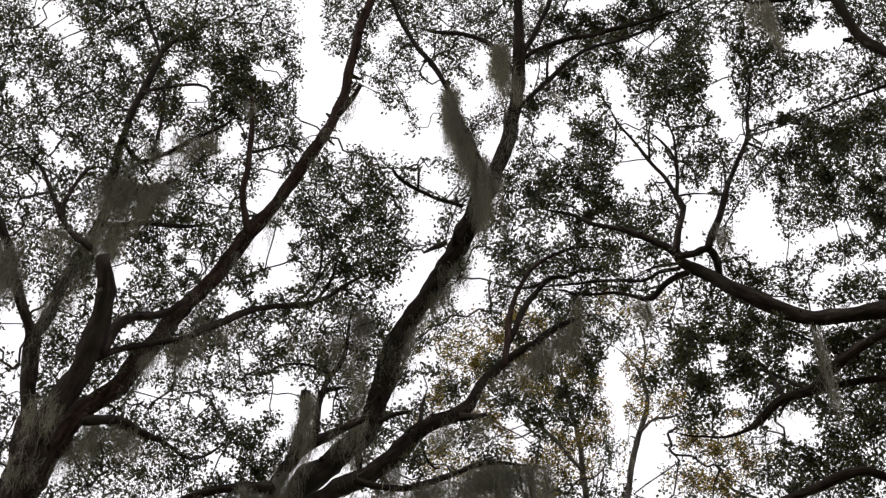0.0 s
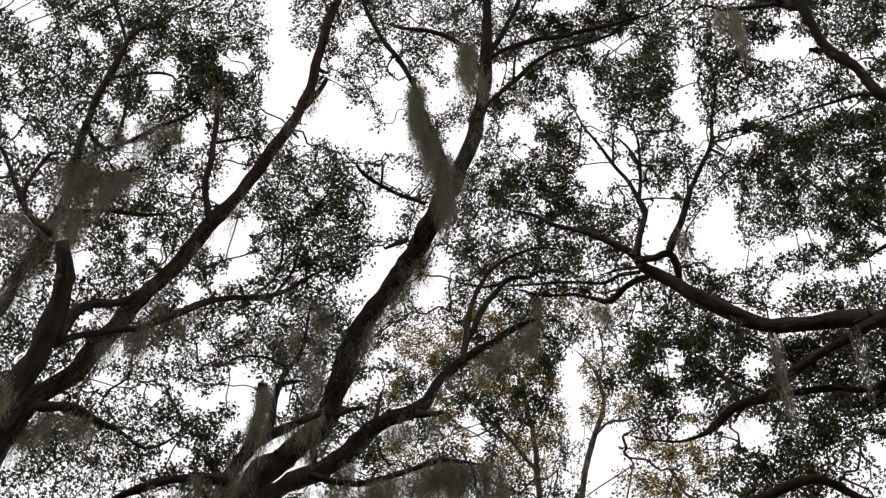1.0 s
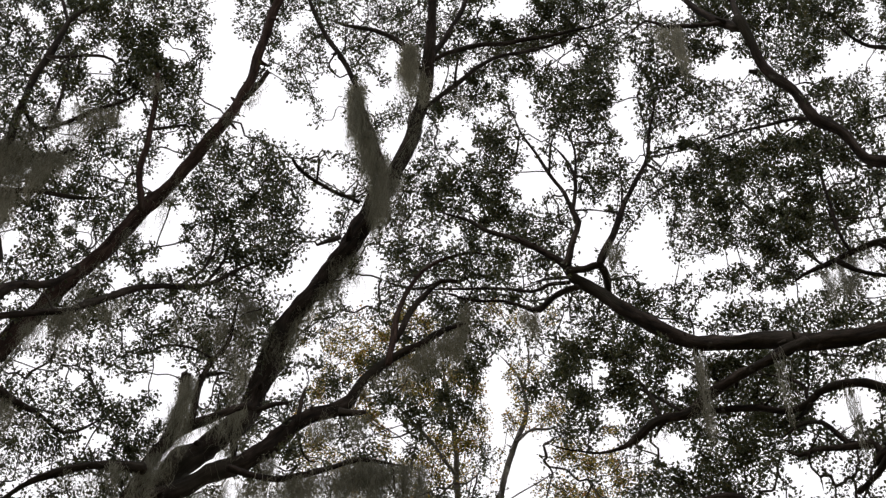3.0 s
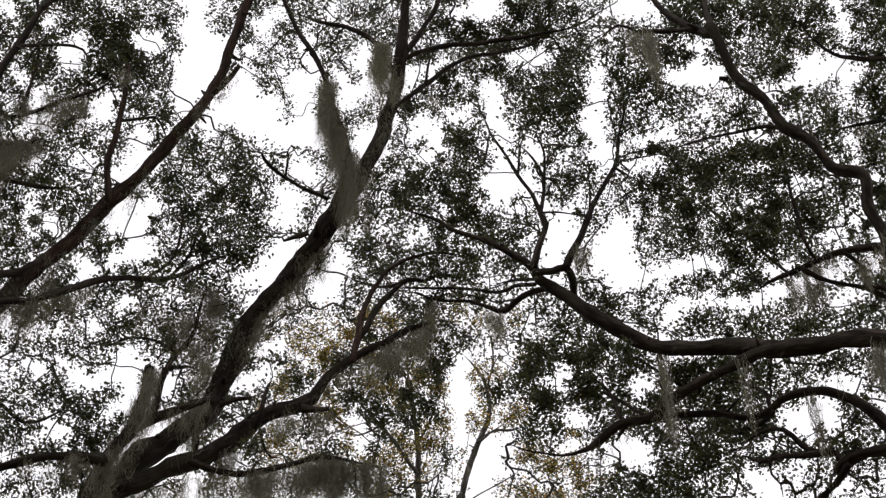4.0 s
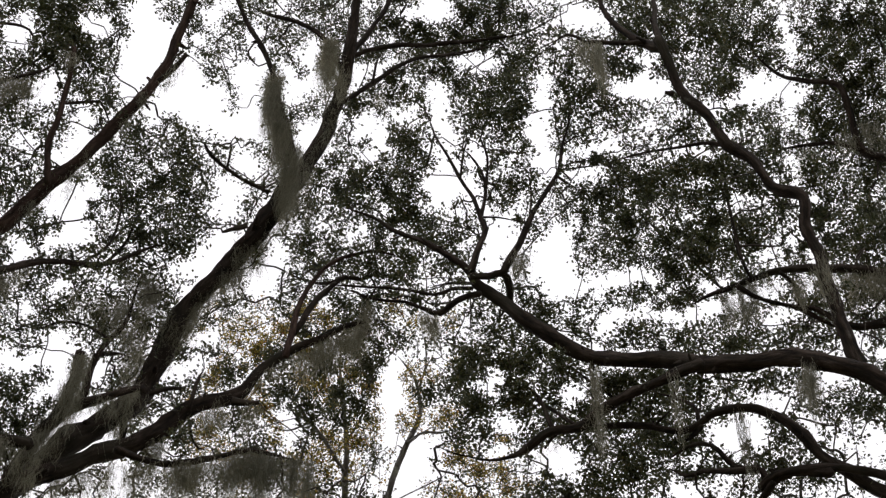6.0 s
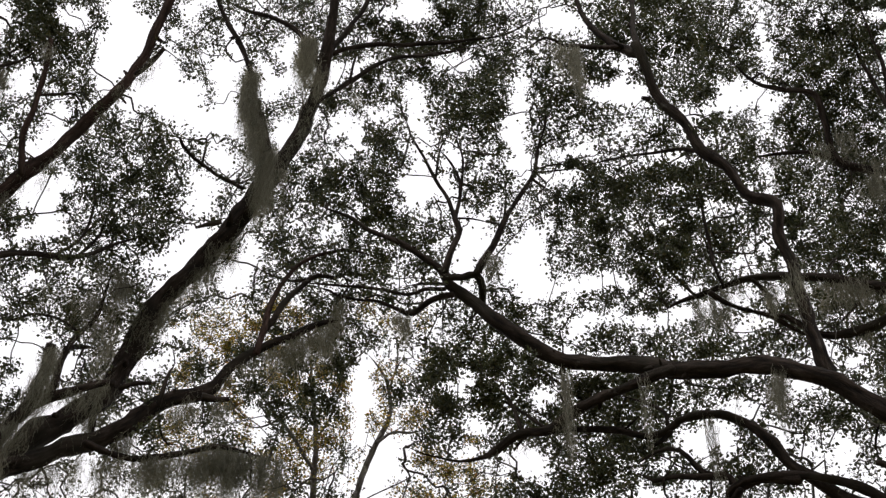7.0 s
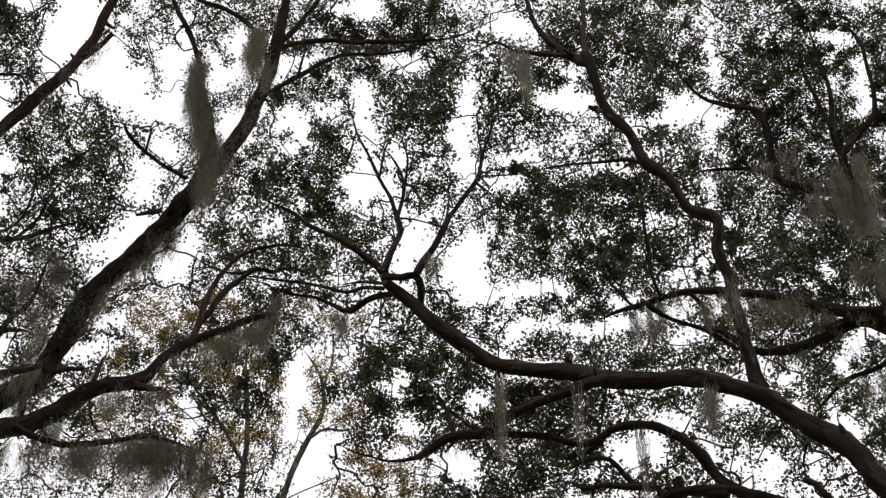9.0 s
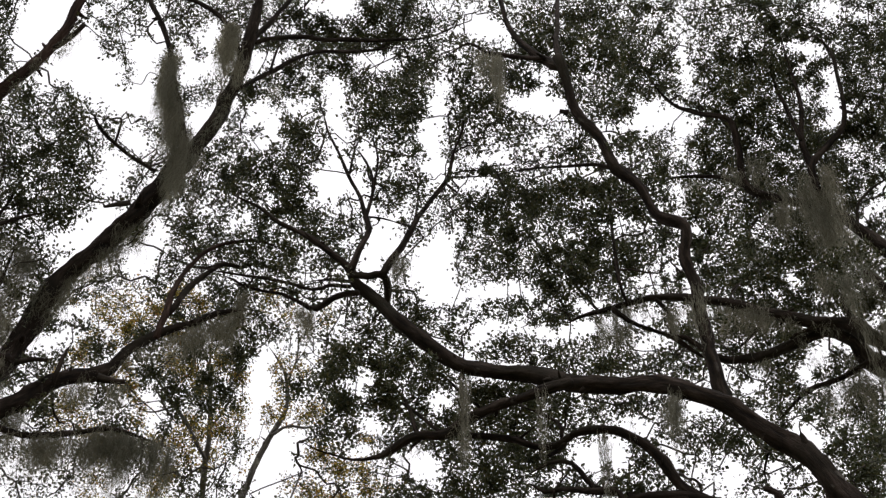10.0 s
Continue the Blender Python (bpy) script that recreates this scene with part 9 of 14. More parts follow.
oak_c.clumps([(2.84, 7.44, 12.40, 0.03, 27), (1.27, 9.02, 11.48, 0.04, 61), (2.15, 8.75, 12.30, 0.04, 95), (1.18, 8.58, 10.76, 0.04, 21), (0.31, 8.58, 11.15, 0.04, 23), (1.43, 8.02, 12.72, 0.04, 19), (1.05, 9.16, 11.93, 0.04, 41), (4.07, 8.21, 11.09, 0.03, 21), (2.29, 7.68, 14.86, 0.04, 14), (1.77, 7.93, 11.44, 0.04, 94), (3.15, 9.08, 11.28, 0.03, 6), (1.26, 6.71, 14.69, 0.04, 18), (1.21, 8.42, 11.76, 0.03, 12), (3.14, 8.50, 11.39, 0.03, 43), (3.37, 7.85, 12.17, 0.03, 27), (3.58, 7.94, 10.09, 0.03, 8), (3.06, 7.21, 12.32, 0.04, 179), (2.55, 6.75, 13.18, 0.04, 133), (1.17, 8.98, 11.53, 0.03, 97)])
oak_c.clumps([(0.29, 8.58, 12.35, 0.04, 18), (1.45, 8.29, 13.16, 0.04, 11), (3.60, 7.93, 10.36, 0.03, 7), (2.01, 7.23, 13.65, 0.04, 15), (0.99, 8.08, 11.50, 0.04, 14), (2.46, 8.22, 10.88, 0.04, 22), (3.83, 8.13, 9.80, 0.04, 5), (3.03, 7.22, 12.86, 0.03, 10), (1.41, 8.08, 14.07, 0.04, 53), (0.99, 7.44, 13.74, 0.04, 63), (0.44, 7.76, 13.27, 0.04, 46), (2.40, 8.34, 11.06, 0.03, 33), (0.42, 8.79, 12.41, 0.04, 14), (2.11, 6.89, 13.64, 0.04, 35), (0.64, 7.26, 13.46, 0.04, 25), (0.66, 6.99, 12.87, 0.04, 24), (0.61, 7.61, 12.92, 0.04, 32), (3.34, 7.71, 10.51, 0.03, 11), (1.21, 8.43, 11.68, 0.04, 109)])
oak_c.clumps([(1.28, 8.04, 12.43, 0.03, 16), (-0.23, 7.96, 13.30, 0.04, 64), (3.38, 7.88, 10.65, 0.03, 7), (0.81, 8.81, 10.44, 0.04, 4), (2.85, 7.40, 12.43, 0.03, 29), (3.49, 7.98, 11.74, 0.04, 77), (0.99, 8.69, 10.51, 0.04, 5), (0.94, 8.08, 12.75, 0.04, 5), (0.69, 7.73, 13.32, 0.04, 62), (1.78, 6.87, 14.12, 0.04, 22), (1.81, 7.22, 14.02, 0.04, 35), (3.65, 8.44, 9.85, 0.04, 4), (1.23, 8.32, 12.76, 0.04, 15), (1.24, 7.43, 14.13, 0.04, 32), (1.81, 7.98, 11.81, 0.04, 16), (1.60, 8.47, 12.51, 0.04, 12), (3.42, 8.14, 10.40, 0.03, 5), (3.01, 8.55, 10.90, 0.03, 10), (2.30, 8.18, 12.00, 0.03, 35)])
oak_c.clumps([(1.23, 7.38, 14.16, 0.04, 13), (1.00, 8.16, 13.44, 0.04, 13), (1.92, 9.02, 11.76, 0.04, 79), (1.80, 7.02, 15.82, 0.05, 25), (0.78, 8.37, 12.27, 0.03, 27), (1.10, 7.60, 13.53, 0.04, 15), (2.00, 7.90, 11.94, 0.04, 26), (3.19, 8.14, 10.54, 0.03, 12), (0.81, 8.15, 12.67, 0.04, 9), (0.50, 8.51, 11.75, 0.04, 46), (-0.08, 7.89, 14.39, 0.05, 92), (3.93, 7.76, 10.38, 0.03, 8), (3.23, 7.55, 10.88, 0.03, 47), (0.83, 7.25, 13.25, 0.04, 24), (3.27, 7.81, 10.26, 0.03, 5), (2.21, 8.82, 11.31, 0.04, 43), (1.01, 8.97, 11.50, 0.03, 17), (2.20, 7.70, 14.86, 0.04, 15), (1.74, 7.15, 13.28, 0.04, 21)])
oak_c.clumps([(3.02, 8.09, 10.64, 0.03, 15), (0.77, 8.62, 13.11, 0.04, 52), (2.31, 8.56, 11.06, 0.03, 8), (2.11, 8.39, 10.43, 0.04, 7), (-0.07, 7.39, 13.80, 0.04, 81), (0.95, 8.36, 12.53, 0.04, 59), (1.21, 9.01, 11.50, 0.03, 19), (1.88, 7.81, 13.60, 0.04, 71), (-0.04, 7.26, 12.92, 0.04, 75), (1.35, 8.66, 11.47, 0.03, 36), (3.06, 8.06, 11.45, 0.04, 11), (-0.15, 7.45, 13.41, 0.04, 89), (1.16, 6.73, 13.99, 0.04, 71), (2.38, 8.89, 11.96, 0.04, 28), (1.69, 7.86, 12.17, 0.03, 18), (3.38, 9.14, 11.14, 0.04, 8), (1.94, 9.11, 10.65, 0.04, 6), (1.65, 7.70, 13.95, 0.04, 77), (-0.58, 7.72, 13.18, 0.04, 32)])
oak_c.clumps([(1.64, 8.94, 11.57, 0.04, 68), (3.15, 8.05, 11.03, 0.03, 5), (2.86, 7.05, 12.23, 0.03, 31), (2.22, 8.65, 10.20, 0.04, 4), (3.54, 8.09, 10.24, 0.03, 14), (3.17, 8.43, 11.50, 0.03, 21), (2.45, 6.83, 13.54, 0.04, 19), (3.47, 7.46, 10.52, 0.03, 32), (2.15, 6.56, 13.58, 0.04, 33), (1.97, 8.02, 11.85, 0.04, 108), (1.45, 8.46, 12.52, 0.04, 33), (3.14, 7.93, 11.11, 0.04, 26), (3.86, 7.79, 11.36, 0.03, 17), (1.85, 7.20, 13.08, 0.03, 36), (0.83, 8.03, 11.48, 0.04, 44), (0.23, 8.22, 12.74, 0.04, 22), (3.77, 8.05, 10.18, 0.04, 8), (3.62, 7.82, 10.19, 0.04, 7), (1.70, 7.34, 14.51, 0.04, 30)])
oak_c.clumps([(2.75, 8.06, 11.49, 0.03, 15), (2.55, 6.94, 12.84, 0.04, 52), (2.81, 8.57, 11.60, 0.03, 10), (1.40, 9.03, 11.03, 0.04, 14), (0.66, 7.72, 12.85, 0.03, 5), (1.43, 8.15, 13.29, 0.04, 24), (-0.32, 7.85, 13.14, 0.04, 22), (2.96, 8.07, 10.68, 0.03, 25), (0.97, 8.05, 13.51, 0.04, 82), (2.99, 7.41, 12.37, 0.03, 121), (1.87, 7.93, 14.19, 0.05, 109), (2.80, 8.50, 14.21, 0.05, 102), (0.58, 7.42, 13.23, 0.04, 30), (1.00, 6.29, 15.44, 0.05, 16), (2.61, 7.40, 13.08, 0.04, 25), (0.65, 8.10, 13.29, 0.04, 15), (-0.09, 8.38, 12.90, 0.04, 31), (1.36, 8.04, 14.10, 0.04, 19), (2.82, 7.25, 12.77, 0.03, 41)])
oak_c.clumps([(3.66, 7.96, 11.78, 0.03, 51), (3.46, 7.86, 10.34, 0.03, 10), (3.12, 9.14, 11.23, 0.04, 10), (1.08, 6.96, 15.78, 0.05, 50), (0.27, 8.35, 13.20, 0.04, 28), (1.87, 6.91, 14.08, 0.04, 97), (1.70, 8.51, 10.74, 0.04, 18), (2.44, 7.22, 12.69, 0.03, 50), (1.88, 7.21, 14.01, 0.04, 26), (3.06, 7.69, 11.49, 0.03, 36), (2.80, 8.12, 11.50, 0.03, 21), (1.10, 7.76, 12.93, 0.04, 13), (2.29, 6.81, 12.28, 0.04, 42), (0.00, 8.63, 13.26, 0.04, 82), (0.74, 9.09, 11.52, 0.04, 8), (3.91, 8.21, 10.51, 0.03, 4), (1.39, 10.05, 11.99, 0.04, 13), (4.21, 7.78, 11.16, 0.04, 19), (3.11, 7.29, 12.04, 0.03, 41)])
oak_c.clumps([(0.18, 7.13, 13.67, 0.04, 22), (1.34, 8.65, 10.89, 0.04, 26), (1.46, 7.33, 13.61, 0.04, 23), (3.18, 8.02, 10.65, 0.03, 6), (1.81, 6.85, 15.24, 0.05, 20), (0.20, 7.35, 13.06, 0.03, 9), (2.48, 7.21, 13.23, 0.04, 58), (1.66, 7.99, 11.82, 0.04, 36), (3.05, 8.28, 10.57, 0.03, 8), (1.17, 8.34, 12.53, 0.04, 15), (2.19, 6.75, 15.64, 0.05, 7), (1.77, 7.04, 14.13, 0.04, 43), (0.77, 8.07, 11.39, 0.03, 29), (1.03, 8.40, 12.49, 0.04, 22), (1.67, 7.79, 12.23, 0.03, 38), (2.05, 8.03, 11.58, 0.03, 110), (1.04, 8.46, 11.67, 0.04, 43), (2.66, 7.74, 11.55, 0.03, 39), (2.27, 7.73, 13.28, 0.04, 42)])
oak_c.clumps([(1.75, 7.33, 13.63, 0.04, 18), (0.38, 7.40, 13.97, 0.04, 7), (2.38, 8.14, 11.36, 0.04, 42), (3.48, 7.72, 10.45, 0.04, 9), (0.66, 8.10, 12.50, 0.03, 21), (3.09, 8.17, 10.94, 0.03, 18), (0.49, 6.93, 12.91, 0.03, 12), (3.36, 9.30, 11.00, 0.04, 4), (3.01, 7.38, 11.86, 0.03, 62), (4.21, 7.46, 10.72, 0.14, 269), (4.22, 7.51, 10.66, 0.14, 180), (4.43, 7.93, 10.97, 0.14, 133), (4.12, 7.57, 10.33, 0.14, 88), (4.44, 7.71, 10.95, 0.14, 239), (4.26, 7.59, 10.36, 0.14, 241), (4.95, 8.09, 11.20, 0.14, 227), (8.39, 7.44, 6.49, 0.14, 71), (8.64, 6.72, 6.13, 0.14, 92), (8.18, 6.63, 7.16, 0.14, 79)])
oak_c.clumps([(8.37, 7.91, 6.04, 0.14, 71), (8.16, 6.17, 5.59, 0.14, 94), (8.02, 6.47, 5.93, 0.14, 90), (6.78, 7.37, 4.93, 0.14, 97), (6.27, 8.59, 5.48, 0.14, 81), (8.15, 6.03, 6.24, 0.14, 56), (7.51, 6.95, 5.99, 0.14, 83), (7.99, 7.12, 6.49, 0.14, 65), (8.36, 7.24, 6.18, 0.14, 82), (7.16, 8.23, 5.47, 0.14, 62), (8.27, 6.63, 5.93, 0.14, 61), (6.81, 7.66, 6.42, 0.14, 51), (9.17, 6.55, 7.57, 0.14, 87), (8.13, 6.42, 6.25, 0.14, 78), (7.62, 7.97, 5.86, 0.14, 60), (5.98, 6.37, 6.47, 0.14, 75), (7.55, 7.49, 6.43, 0.14, 82), (9.02, 6.28, 5.93, 0.14, 65), (8.07, 6.31, 5.54, 0.14, 50)])
oak_c.clumps([(8.02, 6.84, 6.55, 0.14, 52), (9.34, 6.73, 6.99, 0.14, 71), (8.05, 5.66, 6.02, 0.14, 61), (8.77, 5.58, 7.02, 0.14, 88), (8.80, 6.98, 5.91, 0.14, 59), (10.52, 7.90, 6.35, 0.14, 78), (8.54, 7.09, 6.33, 0.14, 51), (7.19, 7.17, 5.97, 0.14, 60), (7.17, 8.01, 6.56, 0.14, 60), (7.44, 8.04, 7.22, 0.14, 86), (8.67, 6.14, 6.90, 0.14, 76), (5.97, 7.83, 5.35, 0.14, 96), (8.14, 6.72, 6.29, 0.14, 63), (8.24, 7.35, 6.60, 0.14, 76), (8.76, 7.57, 6.27, 0.14, 85), (7.52, 7.09, 5.99, 0.14, 72), (10.43, 7.06, 7.15, 0.14, 82), (9.06, 7.60, 6.77, 0.14, 57), (4.84, 11.73, 6.75, 0.14, 74)])
oak_c.clumps([(4.97, 10.31, 6.50, 0.14, 79), (5.89, 12.15, 6.32, 0.14, 98), (5.59, 10.76, 7.68, 0.14, 82), (5.42, 8.30, 7.67, 0.14, 81), (6.01, 9.37, 6.55, 0.14, 79), (6.37, 9.66, 6.90, 0.14, 54), (5.32, 11.19, 7.41, 0.14, 82), (5.14, 10.82, 7.17, 0.14, 81), (4.80, 8.72, 6.82, 0.14, 69), (4.75, 10.80, 6.19, 0.14, 81), (6.23, 10.30, 6.26, 0.14, 68), (5.60, 11.74, 6.58, 0.14, 64), (5.36, 7.99, 5.89, 0.14, 82), (5.20, 11.13, 6.46, 0.14, 85), (7.97, 11.69, 6.89, 0.14, 82), (6.28, 10.92, 7.36, 0.14, 86), (4.87, 10.70, 6.48, 0.14, 66), (5.09, 11.66, 6.74, 0.14, 56), (5.70, 8.82, 6.34, 0.14, 69)])
oak_c.clumps([(5.57, 10.83, 6.03, 0.14, 91), (6.07, 12.24, 6.68, 0.14, 82), (6.78, 9.36, 7.06, 0.14, 98), (5.04, 10.12, 5.91, 0.14, 68), (6.26, 8.39, 6.97, 0.14, 56), (4.49, 9.82, 6.53, 0.14, 65), (5.14, 8.64, 6.68, 0.14, 65), (5.12, 10.77, 7.55, 0.14, 67), (6.16, 10.10, 6.34, 0.14, 74), (5.11, 10.97, 7.02, 0.14, 87), (3.15, 8.91, 7.02, 0.14, 59), (6.20, 9.93, 7.20, 0.14, 73), (4.18, 10.88, 7.03, 0.14, 96), (3.37, 9.05, 6.93, 0.14, 95), (4.80, 9.10, 5.98, 0.14, 51), (5.75, 11.54, 6.90, 0.14, 51), (5.26, 13.39, 7.78, 0.14, 92), (5.99, 11.84, 7.11, 0.14, 95), (5.04, 11.06, 6.00, 0.14, 85)])
oak_c.clumps([(5.75, 11.21, 7.25, 0.14, 55), (0.09, 8.28, 7.10, 0.14, 50), (-0.06, 7.21, 7.63, 0.14, 82), (-0.43, 7.54, 7.34, 0.14, 96), (2.65, 6.58, 6.27, 0.14, 94), (-1.33, 7.44, 6.96, 0.14, 68), (-0.08, 7.55, 7.48, 0.14, 61), (1.28, 7.41, 6.84, 0.14, 59), (1.44, 6.90, 7.62, 0.14, 94), (0.74, 7.39, 7.39, 0.14, 90), (-0.88, 6.42, 7.10, 0.14, 53), (2.90, 7.33, 7.57, 0.14, 51), (0.42, 6.98, 6.69, 0.14, 67), (0.22, 7.54, 8.18, 0.14, 91), (-0.93, 6.97, 6.74, 0.14, 85), (-0.52, 8.37, 7.29, 0.14, 75), (1.99, 7.27, 7.17, 0.14, 65), (-0.10, 5.94, 6.81, 0.14, 74), (2.02, 6.24, 6.70, 0.14, 87)])
oak_c.clumps([(3.76, 6.64, 6.93, 0.14, 92), (-1.02, 8.14, 7.28, 0.14, 98), (2.93, 6.89, 7.33, 0.14, 60), (2.64, 7.79, 7.43, 0.14, 61), (-1.52, 6.77, 7.56, 0.14, 66), (1.82, 6.66, 7.61, 0.14, 51), (1.90, 6.62, 7.42, 0.14, 61), (7.46, 6.98, 8.72, 0.14, 79), (10.28, 6.22, 11.49, 0.14, 75), (6.30, 8.21, 9.68, 0.14, 76), (10.75, 6.58, 11.40, 0.14, 61), (6.89, 7.79, 8.85, 0.14, 99), (11.35, 7.91, 11.60, 0.14, 72), (8.89, 7.23, 9.53, 0.14, 54), (7.94, 8.35, 10.28, 0.14, 84), (9.08, 6.39, 10.24, 0.14, 72), (11.06, 5.49, 11.23, 0.14, 78), (10.52, 7.91, 10.24, 0.14, 52), (9.30, 7.07, 10.60, 0.14, 75)])
oak_c.clumps([(10.23, 6.60, 10.88, 0.14, 71), (9.03, 7.06, 10.47, 0.14, 71), (6.34, 7.49, 9.72, 0.14, 60), (6.91, 6.74, 9.90, 0.14, 89), (8.38, 7.23, 10.44, 0.14, 94), (9.62, 6.58, 10.89, 0.14, 65), (9.42, 6.37, 11.23, 0.14, 97), (9.17, 6.47, 10.75, 0.14, 51), (7.85, 6.86, 11.12, 0.14, 68), (10.93, 7.86, 11.23, 0.14, 69), (8.75, 7.46, 9.90, 0.14, 80), (7.50, 7.63, 8.21, 0.14, 96), (11.34, 6.67, 11.64, 0.14, 50), (9.40, 7.39, 11.35, 0.14, 99), (7.81, 5.66, 9.35, 0.14, 68), (8.18, 7.13, 11.33, 0.14, 96), (7.91, 6.07, 10.21, 0.14, 63), (7.18, 6.45, 9.69, 0.14, 77), (9.15, 7.01, 10.81, 0.14, 59)])
oak_c.clumps([(11.03, 6.38, 11.65, 0.14, 86), (7.97, 5.87, 10.60, 0.14, 51), (9.75, 6.85, 10.55, 0.14, 87), (10.46, 7.06, 11.37, 0.14, 70), (7.84, 7.79, 10.03, 0.14, 82), (9.73, 6.86, 10.12, 0.14, 82), (7.29, 7.71, 11.00, 0.14, 93), (7.03, 7.44, 8.23, 0.14, 99), (11.13, 7.49, 11.11, 0.14, 66), (0.50, 7.88, 7.26, 0.14, 90), (2.20, 8.07, 7.19, 0.14, 75), (0.43, 8.11, 6.98, 0.14, 57), (0.46, 7.95, 6.57, 0.14, 87), (1.00, 9.48, 7.61, 0.14, 88), (0.98, 8.43, 6.87, 0.14, 64), (2.26, 8.07, 6.53, 0.14, 90), (2.37, 8.55, 6.92, 0.14, 59), (-0.61, 9.39, 8.16, 0.14, 95), (2.45, 7.69, 6.41, 0.14, 74)])
oak_c.clumps([(1.71, 10.24, 7.16, 0.14, 98), (1.03, 8.53, 7.61, 0.14, 81), (4.38, 9.70, 7.82, 0.14, 75), (1.65, 7.97, 7.24, 0.14, 97), (0.48, 9.18, 7.09, 0.14, 55), (1.61, 7.97, 6.79, 0.14, 84), (1.10, 9.89, 7.61, 0.14, 87), (-0.54, 8.82, 7.65, 0.14, 61), (0.71, 8.31, 6.06, 0.14, 91), (1.32, 7.74, 6.47, 0.14, 53), (2.10, 8.92, 7.33, 0.14, 75), (-1.98, 9.65, 6.78, 0.14, 87), (0.80, 8.56, 6.88, 0.14, 79), (1.67, 7.27, 7.15, 0.14, 88), (2.53, 7.90, 6.39, 0.14, 66), (1.59, 8.81, 7.60, 0.14, 70), (1.61, 7.78, 7.94, 0.14, 96), (0.94, 8.37, 7.23, 0.14, 74), (-0.38, 9.10, 8.02, 0.14, 69)])
oak_c.clumps([(-0.02, 11.37, 6.87, 0.14, 88), (1.40, 7.64, 7.45, 0.14, 64), (0.14, 9.44, 6.50, 0.14, 53), (-0.71, 11.07, 7.86, 0.14, 59), (2.33, 8.92, 8.20, 0.14, 72), (-0.20, 8.61, 6.15, 0.14, 85), (0.18, 9.38, 6.60, 0.14, 50), (2.16, 7.21, 7.55, 0.14, 99), (0.41, 8.53, 7.77, 0.14, 74), (0.90, 9.93, 8.45, 0.14, 87), (0.92, 8.81, 6.90, 0.14, 56), (5.66, 4.96, 7.59, 0.14, 92), (5.72, 3.75, 8.23, 0.14, 71), (4.82, 4.00, 8.02, 0.14, 53), (4.60, 4.55, 7.12, 0.14, 94), (4.71, 4.08, 8.15, 0.14, 79), (6.89, 1.41, 8.79, 0.14, 93), (5.98, 1.73, 7.90, 0.14, 74), (5.98, 3.41, 7.76, 0.14, 59)])
oak_c.clumps([(5.98, 1.07, 9.14, 0.14, 88), (6.67, 2.35, 7.94, 0.14, 81), (6.72, 0.08, 9.11, 0.14, 71), (6.08, 0.98, 8.71, 0.14, 57), (5.45, 3.37, 9.00, 0.14, 78), (5.82, 4.23, 7.63, 0.14, 72), (5.35, 1.39, 9.64, 0.14, 90), (5.83, 5.85, 7.55, 0.14, 92), (4.79, 1.37, 8.77, 0.14, 98), (6.42, 2.77, 9.87, 0.14, 56), (5.78, 2.84, 8.09, 0.14, 71), (5.67, 4.71, 7.99, 0.14, 99), (5.42, 2.50, 9.22, 0.14, 84), (5.28, 4.41, 6.73, 0.14, 52), (6.91, 0.78, 10.29, 0.14, 77), (5.15, 4.61, 6.93, 0.14, 91), (6.55, 1.55, 9.45, 0.14, 95), (5.72, 3.90, 8.54, 0.14, 75), (5.83, 0.72, 9.19, 0.14, 80)])
oak_c.clumps([(4.27, 3.05, 8.18, 0.14, 59), (5.55, 3.67, 7.27, 0.14, 70), (6.13, 1.47, 9.84, 0.14, 82), (5.58, 4.30, 6.80, 0.14, 98), (7.07, 4.69, 7.46, 0.14, 83), (3.68, 5.34, 5.92, 0.14, 82), (4.91, 3.08, 9.20, 0.14, 91), (5.22, 3.93, 7.47, 0.14, 61), (6.65, 1.28, 10.09, 0.14, 84), (5.77, 3.76, 9.06, 0.14, 71), (6.26, 13.69, 10.11, 0.14, 77), (6.08, 12.77, 10.62, 0.14, 89), (6.61, 13.15, 9.94, 0.14, 71), (6.81, 11.66, 10.94, 0.14, 65), (5.22, 9.41, 7.98, 0.14, 61), (4.76, 12.77, 10.14, 0.14, 89), (4.23, 12.31, 9.78, 0.14, 95), (5.25, 13.68, 11.09, 0.14, 51), (6.03, 10.55, 9.63, 0.14, 89)])
oak_c.clumps([(5.80, 14.18, 9.90, 0.14, 54), (5.02, 9.08, 8.34, 0.14, 51), (4.48, 11.80, 10.01, 0.14, 72), (4.58, 9.46, 9.30, 0.14, 99), (5.54, 10.40, 9.43, 0.14, 84), (5.52, 11.44, 9.52, 0.14, 82), (3.84, 13.07, 11.28, 0.14, 98), (5.59, 14.05, 10.04, 0.14, 98), (6.93, 14.31, 10.03, 0.14, 67), (6.23, 13.53, 10.46, 0.14, 79), (4.20, 11.87, 8.92, 0.14, 80), (5.82, 12.18, 10.24, 0.14, 89), (5.59, 13.67, 9.92, 0.14, 50), (5.16, 13.07, 10.15, 0.14, 97), (4.93, 12.85, 9.97, 0.14, 87), (5.05, 12.41, 9.23, 0.14, 79), (6.06, 9.57, 9.75, 0.14, 71), (6.60, 13.48, 10.61, 0.14, 61), (7.85, 12.98, 10.23, 0.14, 84)])
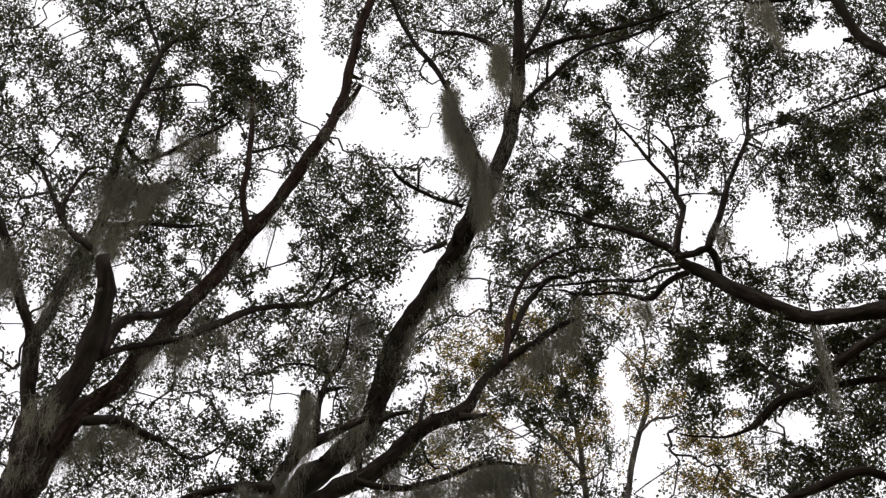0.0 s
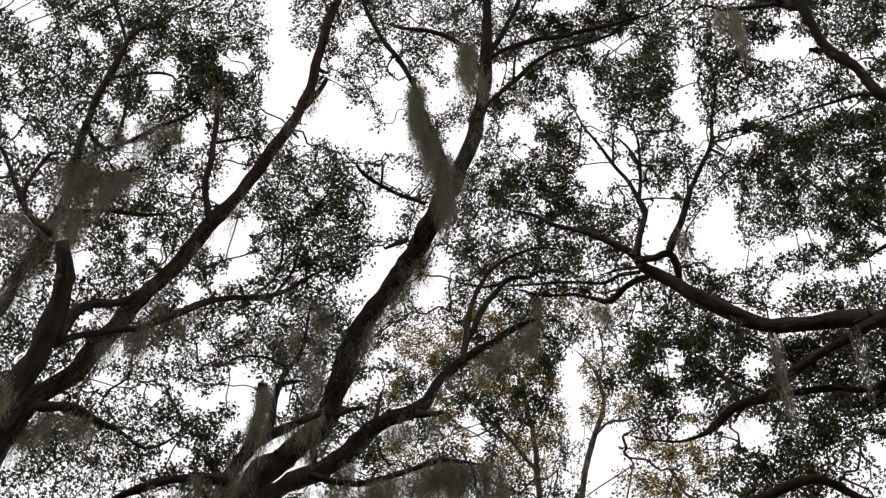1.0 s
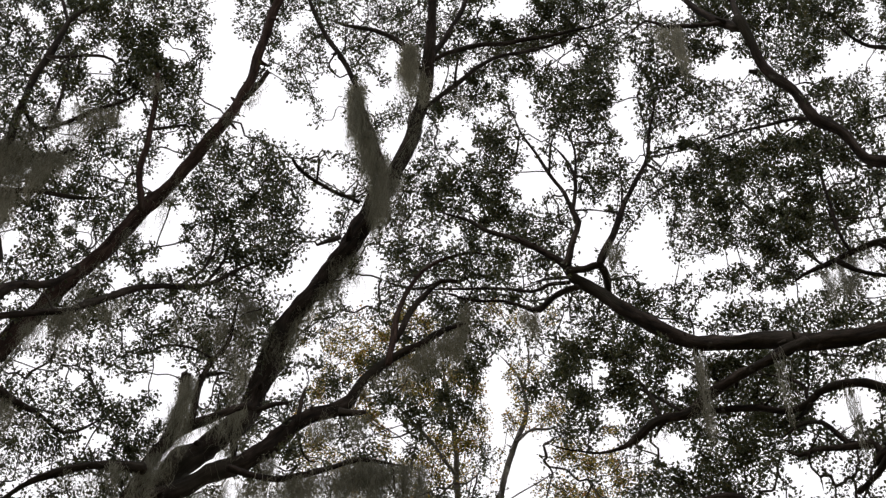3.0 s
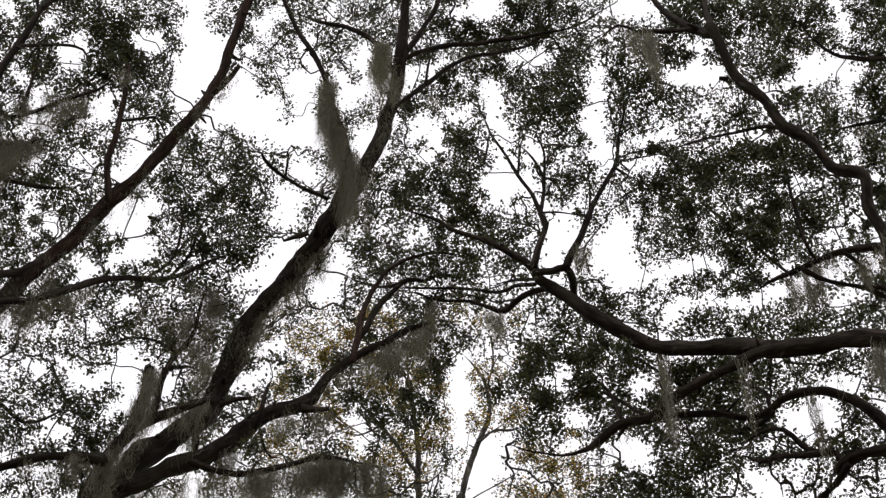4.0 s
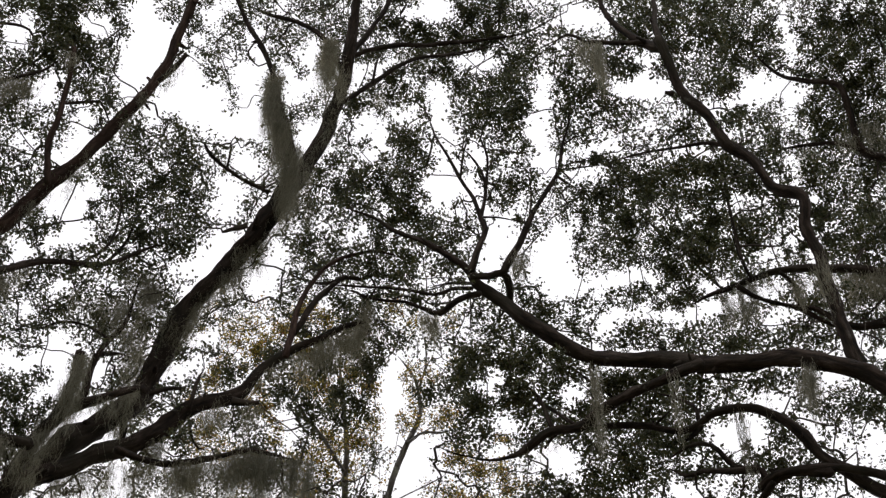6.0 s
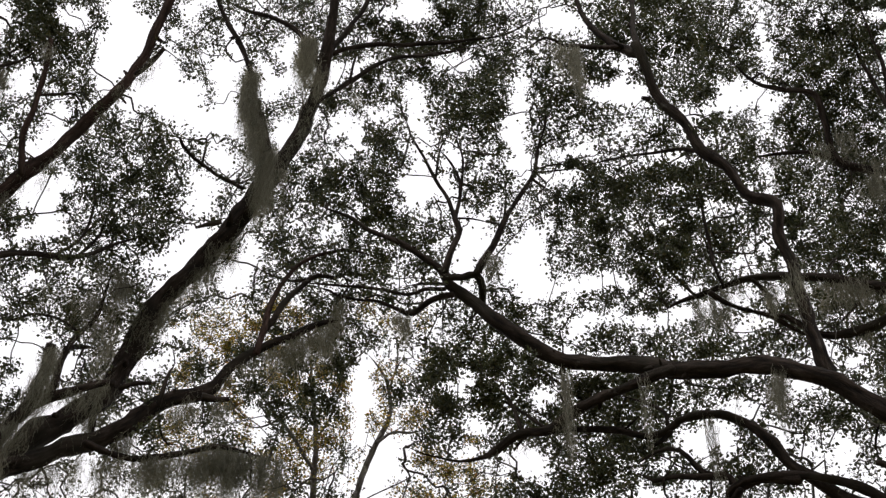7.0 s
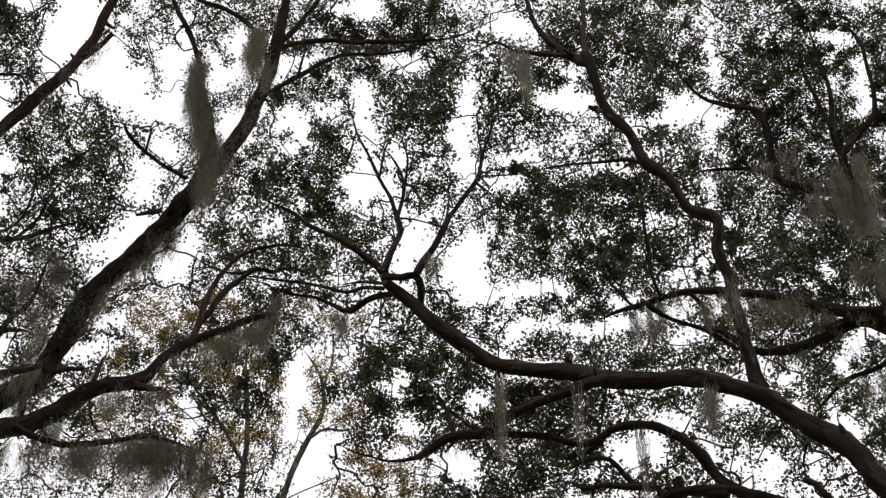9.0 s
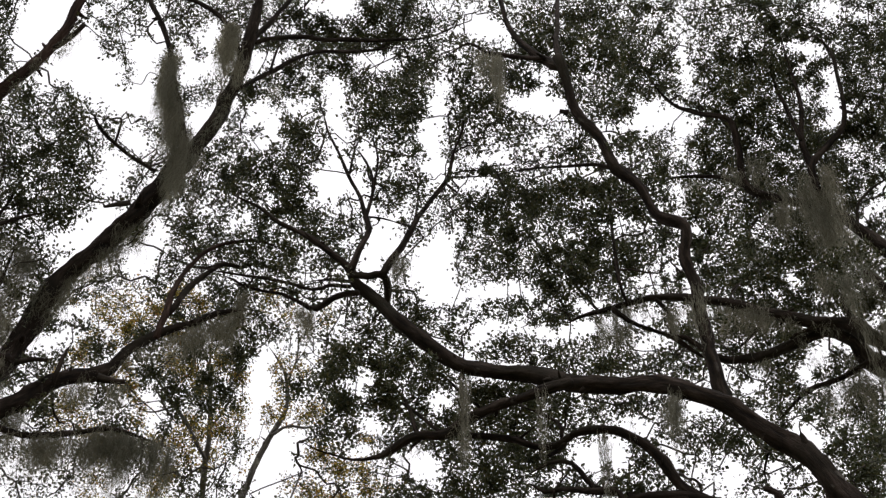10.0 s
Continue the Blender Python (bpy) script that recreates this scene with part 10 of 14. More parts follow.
oak_c.clumps([(5.87, 14.76, 10.84, 0.14, 69), (5.29, 10.15, 8.57, 0.14, 71), (4.86, 11.41, 8.58, 0.14, 88), (5.36, 13.94, 10.11, 0.14, 87), (5.82, 15.09, 11.36, 0.14, 65), (4.38, 11.92, 10.36, 0.14, 80), (4.54, 13.37, 9.63, 0.14, 65), (5.31, 10.74, 9.77, 0.14, 84), (5.88, 14.21, 11.02, 0.14, 84), (6.44, 13.14, 10.08, 0.14, 72), (5.43, 11.45, 9.76, 0.14, 67), (5.97, 14.73, 9.71, 0.14, 61), (0.18, 8.64, 6.71, 0.14, 56), (2.72, 9.65, 5.11, 0.14, 70), (0.96, 9.40, 4.98, 0.14, 72), (2.52, 7.49, 5.09, 0.14, 70), (0.31, 10.24, 6.23, 0.14, 66), (2.43, 8.57, 5.41, 0.14, 71), (0.46, 8.40, 6.40, 0.14, 55)])
oak_c.clumps([(1.02, 8.91, 5.98, 0.14, 90), (1.59, 8.16, 5.07, 0.14, 68), (2.68, 7.64, 5.52, 0.14, 75), (-0.03, 7.20, 6.16, 0.14, 60), (-0.72, 8.32, 6.74, 0.14, 97), (3.01, 7.95, 4.42, 0.14, 98), (0.64, 8.78, 5.70, 0.14, 99), (0.89, 7.63, 5.79, 0.14, 52), (1.89, 8.48, 5.64, 0.14, 98), (-1.57, 7.43, 6.30, 0.14, 96), (1.37, 9.03, 6.44, 0.14, 83), (-0.53, 8.01, 5.48, 0.14, 88), (1.83, 7.54, 5.72, 0.14, 86), (0.79, 7.39, 5.45, 0.14, 51), (0.28, 9.95, 5.70, 0.14, 96), (0.31, 8.08, 5.75, 0.14, 64), (-0.37, 8.66, 6.14, 0.14, 56), (0.95, 10.10, 6.43, 0.14, 92), (0.79, 8.87, 6.15, 0.14, 86)])
oak_c.clumps([(0.39, 7.52, 6.16, 0.14, 51), (0.47, 7.09, 5.62, 0.14, 71), (0.72, 8.05, 6.57, 0.14, 62), (0.91, 8.25, 5.70, 0.14, 61), (2.11, 8.11, 5.41, 0.14, 97), (1.41, 8.73, 6.00, 0.14, 60), (-1.66, 10.44, 6.10, 0.14, 56), (0.16, 9.14, 6.59, 0.14, 80), (1.36, 9.33, 6.02, 0.14, 63), (-0.75, 9.74, 4.88, 0.14, 86), (0.66, 8.47, 7.28, 0.14, 81), (0.27, 9.85, 6.89, 0.14, 97), (1.17, 8.64, 6.32, 0.14, 85), (0.58, 8.18, 6.02, 0.14, 71), (6.74, 9.54, 6.12, 0.14, 91), (7.86, 9.03, 6.06, 0.14, 76), (7.95, 9.63, 5.69, 0.14, 53), (9.73, 8.77, 6.35, 0.14, 63), (9.02, 10.80, 6.35, 0.14, 89)])
oak_c.clumps([(7.98, 6.67, 5.23, 0.14, 75), (11.72, 9.82, 6.44, 0.14, 95), (8.52, 9.02, 5.38, 0.14, 56), (6.54, 8.34, 5.75, 0.14, 95), (6.20, 9.48, 5.30, 0.14, 63), (8.04, 9.27, 6.44, 0.14, 83), (9.29, 9.40, 6.48, 0.14, 58), (7.12, 8.04, 5.09, 0.14, 50), (6.90, 7.93, 5.20, 0.14, 82), (11.66, 11.43, 5.55, 0.14, 61), (7.14, 9.57, 4.30, 0.14, 60), (8.78, 8.66, 5.49, 0.14, 95), (8.71, 9.73, 5.90, 0.14, 78), (10.62, 9.78, 6.26, 0.14, 82), (8.25, 8.22, 4.84, 0.14, 82), (9.60, 8.98, 6.63, 0.14, 54), (8.22, 10.55, 6.70, 0.14, 92), (7.95, 7.33, 4.47, 0.14, 80), (8.54, 9.30, 5.71, 0.14, 73)])
oak_c.clumps([(9.27, 11.07, 6.68, 0.14, 80), (7.02, 9.36, 5.09, 0.14, 61), (9.72, 10.12, 6.15, 0.14, 67), (9.23, 8.33, 4.80, 0.14, 83), (10.12, 9.33, 5.43, 0.14, 73), (8.99, 8.33, 6.20, 0.14, 90), (6.79, 7.93, 4.59, 0.14, 77), (9.04, 10.34, 5.85, 0.14, 91), (8.12, 9.50, 5.27, 0.14, 61), (9.07, 8.67, 6.22, 0.14, 68), (8.18, 9.22, 6.30, 0.14, 92), (7.59, 9.75, 5.72, 0.14, 76), (6.93, 7.44, 4.93, 0.14, 88), (10.86, 9.57, 5.36, 0.14, 99), (8.67, 8.84, 6.21, 0.14, 81), (9.27, 9.41, 5.63, 0.14, 79), (3.53, 11.00, 7.81, 0.14, 98), (2.66, 13.14, 8.81, 0.14, 79), (4.03, 11.57, 7.02, 0.14, 70)])
oak_c.clumps([(3.95, 13.09, 7.54, 0.14, 82), (3.39, 10.84, 7.47, 0.14, 98), (2.81, 12.55, 7.45, 0.14, 56), (4.60, 10.61, 6.93, 0.14, 99), (3.17, 13.70, 7.93, 0.14, 79), (2.70, 12.95, 7.72, 0.14, 64), (3.03, 15.27, 8.37, 0.14, 64), (2.10, 12.40, 7.09, 0.14, 58), (3.78, 11.03, 8.10, 0.14, 57), (3.78, 13.94, 8.16, 0.14, 83), (4.36, 14.30, 8.54, 0.14, 78), (4.37, 10.92, 6.90, 0.14, 81), (5.12, 11.23, 6.91, 0.14, 71), (1.89, 13.70, 8.07, 0.14, 82), (3.61, 10.07, 7.99, 0.14, 81), (2.92, 12.78, 8.10, 0.14, 86), (3.57, 12.78, 8.12, 0.14, 86), (5.19, 9.84, 7.08, 0.14, 54), (4.15, 12.28, 7.32, 0.14, 57)])
oak_c.clumps([(5.18, 10.19, 7.82, 0.14, 95), (2.24, 13.34, 9.24, 0.14, 55), (1.83, 11.40, 8.61, 0.14, 64), (4.22, 10.81, 8.41, 0.14, 60), (3.97, 10.41, 7.99, 0.14, 65), (2.18, 10.37, 8.25, 0.14, 85), (3.07, 13.33, 7.17, 0.14, 91), (3.12, 9.55, 6.65, 0.14, 57), (2.04, 12.97, 7.57, 0.14, 67), (4.06, 9.59, 7.28, 0.14, 62), (4.68, 11.07, 6.58, 0.14, 92), (3.65, 11.97, 7.08, 0.14, 95), (4.79, 12.88, 7.85, 0.14, 56), (3.92, 10.55, 7.64, 0.14, 89), (2.93, 12.36, 7.50, 0.14, 89), (4.19, 13.09, 7.78, 0.14, 71), (2.47, 9.55, 6.45, 0.14, 51), (3.84, 10.63, 7.32, 0.14, 59)])
oak_c.finish()

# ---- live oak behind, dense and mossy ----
oak_k = Tree('live_oak', 'dense live oak with crooked limbs and thick moss', 6.63, 9.11, SHADED_BARK, LEAF, 0.031, 37, 'tree', 'live oaks of the grove')
oak_k.limb([(6.63, 9.11, -0.25, 0.805), (6.61, 9.08, 0.34, 0.598), (6.58, 9.03, 1.40, 0.497), (6.70, 8.98, 4.23, 0.437), (6.27, 8.79, 8.01, 0.380), (6.23, 8.51, 11.55, 0.221), (6.11, 8.40, 11.72, 0.194)], name='trunk')
oak_k.limb([(6.15, 8.45, 11.65, 0.166), (5.71, 8.29, 12.25, 0.123), (5.25, 8.29, 12.65, 0.101), (4.97, 8.36, 12.81, 0.087), (4.81, 8.35, 12.93, 0.072), (4.73, 8.29, 13.04, 0.053), (4.56, 8.31, 13.15, 0.048), (4.36, 8.45, 13.18, 0.044), (4.21, 8.59, 13.18, 0.040), (4.01, 8.73, 13.21, 0.038), (3.75, 8.83, 13.29, 0.031), (3.50, 8.80, 13.46, 0.021), (3.39, 8.82, 13.51, 0.015)])
oak_k.limb([(5.61, 8.11, 12.09, 0.084), (5.17, 8.08, 12.59, 0.074), (4.90, 8.12, 12.80, 0.071), (4.70, 8.12, 12.98, 0.068), (4.55, 8.16, 13.08, 0.051), (4.31, 8.26, 13.19, 0.047), (4.11, 8.33, 13.30, 0.044), (3.89, 8.36, 13.42, 0.040), (3.68, 8.43, 13.52, 0.038), (3.38, 8.52, 13.66, 0.031), (3.08, 8.67, 13.74, 0.027), (2.82, 8.85, 13.77, 0.023), (2.65, 8.95, 13.79, 0.016), (2.52, 9.06, 13.79, 0.003)])
oak_k.limb([(2.84, 8.65, 13.53, 0.025), (3.07, 8.75, 13.48, 0.021), (3.38, 8.81, 13.47, 0.021), (3.64, 8.92, 13.41, 0.017), (3.85, 8.95, 13.40, 0.014)])
oak_k.limb([(2.96, 8.63, 13.63, 0.013), (2.89, 8.56, 13.81, 0.014), (2.84, 8.48, 14.01, 0.010), (2.76, 8.39, 14.21, 0.003)])
oak_k.limb([(2.76, 8.80, 13.68, 0.012), (2.63, 8.80, 13.91, 0.012), (2.49, 8.77, 14.17, 0.010), (2.30, 8.78, 14.41, 0.003)])
oak_k.limb([(3.17, 8.50, 13.55, 0.017), (3.34, 8.65, 13.54, 0.017), (3.37, 8.82, 13.51, 0.015)])
oak_k.limb([(4.80, 8.28, 12.76, 0.026), (4.59, 8.50, 12.76, 0.021), (4.40, 8.67, 12.78, 0.017), (4.30, 8.83, 12.75, 0.013), (4.20, 9.01, 12.70, 0.002)])
oak_k.limb([(4.44, 8.64, 12.77, 0.011), (4.37, 8.72, 12.78, 0.009), (4.23, 8.78, 12.87, 0.002)])
oak_k.limb([(4.51, 8.19, 13.07, 0.017), (4.32, 8.33, 13.13, 0.017), (4.25, 8.42, 13.13, 0.013)])
oak_k.limb([(4.71, 8.18, 13.13, 0.030), (4.63, 8.10, 13.29, 0.019), (4.61, 8.04, 13.40, 0.008)], blunt=True)
oak_k.limb([(5.76, 8.16, 12.25, 0.093), (5.54, 7.97, 13.27, 0.070), (5.12, 8.00, 14.02, 0.056), (4.86, 8.02, 14.42, 0.053), (4.68, 8.00, 14.71, 0.049), (4.60, 7.88, 15.01, 0.037), (4.77, 7.74, 15.22, 0.029), (4.89, 7.62, 15.39, 0.023), (4.86, 7.41, 15.75, 0.019), (4.79, 7.25, 16.07, 0.015), (4.65, 7.21, 16.28, 0.003)])
oak_k.limb([(4.62, 7.93, 14.95, 0.035), (4.54, 7.81, 15.27, 0.029), (4.53, 7.61, 15.64, 0.021), (4.43, 7.43, 16.03, 0.013), (4.35, 7.28, 16.33, 0.003)])
oak_k.limb([(4.50, 7.74, 15.22, 0.021), (4.40, 7.66, 15.60, 0.019), (4.32, 7.57, 15.95, 0.013), (4.31, 7.44, 16.27, 0.003)])
oak_k.limb([(4.65, 8.03, 14.64, 0.049), (4.35, 8.15, 14.83, 0.037), (4.09, 8.19, 15.03, 0.035), (4.00, 7.99, 15.34, 0.029), (3.91, 7.84, 15.57, 0.025), (3.63, 7.91, 15.74, 0.021), (3.43, 7.93, 15.88, 0.017), (3.22, 7.84, 16.11, 0.003)])
oak_k.limb([(4.07, 8.16, 14.99, 0.021), (3.85, 8.22, 15.17, 0.017), (3.63, 8.33, 15.31, 0.015), (3.36, 8.51, 15.45, 0.003)])
oak_k.limb([(4.85, 8.07, 14.54, 0.020), (5.01, 8.16, 14.57, 0.018), (5.05, 8.07, 14.81, 0.014), (5.20, 7.99, 14.99, 0.013), (5.40, 7.93, 15.15, 0.003)])
oak_k.limb([(4.87, 7.54, 15.56, 0.015), (5.03, 7.63, 15.65, 0.013), (5.18, 7.58, 15.91, 0.003)])
oak_k.limb([(5.33, 8.03, 12.56, 0.045), (4.94, 7.80, 12.78, 0.037), (4.72, 7.61, 12.92, 0.029), (4.58, 7.56, 12.97, 0.018)])
oak_k.limb([(6.62, 8.95, 4.94, 0.171), (4.87, 8.65, 6.57, 0.137), (2.58, 8.94, 6.56, 0.096), (0.56, 8.41, 7.41, 0.034)])
oak_k.limb([(6.26, 8.69, 9.36, 0.126), (5.50, 10.27, 10.60, 0.101), (5.03, 12.11, 10.79, 0.071), (4.63, 13.58, 11.63, 0.025)])
oak_k.limb([(6.27, 8.79, 8.06, 0.146), (4.46, 9.84, 8.69, 0.117), (2.25, 11.33, 8.82, 0.082), (0.29, 12.32, 9.26, 0.029)])
oak_k.limb([(6.56, 8.92, 5.46, 0.216), (5.55, 7.88, 6.31, 0.173), (4.80, 7.32, 7.07, 0.121), (3.60, 6.18, 7.53, 0.043)])
oak_k.limb([(6.25, 8.60, 10.42, 0.128), (7.65, 9.84, 10.49, 0.103), (8.73, 10.72, 10.59, 0.072), (10.10, 12.14, 11.16, 0.026)])
oak_k.limb([(6.27, 8.76, 8.47, 0.153), (7.25, 7.37, 8.97, 0.122), (8.04, 5.81, 8.55, 0.086), (8.95, 5.00, 9.33, 0.031)])
oak_k.limb([(6.40, 8.85, 6.86, 0.208), (7.25, 10.26, 8.18, 0.166), (7.87, 10.83, 8.33, 0.116), (9.05, 12.21, 9.25, 0.042)])
oak_k.limb([(6.31, 8.81, 7.68, 0.197), (6.09, 10.47, 8.61, 0.158), (6.34, 12.81, 8.90, 0.111), (6.03, 14.22, 9.42, 0.039)])
oak_k.limb([(6.55, 8.92, 5.56, 0.170), (7.68, 7.62, 5.96, 0.136), (7.80, 5.58, 5.51, 0.095), (9.20, 4.42, 6.32, 0.034)])
oak_k.limb([(6.32, 8.81, 7.61, 0.169), (7.99, 9.62, 9.49, 0.135), (10.05, 9.95, 10.11, 0.095), (11.35, 10.83, 10.68, 0.034)])
oak_k.clumps([(3.93, 7.55, 16.56, 0.16, 435), (3.13, 7.80, 17.03, 0.19, 842), (4.42, 9.56, 14.28, 0.16, 745), (4.64, 8.75, 16.50, 0.16, 818), (4.16, 9.03, 16.15, 0.18, 900), (5.36, 7.29, 15.97, 0.16, 900), (3.20, 7.23, 17.00, 0.15, 457), (3.84, 6.86, 16.38, 0.15, 900), (4.58, 8.43, 15.43, 0.16, 900), (3.98, 7.84, 15.93, 0.17, 900), (3.35, 6.64, 16.18, 0.16, 127), (4.12, 8.51, 14.55, 0.14, 900), (4.23, 7.44, 15.75, 0.17, 900), (5.68, 8.09, 15.46, 0.15, 447), (3.96, 8.76, 13.90, 0.17, 900), (4.17, 8.45, 15.23, 0.14, 444), (4.77, 8.16, 15.78, 0.14, 651), (3.68, 7.01, 16.48, 0.18, 402), (3.96, 8.72, 16.00, 0.16, 900)])
oak_k.clumps([(4.97, 8.60, 14.97, 0.16, 900), (4.62, 8.87, 15.59, 0.16, 900), (4.36, 8.53, 14.43, 0.13, 900), (4.39, 7.22, 17.21, 0.15, 275), (2.48, 8.76, 15.06, 0.17, 900), (3.61, 9.06, 13.79, 0.13, 900), (3.38, 7.47, 16.89, 0.19, 530), (2.97, 8.44, 13.91, 0.14, 699), (4.30, 8.03, 15.79, 0.17, 900), (5.35, 7.82, 15.13, 0.14, 306), (5.55, 7.81, 15.79, 0.16, 384), (3.63, 7.71, 16.98, 0.17, 145), (4.90, 8.86, 15.15, 0.16, 900), (2.99, 7.66, 16.07, 0.14, 900), (5.49, 7.08, 17.02, 0.18, 358), (2.03, 8.92, 14.51, 0.17, 900), (2.93, 9.19, 14.62, 0.14, 359), (3.16, 8.17, 16.59, 0.16, 900), (2.87, 9.37, 13.89, 0.10, 214)])
oak_k.clumps([(4.35, 8.75, 13.86, 0.17, 900), (4.09, 8.53, 12.57, 0.14, 540), (3.21, 7.81, 16.65, 0.15, 419), (5.69, 7.04, 16.75, 0.18, 261), (3.34, 8.17, 15.60, 0.12, 265), (5.01, 9.03, 13.12, 0.15, 838), (4.15, 8.69, 13.86, 0.14, 900), (5.63, 7.17, 15.83, 0.15, 294), (4.58, 7.19, 16.77, 0.15, 547), (3.92, 8.41, 13.87, 0.16, 900), (2.21, 8.65, 14.83, 0.14, 900), (4.18, 8.12, 16.94, 0.16, 900), (3.82, 7.91, 16.15, 0.16, 668), (4.62, 9.37, 13.50, 0.10, 85), (5.11, 6.92, 16.73, 0.16, 406), (5.33, 8.49, 15.77, 0.18, 900), (4.43, 8.71, 13.49, 0.13, 900), (5.51, 7.04, 16.21, 0.15, 900), (4.89, 8.15, 15.29, 0.14, 900)])
oak_k.clumps([(4.84, 8.55, 14.17, 0.10, 900), (5.83, 7.69, 16.25, 0.19, 493), (3.08, 9.09, 14.29, 0.16, 570), (5.24, 9.05, 13.21, 0.15, 273), (4.78, 7.71, 13.28, 0.13, 453), (4.76, 7.88, 13.68, 0.15, 688), (4.87, 8.62, 16.15, 0.18, 900), (4.85, 8.47, 15.05, 0.12, 900), (4.10, 8.52, 16.01, 0.18, 900), (3.59, 7.29, 16.58, 0.16, 320), (4.33, 7.96, 16.12, 0.16, 900), (5.32, 7.56, 15.85, 0.17, 695), (5.38, 7.72, 16.79, 0.17, 900), (5.55, 7.30, 17.01, 0.14, 321), (4.01, 7.41, 16.94, 0.15, 317), (3.17, 9.79, 14.28, 0.13, 824), (3.47, 8.97, 14.25, 0.12, 348), (4.03, 9.14, 14.08, 0.13, 535), (1.92, 9.28, 15.12, 0.12, 349)])
oak_k.clumps([(4.17, 7.15, 16.58, 0.15, 900), (4.32, 9.03, 13.48, 0.12, 436), (4.48, 7.52, 16.19, 0.13, 900), (3.46, 8.17, 16.66, 0.17, 900), (3.40, 8.36, 15.39, 0.16, 900), (3.66, 9.30, 13.72, 0.13, 481), (4.15, 8.52, 16.53, 0.18, 900), (4.23, 8.56, 14.14, 0.11, 638), (4.23, 7.68, 16.47, 0.15, 900), (5.46, 8.33, 14.93, 0.15, 471), (2.55, 8.57, 13.77, 0.12, 900), (5.59, 8.20, 14.95, 0.14, 121), (2.18, 8.68, 14.50, 0.15, 489), (5.07, 8.38, 16.06, 0.17, 847), (4.13, 8.14, 15.74, 0.14, 900), (4.99, 8.62, 14.05, 0.13, 900), (4.52, 7.01, 16.87, 0.17, 316), (4.35, 9.08, 13.93, 0.13, 424), (5.56, 9.88, 13.99, 0.14, 515)])
oak_k.clumps([(5.28, 7.35, 16.56, 0.15, 835), (5.33, 7.87, 16.03, 0.14, 900), (5.14, 8.32, 13.67, 0.11, 144), (3.84, 8.36, 15.88, 0.15, 900), (5.08, 8.23, 13.76, 0.10, 349), (4.39, 8.49, 15.69, 0.15, 900), (4.32, 7.28, 16.42, 0.12, 813), (3.71, 6.75, 16.47, 0.14, 52), (4.53, 7.91, 15.85, 0.17, 900), (4.58, 7.90, 13.50, 0.13, 630), (4.68, 8.36, 16.14, 0.18, 900), (5.20, 7.56, 16.94, 0.15, 588), (4.71, 8.59, 15.25, 0.15, 900), (5.47, 7.14, 15.91, 0.14, 318), (4.50, 8.80, 15.15, 0.11, 299), (4.03, 9.13, 13.80, 0.12, 480), (4.69, 8.65, 13.11, 0.11, 301), (5.25, 8.07, 15.45, 0.15, 428), (5.88, 7.91, 16.12, 0.15, 247)])
oak_k.clumps([(4.12, 8.38, 15.46, 0.16, 900), (3.97, 8.92, 15.61, 0.12, 327), (4.60, 8.33, 13.95, 0.12, 796), (3.41, 7.19, 16.82, 0.18, 428), (4.22, 7.50, 16.65, 0.14, 436), (2.25, 8.90, 14.28, 0.13, 350), (3.76, 7.54, 16.72, 0.15, 385), (2.61, 9.03, 14.80, 0.11, 646), (4.73, 7.28, 16.56, 0.12, 250), (5.16, 7.60, 15.98, 0.13, 638), (3.76, 7.79, 16.39, 0.13, 587), (5.55, 8.17, 15.21, 0.16, 205), (5.67, 6.96, 16.18, 0.15, 222), (4.77, 8.93, 15.40, 0.14, 887), (3.85, 8.72, 14.23, 0.13, 455), (3.98, 6.75, 16.40, 0.15, 119), (5.70, 7.89, 15.59, 0.17, 840), (4.19, 9.05, 14.01, 0.15, 896), (5.18, 8.35, 13.45, 0.11, 353)])
oak_k.clumps([(4.69, 6.91, 16.77, 0.14, 90), (4.33, 8.37, 15.16, 0.15, 900), (4.96, 7.76, 13.16, 0.11, 103), (4.99, 8.44, 16.64, 0.12, 735), (4.86, 6.92, 16.72, 0.15, 269), (3.76, 8.68, 16.05, 0.15, 279), (4.42, 8.91, 13.50, 0.11, 309), (3.12, 7.17, 15.80, 0.13, 391), (4.69, 7.81, 15.88, 0.11, 397), (5.05, 8.07, 15.46, 0.12, 430), (1.82, 8.84, 14.13, 0.10, 237), (3.77, 7.74, 16.69, 0.14, 195), (4.57, 7.30, 16.60, 0.13, 653), (5.86, 6.97, 16.71, 0.15, 160), (3.28, 7.64, 16.17, 0.11, 517), (4.22, 9.54, 14.09, 0.11, 162), (4.17, 7.25, 15.80, 0.11, 394), (3.13, 9.44, 14.16, 0.12, 371), (5.33, 7.16, 16.12, 0.14, 900)])
oak_k.clumps([(2.52, 9.04, 14.18, 0.13, 438), (2.67, 8.70, 14.32, 0.11, 900), (4.57, 8.79, 14.20, 0.13, 900), (4.27, 7.97, 16.55, 0.14, 900), (3.86, 7.97, 15.89, 0.11, 547), (3.17, 7.52, 16.94, 0.15, 509), (5.26, 7.15, 15.35, 0.14, 471), (4.95, 8.76, 16.00, 0.12, 752), (5.59, 8.39, 14.84, 0.13, 177), (4.48, 9.39, 13.40, 0.11, 314), (4.78, 7.97, 13.14, 0.10, 700), (4.14, 8.01, 15.91, 0.13, 900), (2.18, 8.91, 13.69, 0.09, 144), (4.52, 7.65, 16.11, 0.11, 501), (4.67, 8.38, 13.64, 0.10, 301), (3.17, 9.27, 13.66, 0.09, 206), (4.76, 8.38, 15.13, 0.10, 493), (3.72, 8.04, 16.08, 0.12, 335), (3.14, 9.29, 14.19, 0.10, 129)])
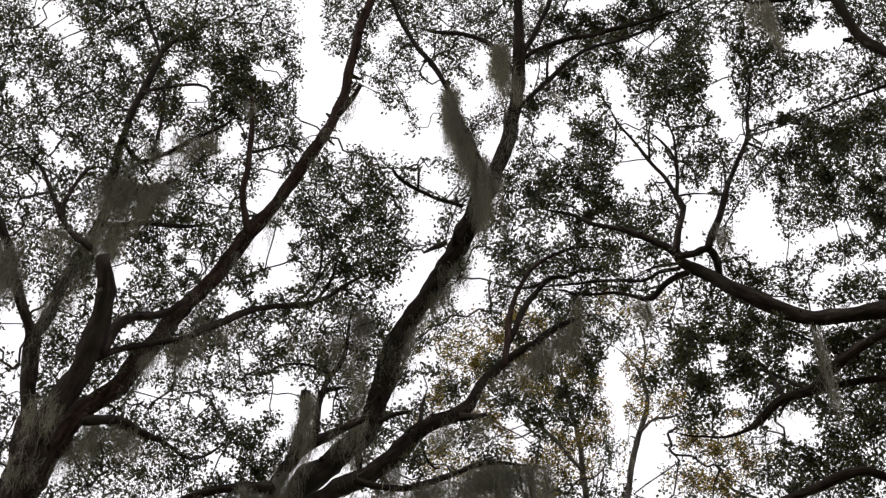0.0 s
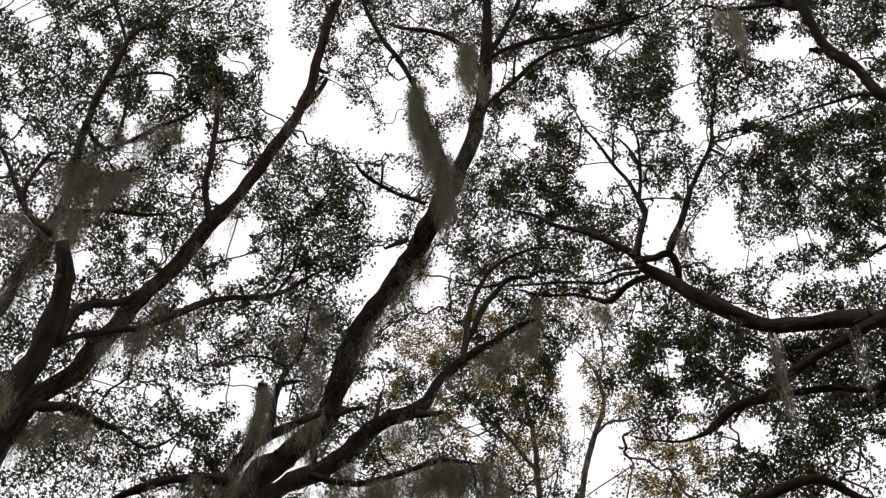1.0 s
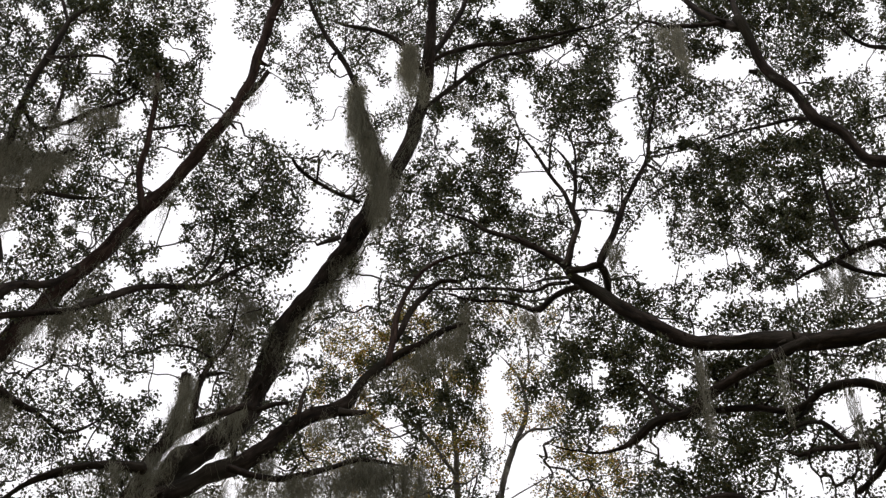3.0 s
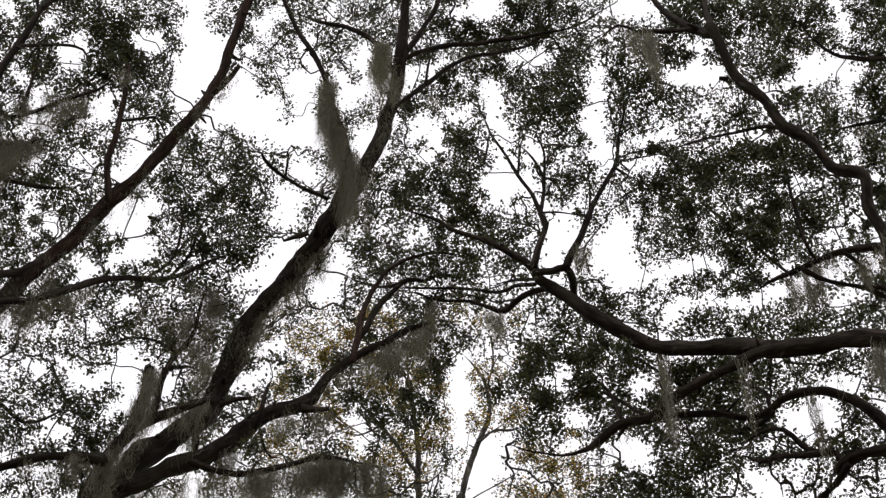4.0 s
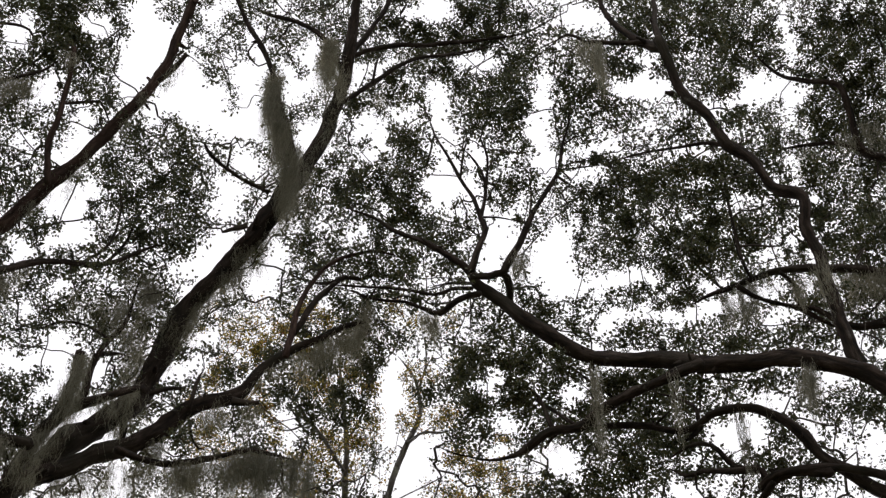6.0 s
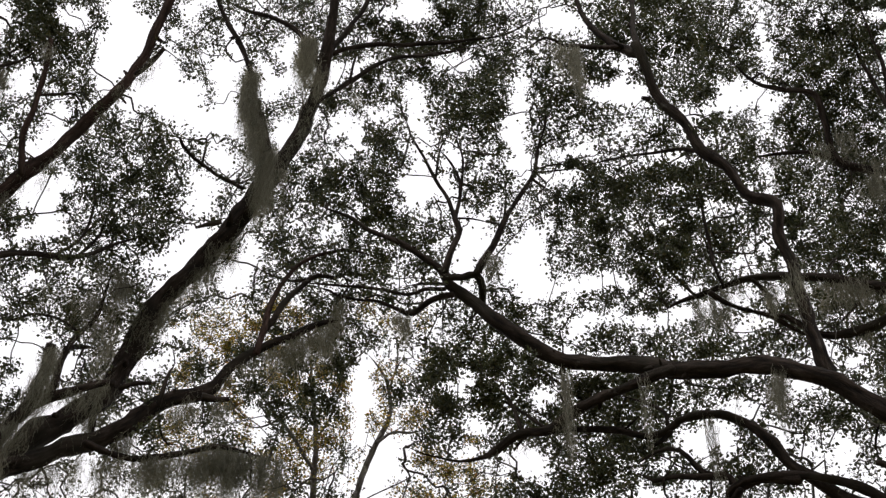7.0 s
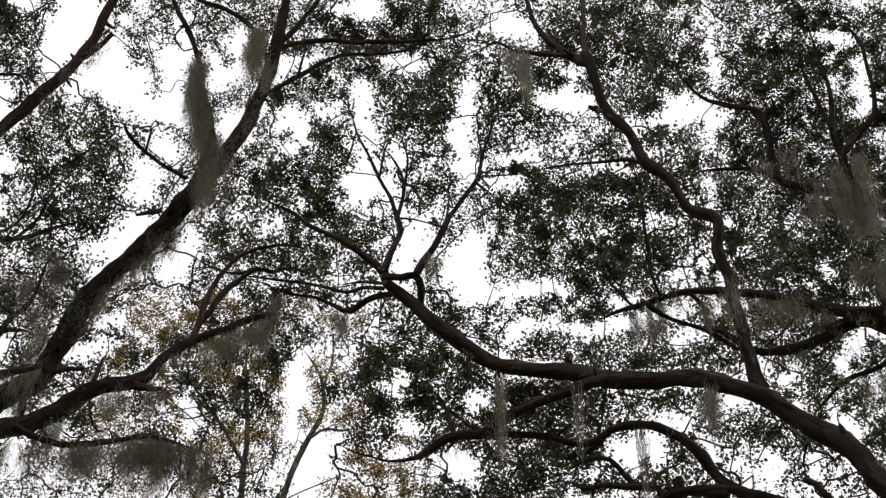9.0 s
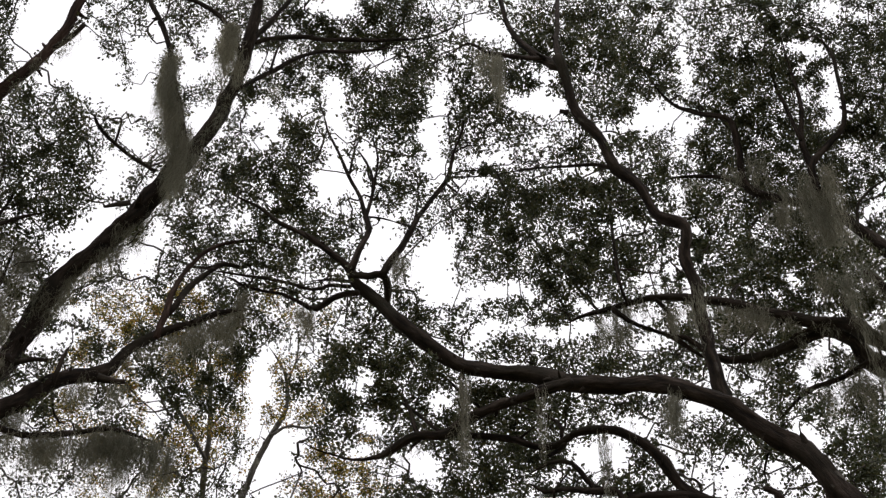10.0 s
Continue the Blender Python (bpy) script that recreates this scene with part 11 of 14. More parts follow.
oak_k.clumps([(2.37, 8.94, 14.17, 0.11, 860), (4.52, 7.90, 16.24, 0.12, 298), (4.57, 7.83, 13.19, 0.09, 436), (3.48, 9.15, 14.05, 0.09, 130), (2.21, 8.30, 13.66, 0.10, 649), (4.89, 7.37, 16.57, 0.11, 181), (5.43, 8.02, 16.00, 0.10, 670), (5.05, 8.13, 15.96, 0.10, 445), (1.98, 8.62, 14.42, 0.10, 900), (4.76, 7.63, 16.34, 0.13, 625), (2.83, 7.83, 15.80, 0.13, 295), (3.23, 8.69, 14.34, 0.11, 168), (5.00, 7.43, 16.30, 0.12, 609), (4.30, 8.71, 15.37, 0.10, 435), (2.05, 9.09, 13.97, 0.10, 362), (5.28, 7.31, 15.25, 0.13, 299), (1.75, 9.42, 14.81, 0.10, 92), (3.90, 8.96, 14.31, 0.11, 295), (4.82, 9.05, 15.24, 0.11, 661)])
oak_k.clumps([(2.85, 8.64, 14.09, 0.10, 525), (4.50, 7.39, 17.10, 0.14, 271), (5.06, 8.88, 13.17, 0.09, 310), (5.14, 7.67, 16.35, 0.10, 489), (5.00, 8.27, 16.18, 0.10, 749), (5.10, 7.26, 16.71, 0.10, 286), (4.24, 8.36, 15.76, 0.13, 545), (5.50, 7.98, 15.72, 0.11, 537), (4.08, 8.33, 14.03, 0.12, 536), (5.21, 8.00, 16.00, 0.11, 900), (2.58, 9.21, 14.14, 0.10, 433), (2.82, 7.74, 13.14, 0.11, 306), (4.59, 8.63, 12.89, 0.09, 148), (3.14, 8.77, 13.89, 0.09, 132), (5.01, 7.04, 16.71, 0.10, 193), (4.32, 8.91, 15.43, 0.10, 252), (1.97, 8.88, 14.17, 0.08, 121), (5.21, 7.02, 16.65, 0.07, 169), (2.42, 8.92, 15.01, 0.06, 153)])
oak_k.clumps([(5.12, 8.54, 15.70, 0.07, 252), (3.39, 8.87, 13.88, 0.08, 196), (4.72, 7.85, 13.34, 0.06, 175), (3.54, 9.59, 14.67, 0.07, 67), (5.35, 7.63, 16.34, 0.09, 139), (4.20, 7.58, 17.04, 0.09, 148), (4.41, 8.94, 13.30, 0.06, 214), (2.82, 9.05, 14.64, 0.08, 328), (5.09, 8.48, 14.82, 0.09, 289), (3.30, 9.35, 14.87, 0.07, 49), (3.48, 9.15, 13.67, 0.07, 244), (3.54, 8.74, 13.91, 0.06, 126), (4.75, 8.90, 14.30, 0.07, 306), (3.80, 9.32, 13.96, 0.07, 217), (4.76, 8.71, 13.05, 0.06, 50), (4.13, 7.58, 16.55, 0.09, 136), (3.54, 8.40, 15.33, 0.06, 62), (5.27, 7.13, 16.50, 0.08, 219), (4.09, 8.55, 15.17, 0.09, 98)])
oak_k.clumps([(5.14, 8.33, 15.18, 0.08, 507), (3.96, 7.77, 16.63, 0.09, 578), (5.05, 9.02, 13.71, 0.08, 306), (4.06, 7.69, 16.51, 0.09, 220), (4.03, 6.92, 16.41, 0.09, 95), (3.60, 6.83, 16.46, 0.09, 42), (3.86, 8.28, 16.07, 0.07, 170), (4.95, 7.27, 16.57, 0.08, 81), (3.92, 7.53, 16.90, 0.09, 78), (2.34, 9.41, 15.26, 0.09, 137), (3.59, 7.19, 16.78, 0.09, 94), (4.55, 8.37, 15.71, 0.09, 385), (1.65, 9.36, 14.86, 0.06, 46), (2.05, 8.64, 13.44, 0.06, 112), (3.48, 8.36, 15.74, 0.07, 65), (4.71, 7.09, 16.78, 0.08, 74), (4.11, 8.71, 14.08, 0.08, 220), (3.51, 7.92, 16.98, 0.08, 157), (4.84, 8.89, 14.27, 0.07, 152)])
oak_k.clumps([(3.35, 9.33, 14.21, 0.07, 54), (5.11, 8.05, 15.98, 0.07, 177), (5.30, 7.94, 15.13, 0.07, 84), (4.73, 9.03, 13.19, 0.06, 105), (4.73, 9.01, 14.02, 0.08, 211), (3.02, 7.30, 17.07, 0.09, 189), (5.46, 8.51, 15.70, 0.07, 197), (3.55, 8.05, 16.79, 0.07, 162), (3.96, 8.38, 14.11, 0.08, 116), (5.01, 8.14, 16.76, 0.09, 132), (5.17, 8.85, 13.17, 0.08, 125), (3.25, 8.04, 16.22, 0.07, 206), (3.59, 9.03, 14.58, 0.07, 167), (3.06, 8.95, 14.39, 0.08, 178), (2.93, 7.60, 16.27, 0.09, 311), (3.62, 9.26, 14.20, 0.06, 120), (4.96, 8.42, 15.01, 0.07, 214), (2.63, 8.65, 13.69, 0.06, 130), (5.52, 7.26, 15.83, 0.09, 63)])
oak_k.clumps([(5.37, 7.93, 15.05, 0.07, 26), (2.70, 8.11, 13.84, 0.08, 162), (4.47, 8.98, 13.21, 0.08, 217), (5.23, 8.26, 14.78, 0.06, 252), (5.08, 7.01, 16.57, 0.07, 63), (4.77, 7.62, 16.05, 0.07, 163), (5.23, 7.82, 15.22, 0.07, 74), (5.23, 8.00, 15.12, 0.06, 191), (5.05, 7.66, 15.67, 0.06, 103), (1.64, 9.01, 14.69, 0.08, 202), (2.27, 8.38, 13.59, 0.06, 94), (4.68, 8.55, 13.19, 0.06, 142), (3.53, 8.04, 16.27, 0.07, 135), (4.56, 9.02, 13.16, 0.07, 84), (4.45, 8.24, 13.62, 0.06, 234), (2.47, 8.79, 14.25, 0.06, 186), (5.58, 7.02, 15.93, 0.09, 221), (2.95, 9.29, 13.92, 0.06, 44), (4.37, 8.62, 14.20, 0.06, 139)])
oak_k.clumps([(4.64, 9.06, 14.18, 0.06, 92), (3.28, 8.81, 13.95, 0.07, 52), (1.99, 8.43, 13.54, 0.07, 136), (5.64, 7.01, 16.99, 0.09, 51), (5.12, 7.74, 15.19, 0.06, 110), (5.19, 9.31, 13.72, 0.07, 208), (3.25, 9.31, 14.14, 0.08, 55), (4.45, 9.37, 13.20, 0.06, 174), (4.80, 8.26, 15.44, 0.09, 279), (3.63, 8.08, 16.23, 0.07, 42), (3.74, 9.20, 14.21, 0.07, 212), (2.53, 9.28, 13.76, 0.07, 92), (2.28, 8.55, 13.15, 0.07, 249), (5.34, 7.03, 16.18, 0.09, 194), (3.14, 7.38, 17.01, 0.09, 77), (4.49, 8.78, 13.41, 0.06, 72), (3.17, 7.76, 16.10, 0.09, 351), (4.30, 8.74, 14.14, 0.06, 184), (5.00, 8.51, 13.71, 0.07, 151)])
oak_k.clumps([(5.27, 7.29, 16.16, 0.09, 124), (5.18, 7.41, 15.24, 0.08, 216), (3.81, 9.35, 13.82, 0.07, 95), (4.86, 8.75, 15.24, 0.09, 325), (4.61, 7.02, 16.36, 0.07, 49), (4.02, 7.14, 16.63, 0.09, 222), (5.09, 8.25, 16.68, 0.07, 169), (5.04, 7.63, 16.78, 0.07, 150), (5.32, 8.05, 15.93, 0.07, 94), (4.50, 8.37, 14.05, 0.06, 126), (4.89, 7.69, 13.24, 0.07, 48), (4.49, 8.74, 14.32, 0.07, 178), (4.92, 7.35, 16.81, 0.07, 79), (3.70, 7.17, 16.39, 0.09, 162), (2.46, 8.50, 13.82, 0.06, 199), (4.99, 7.73, 16.75, 0.05, 148), (4.43, 8.48, 12.76, 0.04, 119), (3.26, 9.23, 13.66, 0.05, 39), (5.24, 9.75, 13.96, 0.04, 37)])
oak_k.clumps([(3.94, 8.74, 14.12, 0.05, 40), (3.69, 8.00, 16.26, 0.04, 29), (4.98, 8.76, 13.29, 0.04, 60), (3.49, 9.02, 14.62, 0.04, 99), (4.32, 8.43, 14.07, 0.04, 75), (3.76, 8.01, 16.54, 0.04, 56), (2.99, 9.33, 14.42, 0.04, 134), (5.58, 8.58, 15.06, 0.04, 27), (2.68, 9.20, 14.12, 0.04, 44), (3.57, 8.40, 16.21, 0.04, 42), (4.42, 8.86, 14.26, 0.04, 41), (5.05, 8.31, 15.22, 0.05, 80), (2.81, 9.06, 13.93, 0.04, 57), (4.56, 8.50, 13.36, 0.04, 145), (4.10, 9.07, 13.40, 0.05, 67), (3.62, 8.49, 16.26, 0.04, 15), (2.48, 8.27, 13.85, 0.05, 40), (2.91, 9.43, 14.15, 0.05, 98), (2.43, 9.45, 14.40, 0.04, 67)])
oak_k.clumps([(4.62, 7.49, 16.31, 0.04, 83), (3.73, 8.75, 14.24, 0.04, 25), (2.09, 9.01, 13.43, 0.04, 86), (4.66, 7.84, 13.37, 0.04, 45), (2.31, 8.88, 13.87, 0.04, 65), (3.44, 7.54, 16.33, 0.04, 15), (3.63, 8.91, 15.62, 0.05, 119), (2.22, 8.87, 13.52, 0.04, 80), (4.29, 7.35, 16.27, 0.05, 112), (4.96, 8.31, 13.76, 0.04, 69), (4.47, 7.21, 16.14, 0.04, 38), (4.25, 8.50, 14.48, 0.05, 44), (5.33, 7.44, 15.98, 0.05, 72), (4.66, 9.03, 13.23, 0.04, 40), (4.46, 8.92, 15.38, 0.04, 60), (4.48, 7.95, 13.62, 0.05, 101), (3.12, 9.19, 13.73, 0.04, 20), (2.50, 9.01, 14.83, 0.04, 280), (5.03, 8.45, 14.97, 0.05, 121)])
oak_k.clumps([(3.47, 9.08, 14.58, 0.04, 30), (5.78, 7.85, 16.19, 0.05, 47), (5.23, 8.27, 15.18, 0.04, 33), (5.29, 8.30, 14.73, 0.04, 24), (4.38, 7.37, 16.36, 0.05, 113), (2.01, 9.39, 14.77, 0.04, 17), (3.85, 8.15, 16.06, 0.04, 66), (5.49, 9.52, 15.11, 0.05, 100), (3.76, 8.45, 16.13, 0.05, 87), (2.53, 8.67, 14.46, 0.04, 164), (2.34, 9.22, 14.27, 0.04, 89), (2.75, 9.04, 13.95, 0.04, 47), (4.80, 8.25, 15.21, 0.04, 48), (4.20, 9.02, 12.81, 0.04, 20), (2.05, 8.54, 14.50, 0.05, 93), (5.14, 8.01, 15.52, 0.04, 34), (4.57, 7.78, 15.93, 0.05, 60), (2.43, 8.63, 14.51, 0.05, 109), (4.06, 7.02, 15.99, 0.05, 144)])
oak_k.clumps([(5.35, 7.19, 16.44, 0.05, 91), (1.91, 9.17, 15.20, 0.04, 140), (4.08, 7.59, 16.94, 0.05, 50), (2.60, 9.25, 13.77, 0.04, 38), (5.21, 7.26, 16.67, 0.05, 186), (5.05, 7.66, 15.99, 0.05, 256), (4.81, 7.92, 16.69, 0.05, 95), (3.56, 7.07, 16.77, 0.05, 24), (4.66, 8.94, 12.86, 0.04, 15), (3.80, 8.82, 15.99, 0.05, 95), (5.43, 8.70, 15.04, 0.05, 37), (3.07, 9.32, 14.38, 0.04, 11), (4.60, 7.30, 16.35, 0.04, 115), (4.78, 8.59, 12.98, 0.04, 54), (5.76, 6.91, 16.78, 0.05, 11), (4.99, 7.86, 13.12, 0.04, 7), (4.75, 7.82, 13.21, 0.04, 54), (5.24, 8.48, 15.26, 0.04, 108), (5.10, 8.43, 13.44, 0.05, 141)])
oak_k.clumps([(4.99, 8.27, 13.77, 0.04, 26), (3.53, 7.54, 16.30, 0.05, 22), (1.98, 9.10, 15.04, 0.04, 32), (2.31, 9.39, 13.94, 0.04, 38), (4.57, 9.26, 14.28, 0.05, 111), (4.04, 7.43, 16.51, 0.05, 37), (4.24, 9.08, 13.35, 0.04, 24), (5.13, 8.40, 13.33, 0.04, 111), (2.55, 8.68, 13.68, 0.04, 28), (4.55, 7.64, 16.70, 0.04, 23), (4.84, 7.48, 16.71, 0.04, 129), (1.86, 9.42, 14.77, 0.05, 19), (3.63, 7.76, 16.44, 0.04, 46), (5.20, 9.80, 13.93, 0.04, 31), (4.38, 7.21, 16.16, 0.05, 221), (4.24, 6.74, 16.44, 0.05, 7), (5.33, 8.08, 15.04, 0.04, 33), (5.23, 9.19, 12.94, 0.14, 220), (5.84, 7.17, 15.75, 0.14, 459)])
oak_k.clumps([(6.07, 7.51, 16.12, 0.14, 444), (5.99, 7.03, 15.23, 0.14, 459), (6.57, 7.35, 15.87, 0.14, 634), (6.95, 7.38, 15.94, 0.14, 387), (7.33, 7.60, 16.21, 0.14, 375), (5.87, 7.17, 16.37, 0.14, 452), (6.30, 7.14, 16.12, 0.14, 349), (6.87, 7.42, 16.38, 0.14, 533), (6.78, 7.17, 15.88, 0.14, 366), (6.36, 7.06, 16.60, 0.14, 648), (6.65, 7.17, 16.50, 0.14, 501), (6.97, 7.08, 16.72, 0.14, 513), (7.07, 6.96, 15.98, 0.14, 423), (5.06, 6.29, 16.18, 0.14, 333), (6.02, 6.54, 16.98, 0.14, 362), (6.35, 6.59, 17.02, 0.14, 304), (7.11, 7.00, 18.29, 0.14, 572), (6.90, 6.69, 17.44, 0.14, 292), (5.73, 6.93, 17.17, 0.14, 536)])
oak_k.clumps([(6.58, 7.15, 17.77, 0.14, 451), (6.64, 6.81, 16.92, 0.14, 278), (6.73, 6.52, 16.68, 0.14, 338), (5.82, 6.67, 15.94, 0.14, 329), (6.72, 7.01, 16.65, 0.14, 391), (6.79, 6.75, 16.38, 0.14, 303), (6.15, 7.17, 16.59, 0.14, 340), (6.09, 7.01, 16.04, 0.14, 298), (6.44, 6.99, 16.18, 0.14, 415), (6.69, 7.05, 16.20, 0.14, 460), (5.54, 6.92, 15.37, 0.14, 432), (6.37, 7.43, 16.24, 0.14, 360), (5.77, 7.39, 15.83, 0.14, 287), (6.26, 7.61, 16.36, 0.14, 358), (6.11, 7.28, 15.72, 0.14, 385), (6.42, 7.22, 15.60, 0.14, 344), (6.94, 7.42, 16.25, 0.14, 441), (5.79, 7.73, 15.78, 0.14, 421), (6.70, 7.69, 15.93, 0.14, 444)])
oak_k.clumps([(6.57, 7.44, 15.48, 0.14, 293), (6.03, 8.09, 15.85, 0.14, 366), (5.87, 7.45, 14.99, 0.14, 348), (6.01, 7.44, 15.10, 0.14, 384), (6.66, 7.42, 15.15, 0.14, 405), (5.61, 7.93, 14.96, 0.14, 461), (6.06, 7.98, 15.32, 0.14, 341), (6.42, 8.07, 15.33, 0.14, 229), (6.20, 7.66, 14.65, 0.14, 267), (6.54, 7.47, 14.62, 0.14, 457), (5.66, 8.09, 15.11, 0.14, 259), (5.88, 8.07, 14.88, 0.14, 451), (6.11, 7.81, 14.71, 0.14, 454), (6.31, 7.66, 14.33, 0.14, 353), (6.44, 7.75, 14.41, 0.14, 430), (5.80, 8.14, 14.74, 0.14, 352), (6.15, 7.99, 14.45, 0.14, 355), (5.46, 8.30, 14.33, 0.14, 294), (5.70, 8.45, 14.52, 0.14, 340)])
oak_k.clumps([(6.02, 7.92, 13.90, 0.14, 307), (6.03, 7.85, 13.82, 0.14, 233), (6.32, 7.86, 13.76, 0.14, 290), (5.50, 8.28, 13.99, 0.14, 406), (5.61, 8.15, 13.76, 0.14, 368), (5.98, 8.29, 14.06, 0.14, 273), (6.28, 8.28, 14.19, 0.14, 273), (6.27, 7.95, 13.54, 0.14, 285), (5.20, 8.25, 13.22, 0.14, 349), (5.85, 8.56, 13.77, 0.14, 294), (6.10, 8.29, 13.56, 0.14, 222), (5.35, 8.38, 13.22, 0.14, 336), (5.47, 8.24, 12.94, 0.14, 197), (6.39, 8.85, 14.01, 0.14, 257), (6.34, 8.06, 13.14, 0.14, 323), (5.29, 8.75, 13.18, 0.14, 293), (5.45, 8.47, 12.87, 0.14, 255), (5.91, 8.39, 12.86, 0.14, 293), (6.42, 8.50, 13.27, 0.14, 266)])
oak_k.clumps([(5.56, 8.72, 12.85, 0.14, 292), (5.73, 8.92, 13.19, 0.14, 369), (5.94, 8.68, 13.08, 0.14, 264), (6.09, 8.59, 12.73, 0.14, 310), (5.63, 8.94, 12.85, 0.14, 521), (5.83, 8.93, 12.74, 0.14, 255), (5.92, 8.59, 12.65, 0.14, 192), (6.36, 9.00, 12.99, 0.14, 551), (6.37, 8.64, 12.57, 0.14, 302), (5.89, 9.36, 13.17, 0.14, 492), (5.95, 8.85, 12.41, 0.14, 314), (6.21, 8.95, 12.60, 0.14, 279), (5.97, 9.28, 12.70, 0.14, 277), (6.27, 8.93, 12.14, 0.14, 436), (5.91, 9.27, 12.20, 0.14, 294), (6.50, 9.14, 12.29, 0.14, 281), (3.65, 9.02, 5.79, 0.14, 54), (1.70, 9.41, 6.88, 0.14, 70), (0.58, 9.24, 7.69, 0.14, 64)])
oak_k.clumps([(4.27, 9.46, 6.80, 0.14, 76), (3.00, 9.04, 6.81, 0.14, 75), (-0.04, 8.69, 8.34, 0.14, 85), (4.10, 8.71, 6.96, 0.14, 79), (5.11, 10.10, 6.40, 0.14, 66), (1.10, 9.11, 7.03, 0.14, 80), (0.77, 8.61, 7.53, 0.14, 52), (1.40, 8.40, 8.11, 0.14, 77), (3.35, 9.70, 6.76, 0.14, 66), (1.12, 7.59, 7.63, 0.14, 85), (0.91, 8.60, 7.98, 0.14, 69), (3.76, 8.54, 6.45, 0.14, 71), (3.99, 9.20, 6.27, 0.14, 81), (2.86, 8.97, 6.68, 0.14, 71), (2.71, 7.21, 7.01, 0.14, 68), (3.35, 9.09, 6.44, 0.14, 76), (4.94, 9.19, 6.93, 0.14, 86), (1.78, 8.17, 7.98, 0.14, 53), (2.55, 9.08, 7.90, 0.14, 99)])
oak_k.clumps([(1.02, 8.10, 7.55, 0.14, 90), (-0.42, 8.54, 7.10, 0.14, 90), (4.47, 8.46, 7.38, 0.14, 85), (0.26, 8.14, 7.45, 0.14, 65), (4.71, 9.02, 6.72, 0.14, 89), (1.12, 8.32, 6.92, 0.14, 88), (0.41, 7.69, 7.36, 0.14, 71), (1.26, 8.76, 7.04, 0.14, 82), (2.36, 8.56, 6.49, 0.14, 56), (0.41, 9.48, 7.81, 0.14, 55), (4.92, 10.30, 7.38, 0.14, 97), (1.78, 8.30, 7.78, 0.14, 98), (-0.13, 10.19, 7.35, 0.14, 84), (4.15, 9.29, 6.72, 0.14, 83), (4.89, 9.04, 6.60, 0.14, 60), (2.92, 9.18, 5.90, 0.14, 95), (0.22, 8.25, 8.39, 0.14, 76), (4.61, 8.85, 6.76, 0.14, 68), (5.20, 13.32, 11.66, 0.14, 79)])
oak_k.clumps([(5.72, 12.61, 11.53, 0.14, 80), (4.05, 12.84, 11.58, 0.14, 81), (4.93, 12.51, 12.13, 0.14, 72), (5.24, 10.75, 10.80, 0.14, 98), (6.04, 11.22, 11.12, 0.14, 86), (4.64, 13.36, 12.79, 0.14, 75), (5.50, 11.35, 11.19, 0.14, 51), (6.33, 10.88, 10.94, 0.14, 77), (6.58, 10.44, 10.82, 0.14, 76), (4.98, 11.65, 12.00, 0.14, 99), (5.10, 12.98, 10.73, 0.14, 58), (4.66, 14.29, 11.94, 0.14, 77), (5.59, 11.34, 10.72, 0.14, 94), (5.29, 12.72, 12.07, 0.14, 67), (6.44, 12.33, 11.22, 0.14, 60), (5.04, 9.80, 10.82, 0.14, 67), (5.33, 11.88, 11.95, 0.14, 69), (5.30, 10.50, 10.90, 0.14, 65), (5.12, 12.38, 10.49, 0.14, 95)])
oak_k.clumps([(7.15, 12.16, 9.84, 0.14, 50), (4.93, 11.68, 10.85, 0.14, 83), (4.25, 11.75, 10.89, 0.14, 69), (5.53, 10.98, 11.91, 0.14, 90), (3.92, 12.50, 12.16, 0.14, 50), (4.66, 12.94, 11.61, 0.14, 80), (5.49, 12.95, 11.71, 0.14, 89), (4.99, 13.73, 11.26, 0.14, 81), (5.27, 10.73, 10.97, 0.14, 87), (4.68, 14.69, 12.02, 0.14, 50), (5.20, 10.94, 10.19, 0.14, 71), (5.82, 13.24, 11.70, 0.14, 56), (6.55, 12.31, 10.46, 0.14, 64), (4.71, 14.24, 12.77, 0.14, 95), (6.80, 10.00, 10.36, 0.14, 98), (4.56, 11.21, 11.38, 0.14, 83), (4.83, 11.95, 10.46, 0.14, 89), (4.12, 14.33, 11.60, 0.14, 63), (5.47, 12.80, 11.10, 0.14, 89)])
oak_k.clumps([(2.96, 13.43, 11.85, 0.14, 70), (0.30, 12.16, 8.95, 0.14, 98), (1.49, 10.19, 9.15, 0.14, 78), (2.21, 11.32, 9.71, 0.14, 83), (1.55, 12.01, 8.38, 0.14, 99), (3.11, 11.79, 9.16, 0.14, 53), (1.92, 11.59, 10.03, 0.14, 87), (2.83, 11.70, 9.38, 0.14, 91), (2.78, 10.29, 9.04, 0.14, 55), (1.83, 11.28, 9.75, 0.14, 61), (1.15, 11.88, 9.47, 0.14, 95), (0.69, 12.37, 8.88, 0.14, 60), (0.15, 12.01, 9.28, 0.14, 74), (0.87, 11.19, 9.73, 0.14, 96), (4.04, 9.84, 9.15, 0.14, 77), (1.50, 11.98, 10.58, 0.14, 67), (3.64, 9.46, 8.81, 0.14, 83), (2.22, 11.18, 8.50, 0.14, 73), (0.62, 13.05, 9.44, 0.14, 99)])
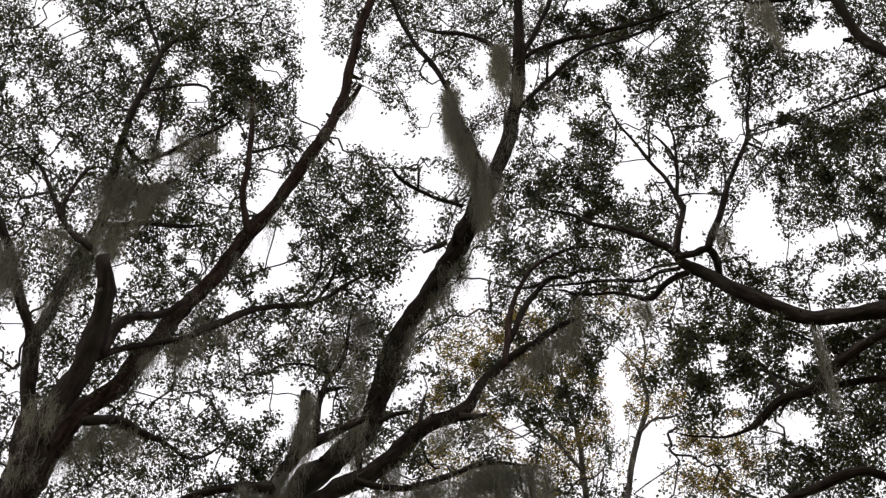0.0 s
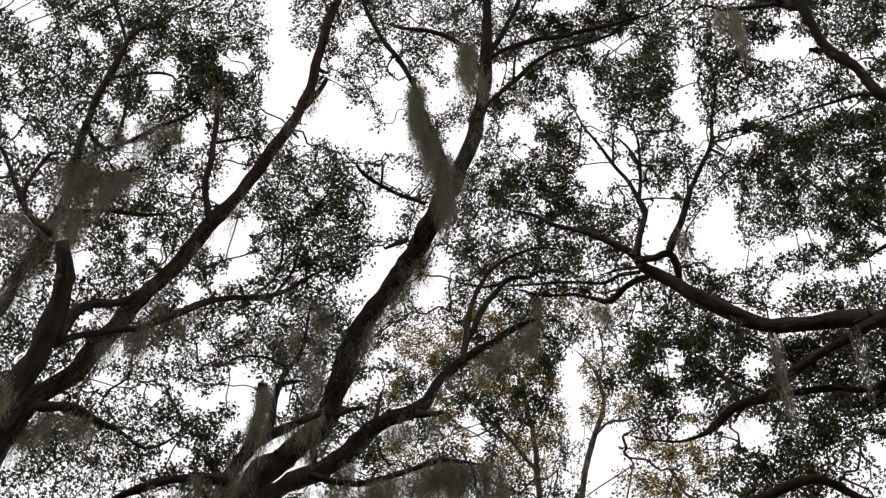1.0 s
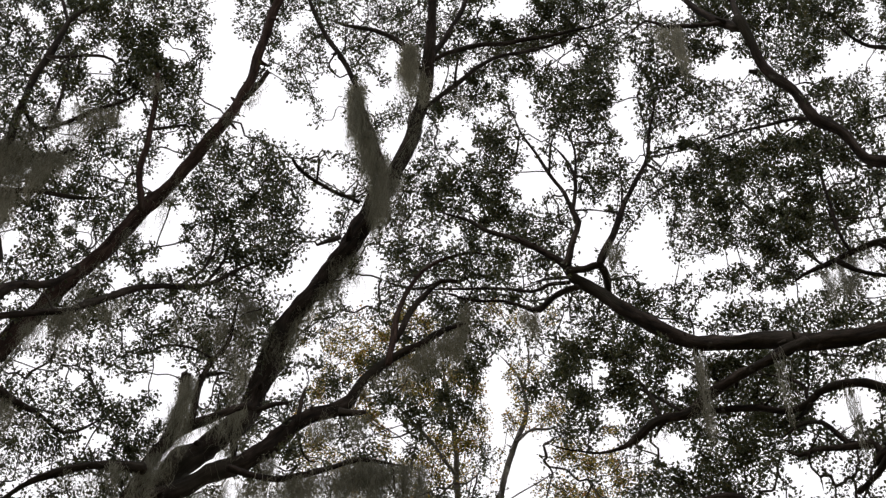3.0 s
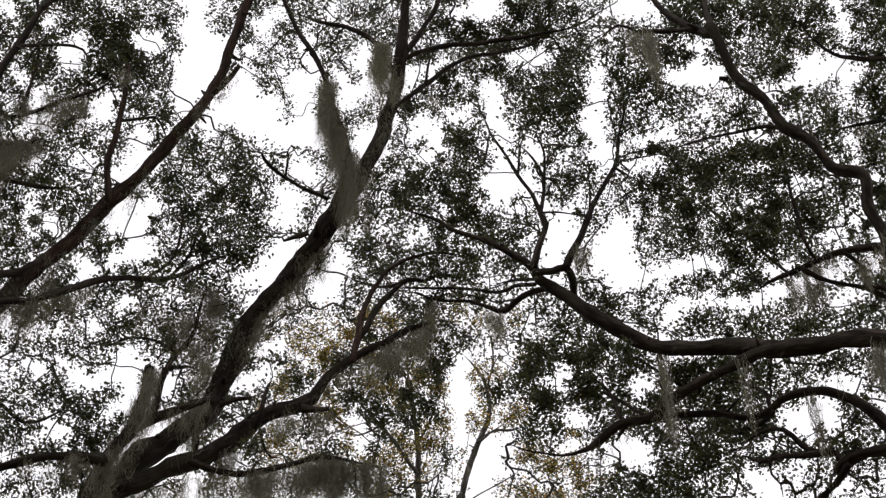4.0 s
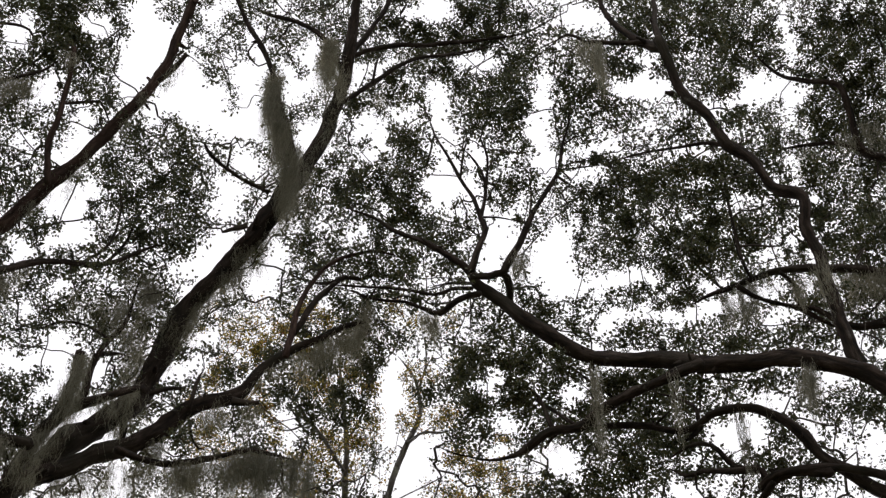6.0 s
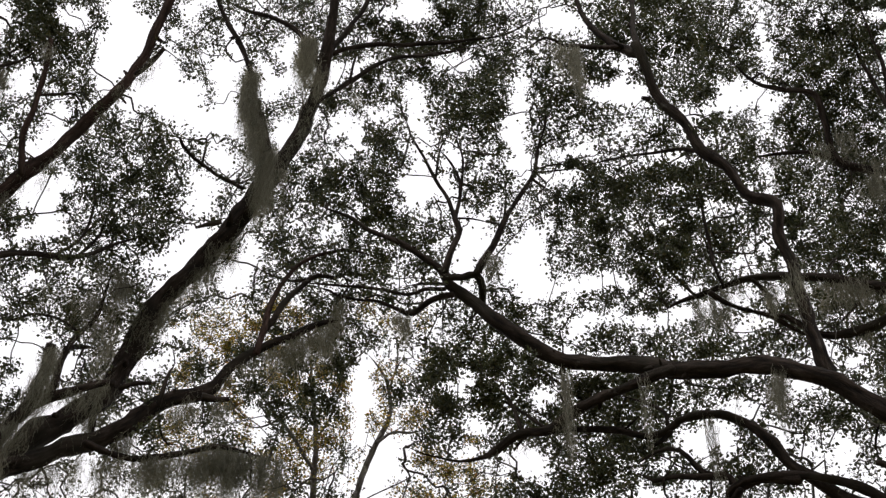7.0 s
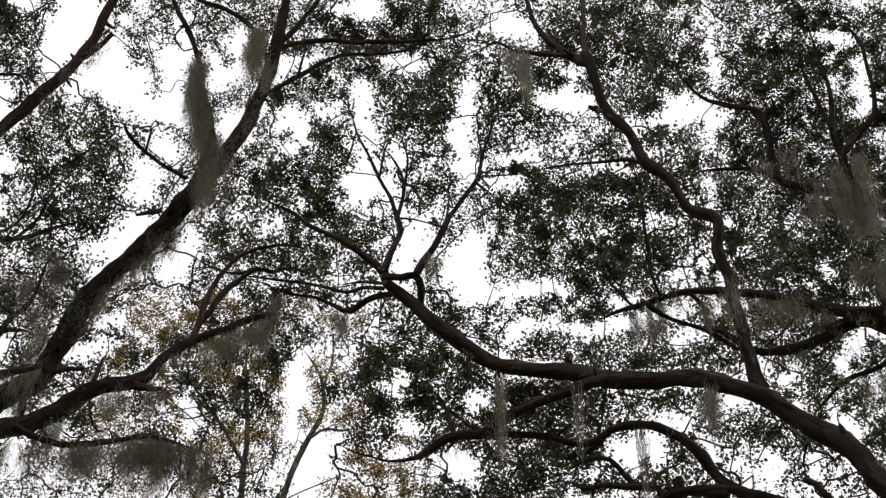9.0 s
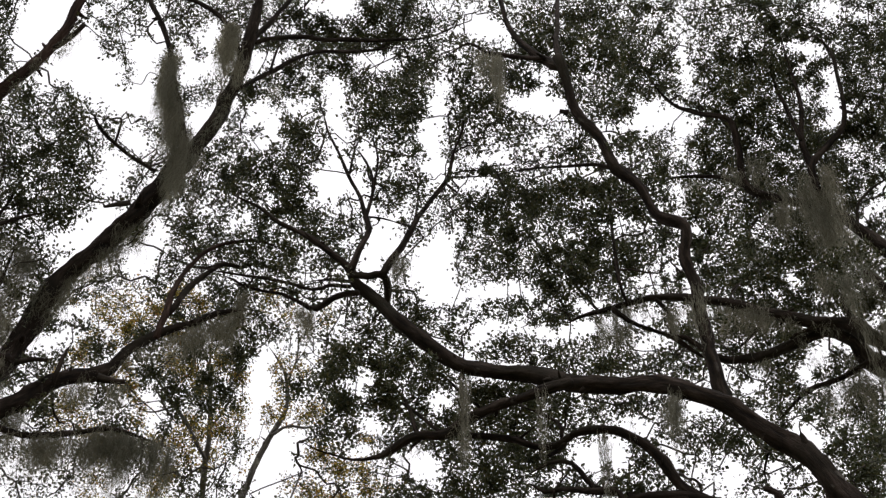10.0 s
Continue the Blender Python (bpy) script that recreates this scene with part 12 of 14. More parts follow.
oak_k.clumps([(3.50, 10.72, 8.47, 0.14, 94), (-0.03, 11.73, 9.05, 0.14, 89), (4.45, 11.20, 9.75, 0.14, 75), (3.26, 10.68, 8.82, 0.14, 93), (3.14, 11.89, 8.96, 0.14, 50), (2.15, 11.15, 8.78, 0.14, 87), (3.74, 10.20, 9.47, 0.14, 55), (0.29, 11.77, 10.03, 0.14, 50), (2.82, 10.51, 8.39, 0.14, 60), (3.68, 11.53, 9.55, 0.14, 65), (3.30, 11.21, 8.54, 0.14, 50), (1.63, 12.48, 9.33, 0.14, 63), (-0.95, 11.23, 9.94, 0.14, 97), (2.55, 12.53, 9.12, 0.14, 64), (0.26, 10.33, 9.19, 0.14, 51), (5.30, 10.91, 9.01, 0.14, 57), (3.67, 11.90, 9.18, 0.14, 55), (2.99, 11.33, 9.15, 0.14, 91), (2.41, 10.09, 9.43, 0.14, 57)])
oak_k.clumps([(1.56, 12.61, 9.20, 0.14, 63), (2.02, 11.80, 9.42, 0.14, 76), (0.24, 11.22, 9.47, 0.14, 52), (4.84, 6.21, 6.73, 0.14, 61), (5.36, 7.90, 6.26, 0.14, 68), (5.28, 6.05, 7.96, 0.14, 85), (4.51, 8.19, 6.33, 0.14, 51), (4.57, 6.63, 7.41, 0.14, 50), (3.49, 7.08, 7.65, 0.14, 67), (4.78, 6.79, 7.02, 0.14, 75), (4.54, 7.78, 7.17, 0.14, 83), (4.50, 6.82, 6.67, 0.14, 73), (4.85, 6.63, 8.00, 0.14, 72), (4.30, 7.69, 7.12, 0.14, 66), (4.73, 7.32, 6.48, 0.14, 93), (3.74, 7.46, 8.23, 0.14, 79), (6.39, 8.80, 6.85, 0.14, 57), (5.86, 7.53, 6.96, 0.14, 78), (5.58, 8.79, 5.56, 0.14, 92)])
oak_k.clumps([(4.95, 8.16, 7.88, 0.14, 71), (5.92, 7.62, 6.98, 0.14, 65), (4.78, 4.78, 7.65, 0.14, 91), (4.75, 7.13, 5.98, 0.14, 66), (7.57, 9.02, 5.93, 0.14, 64), (4.57, 7.20, 7.84, 0.14, 84), (3.99, 7.37, 8.15, 0.14, 73), (3.94, 6.72, 8.43, 0.14, 64), (5.24, 7.68, 6.90, 0.14, 62), (5.63, 8.51, 6.32, 0.14, 56), (5.73, 8.16, 7.26, 0.14, 51), (5.99, 7.85, 7.34, 0.14, 88), (2.77, 7.87, 8.01, 0.14, 62), (5.25, 7.89, 6.72, 0.14, 77), (2.25, 7.44, 7.80, 0.14, 55), (4.84, 7.11, 7.28, 0.14, 90), (9.04, 12.63, 11.61, 0.14, 89), (9.35, 11.70, 11.25, 0.14, 58), (10.00, 11.81, 11.19, 0.14, 63)])
oak_k.clumps([(10.15, 11.30, 11.10, 0.14, 99), (7.49, 9.45, 10.68, 0.14, 69), (10.16, 13.15, 11.07, 0.14, 55), (8.44, 11.46, 10.09, 0.14, 64), (7.89, 9.94, 11.80, 0.14, 57), (9.50, 12.31, 12.54, 0.14, 88), (8.93, 10.03, 11.20, 0.14, 77), (9.96, 13.28, 10.75, 0.14, 52), (7.20, 10.79, 10.39, 0.14, 76), (10.26, 12.26, 12.20, 0.14, 53), (9.26, 11.28, 11.51, 0.14, 58), (8.20, 11.34, 11.01, 0.14, 87), (10.39, 11.43, 10.60, 0.14, 52), (8.96, 11.43, 11.17, 0.14, 62), (6.41, 9.65, 11.51, 0.14, 90), (8.46, 11.16, 11.22, 0.14, 66), (10.10, 10.55, 10.86, 0.14, 77), (8.74, 11.24, 11.21, 0.14, 85), (10.07, 10.63, 11.33, 0.14, 72)])
oak_k.clumps([(7.89, 9.80, 10.70, 0.14, 77), (9.25, 11.98, 11.50, 0.14, 66), (7.89, 9.67, 10.70, 0.14, 93), (8.92, 11.36, 10.94, 0.14, 89), (9.79, 13.46, 11.22, 0.14, 73), (9.41, 10.84, 10.89, 0.14, 82), (7.30, 10.69, 11.15, 0.14, 75), (8.81, 11.76, 12.25, 0.14, 91), (10.04, 14.27, 10.75, 0.14, 73), (8.31, 11.48, 11.28, 0.14, 81), (10.01, 10.47, 11.19, 0.14, 75), (8.74, 12.51, 11.52, 0.14, 88), (10.94, 12.09, 11.40, 0.14, 73), (10.31, 13.30, 11.41, 0.14, 62), (8.69, 11.15, 10.58, 0.14, 95), (8.47, 12.15, 10.73, 0.14, 51), (8.79, 10.30, 11.71, 0.14, 95), (7.62, 10.78, 11.21, 0.14, 86), (6.79, 5.73, 8.59, 0.14, 73)])
oak_k.clumps([(8.81, 6.64, 9.00, 0.14, 77), (10.46, 6.53, 9.62, 0.14, 90), (7.55, 6.37, 9.23, 0.14, 56), (7.70, 6.32, 9.09, 0.14, 64), (8.59, 8.26, 9.35, 0.14, 57), (8.27, 7.45, 8.56, 0.14, 97), (9.85, 6.19, 9.18, 0.14, 96), (8.10, 6.52, 9.88, 0.14, 96), (7.32, 5.39, 9.47, 0.14, 85), (7.71, 6.43, 10.24, 0.14, 59), (7.96, 4.18, 9.96, 0.14, 91), (8.96, 6.47, 9.06, 0.14, 81), (8.06, 5.06, 9.43, 0.14, 81), (9.88, 4.86, 9.99, 0.14, 93), (8.30, 5.68, 9.49, 0.14, 97), (7.44, 7.06, 9.13, 0.14, 61), (10.96, 5.11, 9.15, 0.14, 80), (8.26, 6.11, 9.02, 0.14, 99), (9.42, 5.88, 9.54, 0.14, 98)])
oak_k.clumps([(6.69, 7.30, 9.74, 0.14, 82), (7.46, 8.23, 10.42, 0.14, 92), (7.89, 3.71, 10.46, 0.14, 62), (6.89, 5.10, 9.58, 0.14, 99), (8.46, 5.22, 10.15, 0.14, 80), (8.26, 4.81, 9.62, 0.14, 54), (9.82, 5.55, 9.71, 0.14, 86), (7.60, 7.96, 9.10, 0.14, 71), (8.48, 4.75, 9.51, 0.14, 62), (8.74, 5.09, 9.84, 0.14, 71), (6.25, 7.79, 8.60, 0.14, 76), (8.99, 5.03, 9.51, 0.14, 95), (7.77, 7.87, 8.31, 0.14, 82), (8.44, 3.12, 8.97, 0.14, 68), (8.19, 6.78, 8.82, 0.14, 62), (7.16, 6.82, 9.88, 0.14, 82), (8.92, 5.34, 8.87, 0.14, 95), (8.03, 5.69, 9.46, 0.14, 72), (9.32, 4.46, 9.46, 0.14, 92)])
oak_k.clumps([(6.65, 6.74, 9.29, 0.14, 91), (9.62, 13.43, 9.41, 0.14, 65), (9.48, 11.66, 9.37, 0.14, 87), (8.07, 12.87, 9.04, 0.14, 55), (9.12, 10.80, 8.65, 0.14, 56), (9.12, 10.41, 8.43, 0.14, 70), (8.51, 12.44, 8.89, 0.14, 83), (7.28, 10.50, 9.23, 0.14, 67), (8.48, 10.44, 8.57, 0.14, 88), (6.20, 11.06, 7.41, 0.14, 57), (9.35, 10.49, 9.50, 0.14, 86), (9.51, 11.56, 9.06, 0.14, 81), (8.14, 10.60, 8.69, 0.14, 97), (7.77, 9.69, 8.64, 0.14, 77), (7.35, 11.37, 8.26, 0.14, 99), (6.97, 11.56, 8.55, 0.14, 93), (7.77, 12.52, 9.42, 0.14, 95), (8.98, 11.98, 8.87, 0.14, 54), (8.14, 10.63, 9.08, 0.14, 63)])
oak_k.clumps([(8.63, 11.50, 9.24, 0.14, 72), (8.18, 9.79, 8.51, 0.14, 51), (9.22, 13.06, 10.84, 0.14, 92), (7.88, 11.20, 8.51, 0.14, 76), (9.95, 12.68, 9.57, 0.14, 80), (7.57, 9.09, 8.54, 0.14, 59), (7.17, 11.12, 7.93, 0.14, 97), (8.00, 10.38, 7.76, 0.14, 58), (7.33, 13.13, 10.17, 0.14, 91), (7.42, 10.77, 8.53, 0.14, 93), (8.56, 12.88, 9.19, 0.14, 72), (8.98, 12.39, 8.65, 0.14, 83), (10.20, 11.68, 9.27, 0.14, 67), (9.25, 11.84, 10.30, 0.14, 58), (9.20, 11.45, 10.23, 0.14, 93), (6.64, 10.49, 7.98, 0.14, 67), (9.78, 11.80, 10.10, 0.14, 72), (8.70, 11.87, 9.89, 0.14, 98), (9.67, 12.41, 10.62, 0.14, 52)])
oak_k.clumps([(7.62, 10.15, 8.70, 0.14, 81), (8.40, 11.18, 8.20, 0.14, 96), (7.45, 8.95, 7.96, 0.14, 99), (4.75, 13.96, 9.88, 0.14, 61), (7.17, 14.09, 8.77, 0.14, 87), (5.64, 12.80, 9.90, 0.14, 58), (6.37, 13.34, 9.71, 0.14, 90), (6.71, 11.99, 9.71, 0.14, 62), (7.54, 12.17, 9.07, 0.14, 87), (5.39, 15.39, 9.89, 0.14, 84), (6.34, 10.63, 8.99, 0.14, 74), (6.92, 13.32, 9.09, 0.14, 99), (5.68, 15.46, 10.32, 0.14, 65), (7.18, 14.30, 10.16, 0.14, 56), (5.48, 13.65, 9.44, 0.14, 84), (6.46, 11.84, 9.15, 0.14, 78), (6.19, 13.54, 8.59, 0.14, 87), (5.51, 11.97, 9.05, 0.14, 51), (6.34, 13.05, 9.80, 0.14, 78)])
oak_k.clumps([(5.53, 12.13, 9.69, 0.14, 90), (5.26, 13.57, 10.08, 0.14, 58), (5.80, 11.49, 9.18, 0.14, 92), (6.99, 13.86, 9.98, 0.14, 64), (7.43, 9.93, 8.23, 0.14, 76), (5.92, 11.82, 9.52, 0.14, 69), (5.16, 10.55, 8.59, 0.14, 67), (5.56, 13.36, 10.37, 0.14, 94), (4.34, 10.19, 9.03, 0.14, 69), (5.08, 12.57, 9.44, 0.14, 91), (5.24, 14.57, 10.39, 0.14, 93), (6.01, 12.47, 8.68, 0.14, 61), (5.75, 15.66, 10.63, 0.14, 51), (6.68, 14.89, 9.09, 0.14, 76), (5.70, 13.58, 9.99, 0.14, 63), (6.09, 12.96, 8.80, 0.14, 61), (6.56, 13.88, 9.53, 0.14, 53), (6.38, 14.83, 10.51, 0.14, 95), (4.69, 9.34, 9.47, 0.14, 66)])
oak_k.clumps([(6.85, 12.76, 9.28, 0.14, 77), (7.46, 11.54, 9.31, 0.14, 52), (6.02, 14.09, 9.14, 0.14, 86), (5.82, 15.24, 10.38, 0.14, 85), (6.30, 12.79, 8.91, 0.14, 57), (9.06, 5.64, 6.98, 0.14, 53), (8.34, 4.92, 7.03, 0.14, 74), (8.61, 6.87, 6.01, 0.14, 99), (9.48, 4.53, 6.97, 0.14, 53), (7.41, 6.78, 5.16, 0.14, 50), (8.90, 4.16, 6.12, 0.14, 89), (9.16, 5.20, 6.46, 0.14, 97), (9.61, 4.92, 7.16, 0.14, 80), (7.55, 6.57, 6.29, 0.14, 84), (6.76, 5.62, 6.04, 0.14, 55), (9.96, 5.11, 6.53, 0.14, 62), (8.12, 5.37, 7.19, 0.14, 56), (9.44, 3.50, 6.41, 0.14, 59), (8.48, 3.80, 5.95, 0.14, 95)])
oak_k.clumps([(8.00, 5.11, 5.18, 0.14, 96), (7.10, 7.52, 6.98, 0.14, 79), (8.22, 6.02, 6.60, 0.14, 79), (8.72, 4.38, 6.85, 0.14, 72), (7.69, 5.26, 6.48, 0.14, 98), (8.27, 8.21, 7.22, 0.14, 59), (8.64, 4.09, 6.99, 0.14, 76), (7.21, 7.50, 6.14, 0.14, 86), (7.34, 5.76, 6.63, 0.14, 66), (9.31, 4.79, 6.86, 0.14, 90), (7.66, 6.96, 6.97, 0.14, 56), (9.40, 6.12, 7.11, 0.14, 82), (6.93, 6.64, 7.07, 0.14, 77), (8.39, 4.65, 6.12, 0.14, 85), (8.57, 5.21, 6.40, 0.14, 68), (7.88, 5.60, 5.57, 0.14, 74), (9.50, 5.52, 6.24, 0.14, 58), (8.73, 4.52, 7.01, 0.14, 57), (10.28, 5.14, 6.78, 0.14, 56)])
oak_k.clumps([(8.44, 6.58, 5.99, 0.14, 61), (9.46, 5.40, 7.42, 0.14, 68), (9.44, 5.42, 7.69, 0.14, 78), (8.13, 3.76, 5.83, 0.14, 70), (8.10, 6.15, 6.69, 0.14, 69), (5.96, 6.75, 6.32, 0.14, 86), (7.80, 6.28, 6.07, 0.14, 64), (9.31, 9.87, 10.67, 0.14, 56), (11.37, 11.04, 10.39, 0.14, 52), (8.90, 10.07, 9.94, 0.14, 58), (11.05, 9.45, 10.88, 0.14, 54), (10.47, 11.36, 10.50, 0.14, 77), (8.65, 8.78, 9.81, 0.14, 78), (7.99, 10.95, 9.41, 0.14, 81), (11.25, 11.02, 10.25, 0.14, 51), (11.70, 11.02, 10.98, 0.14, 58), (10.25, 9.81, 9.94, 0.14, 93), (7.36, 10.02, 9.52, 0.14, 71), (8.24, 8.90, 10.68, 0.14, 72)])
oak_k.clumps([(9.59, 9.70, 10.46, 0.14, 93), (10.93, 10.45, 10.52, 0.14, 61), (9.96, 10.32, 10.44, 0.14, 52), (11.78, 11.87, 11.02, 0.14, 50), (13.06, 10.07, 10.60, 0.14, 71), (8.28, 10.79, 10.40, 0.14, 78), (8.69, 8.93, 9.21, 0.14, 82), (10.92, 8.64, 10.31, 0.14, 71), (11.15, 10.81, 11.03, 0.14, 65), (9.55, 9.36, 9.43, 0.14, 82), (8.39, 9.23, 9.28, 0.14, 71), (8.66, 10.71, 9.62, 0.14, 62), (12.97, 10.96, 11.52, 0.14, 98), (11.52, 10.65, 10.80, 0.14, 89), (11.41, 9.14, 10.10, 0.14, 93), (10.55, 9.89, 10.76, 0.14, 97), (8.94, 10.95, 10.04, 0.14, 75), (9.90, 10.44, 10.37, 0.14, 60), (9.84, 9.90, 9.82, 0.14, 93)])
oak_k.clumps([(8.02, 9.50, 9.84, 0.14, 54), (11.66, 10.82, 11.04, 0.14, 57), (10.95, 11.12, 8.99, 0.14, 69), (8.24, 9.07, 10.26, 0.14, 63), (10.00, 10.08, 9.54, 0.14, 60), (8.84, 10.48, 9.54, 0.14, 74), (11.14, 11.69, 10.98, 0.14, 59), (11.32, 10.04, 10.68, 0.14, 93), (8.39, 10.76, 10.55, 0.14, 96)])
oak_k.finish()

# ---- slim tree with turning leaves, farther off ----
gold = Tree('autumn_tree', 'tall thin tree with yellowing autumn leaves', -0.58, 16.80, PALE_BARK, GOLD, 0.038, 41, 'tree', 'turning trees behind')
gold.limb([(-0.58, 16.80, -0.20, 0.200), (-0.48, 16.80, 5.62, 0.140), (-0.58, 16.80, 13.11, 0.090), (-0.58, 16.80, 18.73, 0.043), (-0.60, 16.47, 19.24, 0.040), (-0.61, 16.11, 19.75, 0.037), (-0.65, 15.84, 20.13, 0.028), (-0.72, 15.60, 20.45, 0.022), (-0.75, 15.25, 20.89, 0.004)], name='trunk')
gold.limb([(-0.62, 16.14, 19.35, 0.027), (-0.91, 15.88, 19.66, 0.024), (-1.24, 15.62, 19.97, 0.022), (-1.50, 15.44, 20.17, 0.004)])
gold.limb([(-0.62, 16.00, 19.74, 0.015), (-0.42, 15.85, 20.15, 0.016), (-0.31, 15.68, 20.55, 0.004)])
gold.limb([(-1.10, 15.79, 19.91, 0.015), (-1.41, 15.87, 19.82, 0.012), (-1.71, 15.80, 19.85, 0.004)])
gold.limb([(-0.72, 15.36, 20.28, 0.015), (-0.96, 15.14, 20.74, 0.012), (-1.13, 14.94, 21.11, 0.004)])
gold.clumps([(-1.02, 15.49, 21.81, 0.22, 900), (-0.32, 17.39, 19.29, 0.20, 76), (-1.25, 17.54, 20.04, 0.26, 812), (-0.90, 16.56, 20.47, 0.21, 900), (-0.57, 16.34, 19.59, 0.24, 575), (-1.02, 15.54, 18.93, 0.19, 462), (-2.29, 17.66, 18.87, 0.26, 79), (-2.17, 17.11, 19.43, 0.22, 215), (-1.96, 15.17, 21.13, 0.26, 584), (-0.97, 15.56, 20.37, 0.21, 900), (-0.54, 17.27, 19.40, 0.20, 99), (-1.48, 15.06, 20.94, 0.24, 900), (-0.25, 17.71, 18.96, 0.22, 61), (-2.11, 15.72, 19.14, 0.21, 401), (-1.22, 15.03, 20.52, 0.21, 900), (-1.33, 15.61, 22.13, 0.23, 900), (-2.68, 16.63, 20.25, 0.22, 493), (-1.87, 14.72, 21.00, 0.15, 139), (-0.59, 17.67, 19.00, 0.21, 86)])
gold.clumps([(-0.44, 15.49, 19.25, 0.23, 900), (-0.59, 15.01, 19.98, 0.22, 900), (-1.12, 16.37, 19.25, 0.22, 900), (-2.52, 15.86, 19.77, 0.21, 697), (-1.98, 16.39, 19.01, 0.20, 279), (-0.15, 17.23, 20.40, 0.17, 62), (-1.96, 16.42, 19.61, 0.20, 835), (-1.31, 16.03, 21.21, 0.21, 900), (-1.26, 17.78, 19.80, 0.22, 158), (-0.88, 17.85, 19.40, 0.21, 79), (-2.65, 16.56, 21.66, 0.18, 711), (-0.86, 15.99, 19.17, 0.18, 461), (-1.74, 15.48, 19.81, 0.14, 764), (-1.83, 14.82, 20.17, 0.17, 900), (-0.33, 15.62, 20.47, 0.14, 600), (-1.54, 15.57, 19.27, 0.14, 289), (-2.32, 15.73, 21.82, 0.17, 401), (-0.29, 16.69, 21.06, 0.15, 383), (-1.37, 17.23, 20.70, 0.18, 513)])
gold.clumps([(-2.36, 15.90, 20.10, 0.15, 203), (-1.87, 16.53, 18.91, 0.12, 36), (-1.40, 16.13, 18.58, 0.12, 91), (-0.82, 16.66, 21.34, 0.13, 484), (-2.28, 14.93, 20.49, 0.11, 100), (-0.78, 16.23, 19.79, 0.13, 271), (-0.87, 18.00, 19.24, 0.13, 21), (-1.79, 15.82, 21.75, 0.13, 228), (-1.70, 15.13, 21.34, 0.13, 117), (-2.42, 16.53, 20.35, 0.13, 155), (-2.08, 14.61, 20.08, 0.10, 173), (-2.84, 16.16, 20.82, 0.10, 209), (-0.07, 17.40, 19.28, 0.13, 39), (-0.23, 15.94, 19.94, 0.10, 91), (-2.60, 15.05, 21.49, 0.11, 70), (-2.44, 15.37, 21.53, 0.10, 127), (-2.00, 15.04, 20.10, 0.09, 146), (-2.48, 15.81, 21.05, 0.11, 290), (-2.33, 15.63, 21.05, 0.10, 174)])
gold.clumps([(-2.50, 15.30, 19.42, 0.06, 38), (-1.34, 16.24, 18.48, 0.07, 12), (-1.29, 16.33, 19.42, 0.07, 38), (-1.20, 15.40, 20.14, 0.07, 120), (-0.51, 15.54, 19.65, 0.07, 52), (-1.11, 16.38, 19.58, 0.07, 45), (-1.84, 15.57, 20.34, 0.07, 326), (-0.21, 16.43, 21.03, 0.07, 44), (-1.98, 15.76, 20.32, 0.07, 53), (-1.52, 15.55, 19.52, 0.07, 122), (-2.10, 14.84, 21.06, 0.07, 17), (-1.74, 15.64, 20.29, 0.06, 67), (-1.68, 16.17, 20.39, 0.06, 146), (-2.16, 17.28, 19.27, 0.07, 13), (-2.71, 15.37, 21.35, 0.06, 122), (-1.77, 15.29, 20.42, 0.06, 132), (-0.23, 16.04, 19.87, 0.07, 26), (-1.99, 15.93, 21.25, 0.06, 41), (-0.46, 16.04, 22.14, 0.08, 80)])
gold.clumps([(-0.66, 16.16, 19.85, 0.07, 96), (-2.52, 15.03, 21.72, 0.07, 20), (-2.68, 16.15, 20.85, 0.06, 50)])
gold.finish()

# ---- slender pale tree beside it ----
slim = Tree('autumn_tree', 'slender pale-barked tree with few yellow leaves', -0.81, 16.55, PALE_BARK, GOLD, 0.038, 43, 'tree', 'turning trees behind')
slim.limb([(-0.81, 16.55, -0.20, 0.200), (-0.66, 16.55, 7.26, 0.140), (-0.51, 16.55, 14.51, 0.090), (-0.35, 16.59, 16.65, 0.065), (-0.14, 16.11, 18.02, 0.047), (-0.03, 15.86, 18.57, 0.041), (0.11, 15.65, 19.01, 0.036), (0.23, 15.51, 19.30, 0.033), (0.36, 15.35, 19.62, 0.027), (0.33, 15.17, 19.93, 0.021), (0.23, 15.06, 20.15, 0.015), (0.04, 14.96, 20.37, 0.004)], name='trunk')
slim.limb([(0.20, 15.46, 19.17, 0.024), (0.41, 15.45, 19.38, 0.018), (0.64, 15.53, 19.48, 0.015), (0.81, 15.56, 19.59, 0.004)])
slim.limb([(0.34, 15.11, 19.86, 0.015), (0.43, 15.04, 20.37, 0.012), (0.39, 14.95, 20.88, 0.004)])
slim.limb([(-0.35, 16.59, 16.65, 0.050), (1.56, 16.21, 18.12, 0.021), (1.29, 16.05, 18.57, 0.018), (1.15, 15.92, 18.87, 0.012), (1.08, 15.82, 19.08, 0.004)])
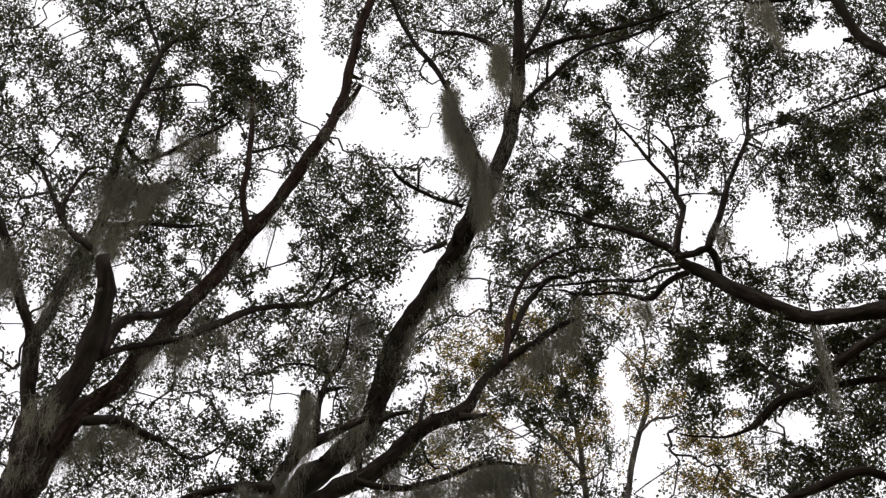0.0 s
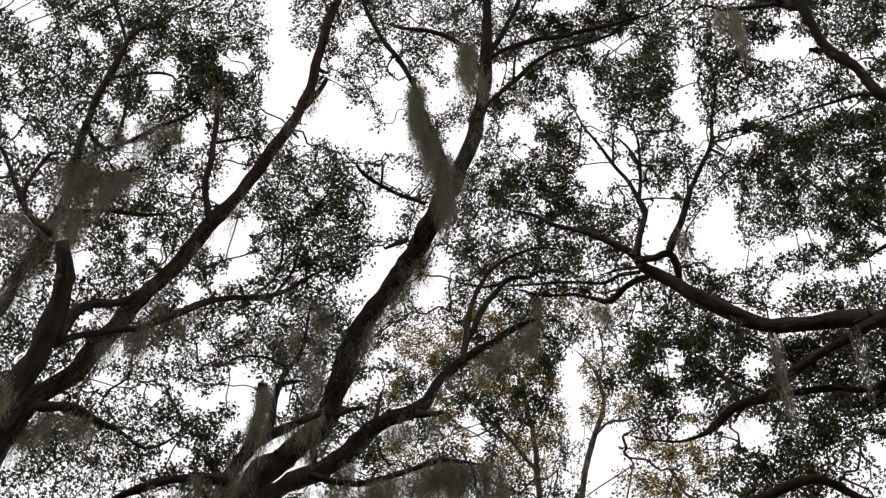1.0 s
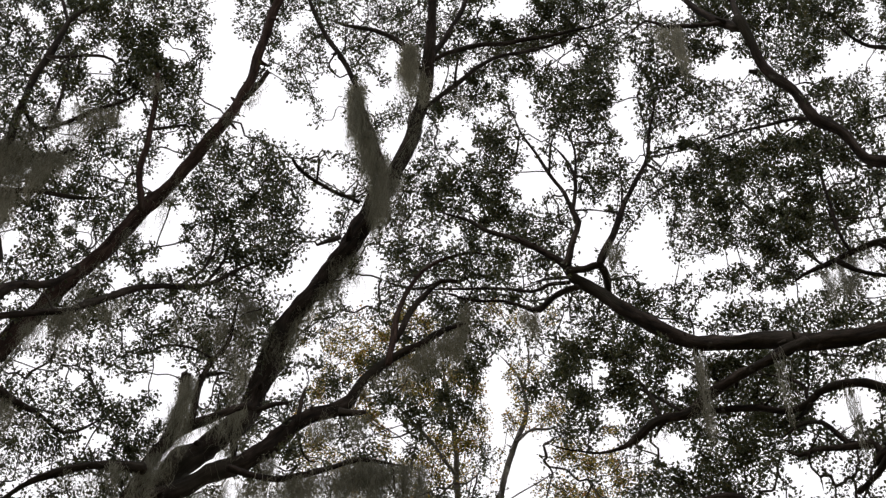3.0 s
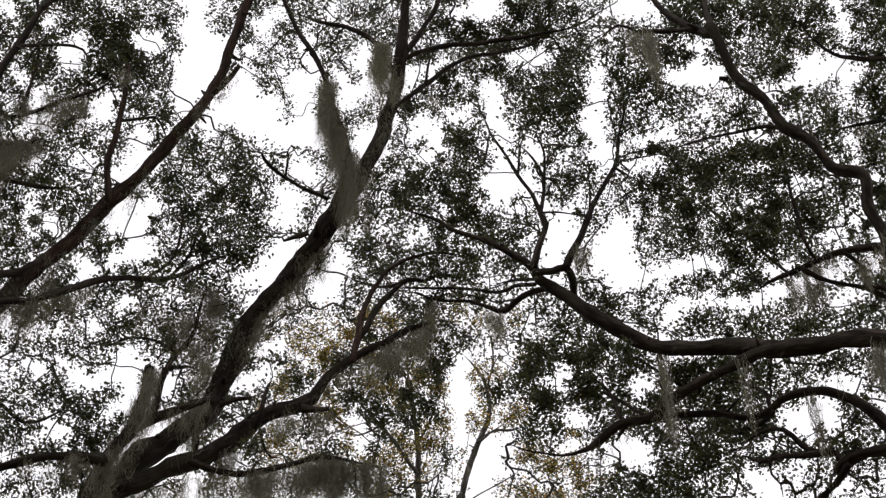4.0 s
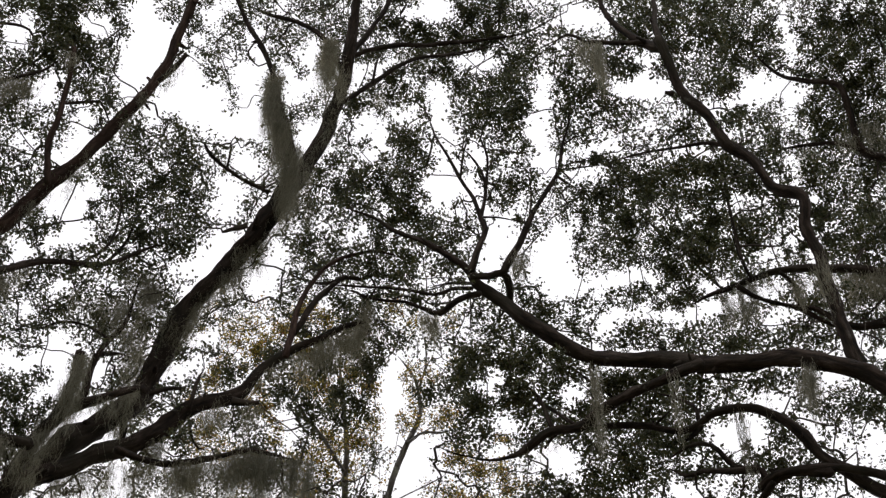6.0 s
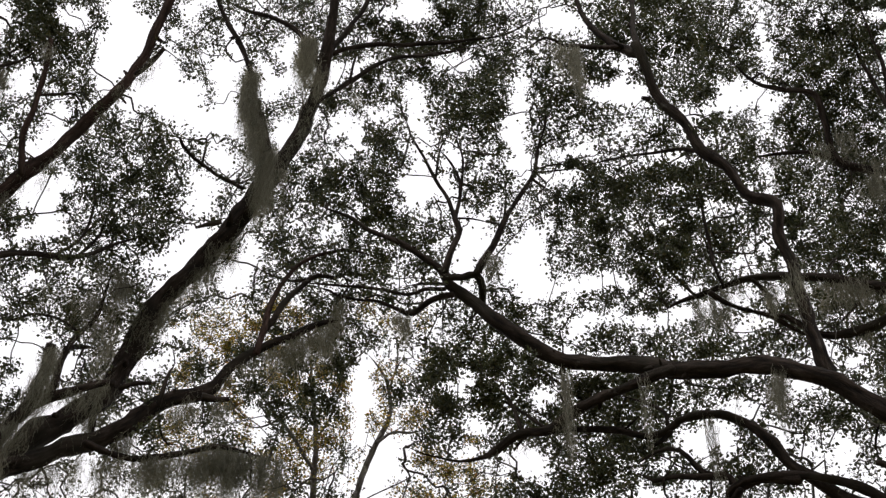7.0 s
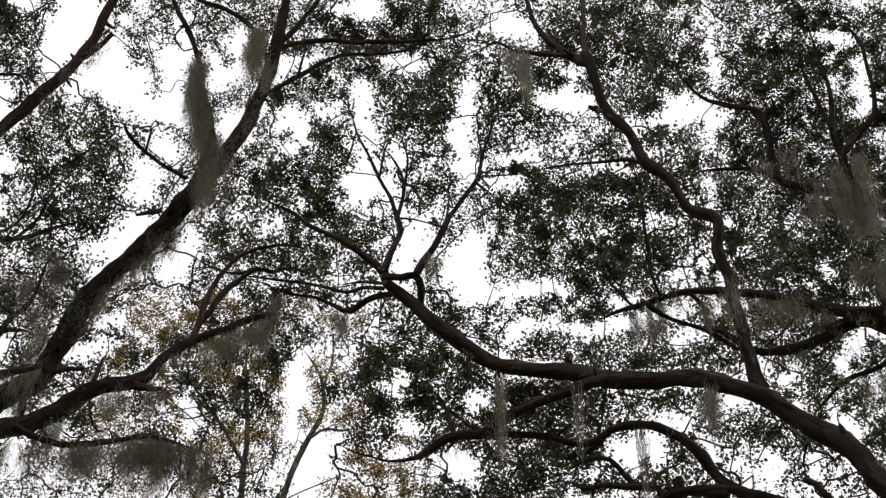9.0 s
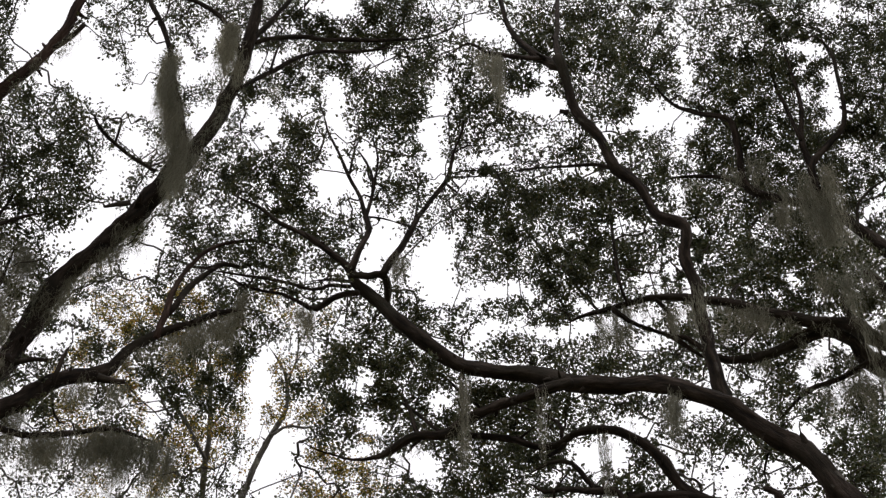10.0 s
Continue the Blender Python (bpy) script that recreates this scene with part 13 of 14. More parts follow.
slim.clumps([(1.14, 15.44, 17.97, 0.23, 900), (0.91, 16.57, 19.37, 0.23, 900), (1.51, 15.80, 18.73, 0.25, 900), (0.91, 16.07, 17.39, 0.19, 71), (0.35, 15.01, 20.06, 0.21, 348), (0.66, 15.98, 17.49, 0.22, 139), (0.79, 16.31, 20.76, 0.23, 900), (0.90, 15.63, 19.09, 0.23, 900), (0.76, 14.73, 20.91, 0.17, 237), (0.28, 14.86, 20.97, 0.23, 301), (1.14, 15.44, 18.64, 0.18, 582), (-0.04, 15.04, 21.56, 0.21, 564), (0.37, 16.49, 21.13, 0.17, 327), (0.55, 15.54, 19.62, 0.14, 94), (1.42, 16.16, 19.52, 0.16, 280), (0.50, 15.19, 17.99, 0.14, 119), (-0.03, 16.25, 19.60, 0.12, 32), (0.26, 16.45, 18.43, 0.12, 105), (1.83, 15.74, 18.75, 0.12, 164)])
slim.clumps([(1.25, 15.75, 17.96, 0.12, 75), (1.11, 16.07, 17.37, 0.12, 11), (0.72, 15.80, 17.67, 0.12, 33), (0.02, 16.11, 19.72, 0.10, 31), (0.27, 15.18, 19.91, 0.12, 181), (0.16, 15.00, 19.07, 0.11, 231), (0.59, 15.53, 20.61, 0.11, 138), (0.33, 15.00, 19.07, 0.09, 84), (1.06, 16.09, 17.63, 0.12, 31), (0.79, 15.26, 20.65, 0.10, 101), (1.41, 15.40, 19.27, 0.07, 134), (0.42, 15.71, 19.69, 0.07, 38), (1.26, 16.23, 17.48, 0.07, 11), (0.49, 14.75, 18.95, 0.07, 29), (0.92, 15.50, 17.95, 0.07, 8), (0.08, 16.51, 18.37, 0.07, 6), (0.15, 15.99, 21.18, 0.07, 67), (0.21, 15.84, 21.31, 0.07, 35), (0.14, 15.70, 19.70, 0.06, 22)])
slim.clumps([(1.49, 15.26, 19.06, 0.06, 88), (1.57, 15.36, 18.98, 0.06, 15)])
slim.finish()

# ---- Spanish moss on the limbs ----
drape(-2.13, 7.61, 11.00, 0.07, 0.61, 69, (0.985, 0.11, 0.134))
drape(-2.18, 7.73, 10.89, 0.09, 0.54, 45, (0.687, -0.471, 0.553))
drape(-2.27, 7.85, 10.77, 0.20, 0.54, 27, (0.722, -0.427, 0.545))
drape(-1.74, 7.77, 12.06, 0.07, 0.58, 69, (0.991, 0.08, 0.105))
drape(-0.75, 8.58, 11.17, 0.16, 0.64, 103, (0.998, 0.04, 0.042))
drape(-0.90, 8.51, 11.09, 0.16, 0.64, 103, (0.997, 0.048, 0.052))
drape(2.90, 7.05, 11.61, 0.06, 0.84, 29, (0.973, -0.132, -0.189))
drape(4.40, 8.02, 14.83, 0.20, 1.07, 114, (0.953, -0.258, -0.16))
drape(4.62, 8.20, 14.51, 0.30, 1.24, 69, (0.948, -0.269, -0.169))
drape(4.52, 7.46, 13.04, 0.27, 1.04, 69, (0.941, -0.284, -0.186))
drape(4.11, 8.00, 15.21, 0.16, 0.81, 80, (0.958, -0.246, -0.145))
drape(-3.83, 6.41, 11.06, 0.11, 0.47, 42, (0.94, 0.284, 0.188))
drape(-3.35, 6.47, 12.35, 0.17, 0.86, 138, (0.957, 0.246, 0.151))
drape(-1.06, 7.20, 14.16, 0.07, 1.21, 69, (0.997, 0.037, 0.063))
drape(-1.04, 7.22, 14.10, 0.06, 0.88, 172, (0.997, 0.037, 0.062))
drape(-1.01, 7.28, 13.93, 0.07, 0.95, 252, (0.998, 0.037, 0.06))
drape(-0.94, 7.35, 13.74, 0.08, 1.26, 379, (0.998, 0.035, 0.056))
drape(-0.87, 7.45, 13.52, 0.09, 1.17, 368, (0.998, 0.034, 0.052))
drape(-0.81, 7.55, 13.26, 0.12, 0.93, 276, (0.998, 0.033, 0.048))
drape(-0.60, 7.03, 14.56, 0.08, 1.06, 379, (0.999, 0.021, 0.035))
drape(-0.53, 7.18, 14.31, 0.09, 0.89, 103, (0.999, 0.019, 0.031))
drape(-1.71, 6.65, 13.43, 0.11, 0.46, 20, (0.706, -0.569, 0.422))
drape(-0.80, 7.81, 13.38, 0.18, 0.71, 126, (0.998, 0.032, 0.047))
drape(-1.05, 7.92, 13.00, 0.18, 0.77, 62, (0.705, -0.55, 0.448))
drape(-1.15, 7.98, 12.81, 0.18, 0.61, 92, (0.704, -0.542, 0.459))
drape(-1.36, 8.03, 12.55, 0.22, 0.68, 138, (0.738, -0.497, 0.456))
drape(-1.51, 8.10, 12.31, 0.21, 0.67, 138, (0.7, -0.519, 0.491))
drape(-1.80, 7.75, 12.07, 0.17, 0.73, 126, (0.991, 0.082, 0.109))
drape(-1.94, 7.76, 11.90, 0.12, 0.65, 92, (0.989, 0.091, 0.118))
drape(-1.93, 8.37, 12.05, 0.17, 0.83, 126, (0.99, 0.09, 0.111))
drape(-1.92, 7.99, 11.24, 0.24, 0.77, 101, (0.988, 0.098, 0.116))
drape(-2.12, 7.79, 11.25, 0.12, 0.70, 103, (0.986, 0.107, 0.13))
drape(-2.18, 7.82, 10.71, 0.23, 0.61, 43, (0.761, -0.39, 0.518))
drape(-2.32, 7.88, 10.49, 0.23, 0.54, 57, (0.981, 0.128, 0.143))
drape(-1.92, 8.54, 11.49, 0.29, 0.59, 73, (0.846, -0.312, 0.433))
drape(-1.56, 8.34, 11.11, 0.28, 0.57, 131, (0.887, -0.266, 0.378))
drape(-1.28, 8.35, 11.38, 0.25, 0.50, 103, (0.995, 0.065, 0.075))
drape(-1.01, 8.11, 11.16, 0.12, 0.56, 92, (0.997, 0.053, 0.06))
drape(-0.96, 8.46, 11.05, 0.24, 0.60, 218, (0.997, 0.051, 0.055))
drape(-1.56, 8.21, 10.62, 0.35, 0.51, 156, (0.992, 0.086, 0.093))
drape(-1.24, 8.35, 10.86, 0.32, 0.56, 218, (0.995, 0.067, 0.072))
drape(-0.79, 8.57, 11.14, 0.25, 0.64, 206, (0.998, 0.042, 0.045))
drape(-1.41, 8.26, 10.71, 0.24, 0.65, 138, (0.993, 0.078, 0.084))
drape(-1.83, 8.05, 10.46, 0.23, 0.60, 84, (0.989, 0.103, 0.111))
drape(-1.09, 8.40, 10.96, 0.20, 0.70, 138, (0.996, 0.059, 0.063))
drape(-0.61, 8.29, 12.06, 0.34, 0.52, 92, (0.894, -0.324, 0.309))
drape(-0.44, 8.27, 12.18, 0.34, 0.67, 103, (0.928, -0.273, 0.252))
drape(-0.32, 8.28, 12.28, 0.26, 0.75, 86, (0.958, -0.212, 0.193))
drape(-0.21, 8.27, 12.35, 0.13, 0.53, 92, (1, 0.011, 0.012))
drape(-2.47, 7.96, 10.26, 0.31, 0.40, 57, (0.979, 0.14, 0.15))
drape(-2.78, 7.87, 10.41, 0.27, 0.40, 61, (0.973, 0.153, 0.17))
drape(-2.10, 8.26, 10.61, 0.35, 0.48, 138, (0.986, 0.115, 0.124))
drape(0.28, 8.07, 12.21, 0.05, 0.59, 57, (1, -0.012, -0.017))
drape(0.91, 7.61, 12.39, 0.06, 0.44, 35, (0.998, -0.038, -0.057))
drape(1.34, 6.33, 13.38, 0.07, 0.75, 69, (0.995, -0.046, -0.088))
drape(1.43, 6.31, 13.31, 0.03, 1.56, 138, (0.994, -0.05, -0.095))
drape(2.80, 8.92, 13.71, 0.08, 0.68, 52, (0.983, -0.108, -0.148))
drape(2.88, 8.74, 13.46, 0.19, 0.58, 103, (0.981, -0.113, -0.155))
drape(3.25, 8.55, 13.52, 0.19, 0.50, 92, (0.976, -0.125, -0.176))
drape(3.10, 8.63, 13.71, 0.14, 0.51, 31, (0.979, -0.117, -0.167))
drape(3.58, 8.48, 15.25, 0.07, 0.73, 20, (0.976, -0.114, -0.185))
drape(1.41, 7.92, 11.45, 0.03, 1.20, 46, (0.994, -0.069, -0.087))
drape(2.39, 7.87, 11.00, 0.03, 1.04, 31, (0.981, -0.122, -0.148))
drape(2.71, 7.45, 10.86, 0.06, 0.61, 34, (0.975, -0.138, -0.174))
drape(2.50, 7.52, 10.95, 0.05, 0.41, 5, (0.979, -0.127, -0.16))
drape(-0.23, 7.38, 14.29, 0.07, 0.33, 34, (1, 0.009, 0.013))
drape(1.48, 8.44, 11.43, 0.12, 0.36, 69, (0.994, -0.073, -0.087))
drape(-3.38, 6.54, 11.85, 0.20, 0.98, 264, (0.955, 0.253, 0.153))
drape(-3.25, 6.57, 12.30, 0.25, 0.79, 322, (0.96, 0.242, 0.142))
drape(-3.10, 6.64, 12.45, 0.21, 0.73, 252, (0.963, 0.235, 0.131))
drape(-3.51, 6.62, 11.54, 0.16, 0.62, 126, (0.951, 0.263, 0.161))
drape(-3.86, 6.33, 11.15, 0.19, 0.54, 138, (0.939, 0.284, 0.192))
drape(-3.62, 6.61, 11.16, 0.15, 0.61, 114, (0.947, 0.273, 0.169))
drape(-3.33, 6.50, 12.67, 0.17, 0.81, 161, (0.959, 0.241, 0.147))
drape(-3.00, 6.69, 12.97, 0.22, 0.68, 86, (0.966, 0.226, 0.122))
drape(-2.85, 6.69, 13.15, 0.17, 0.53, 92, (0.969, 0.219, 0.112))
drape(-3.49, 6.64, 10.14, 0.18, 0.76, 149, (0.944, 0.285, 0.165))
drape(-3.64, 6.84, 9.82, 0.22, 0.56, 149, (0.94, 0.297, 0.168))
drape(-3.65, 7.48, 10.75, 0.24, 0.75, 172, (0.948, 0.279, 0.15))
drape(-3.32, 7.17, 10.42, 0.23, 0.53, 126, (0.953, 0.269, 0.14))
drape(-3.22, 7.43, 10.59, 0.15, 0.40, 69, (0.957, 0.26, 0.128))
drape(-3.03, 7.07, 11.02, 0.23, 0.40, 78, (0.961, 0.248, 0.124))
drape(-2.88, 7.17, 11.20, 0.20, 0.61, 114, (0.965, 0.238, 0.112))
drape(-2.69, 7.25, 11.44, 0.12, 0.42, 57, (0.969, 0.226, 0.098))
drape(-3.70, 6.44, 11.75, 0.20, 0.63, 138, (0.947, 0.268, 0.175))
drape(-3.48, 6.58, 11.69, 0.20, 0.63, 138, (0.952, 0.26, 0.159))
drape(-3.87, 6.23, 11.34, 0.16, 0.61, 103, (0.94, 0.281, 0.194))
drape(-2.48, 7.34, 12.60, 0.06, 0.30, 5, (0.975, 0.208, 0.081))
drape(-2.98, 7.41, 11.91, 0.21, 0.43, 92, (0.966, 0.234, 0.111))
drape(4.55, 7.99, 14.91, 0.21, 1.53, 126, (0.95, -0.262, -0.168))
drape(4.70, 8.04, 14.61, 0.25, 1.60, 138, (0.947, -0.27, -0.175))
drape(4.95, 8.15, 14.54, 0.36, 1.34, 126, (0.942, -0.279, -0.185))
drape(4.31, 8.20, 14.81, 0.15, 0.72, 92, (0.955, -0.256, -0.153))
drape(2.94, 6.99, 11.67, 0.06, 0.77, 29, (0.964, -0.24, -0.115))
drape(3.81, 8.39, 13.44, 0.24, 0.50, 92, (0.959, -0.252, -0.13))
drape(4.66, 8.46, 12.73, 0.28, 0.57, 87, (0.825, -0.559, 0.079))
drape(4.51, 8.60, 12.72, 0.14, 0.74, 92, (0.944, -0.287, -0.162))
drape(4.80, 8.31, 12.71, 0.19, 0.81, 114, (0.937, -0.298, -0.182))
drape(2.74, 7.38, 10.88, 0.04, 0.68, 46, (0.967, -0.237, -0.097))
drape(4.21, 8.48, 14.67, 0.15, 0.72, 69, (0.957, -0.254, -0.143))
drape(4.81, 8.00, 12.97, 0.19, 0.98, 149, (0.937, -0.295, -0.188))
drape(3.92, 8.12, 15.16, 0.16, 0.54, 69, (0.961, -0.24, -0.134))
drape(4.02, 8.35, 13.31, 0.14, 0.50, 69, (0.955, -0.261, -0.141))
drape(4.44, 8.41, 13.13, 0.24, 0.33, 21, (0.947, -0.279, -0.161))
drape(-1.91, 8.34, 11.27, 0.14, 0.40, 34, (0.592, -0.549, 0.59))
drape(-1.77, 7.86, 10.97, 0.14, 0.34, 22, (0.593, -0.558, 0.58))
drape(-1.81, 8.28, 11.55, 0.15, 0.35, 19, (0.594, -0.561, 0.576))
drape(-1.68, 8.25, 11.79, 0.15, 0.32, 35, (0.519, -0.62, 0.588))
drape(-1.63, 8.20, 11.97, 0.15, 0.30, 25, (0.521, -0.628, 0.578))
drape(-1.56, 8.13, 12.15, 0.15, 0.42, 34, (0.522, -0.636, 0.568))
drape(-1.49, 8.08, 12.33, 0.15, 0.48, 24, (0.669, -0.546, 0.504))
drape(-1.45, 8.06, 12.45, 0.15, 0.26, 25, (0.67, -0.551, 0.498))
drape(-1.29, 8.05, 12.64, 0.15, 0.34, 44, (0.671, -0.559, 0.486))
drape(-1.22, 8.00, 12.73, 0.15, 0.45, 24, (0.672, -0.564, 0.479))
drape(-1.15, 7.97, 12.86, 0.15, 0.47, 32, (0.673, -0.569, 0.472))
drape(-1.05, 7.93, 12.99, 0.16, 0.52, 21, (0.562, -0.653, 0.507))
drape(-1.02, 7.88, 13.12, 0.16, 0.34, 31, (0.562, -0.658, 0.5))
drape(-0.92, 7.86, 13.26, 0.16, 0.45, 29, (0.563, -0.664, 0.492))
drape(-0.80, 7.57, 13.20, 0.16, 0.38, 27, (0.564, -0.673, 0.478))
drape(-1.70, 8.34, 10.99, 0.15, 0.44, 15, (0.838, -0.324, 0.44))
drape(-1.60, 8.34, 11.11, 0.15, 0.34, 10, (0.839, -0.331, 0.432))
drape(-1.42, 8.31, 11.29, 0.15, 0.21, 25, (0.841, -0.344, 0.418))
drape(-1.32, 8.32, 11.40, 0.15, 0.24, 31, (0.856, -0.332, 0.396))
drape(-1.18, 8.31, 11.52, 0.15, 0.40, 28, (0.857, -0.34, 0.386))
drape(-1.05, 8.32, 11.68, 0.16, 0.35, 26, (0.858, -0.348, 0.377))
drape(-0.94, 8.29, 11.77, 0.16, 0.19, 33, (0.863, -0.35, 0.365))
drape(-0.82, 8.30, 11.86, 0.16, 0.40, 28, (0.863, -0.356, 0.357))
drape(-0.65, 8.30, 12.02, 0.16, 0.24, 19, (0.864, -0.366, 0.345))
drape(-0.52, 8.29, 12.14, 0.16, 0.33, 22, (0.865, -0.373, 0.336))
drape(-0.38, 8.26, 12.23, 0.16, 0.32, 34, (0.865, -0.381, 0.327))
drape(-1.65, 8.12, 10.57, 0.15, 0.42, 18, (0.99, 0.057, 0.13))
drape(-1.47, 8.24, 10.72, 0.16, 0.35, 20, (0.992, 0.046, 0.118))
drape(-1.37, 8.27, 10.76, 0.16, 0.43, 28, (0.993, 0.04, 0.112))
drape(-1.17, 8.38, 10.89, 0.16, 0.40, 23, (0.995, 0.039, 0.091))
drape(-1.04, 8.44, 10.97, 0.16, 0.30, 26, (0.996, 0.031, 0.083))
drape(-0.93, 8.51, 11.05, 0.16, 0.34, 28, (0.997, 0.025, 0.076))
drape(-0.79, 7.71, 13.57, 0.17, 0.53, 36, (0.531, -0.696, 0.483))
drape(-0.74, 7.63, 13.71, 0.17, 0.43, 33, (0.532, -0.701, 0.475))
drape(-0.65, 7.53, 13.91, 0.17, 0.62, 27, (0.533, -0.709, 0.462))
drape(-0.59, 7.47, 14.08, 0.17, 0.57, 19, (0.533, -0.715, 0.453))
drape(-0.54, 7.37, 14.23, 0.17, 0.56, 33, (0.534, -0.72, 0.443))
drape(-0.46, 7.28, 14.42, 0.18, 0.31, 21, (0.534, -0.727, 0.432))
drape(-0.44, 7.25, 14.70, 0.18, 0.50, 17, (0.535, -0.732, 0.423))
drape(1.46, 7.94, 11.05, 0.19, 0.27, 13, (0.853, -0.457, 0.252))
drape(1.37, 8.00, 11.04, 0.19, 0.27, 14, (0.854, -0.451, 0.259))
drape(1.18, 8.15, 11.00, 0.19, 0.21, 11, (0.856, -0.439, 0.274))
drape(1.00, 8.25, 10.99, 0.19, 0.34, 15, (0.857, -0.429, 0.285))
drape(2.91, 8.80, 13.72, 0.21, 0.28, 14, (0.958, -0.287, -0.022))
drape(3.15, 8.69, 13.66, 0.21, 0.29, 5, (0.954, -0.297, -0.035))
drape(3.40, 8.58, 13.59, 0.21, 0.42, 17, (0.95, -0.307, -0.05))
drape(3.58, 8.48, 13.53, 0.21, 0.43, 22, (0.947, -0.315, -0.06))
drape(-3.73, 6.65, 10.71, 0.14, 0.46, 20, (0.586, -0.521, 0.62))
drape(-3.63, 6.66, 10.96, 0.14, 0.39, 20, (0.592, -0.53, 0.607))
drape(-3.64, 6.63, 11.09, 0.14, 0.52, 28, (0.594, -0.534, 0.601))
drape(-3.60, 6.61, 11.34, 0.15, 0.37, 30, (0.598, -0.543, 0.589))
drape(-3.54, 6.61, 11.54, 0.15, 0.24, 28, (0.602, -0.549, 0.58))
drape(-3.49, 6.58, 11.74, 0.15, 0.38, 27, (0.605, -0.556, 0.57))
drape(-3.47, 6.54, 11.88, 0.15, 0.53, 29, (0.608, -0.561, 0.562))
drape(-3.42, 6.51, 12.13, 0.15, 0.34, 19, (0.611, -0.568, 0.55))
drape(-3.44, 6.48, 12.50, 0.16, 0.36, 35, (0.615, -0.577, 0.537))
drape(-3.36, 6.39, 12.56, 0.16, 0.22, 25, (0.618, -0.582, 0.529))
drape(-3.81, 7.46, 10.48, 0.15, 0.36, 32, (0.747, -0.315, 0.585))
drape(-3.68, 7.46, 10.70, 0.16, 0.33, 33, (0.753, -0.326, 0.572))
drape(-3.61, 7.46, 10.83, 0.16, 0.54, 30, (0.756, -0.333, 0.564))
drape(-3.49, 7.48, 11.03, 0.16, 0.23, 24, (0.76, -0.342, 0.552))
drape(-3.45, 7.46, 11.18, 0.16, 0.23, 24, (0.705, -0.414, 0.576))
drape(-3.34, 7.46, 11.29, 0.16, 0.53, 29, (0.708, -0.42, 0.568))
drape(-3.25, 7.47, 11.50, 0.16, 0.47, 15, (0.712, -0.429, 0.557))
drape(-3.14, 7.43, 11.68, 0.16, 0.39, 21, (0.715, -0.437, 0.545))
drape(-3.09, 7.39, 11.83, 0.16, 0.51, 32, (0.718, -0.443, 0.537))
drape(-3.00, 7.38, 11.98, 0.16, 0.25, 19, (0.725, -0.445, 0.525))
drape(-2.85, 7.35, 12.15, 0.17, 0.43, 24, (0.729, -0.453, 0.513))
drape(-2.76, 7.34, 12.34, 0.17, 0.46, 36, (0.732, -0.461, 0.503))
drape(-2.69, 7.32, 12.45, 0.17, 0.50, 22, (0.733, -0.466, 0.495))
drape(-3.01, 7.05, 11.09, 0.17, 0.33, 13, (0.954, 0.002, 0.301))
drape(-2.90, 7.13, 11.23, 0.17, 0.28, 27, (0.956, -0.005, 0.292))
drape(-2.80, 7.17, 11.33, 0.17, 0.16, 14, (0.959, -0.011, 0.284))
drape(-2.62, 7.26, 11.51, 0.18, 0.28, 28, (0.963, -0.021, 0.27))
drape(-2.54, 7.31, 11.63, 0.18, 0.39, 25, (0.964, -0.027, 0.263))
drape(-2.54, 7.26, 12.69, 0.19, 0.42, 26, (0.706, -0.508, 0.494))
drape(-2.42, 7.23, 12.82, 0.19, 0.39, 28, (0.708, -0.514, 0.484))
drape(-2.36, 7.18, 12.95, 0.19, 0.28, 24, (0.71, -0.519, 0.476))
drape(-2.27, 7.21, 13.33, 0.20, 0.19, 34, (0.713, -0.528, 0.462))
drape(-2.12, 7.08, 13.34, 0.19, 0.48, 29, (0.653, -0.591, 0.474))
drape(-2.02, 7.01, 13.49, 0.20, 0.25, 37, (0.655, -0.597, 0.463))
drape(-1.79, 6.76, 13.36, 0.19, 0.26, 19, (0.657, -0.606, 0.448))
drape(-3.23, 7.35, 10.57, 0.17, 0.51, 37, (0.804, 0.568, -0.177))
drape(-3.08, 7.64, 10.72, 0.17, 0.42, 23, (0.809, 0.555, -0.192))
drape(3.84, 8.39, 13.41, 0.21, 0.51, 20, (0.966, -0.112, -0.234))
drape(3.97, 8.35, 13.35, 0.21, 0.37, 25, (0.963, -0.117, -0.242))
drape(4.09, 8.32, 13.28, 0.21, 0.57, 24, (0.961, -0.122, -0.249))
drape(4.28, 8.26, 13.19, 0.21, 0.28, 37, (0.957, -0.13, -0.26))
drape(4.43, 8.21, 13.10, 0.21, 0.28, 28, (0.953, -0.137, -0.27))
drape(4.09, 8.70, 13.16, 0.21, 0.28, 36, (0.93, -0.364, -0.055))
drape(4.36, 8.56, 13.09, 0.21, 0.26, 14, (0.924, -0.376, -0.07))
drape(4.51, 8.48, 13.05, 0.21, 0.35, 16, (0.921, -0.383, -0.079))
drape(4.61, 8.41, 13.01, 0.21, 0.42, 31, (0.918, -0.387, -0.086))
drape(4.50, 8.13, 14.70, 0.20, 0.60, 21, (0.945, 0.002, -0.326))
drape(4.61, 8.11, 14.61, 0.20, 0.55, 39, (0.943, -0.002, -0.333))
drape(4.81, 8.09, 14.52, 0.20, 0.67, 44, (0.939, -0.009, -0.344))
drape(4.97, 8.02, 14.23, 0.20, 0.56, 42, (0.829, 0.264, -0.493))
drape(5.02, 8.04, 14.13, 0.20, 0.41, 30, (0.827, 0.26, -0.498))
drape(-0.7, 8.29, 12.01, 0.3, 0.38, 68, (1.0, 0.08, 0.0))
drape(-0.54, 8.28, 12.14, 0.31, 0.63, 81, (1.0, 0.06, 0.0))
drape(-0.38, 8.27, 12.26, 0.31, 0.68, 81, (1.0, 0.04, 0.0))
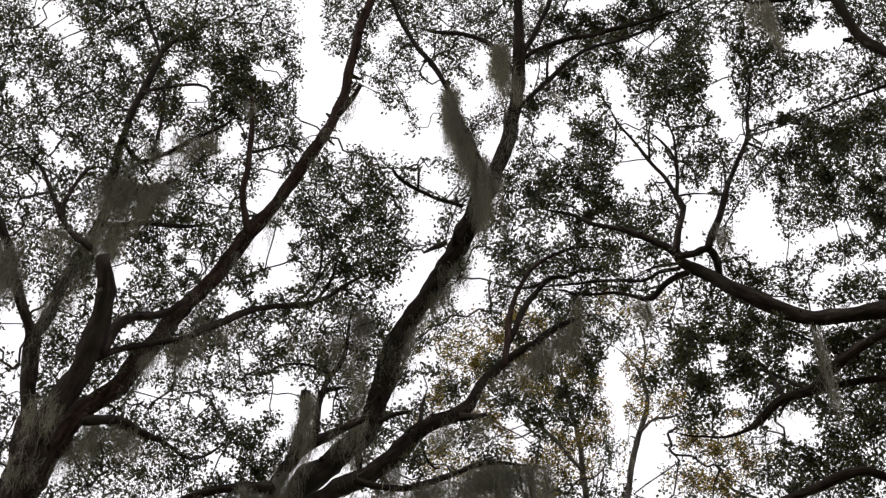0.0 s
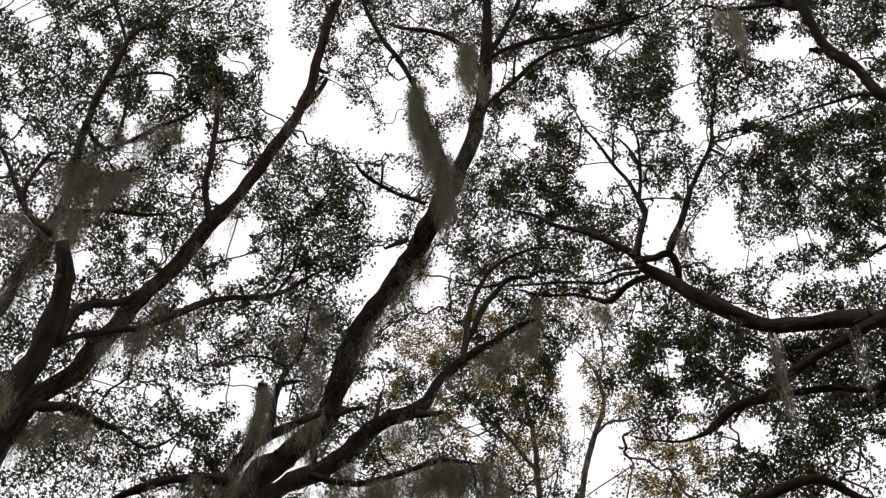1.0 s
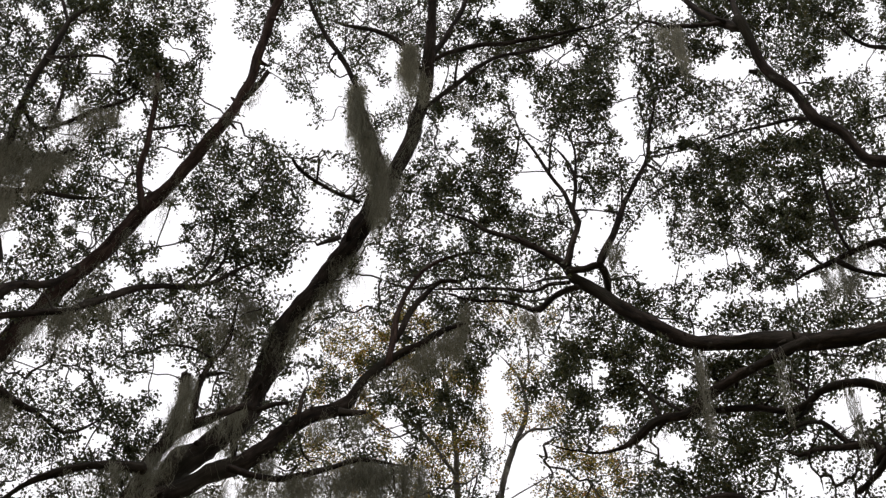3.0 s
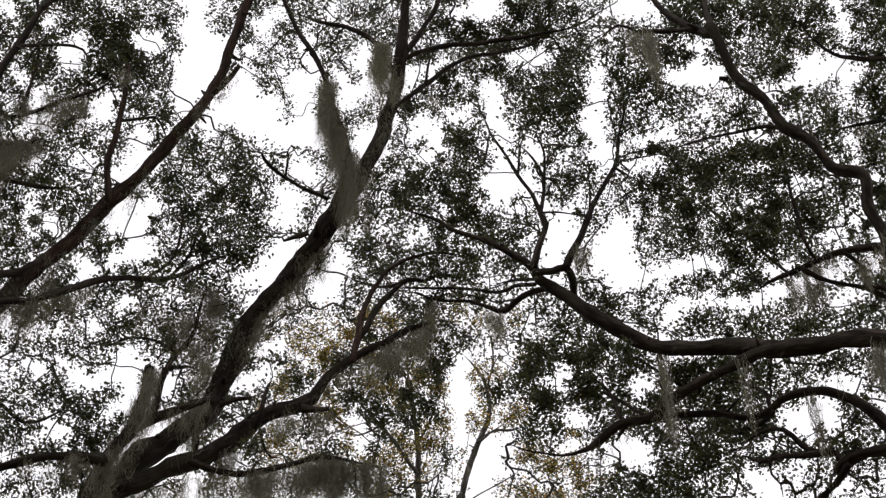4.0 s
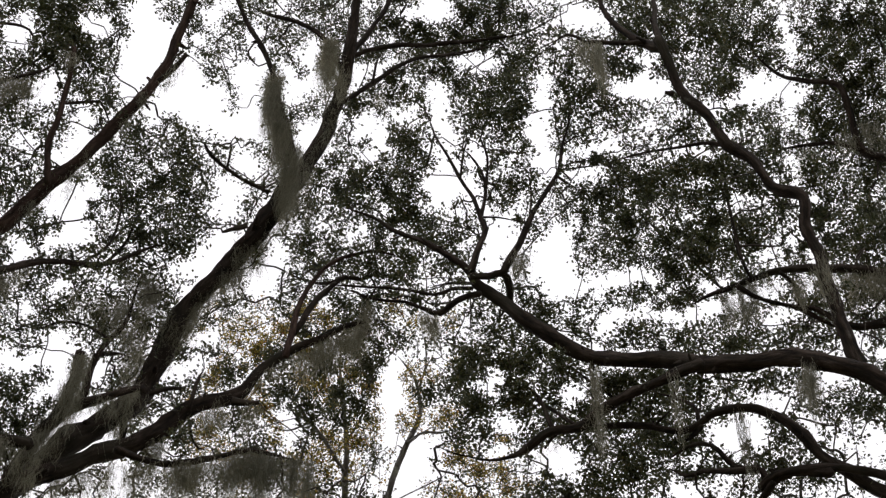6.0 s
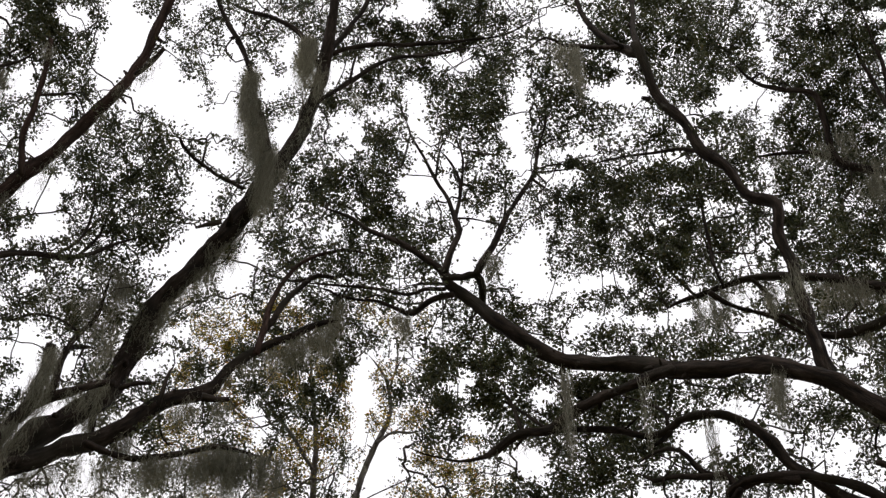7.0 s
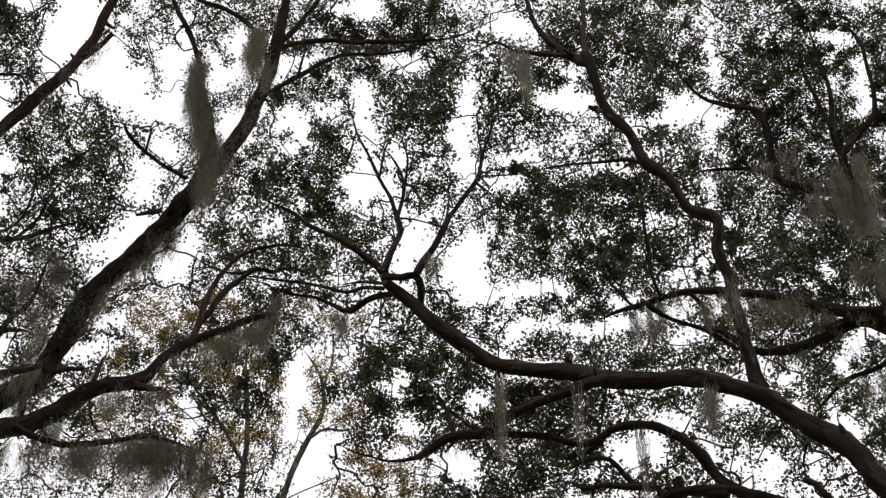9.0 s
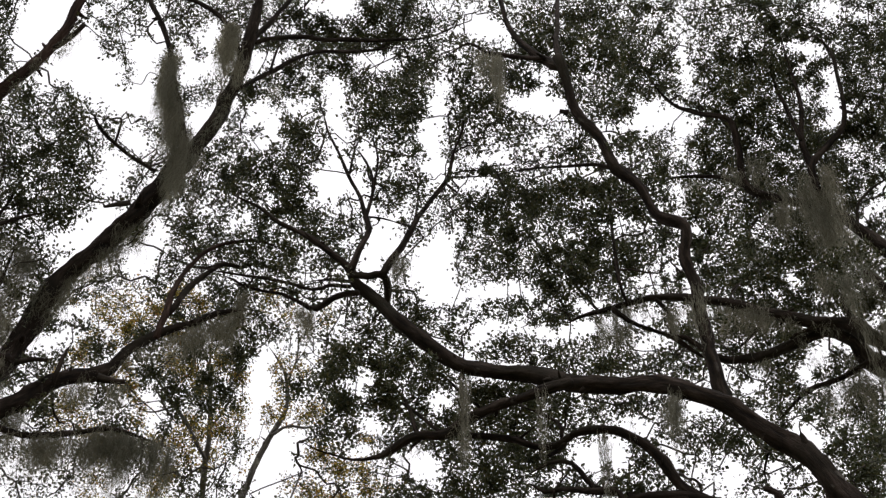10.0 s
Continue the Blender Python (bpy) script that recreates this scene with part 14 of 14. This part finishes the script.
drape(-0.21, 8.3, 12.34, 0.26, 0.6, 51, (1.0, 0.03, 0.0))
drape(-2.11, 7.59, 11.04, 0.08, 1.01, 103, (0.96, 0.27, 0.0))
drape(-2.20, 7.75, 10.90, 0.16, 0.94, 153, (0.96, 0.28, 0.0))
drape(-2.32, 7.84, 10.59, 0.19, 0.73, 200, (0.96, 0.29, 0.0))
drape(-2.46, 7.78, 10.34, 0.23, 0.39, 150, (0.95, 0.30, 0.0))
drape(-1.88, 7.84, 11.70, 0.21, 0.99, 160, (0.97, 0.23, 0.0))
drape(-1.94, 7.85, 10.88, 0.23, 0.30, 88, (0.97, 0.24, 0.0))
drape(-1.68, 8.08, 12.15, 0.17, 0.66, 110, (0.98, 0.21, 0.0))
drape(-1.02, 8.45, 11.03, 0.24, 0.9, 234, (0.99, 0.12, 0.0))
drape(-0.79, 8.57, 11.17, 0.25, 0.97, 234, (1.0, 0.09, 0.0))
drape(-0.63, 8.66, 11.23, 0.16, 0.75, 127, (1.0, 0.07, 0.0))
drape(-1.42, 8.29, 10.72, 0.32, 0.59, 175, (0.99, 0.17, 0.0))
drape(-1.05, 7.17, 14.22, 0.09, 1.04, 190, (0.99, 0.14, 0.0))
drape(-1.07, 7.22, 14.11, 0.10, 0.87, 140, (0.99, 0.15, 0.0))
drape(-0.93, 7.33, 13.84, 0.13, 1.73, 300, (0.99, 0.12, 0.0))
drape(-0.81, 7.54, 13.34, 0.18, 0.77, 220, (0.99, 0.11, 0.0))
drape(-0.93, 7.76, 13.38, 0.22, 0.62, 176, (0.99, 0.12, 0.0))
drape(-0.60, 7.06, 14.54, 0.12, 1.21, 260, (1.00, 0.08, 0.0))
drape(-0.62, 7.12, 14.46, 0.12, 0.81, 140, (1.00, 0.09, 0.0))
drape(-1.16, 7.93, 12.90, 0.18, 0.68, 110, (0.99, 0.14, 0.0))
drape(-1.32, 8.03, 12.63, 0.17, 0.30, 70, (0.99, 0.16, 0.0))
drape(1.45, 6.56, 13.8, 0.06, 1.38, 105, (0.98, -0.22, 0.0))
drape(3.58, 8.42, 15.31, 0.07, 0.54, 27, (0.92, -0.39, 0.0))
drape(0.85, 7.60, 12.43, 0.07, 0.44, 60, (0.99, -0.11, 0.0))
drape(0.24, 8.09, 12.28, 0.09, 0.51, 90, (1.00, -0.03, 0.0))
drape(2.91, 8.79, 13.75, 0.19, 0.75, 130, (0.95, -0.31, 0.0))
drape(2.78, 8.89, 13.76, 0.10, 0.50, 32, (0.95, -0.3, 0.0))
drape(1.42, 7.87, 11.50, 0.03, 1.33, 40, (0.98, -0.18, 0.0))
drape(1.90, 7.63, 11.12, 0.02, 1.15, 25, (0.97, -0.24, 0.0))
drape(2.39, 7.87, 11.04, 0.02, 0.76, 17, (0.96, -0.29, 0.0))
drape(2.76, 7.34, 10.94, 0.04, 0.74, 50, (0.94, -0.35, 0.0))
drape(-0.19, 8.26, 12.61, 0.13, 0.60, 90, (1.00, 0.02, 0.0))
drape(-2.16, 7.63, 11.74, 0.25, 0.42, 110, (0.96, 0.27, 0.0))
drape(-1.89, 7.71, 12.15, 0.21, 0.51, 110, (0.97, 0.24, 0.0))
drape(4.61, 7.88, 14.98, 0.31, 1.78, 247, (0.86, -0.51, 0.0))
drape(4.71, 7.96, 14.75, 0.31, 1.94, 247, (0.86, -0.51, 0.0))
drape(4.58, 8.1, 14.66, 0.26, 1.14, 135, (0.87, -0.49, 0.0))
drape(4.52, 7.58, 12.98, 0.27, 0.95, 180, (0.86, -0.51, 0.0))
drape(4.43, 7.98, 13.51, 0.24, 0.74, 150, (0.87, -0.49, 0.0))
drape(3.93, 8.34, 13.41, 0.19, 0.49, 90, (0.90, -0.43, 0.0))
drape(3.66, 8.36, 15.27, 0.10, 0.45, 60, (0.92, -0.40, 0.0))
drape(4.59, 8.53, 12.74, 0.23, 0.65, 46, (0.88, -0.47, 0.0))
drape(4.73, 8.38, 12.74, 0.28, 0.97, 88, (0.87, -0.49, 0.0))
drape(4.44, 8.64, 12.77, 0.19, 0.57, 36, (0.89, -0.46, 0.0))
drape(2.76, 7.38, 10.91, 0.05, 0.53, 55, (0.94, -0.35, 0.0))
drape(3.77, 8.41, 13.48, 0.29, 0.66, 150, (0.91, -0.41, 0.0))
drape(4.34, 8.22, 14.79, 0.21, 0.53, 90, (0.89, -0.46, 0.0))
drape(-3.22, 6.59, 12.38, 0.25, 0.79, 260, (0.90, 0.44, 0.0))
drape(-3.09, 6.65, 12.51, 0.21, 0.50, 150, (0.91, 0.42, 0.0))
drape(-3.43, 6.44, 12.34, 0.17, 0.93, 220, (0.88, 0.47, 0.0))
drape(-3.31, 6.62, 11.93, 0.16, 0.63, 150, (0.89, 0.45, 0.0))
drape(-3.56, 6.57, 11.61, 0.20, 0.75, 150, (0.88, 0.48, 0.0))
drape(-3.17, 6.48, 12.78, 0.17, 0.44, 110, (0.90, 0.44, 0.0))
drape(-2.95, 6.65, 13.11, 0.26, 0.45, 150, (0.91, 0.41, 0.0))
drape(-2.49, 6.51, 13.25, 0.09, 0.37, 70, (0.93, 0.36, 0.0))
drape(-3.86, 6.28, 11.28, 0.15, 0.73, 180, (0.85, 0.52, 0.0))
drape(-3.13, 7.41, 11.74, 0.21, 0.50, 150, (0.92, 0.39, 0.0))
drape(-2.85, 7.15, 11.28, 0.16, 0.54, 110, (0.93, 0.37, 0.0))
drape(-3.30, 7.24, 10.50, 0.23, 0.39, 150, (0.91, 0.42, 0.0))
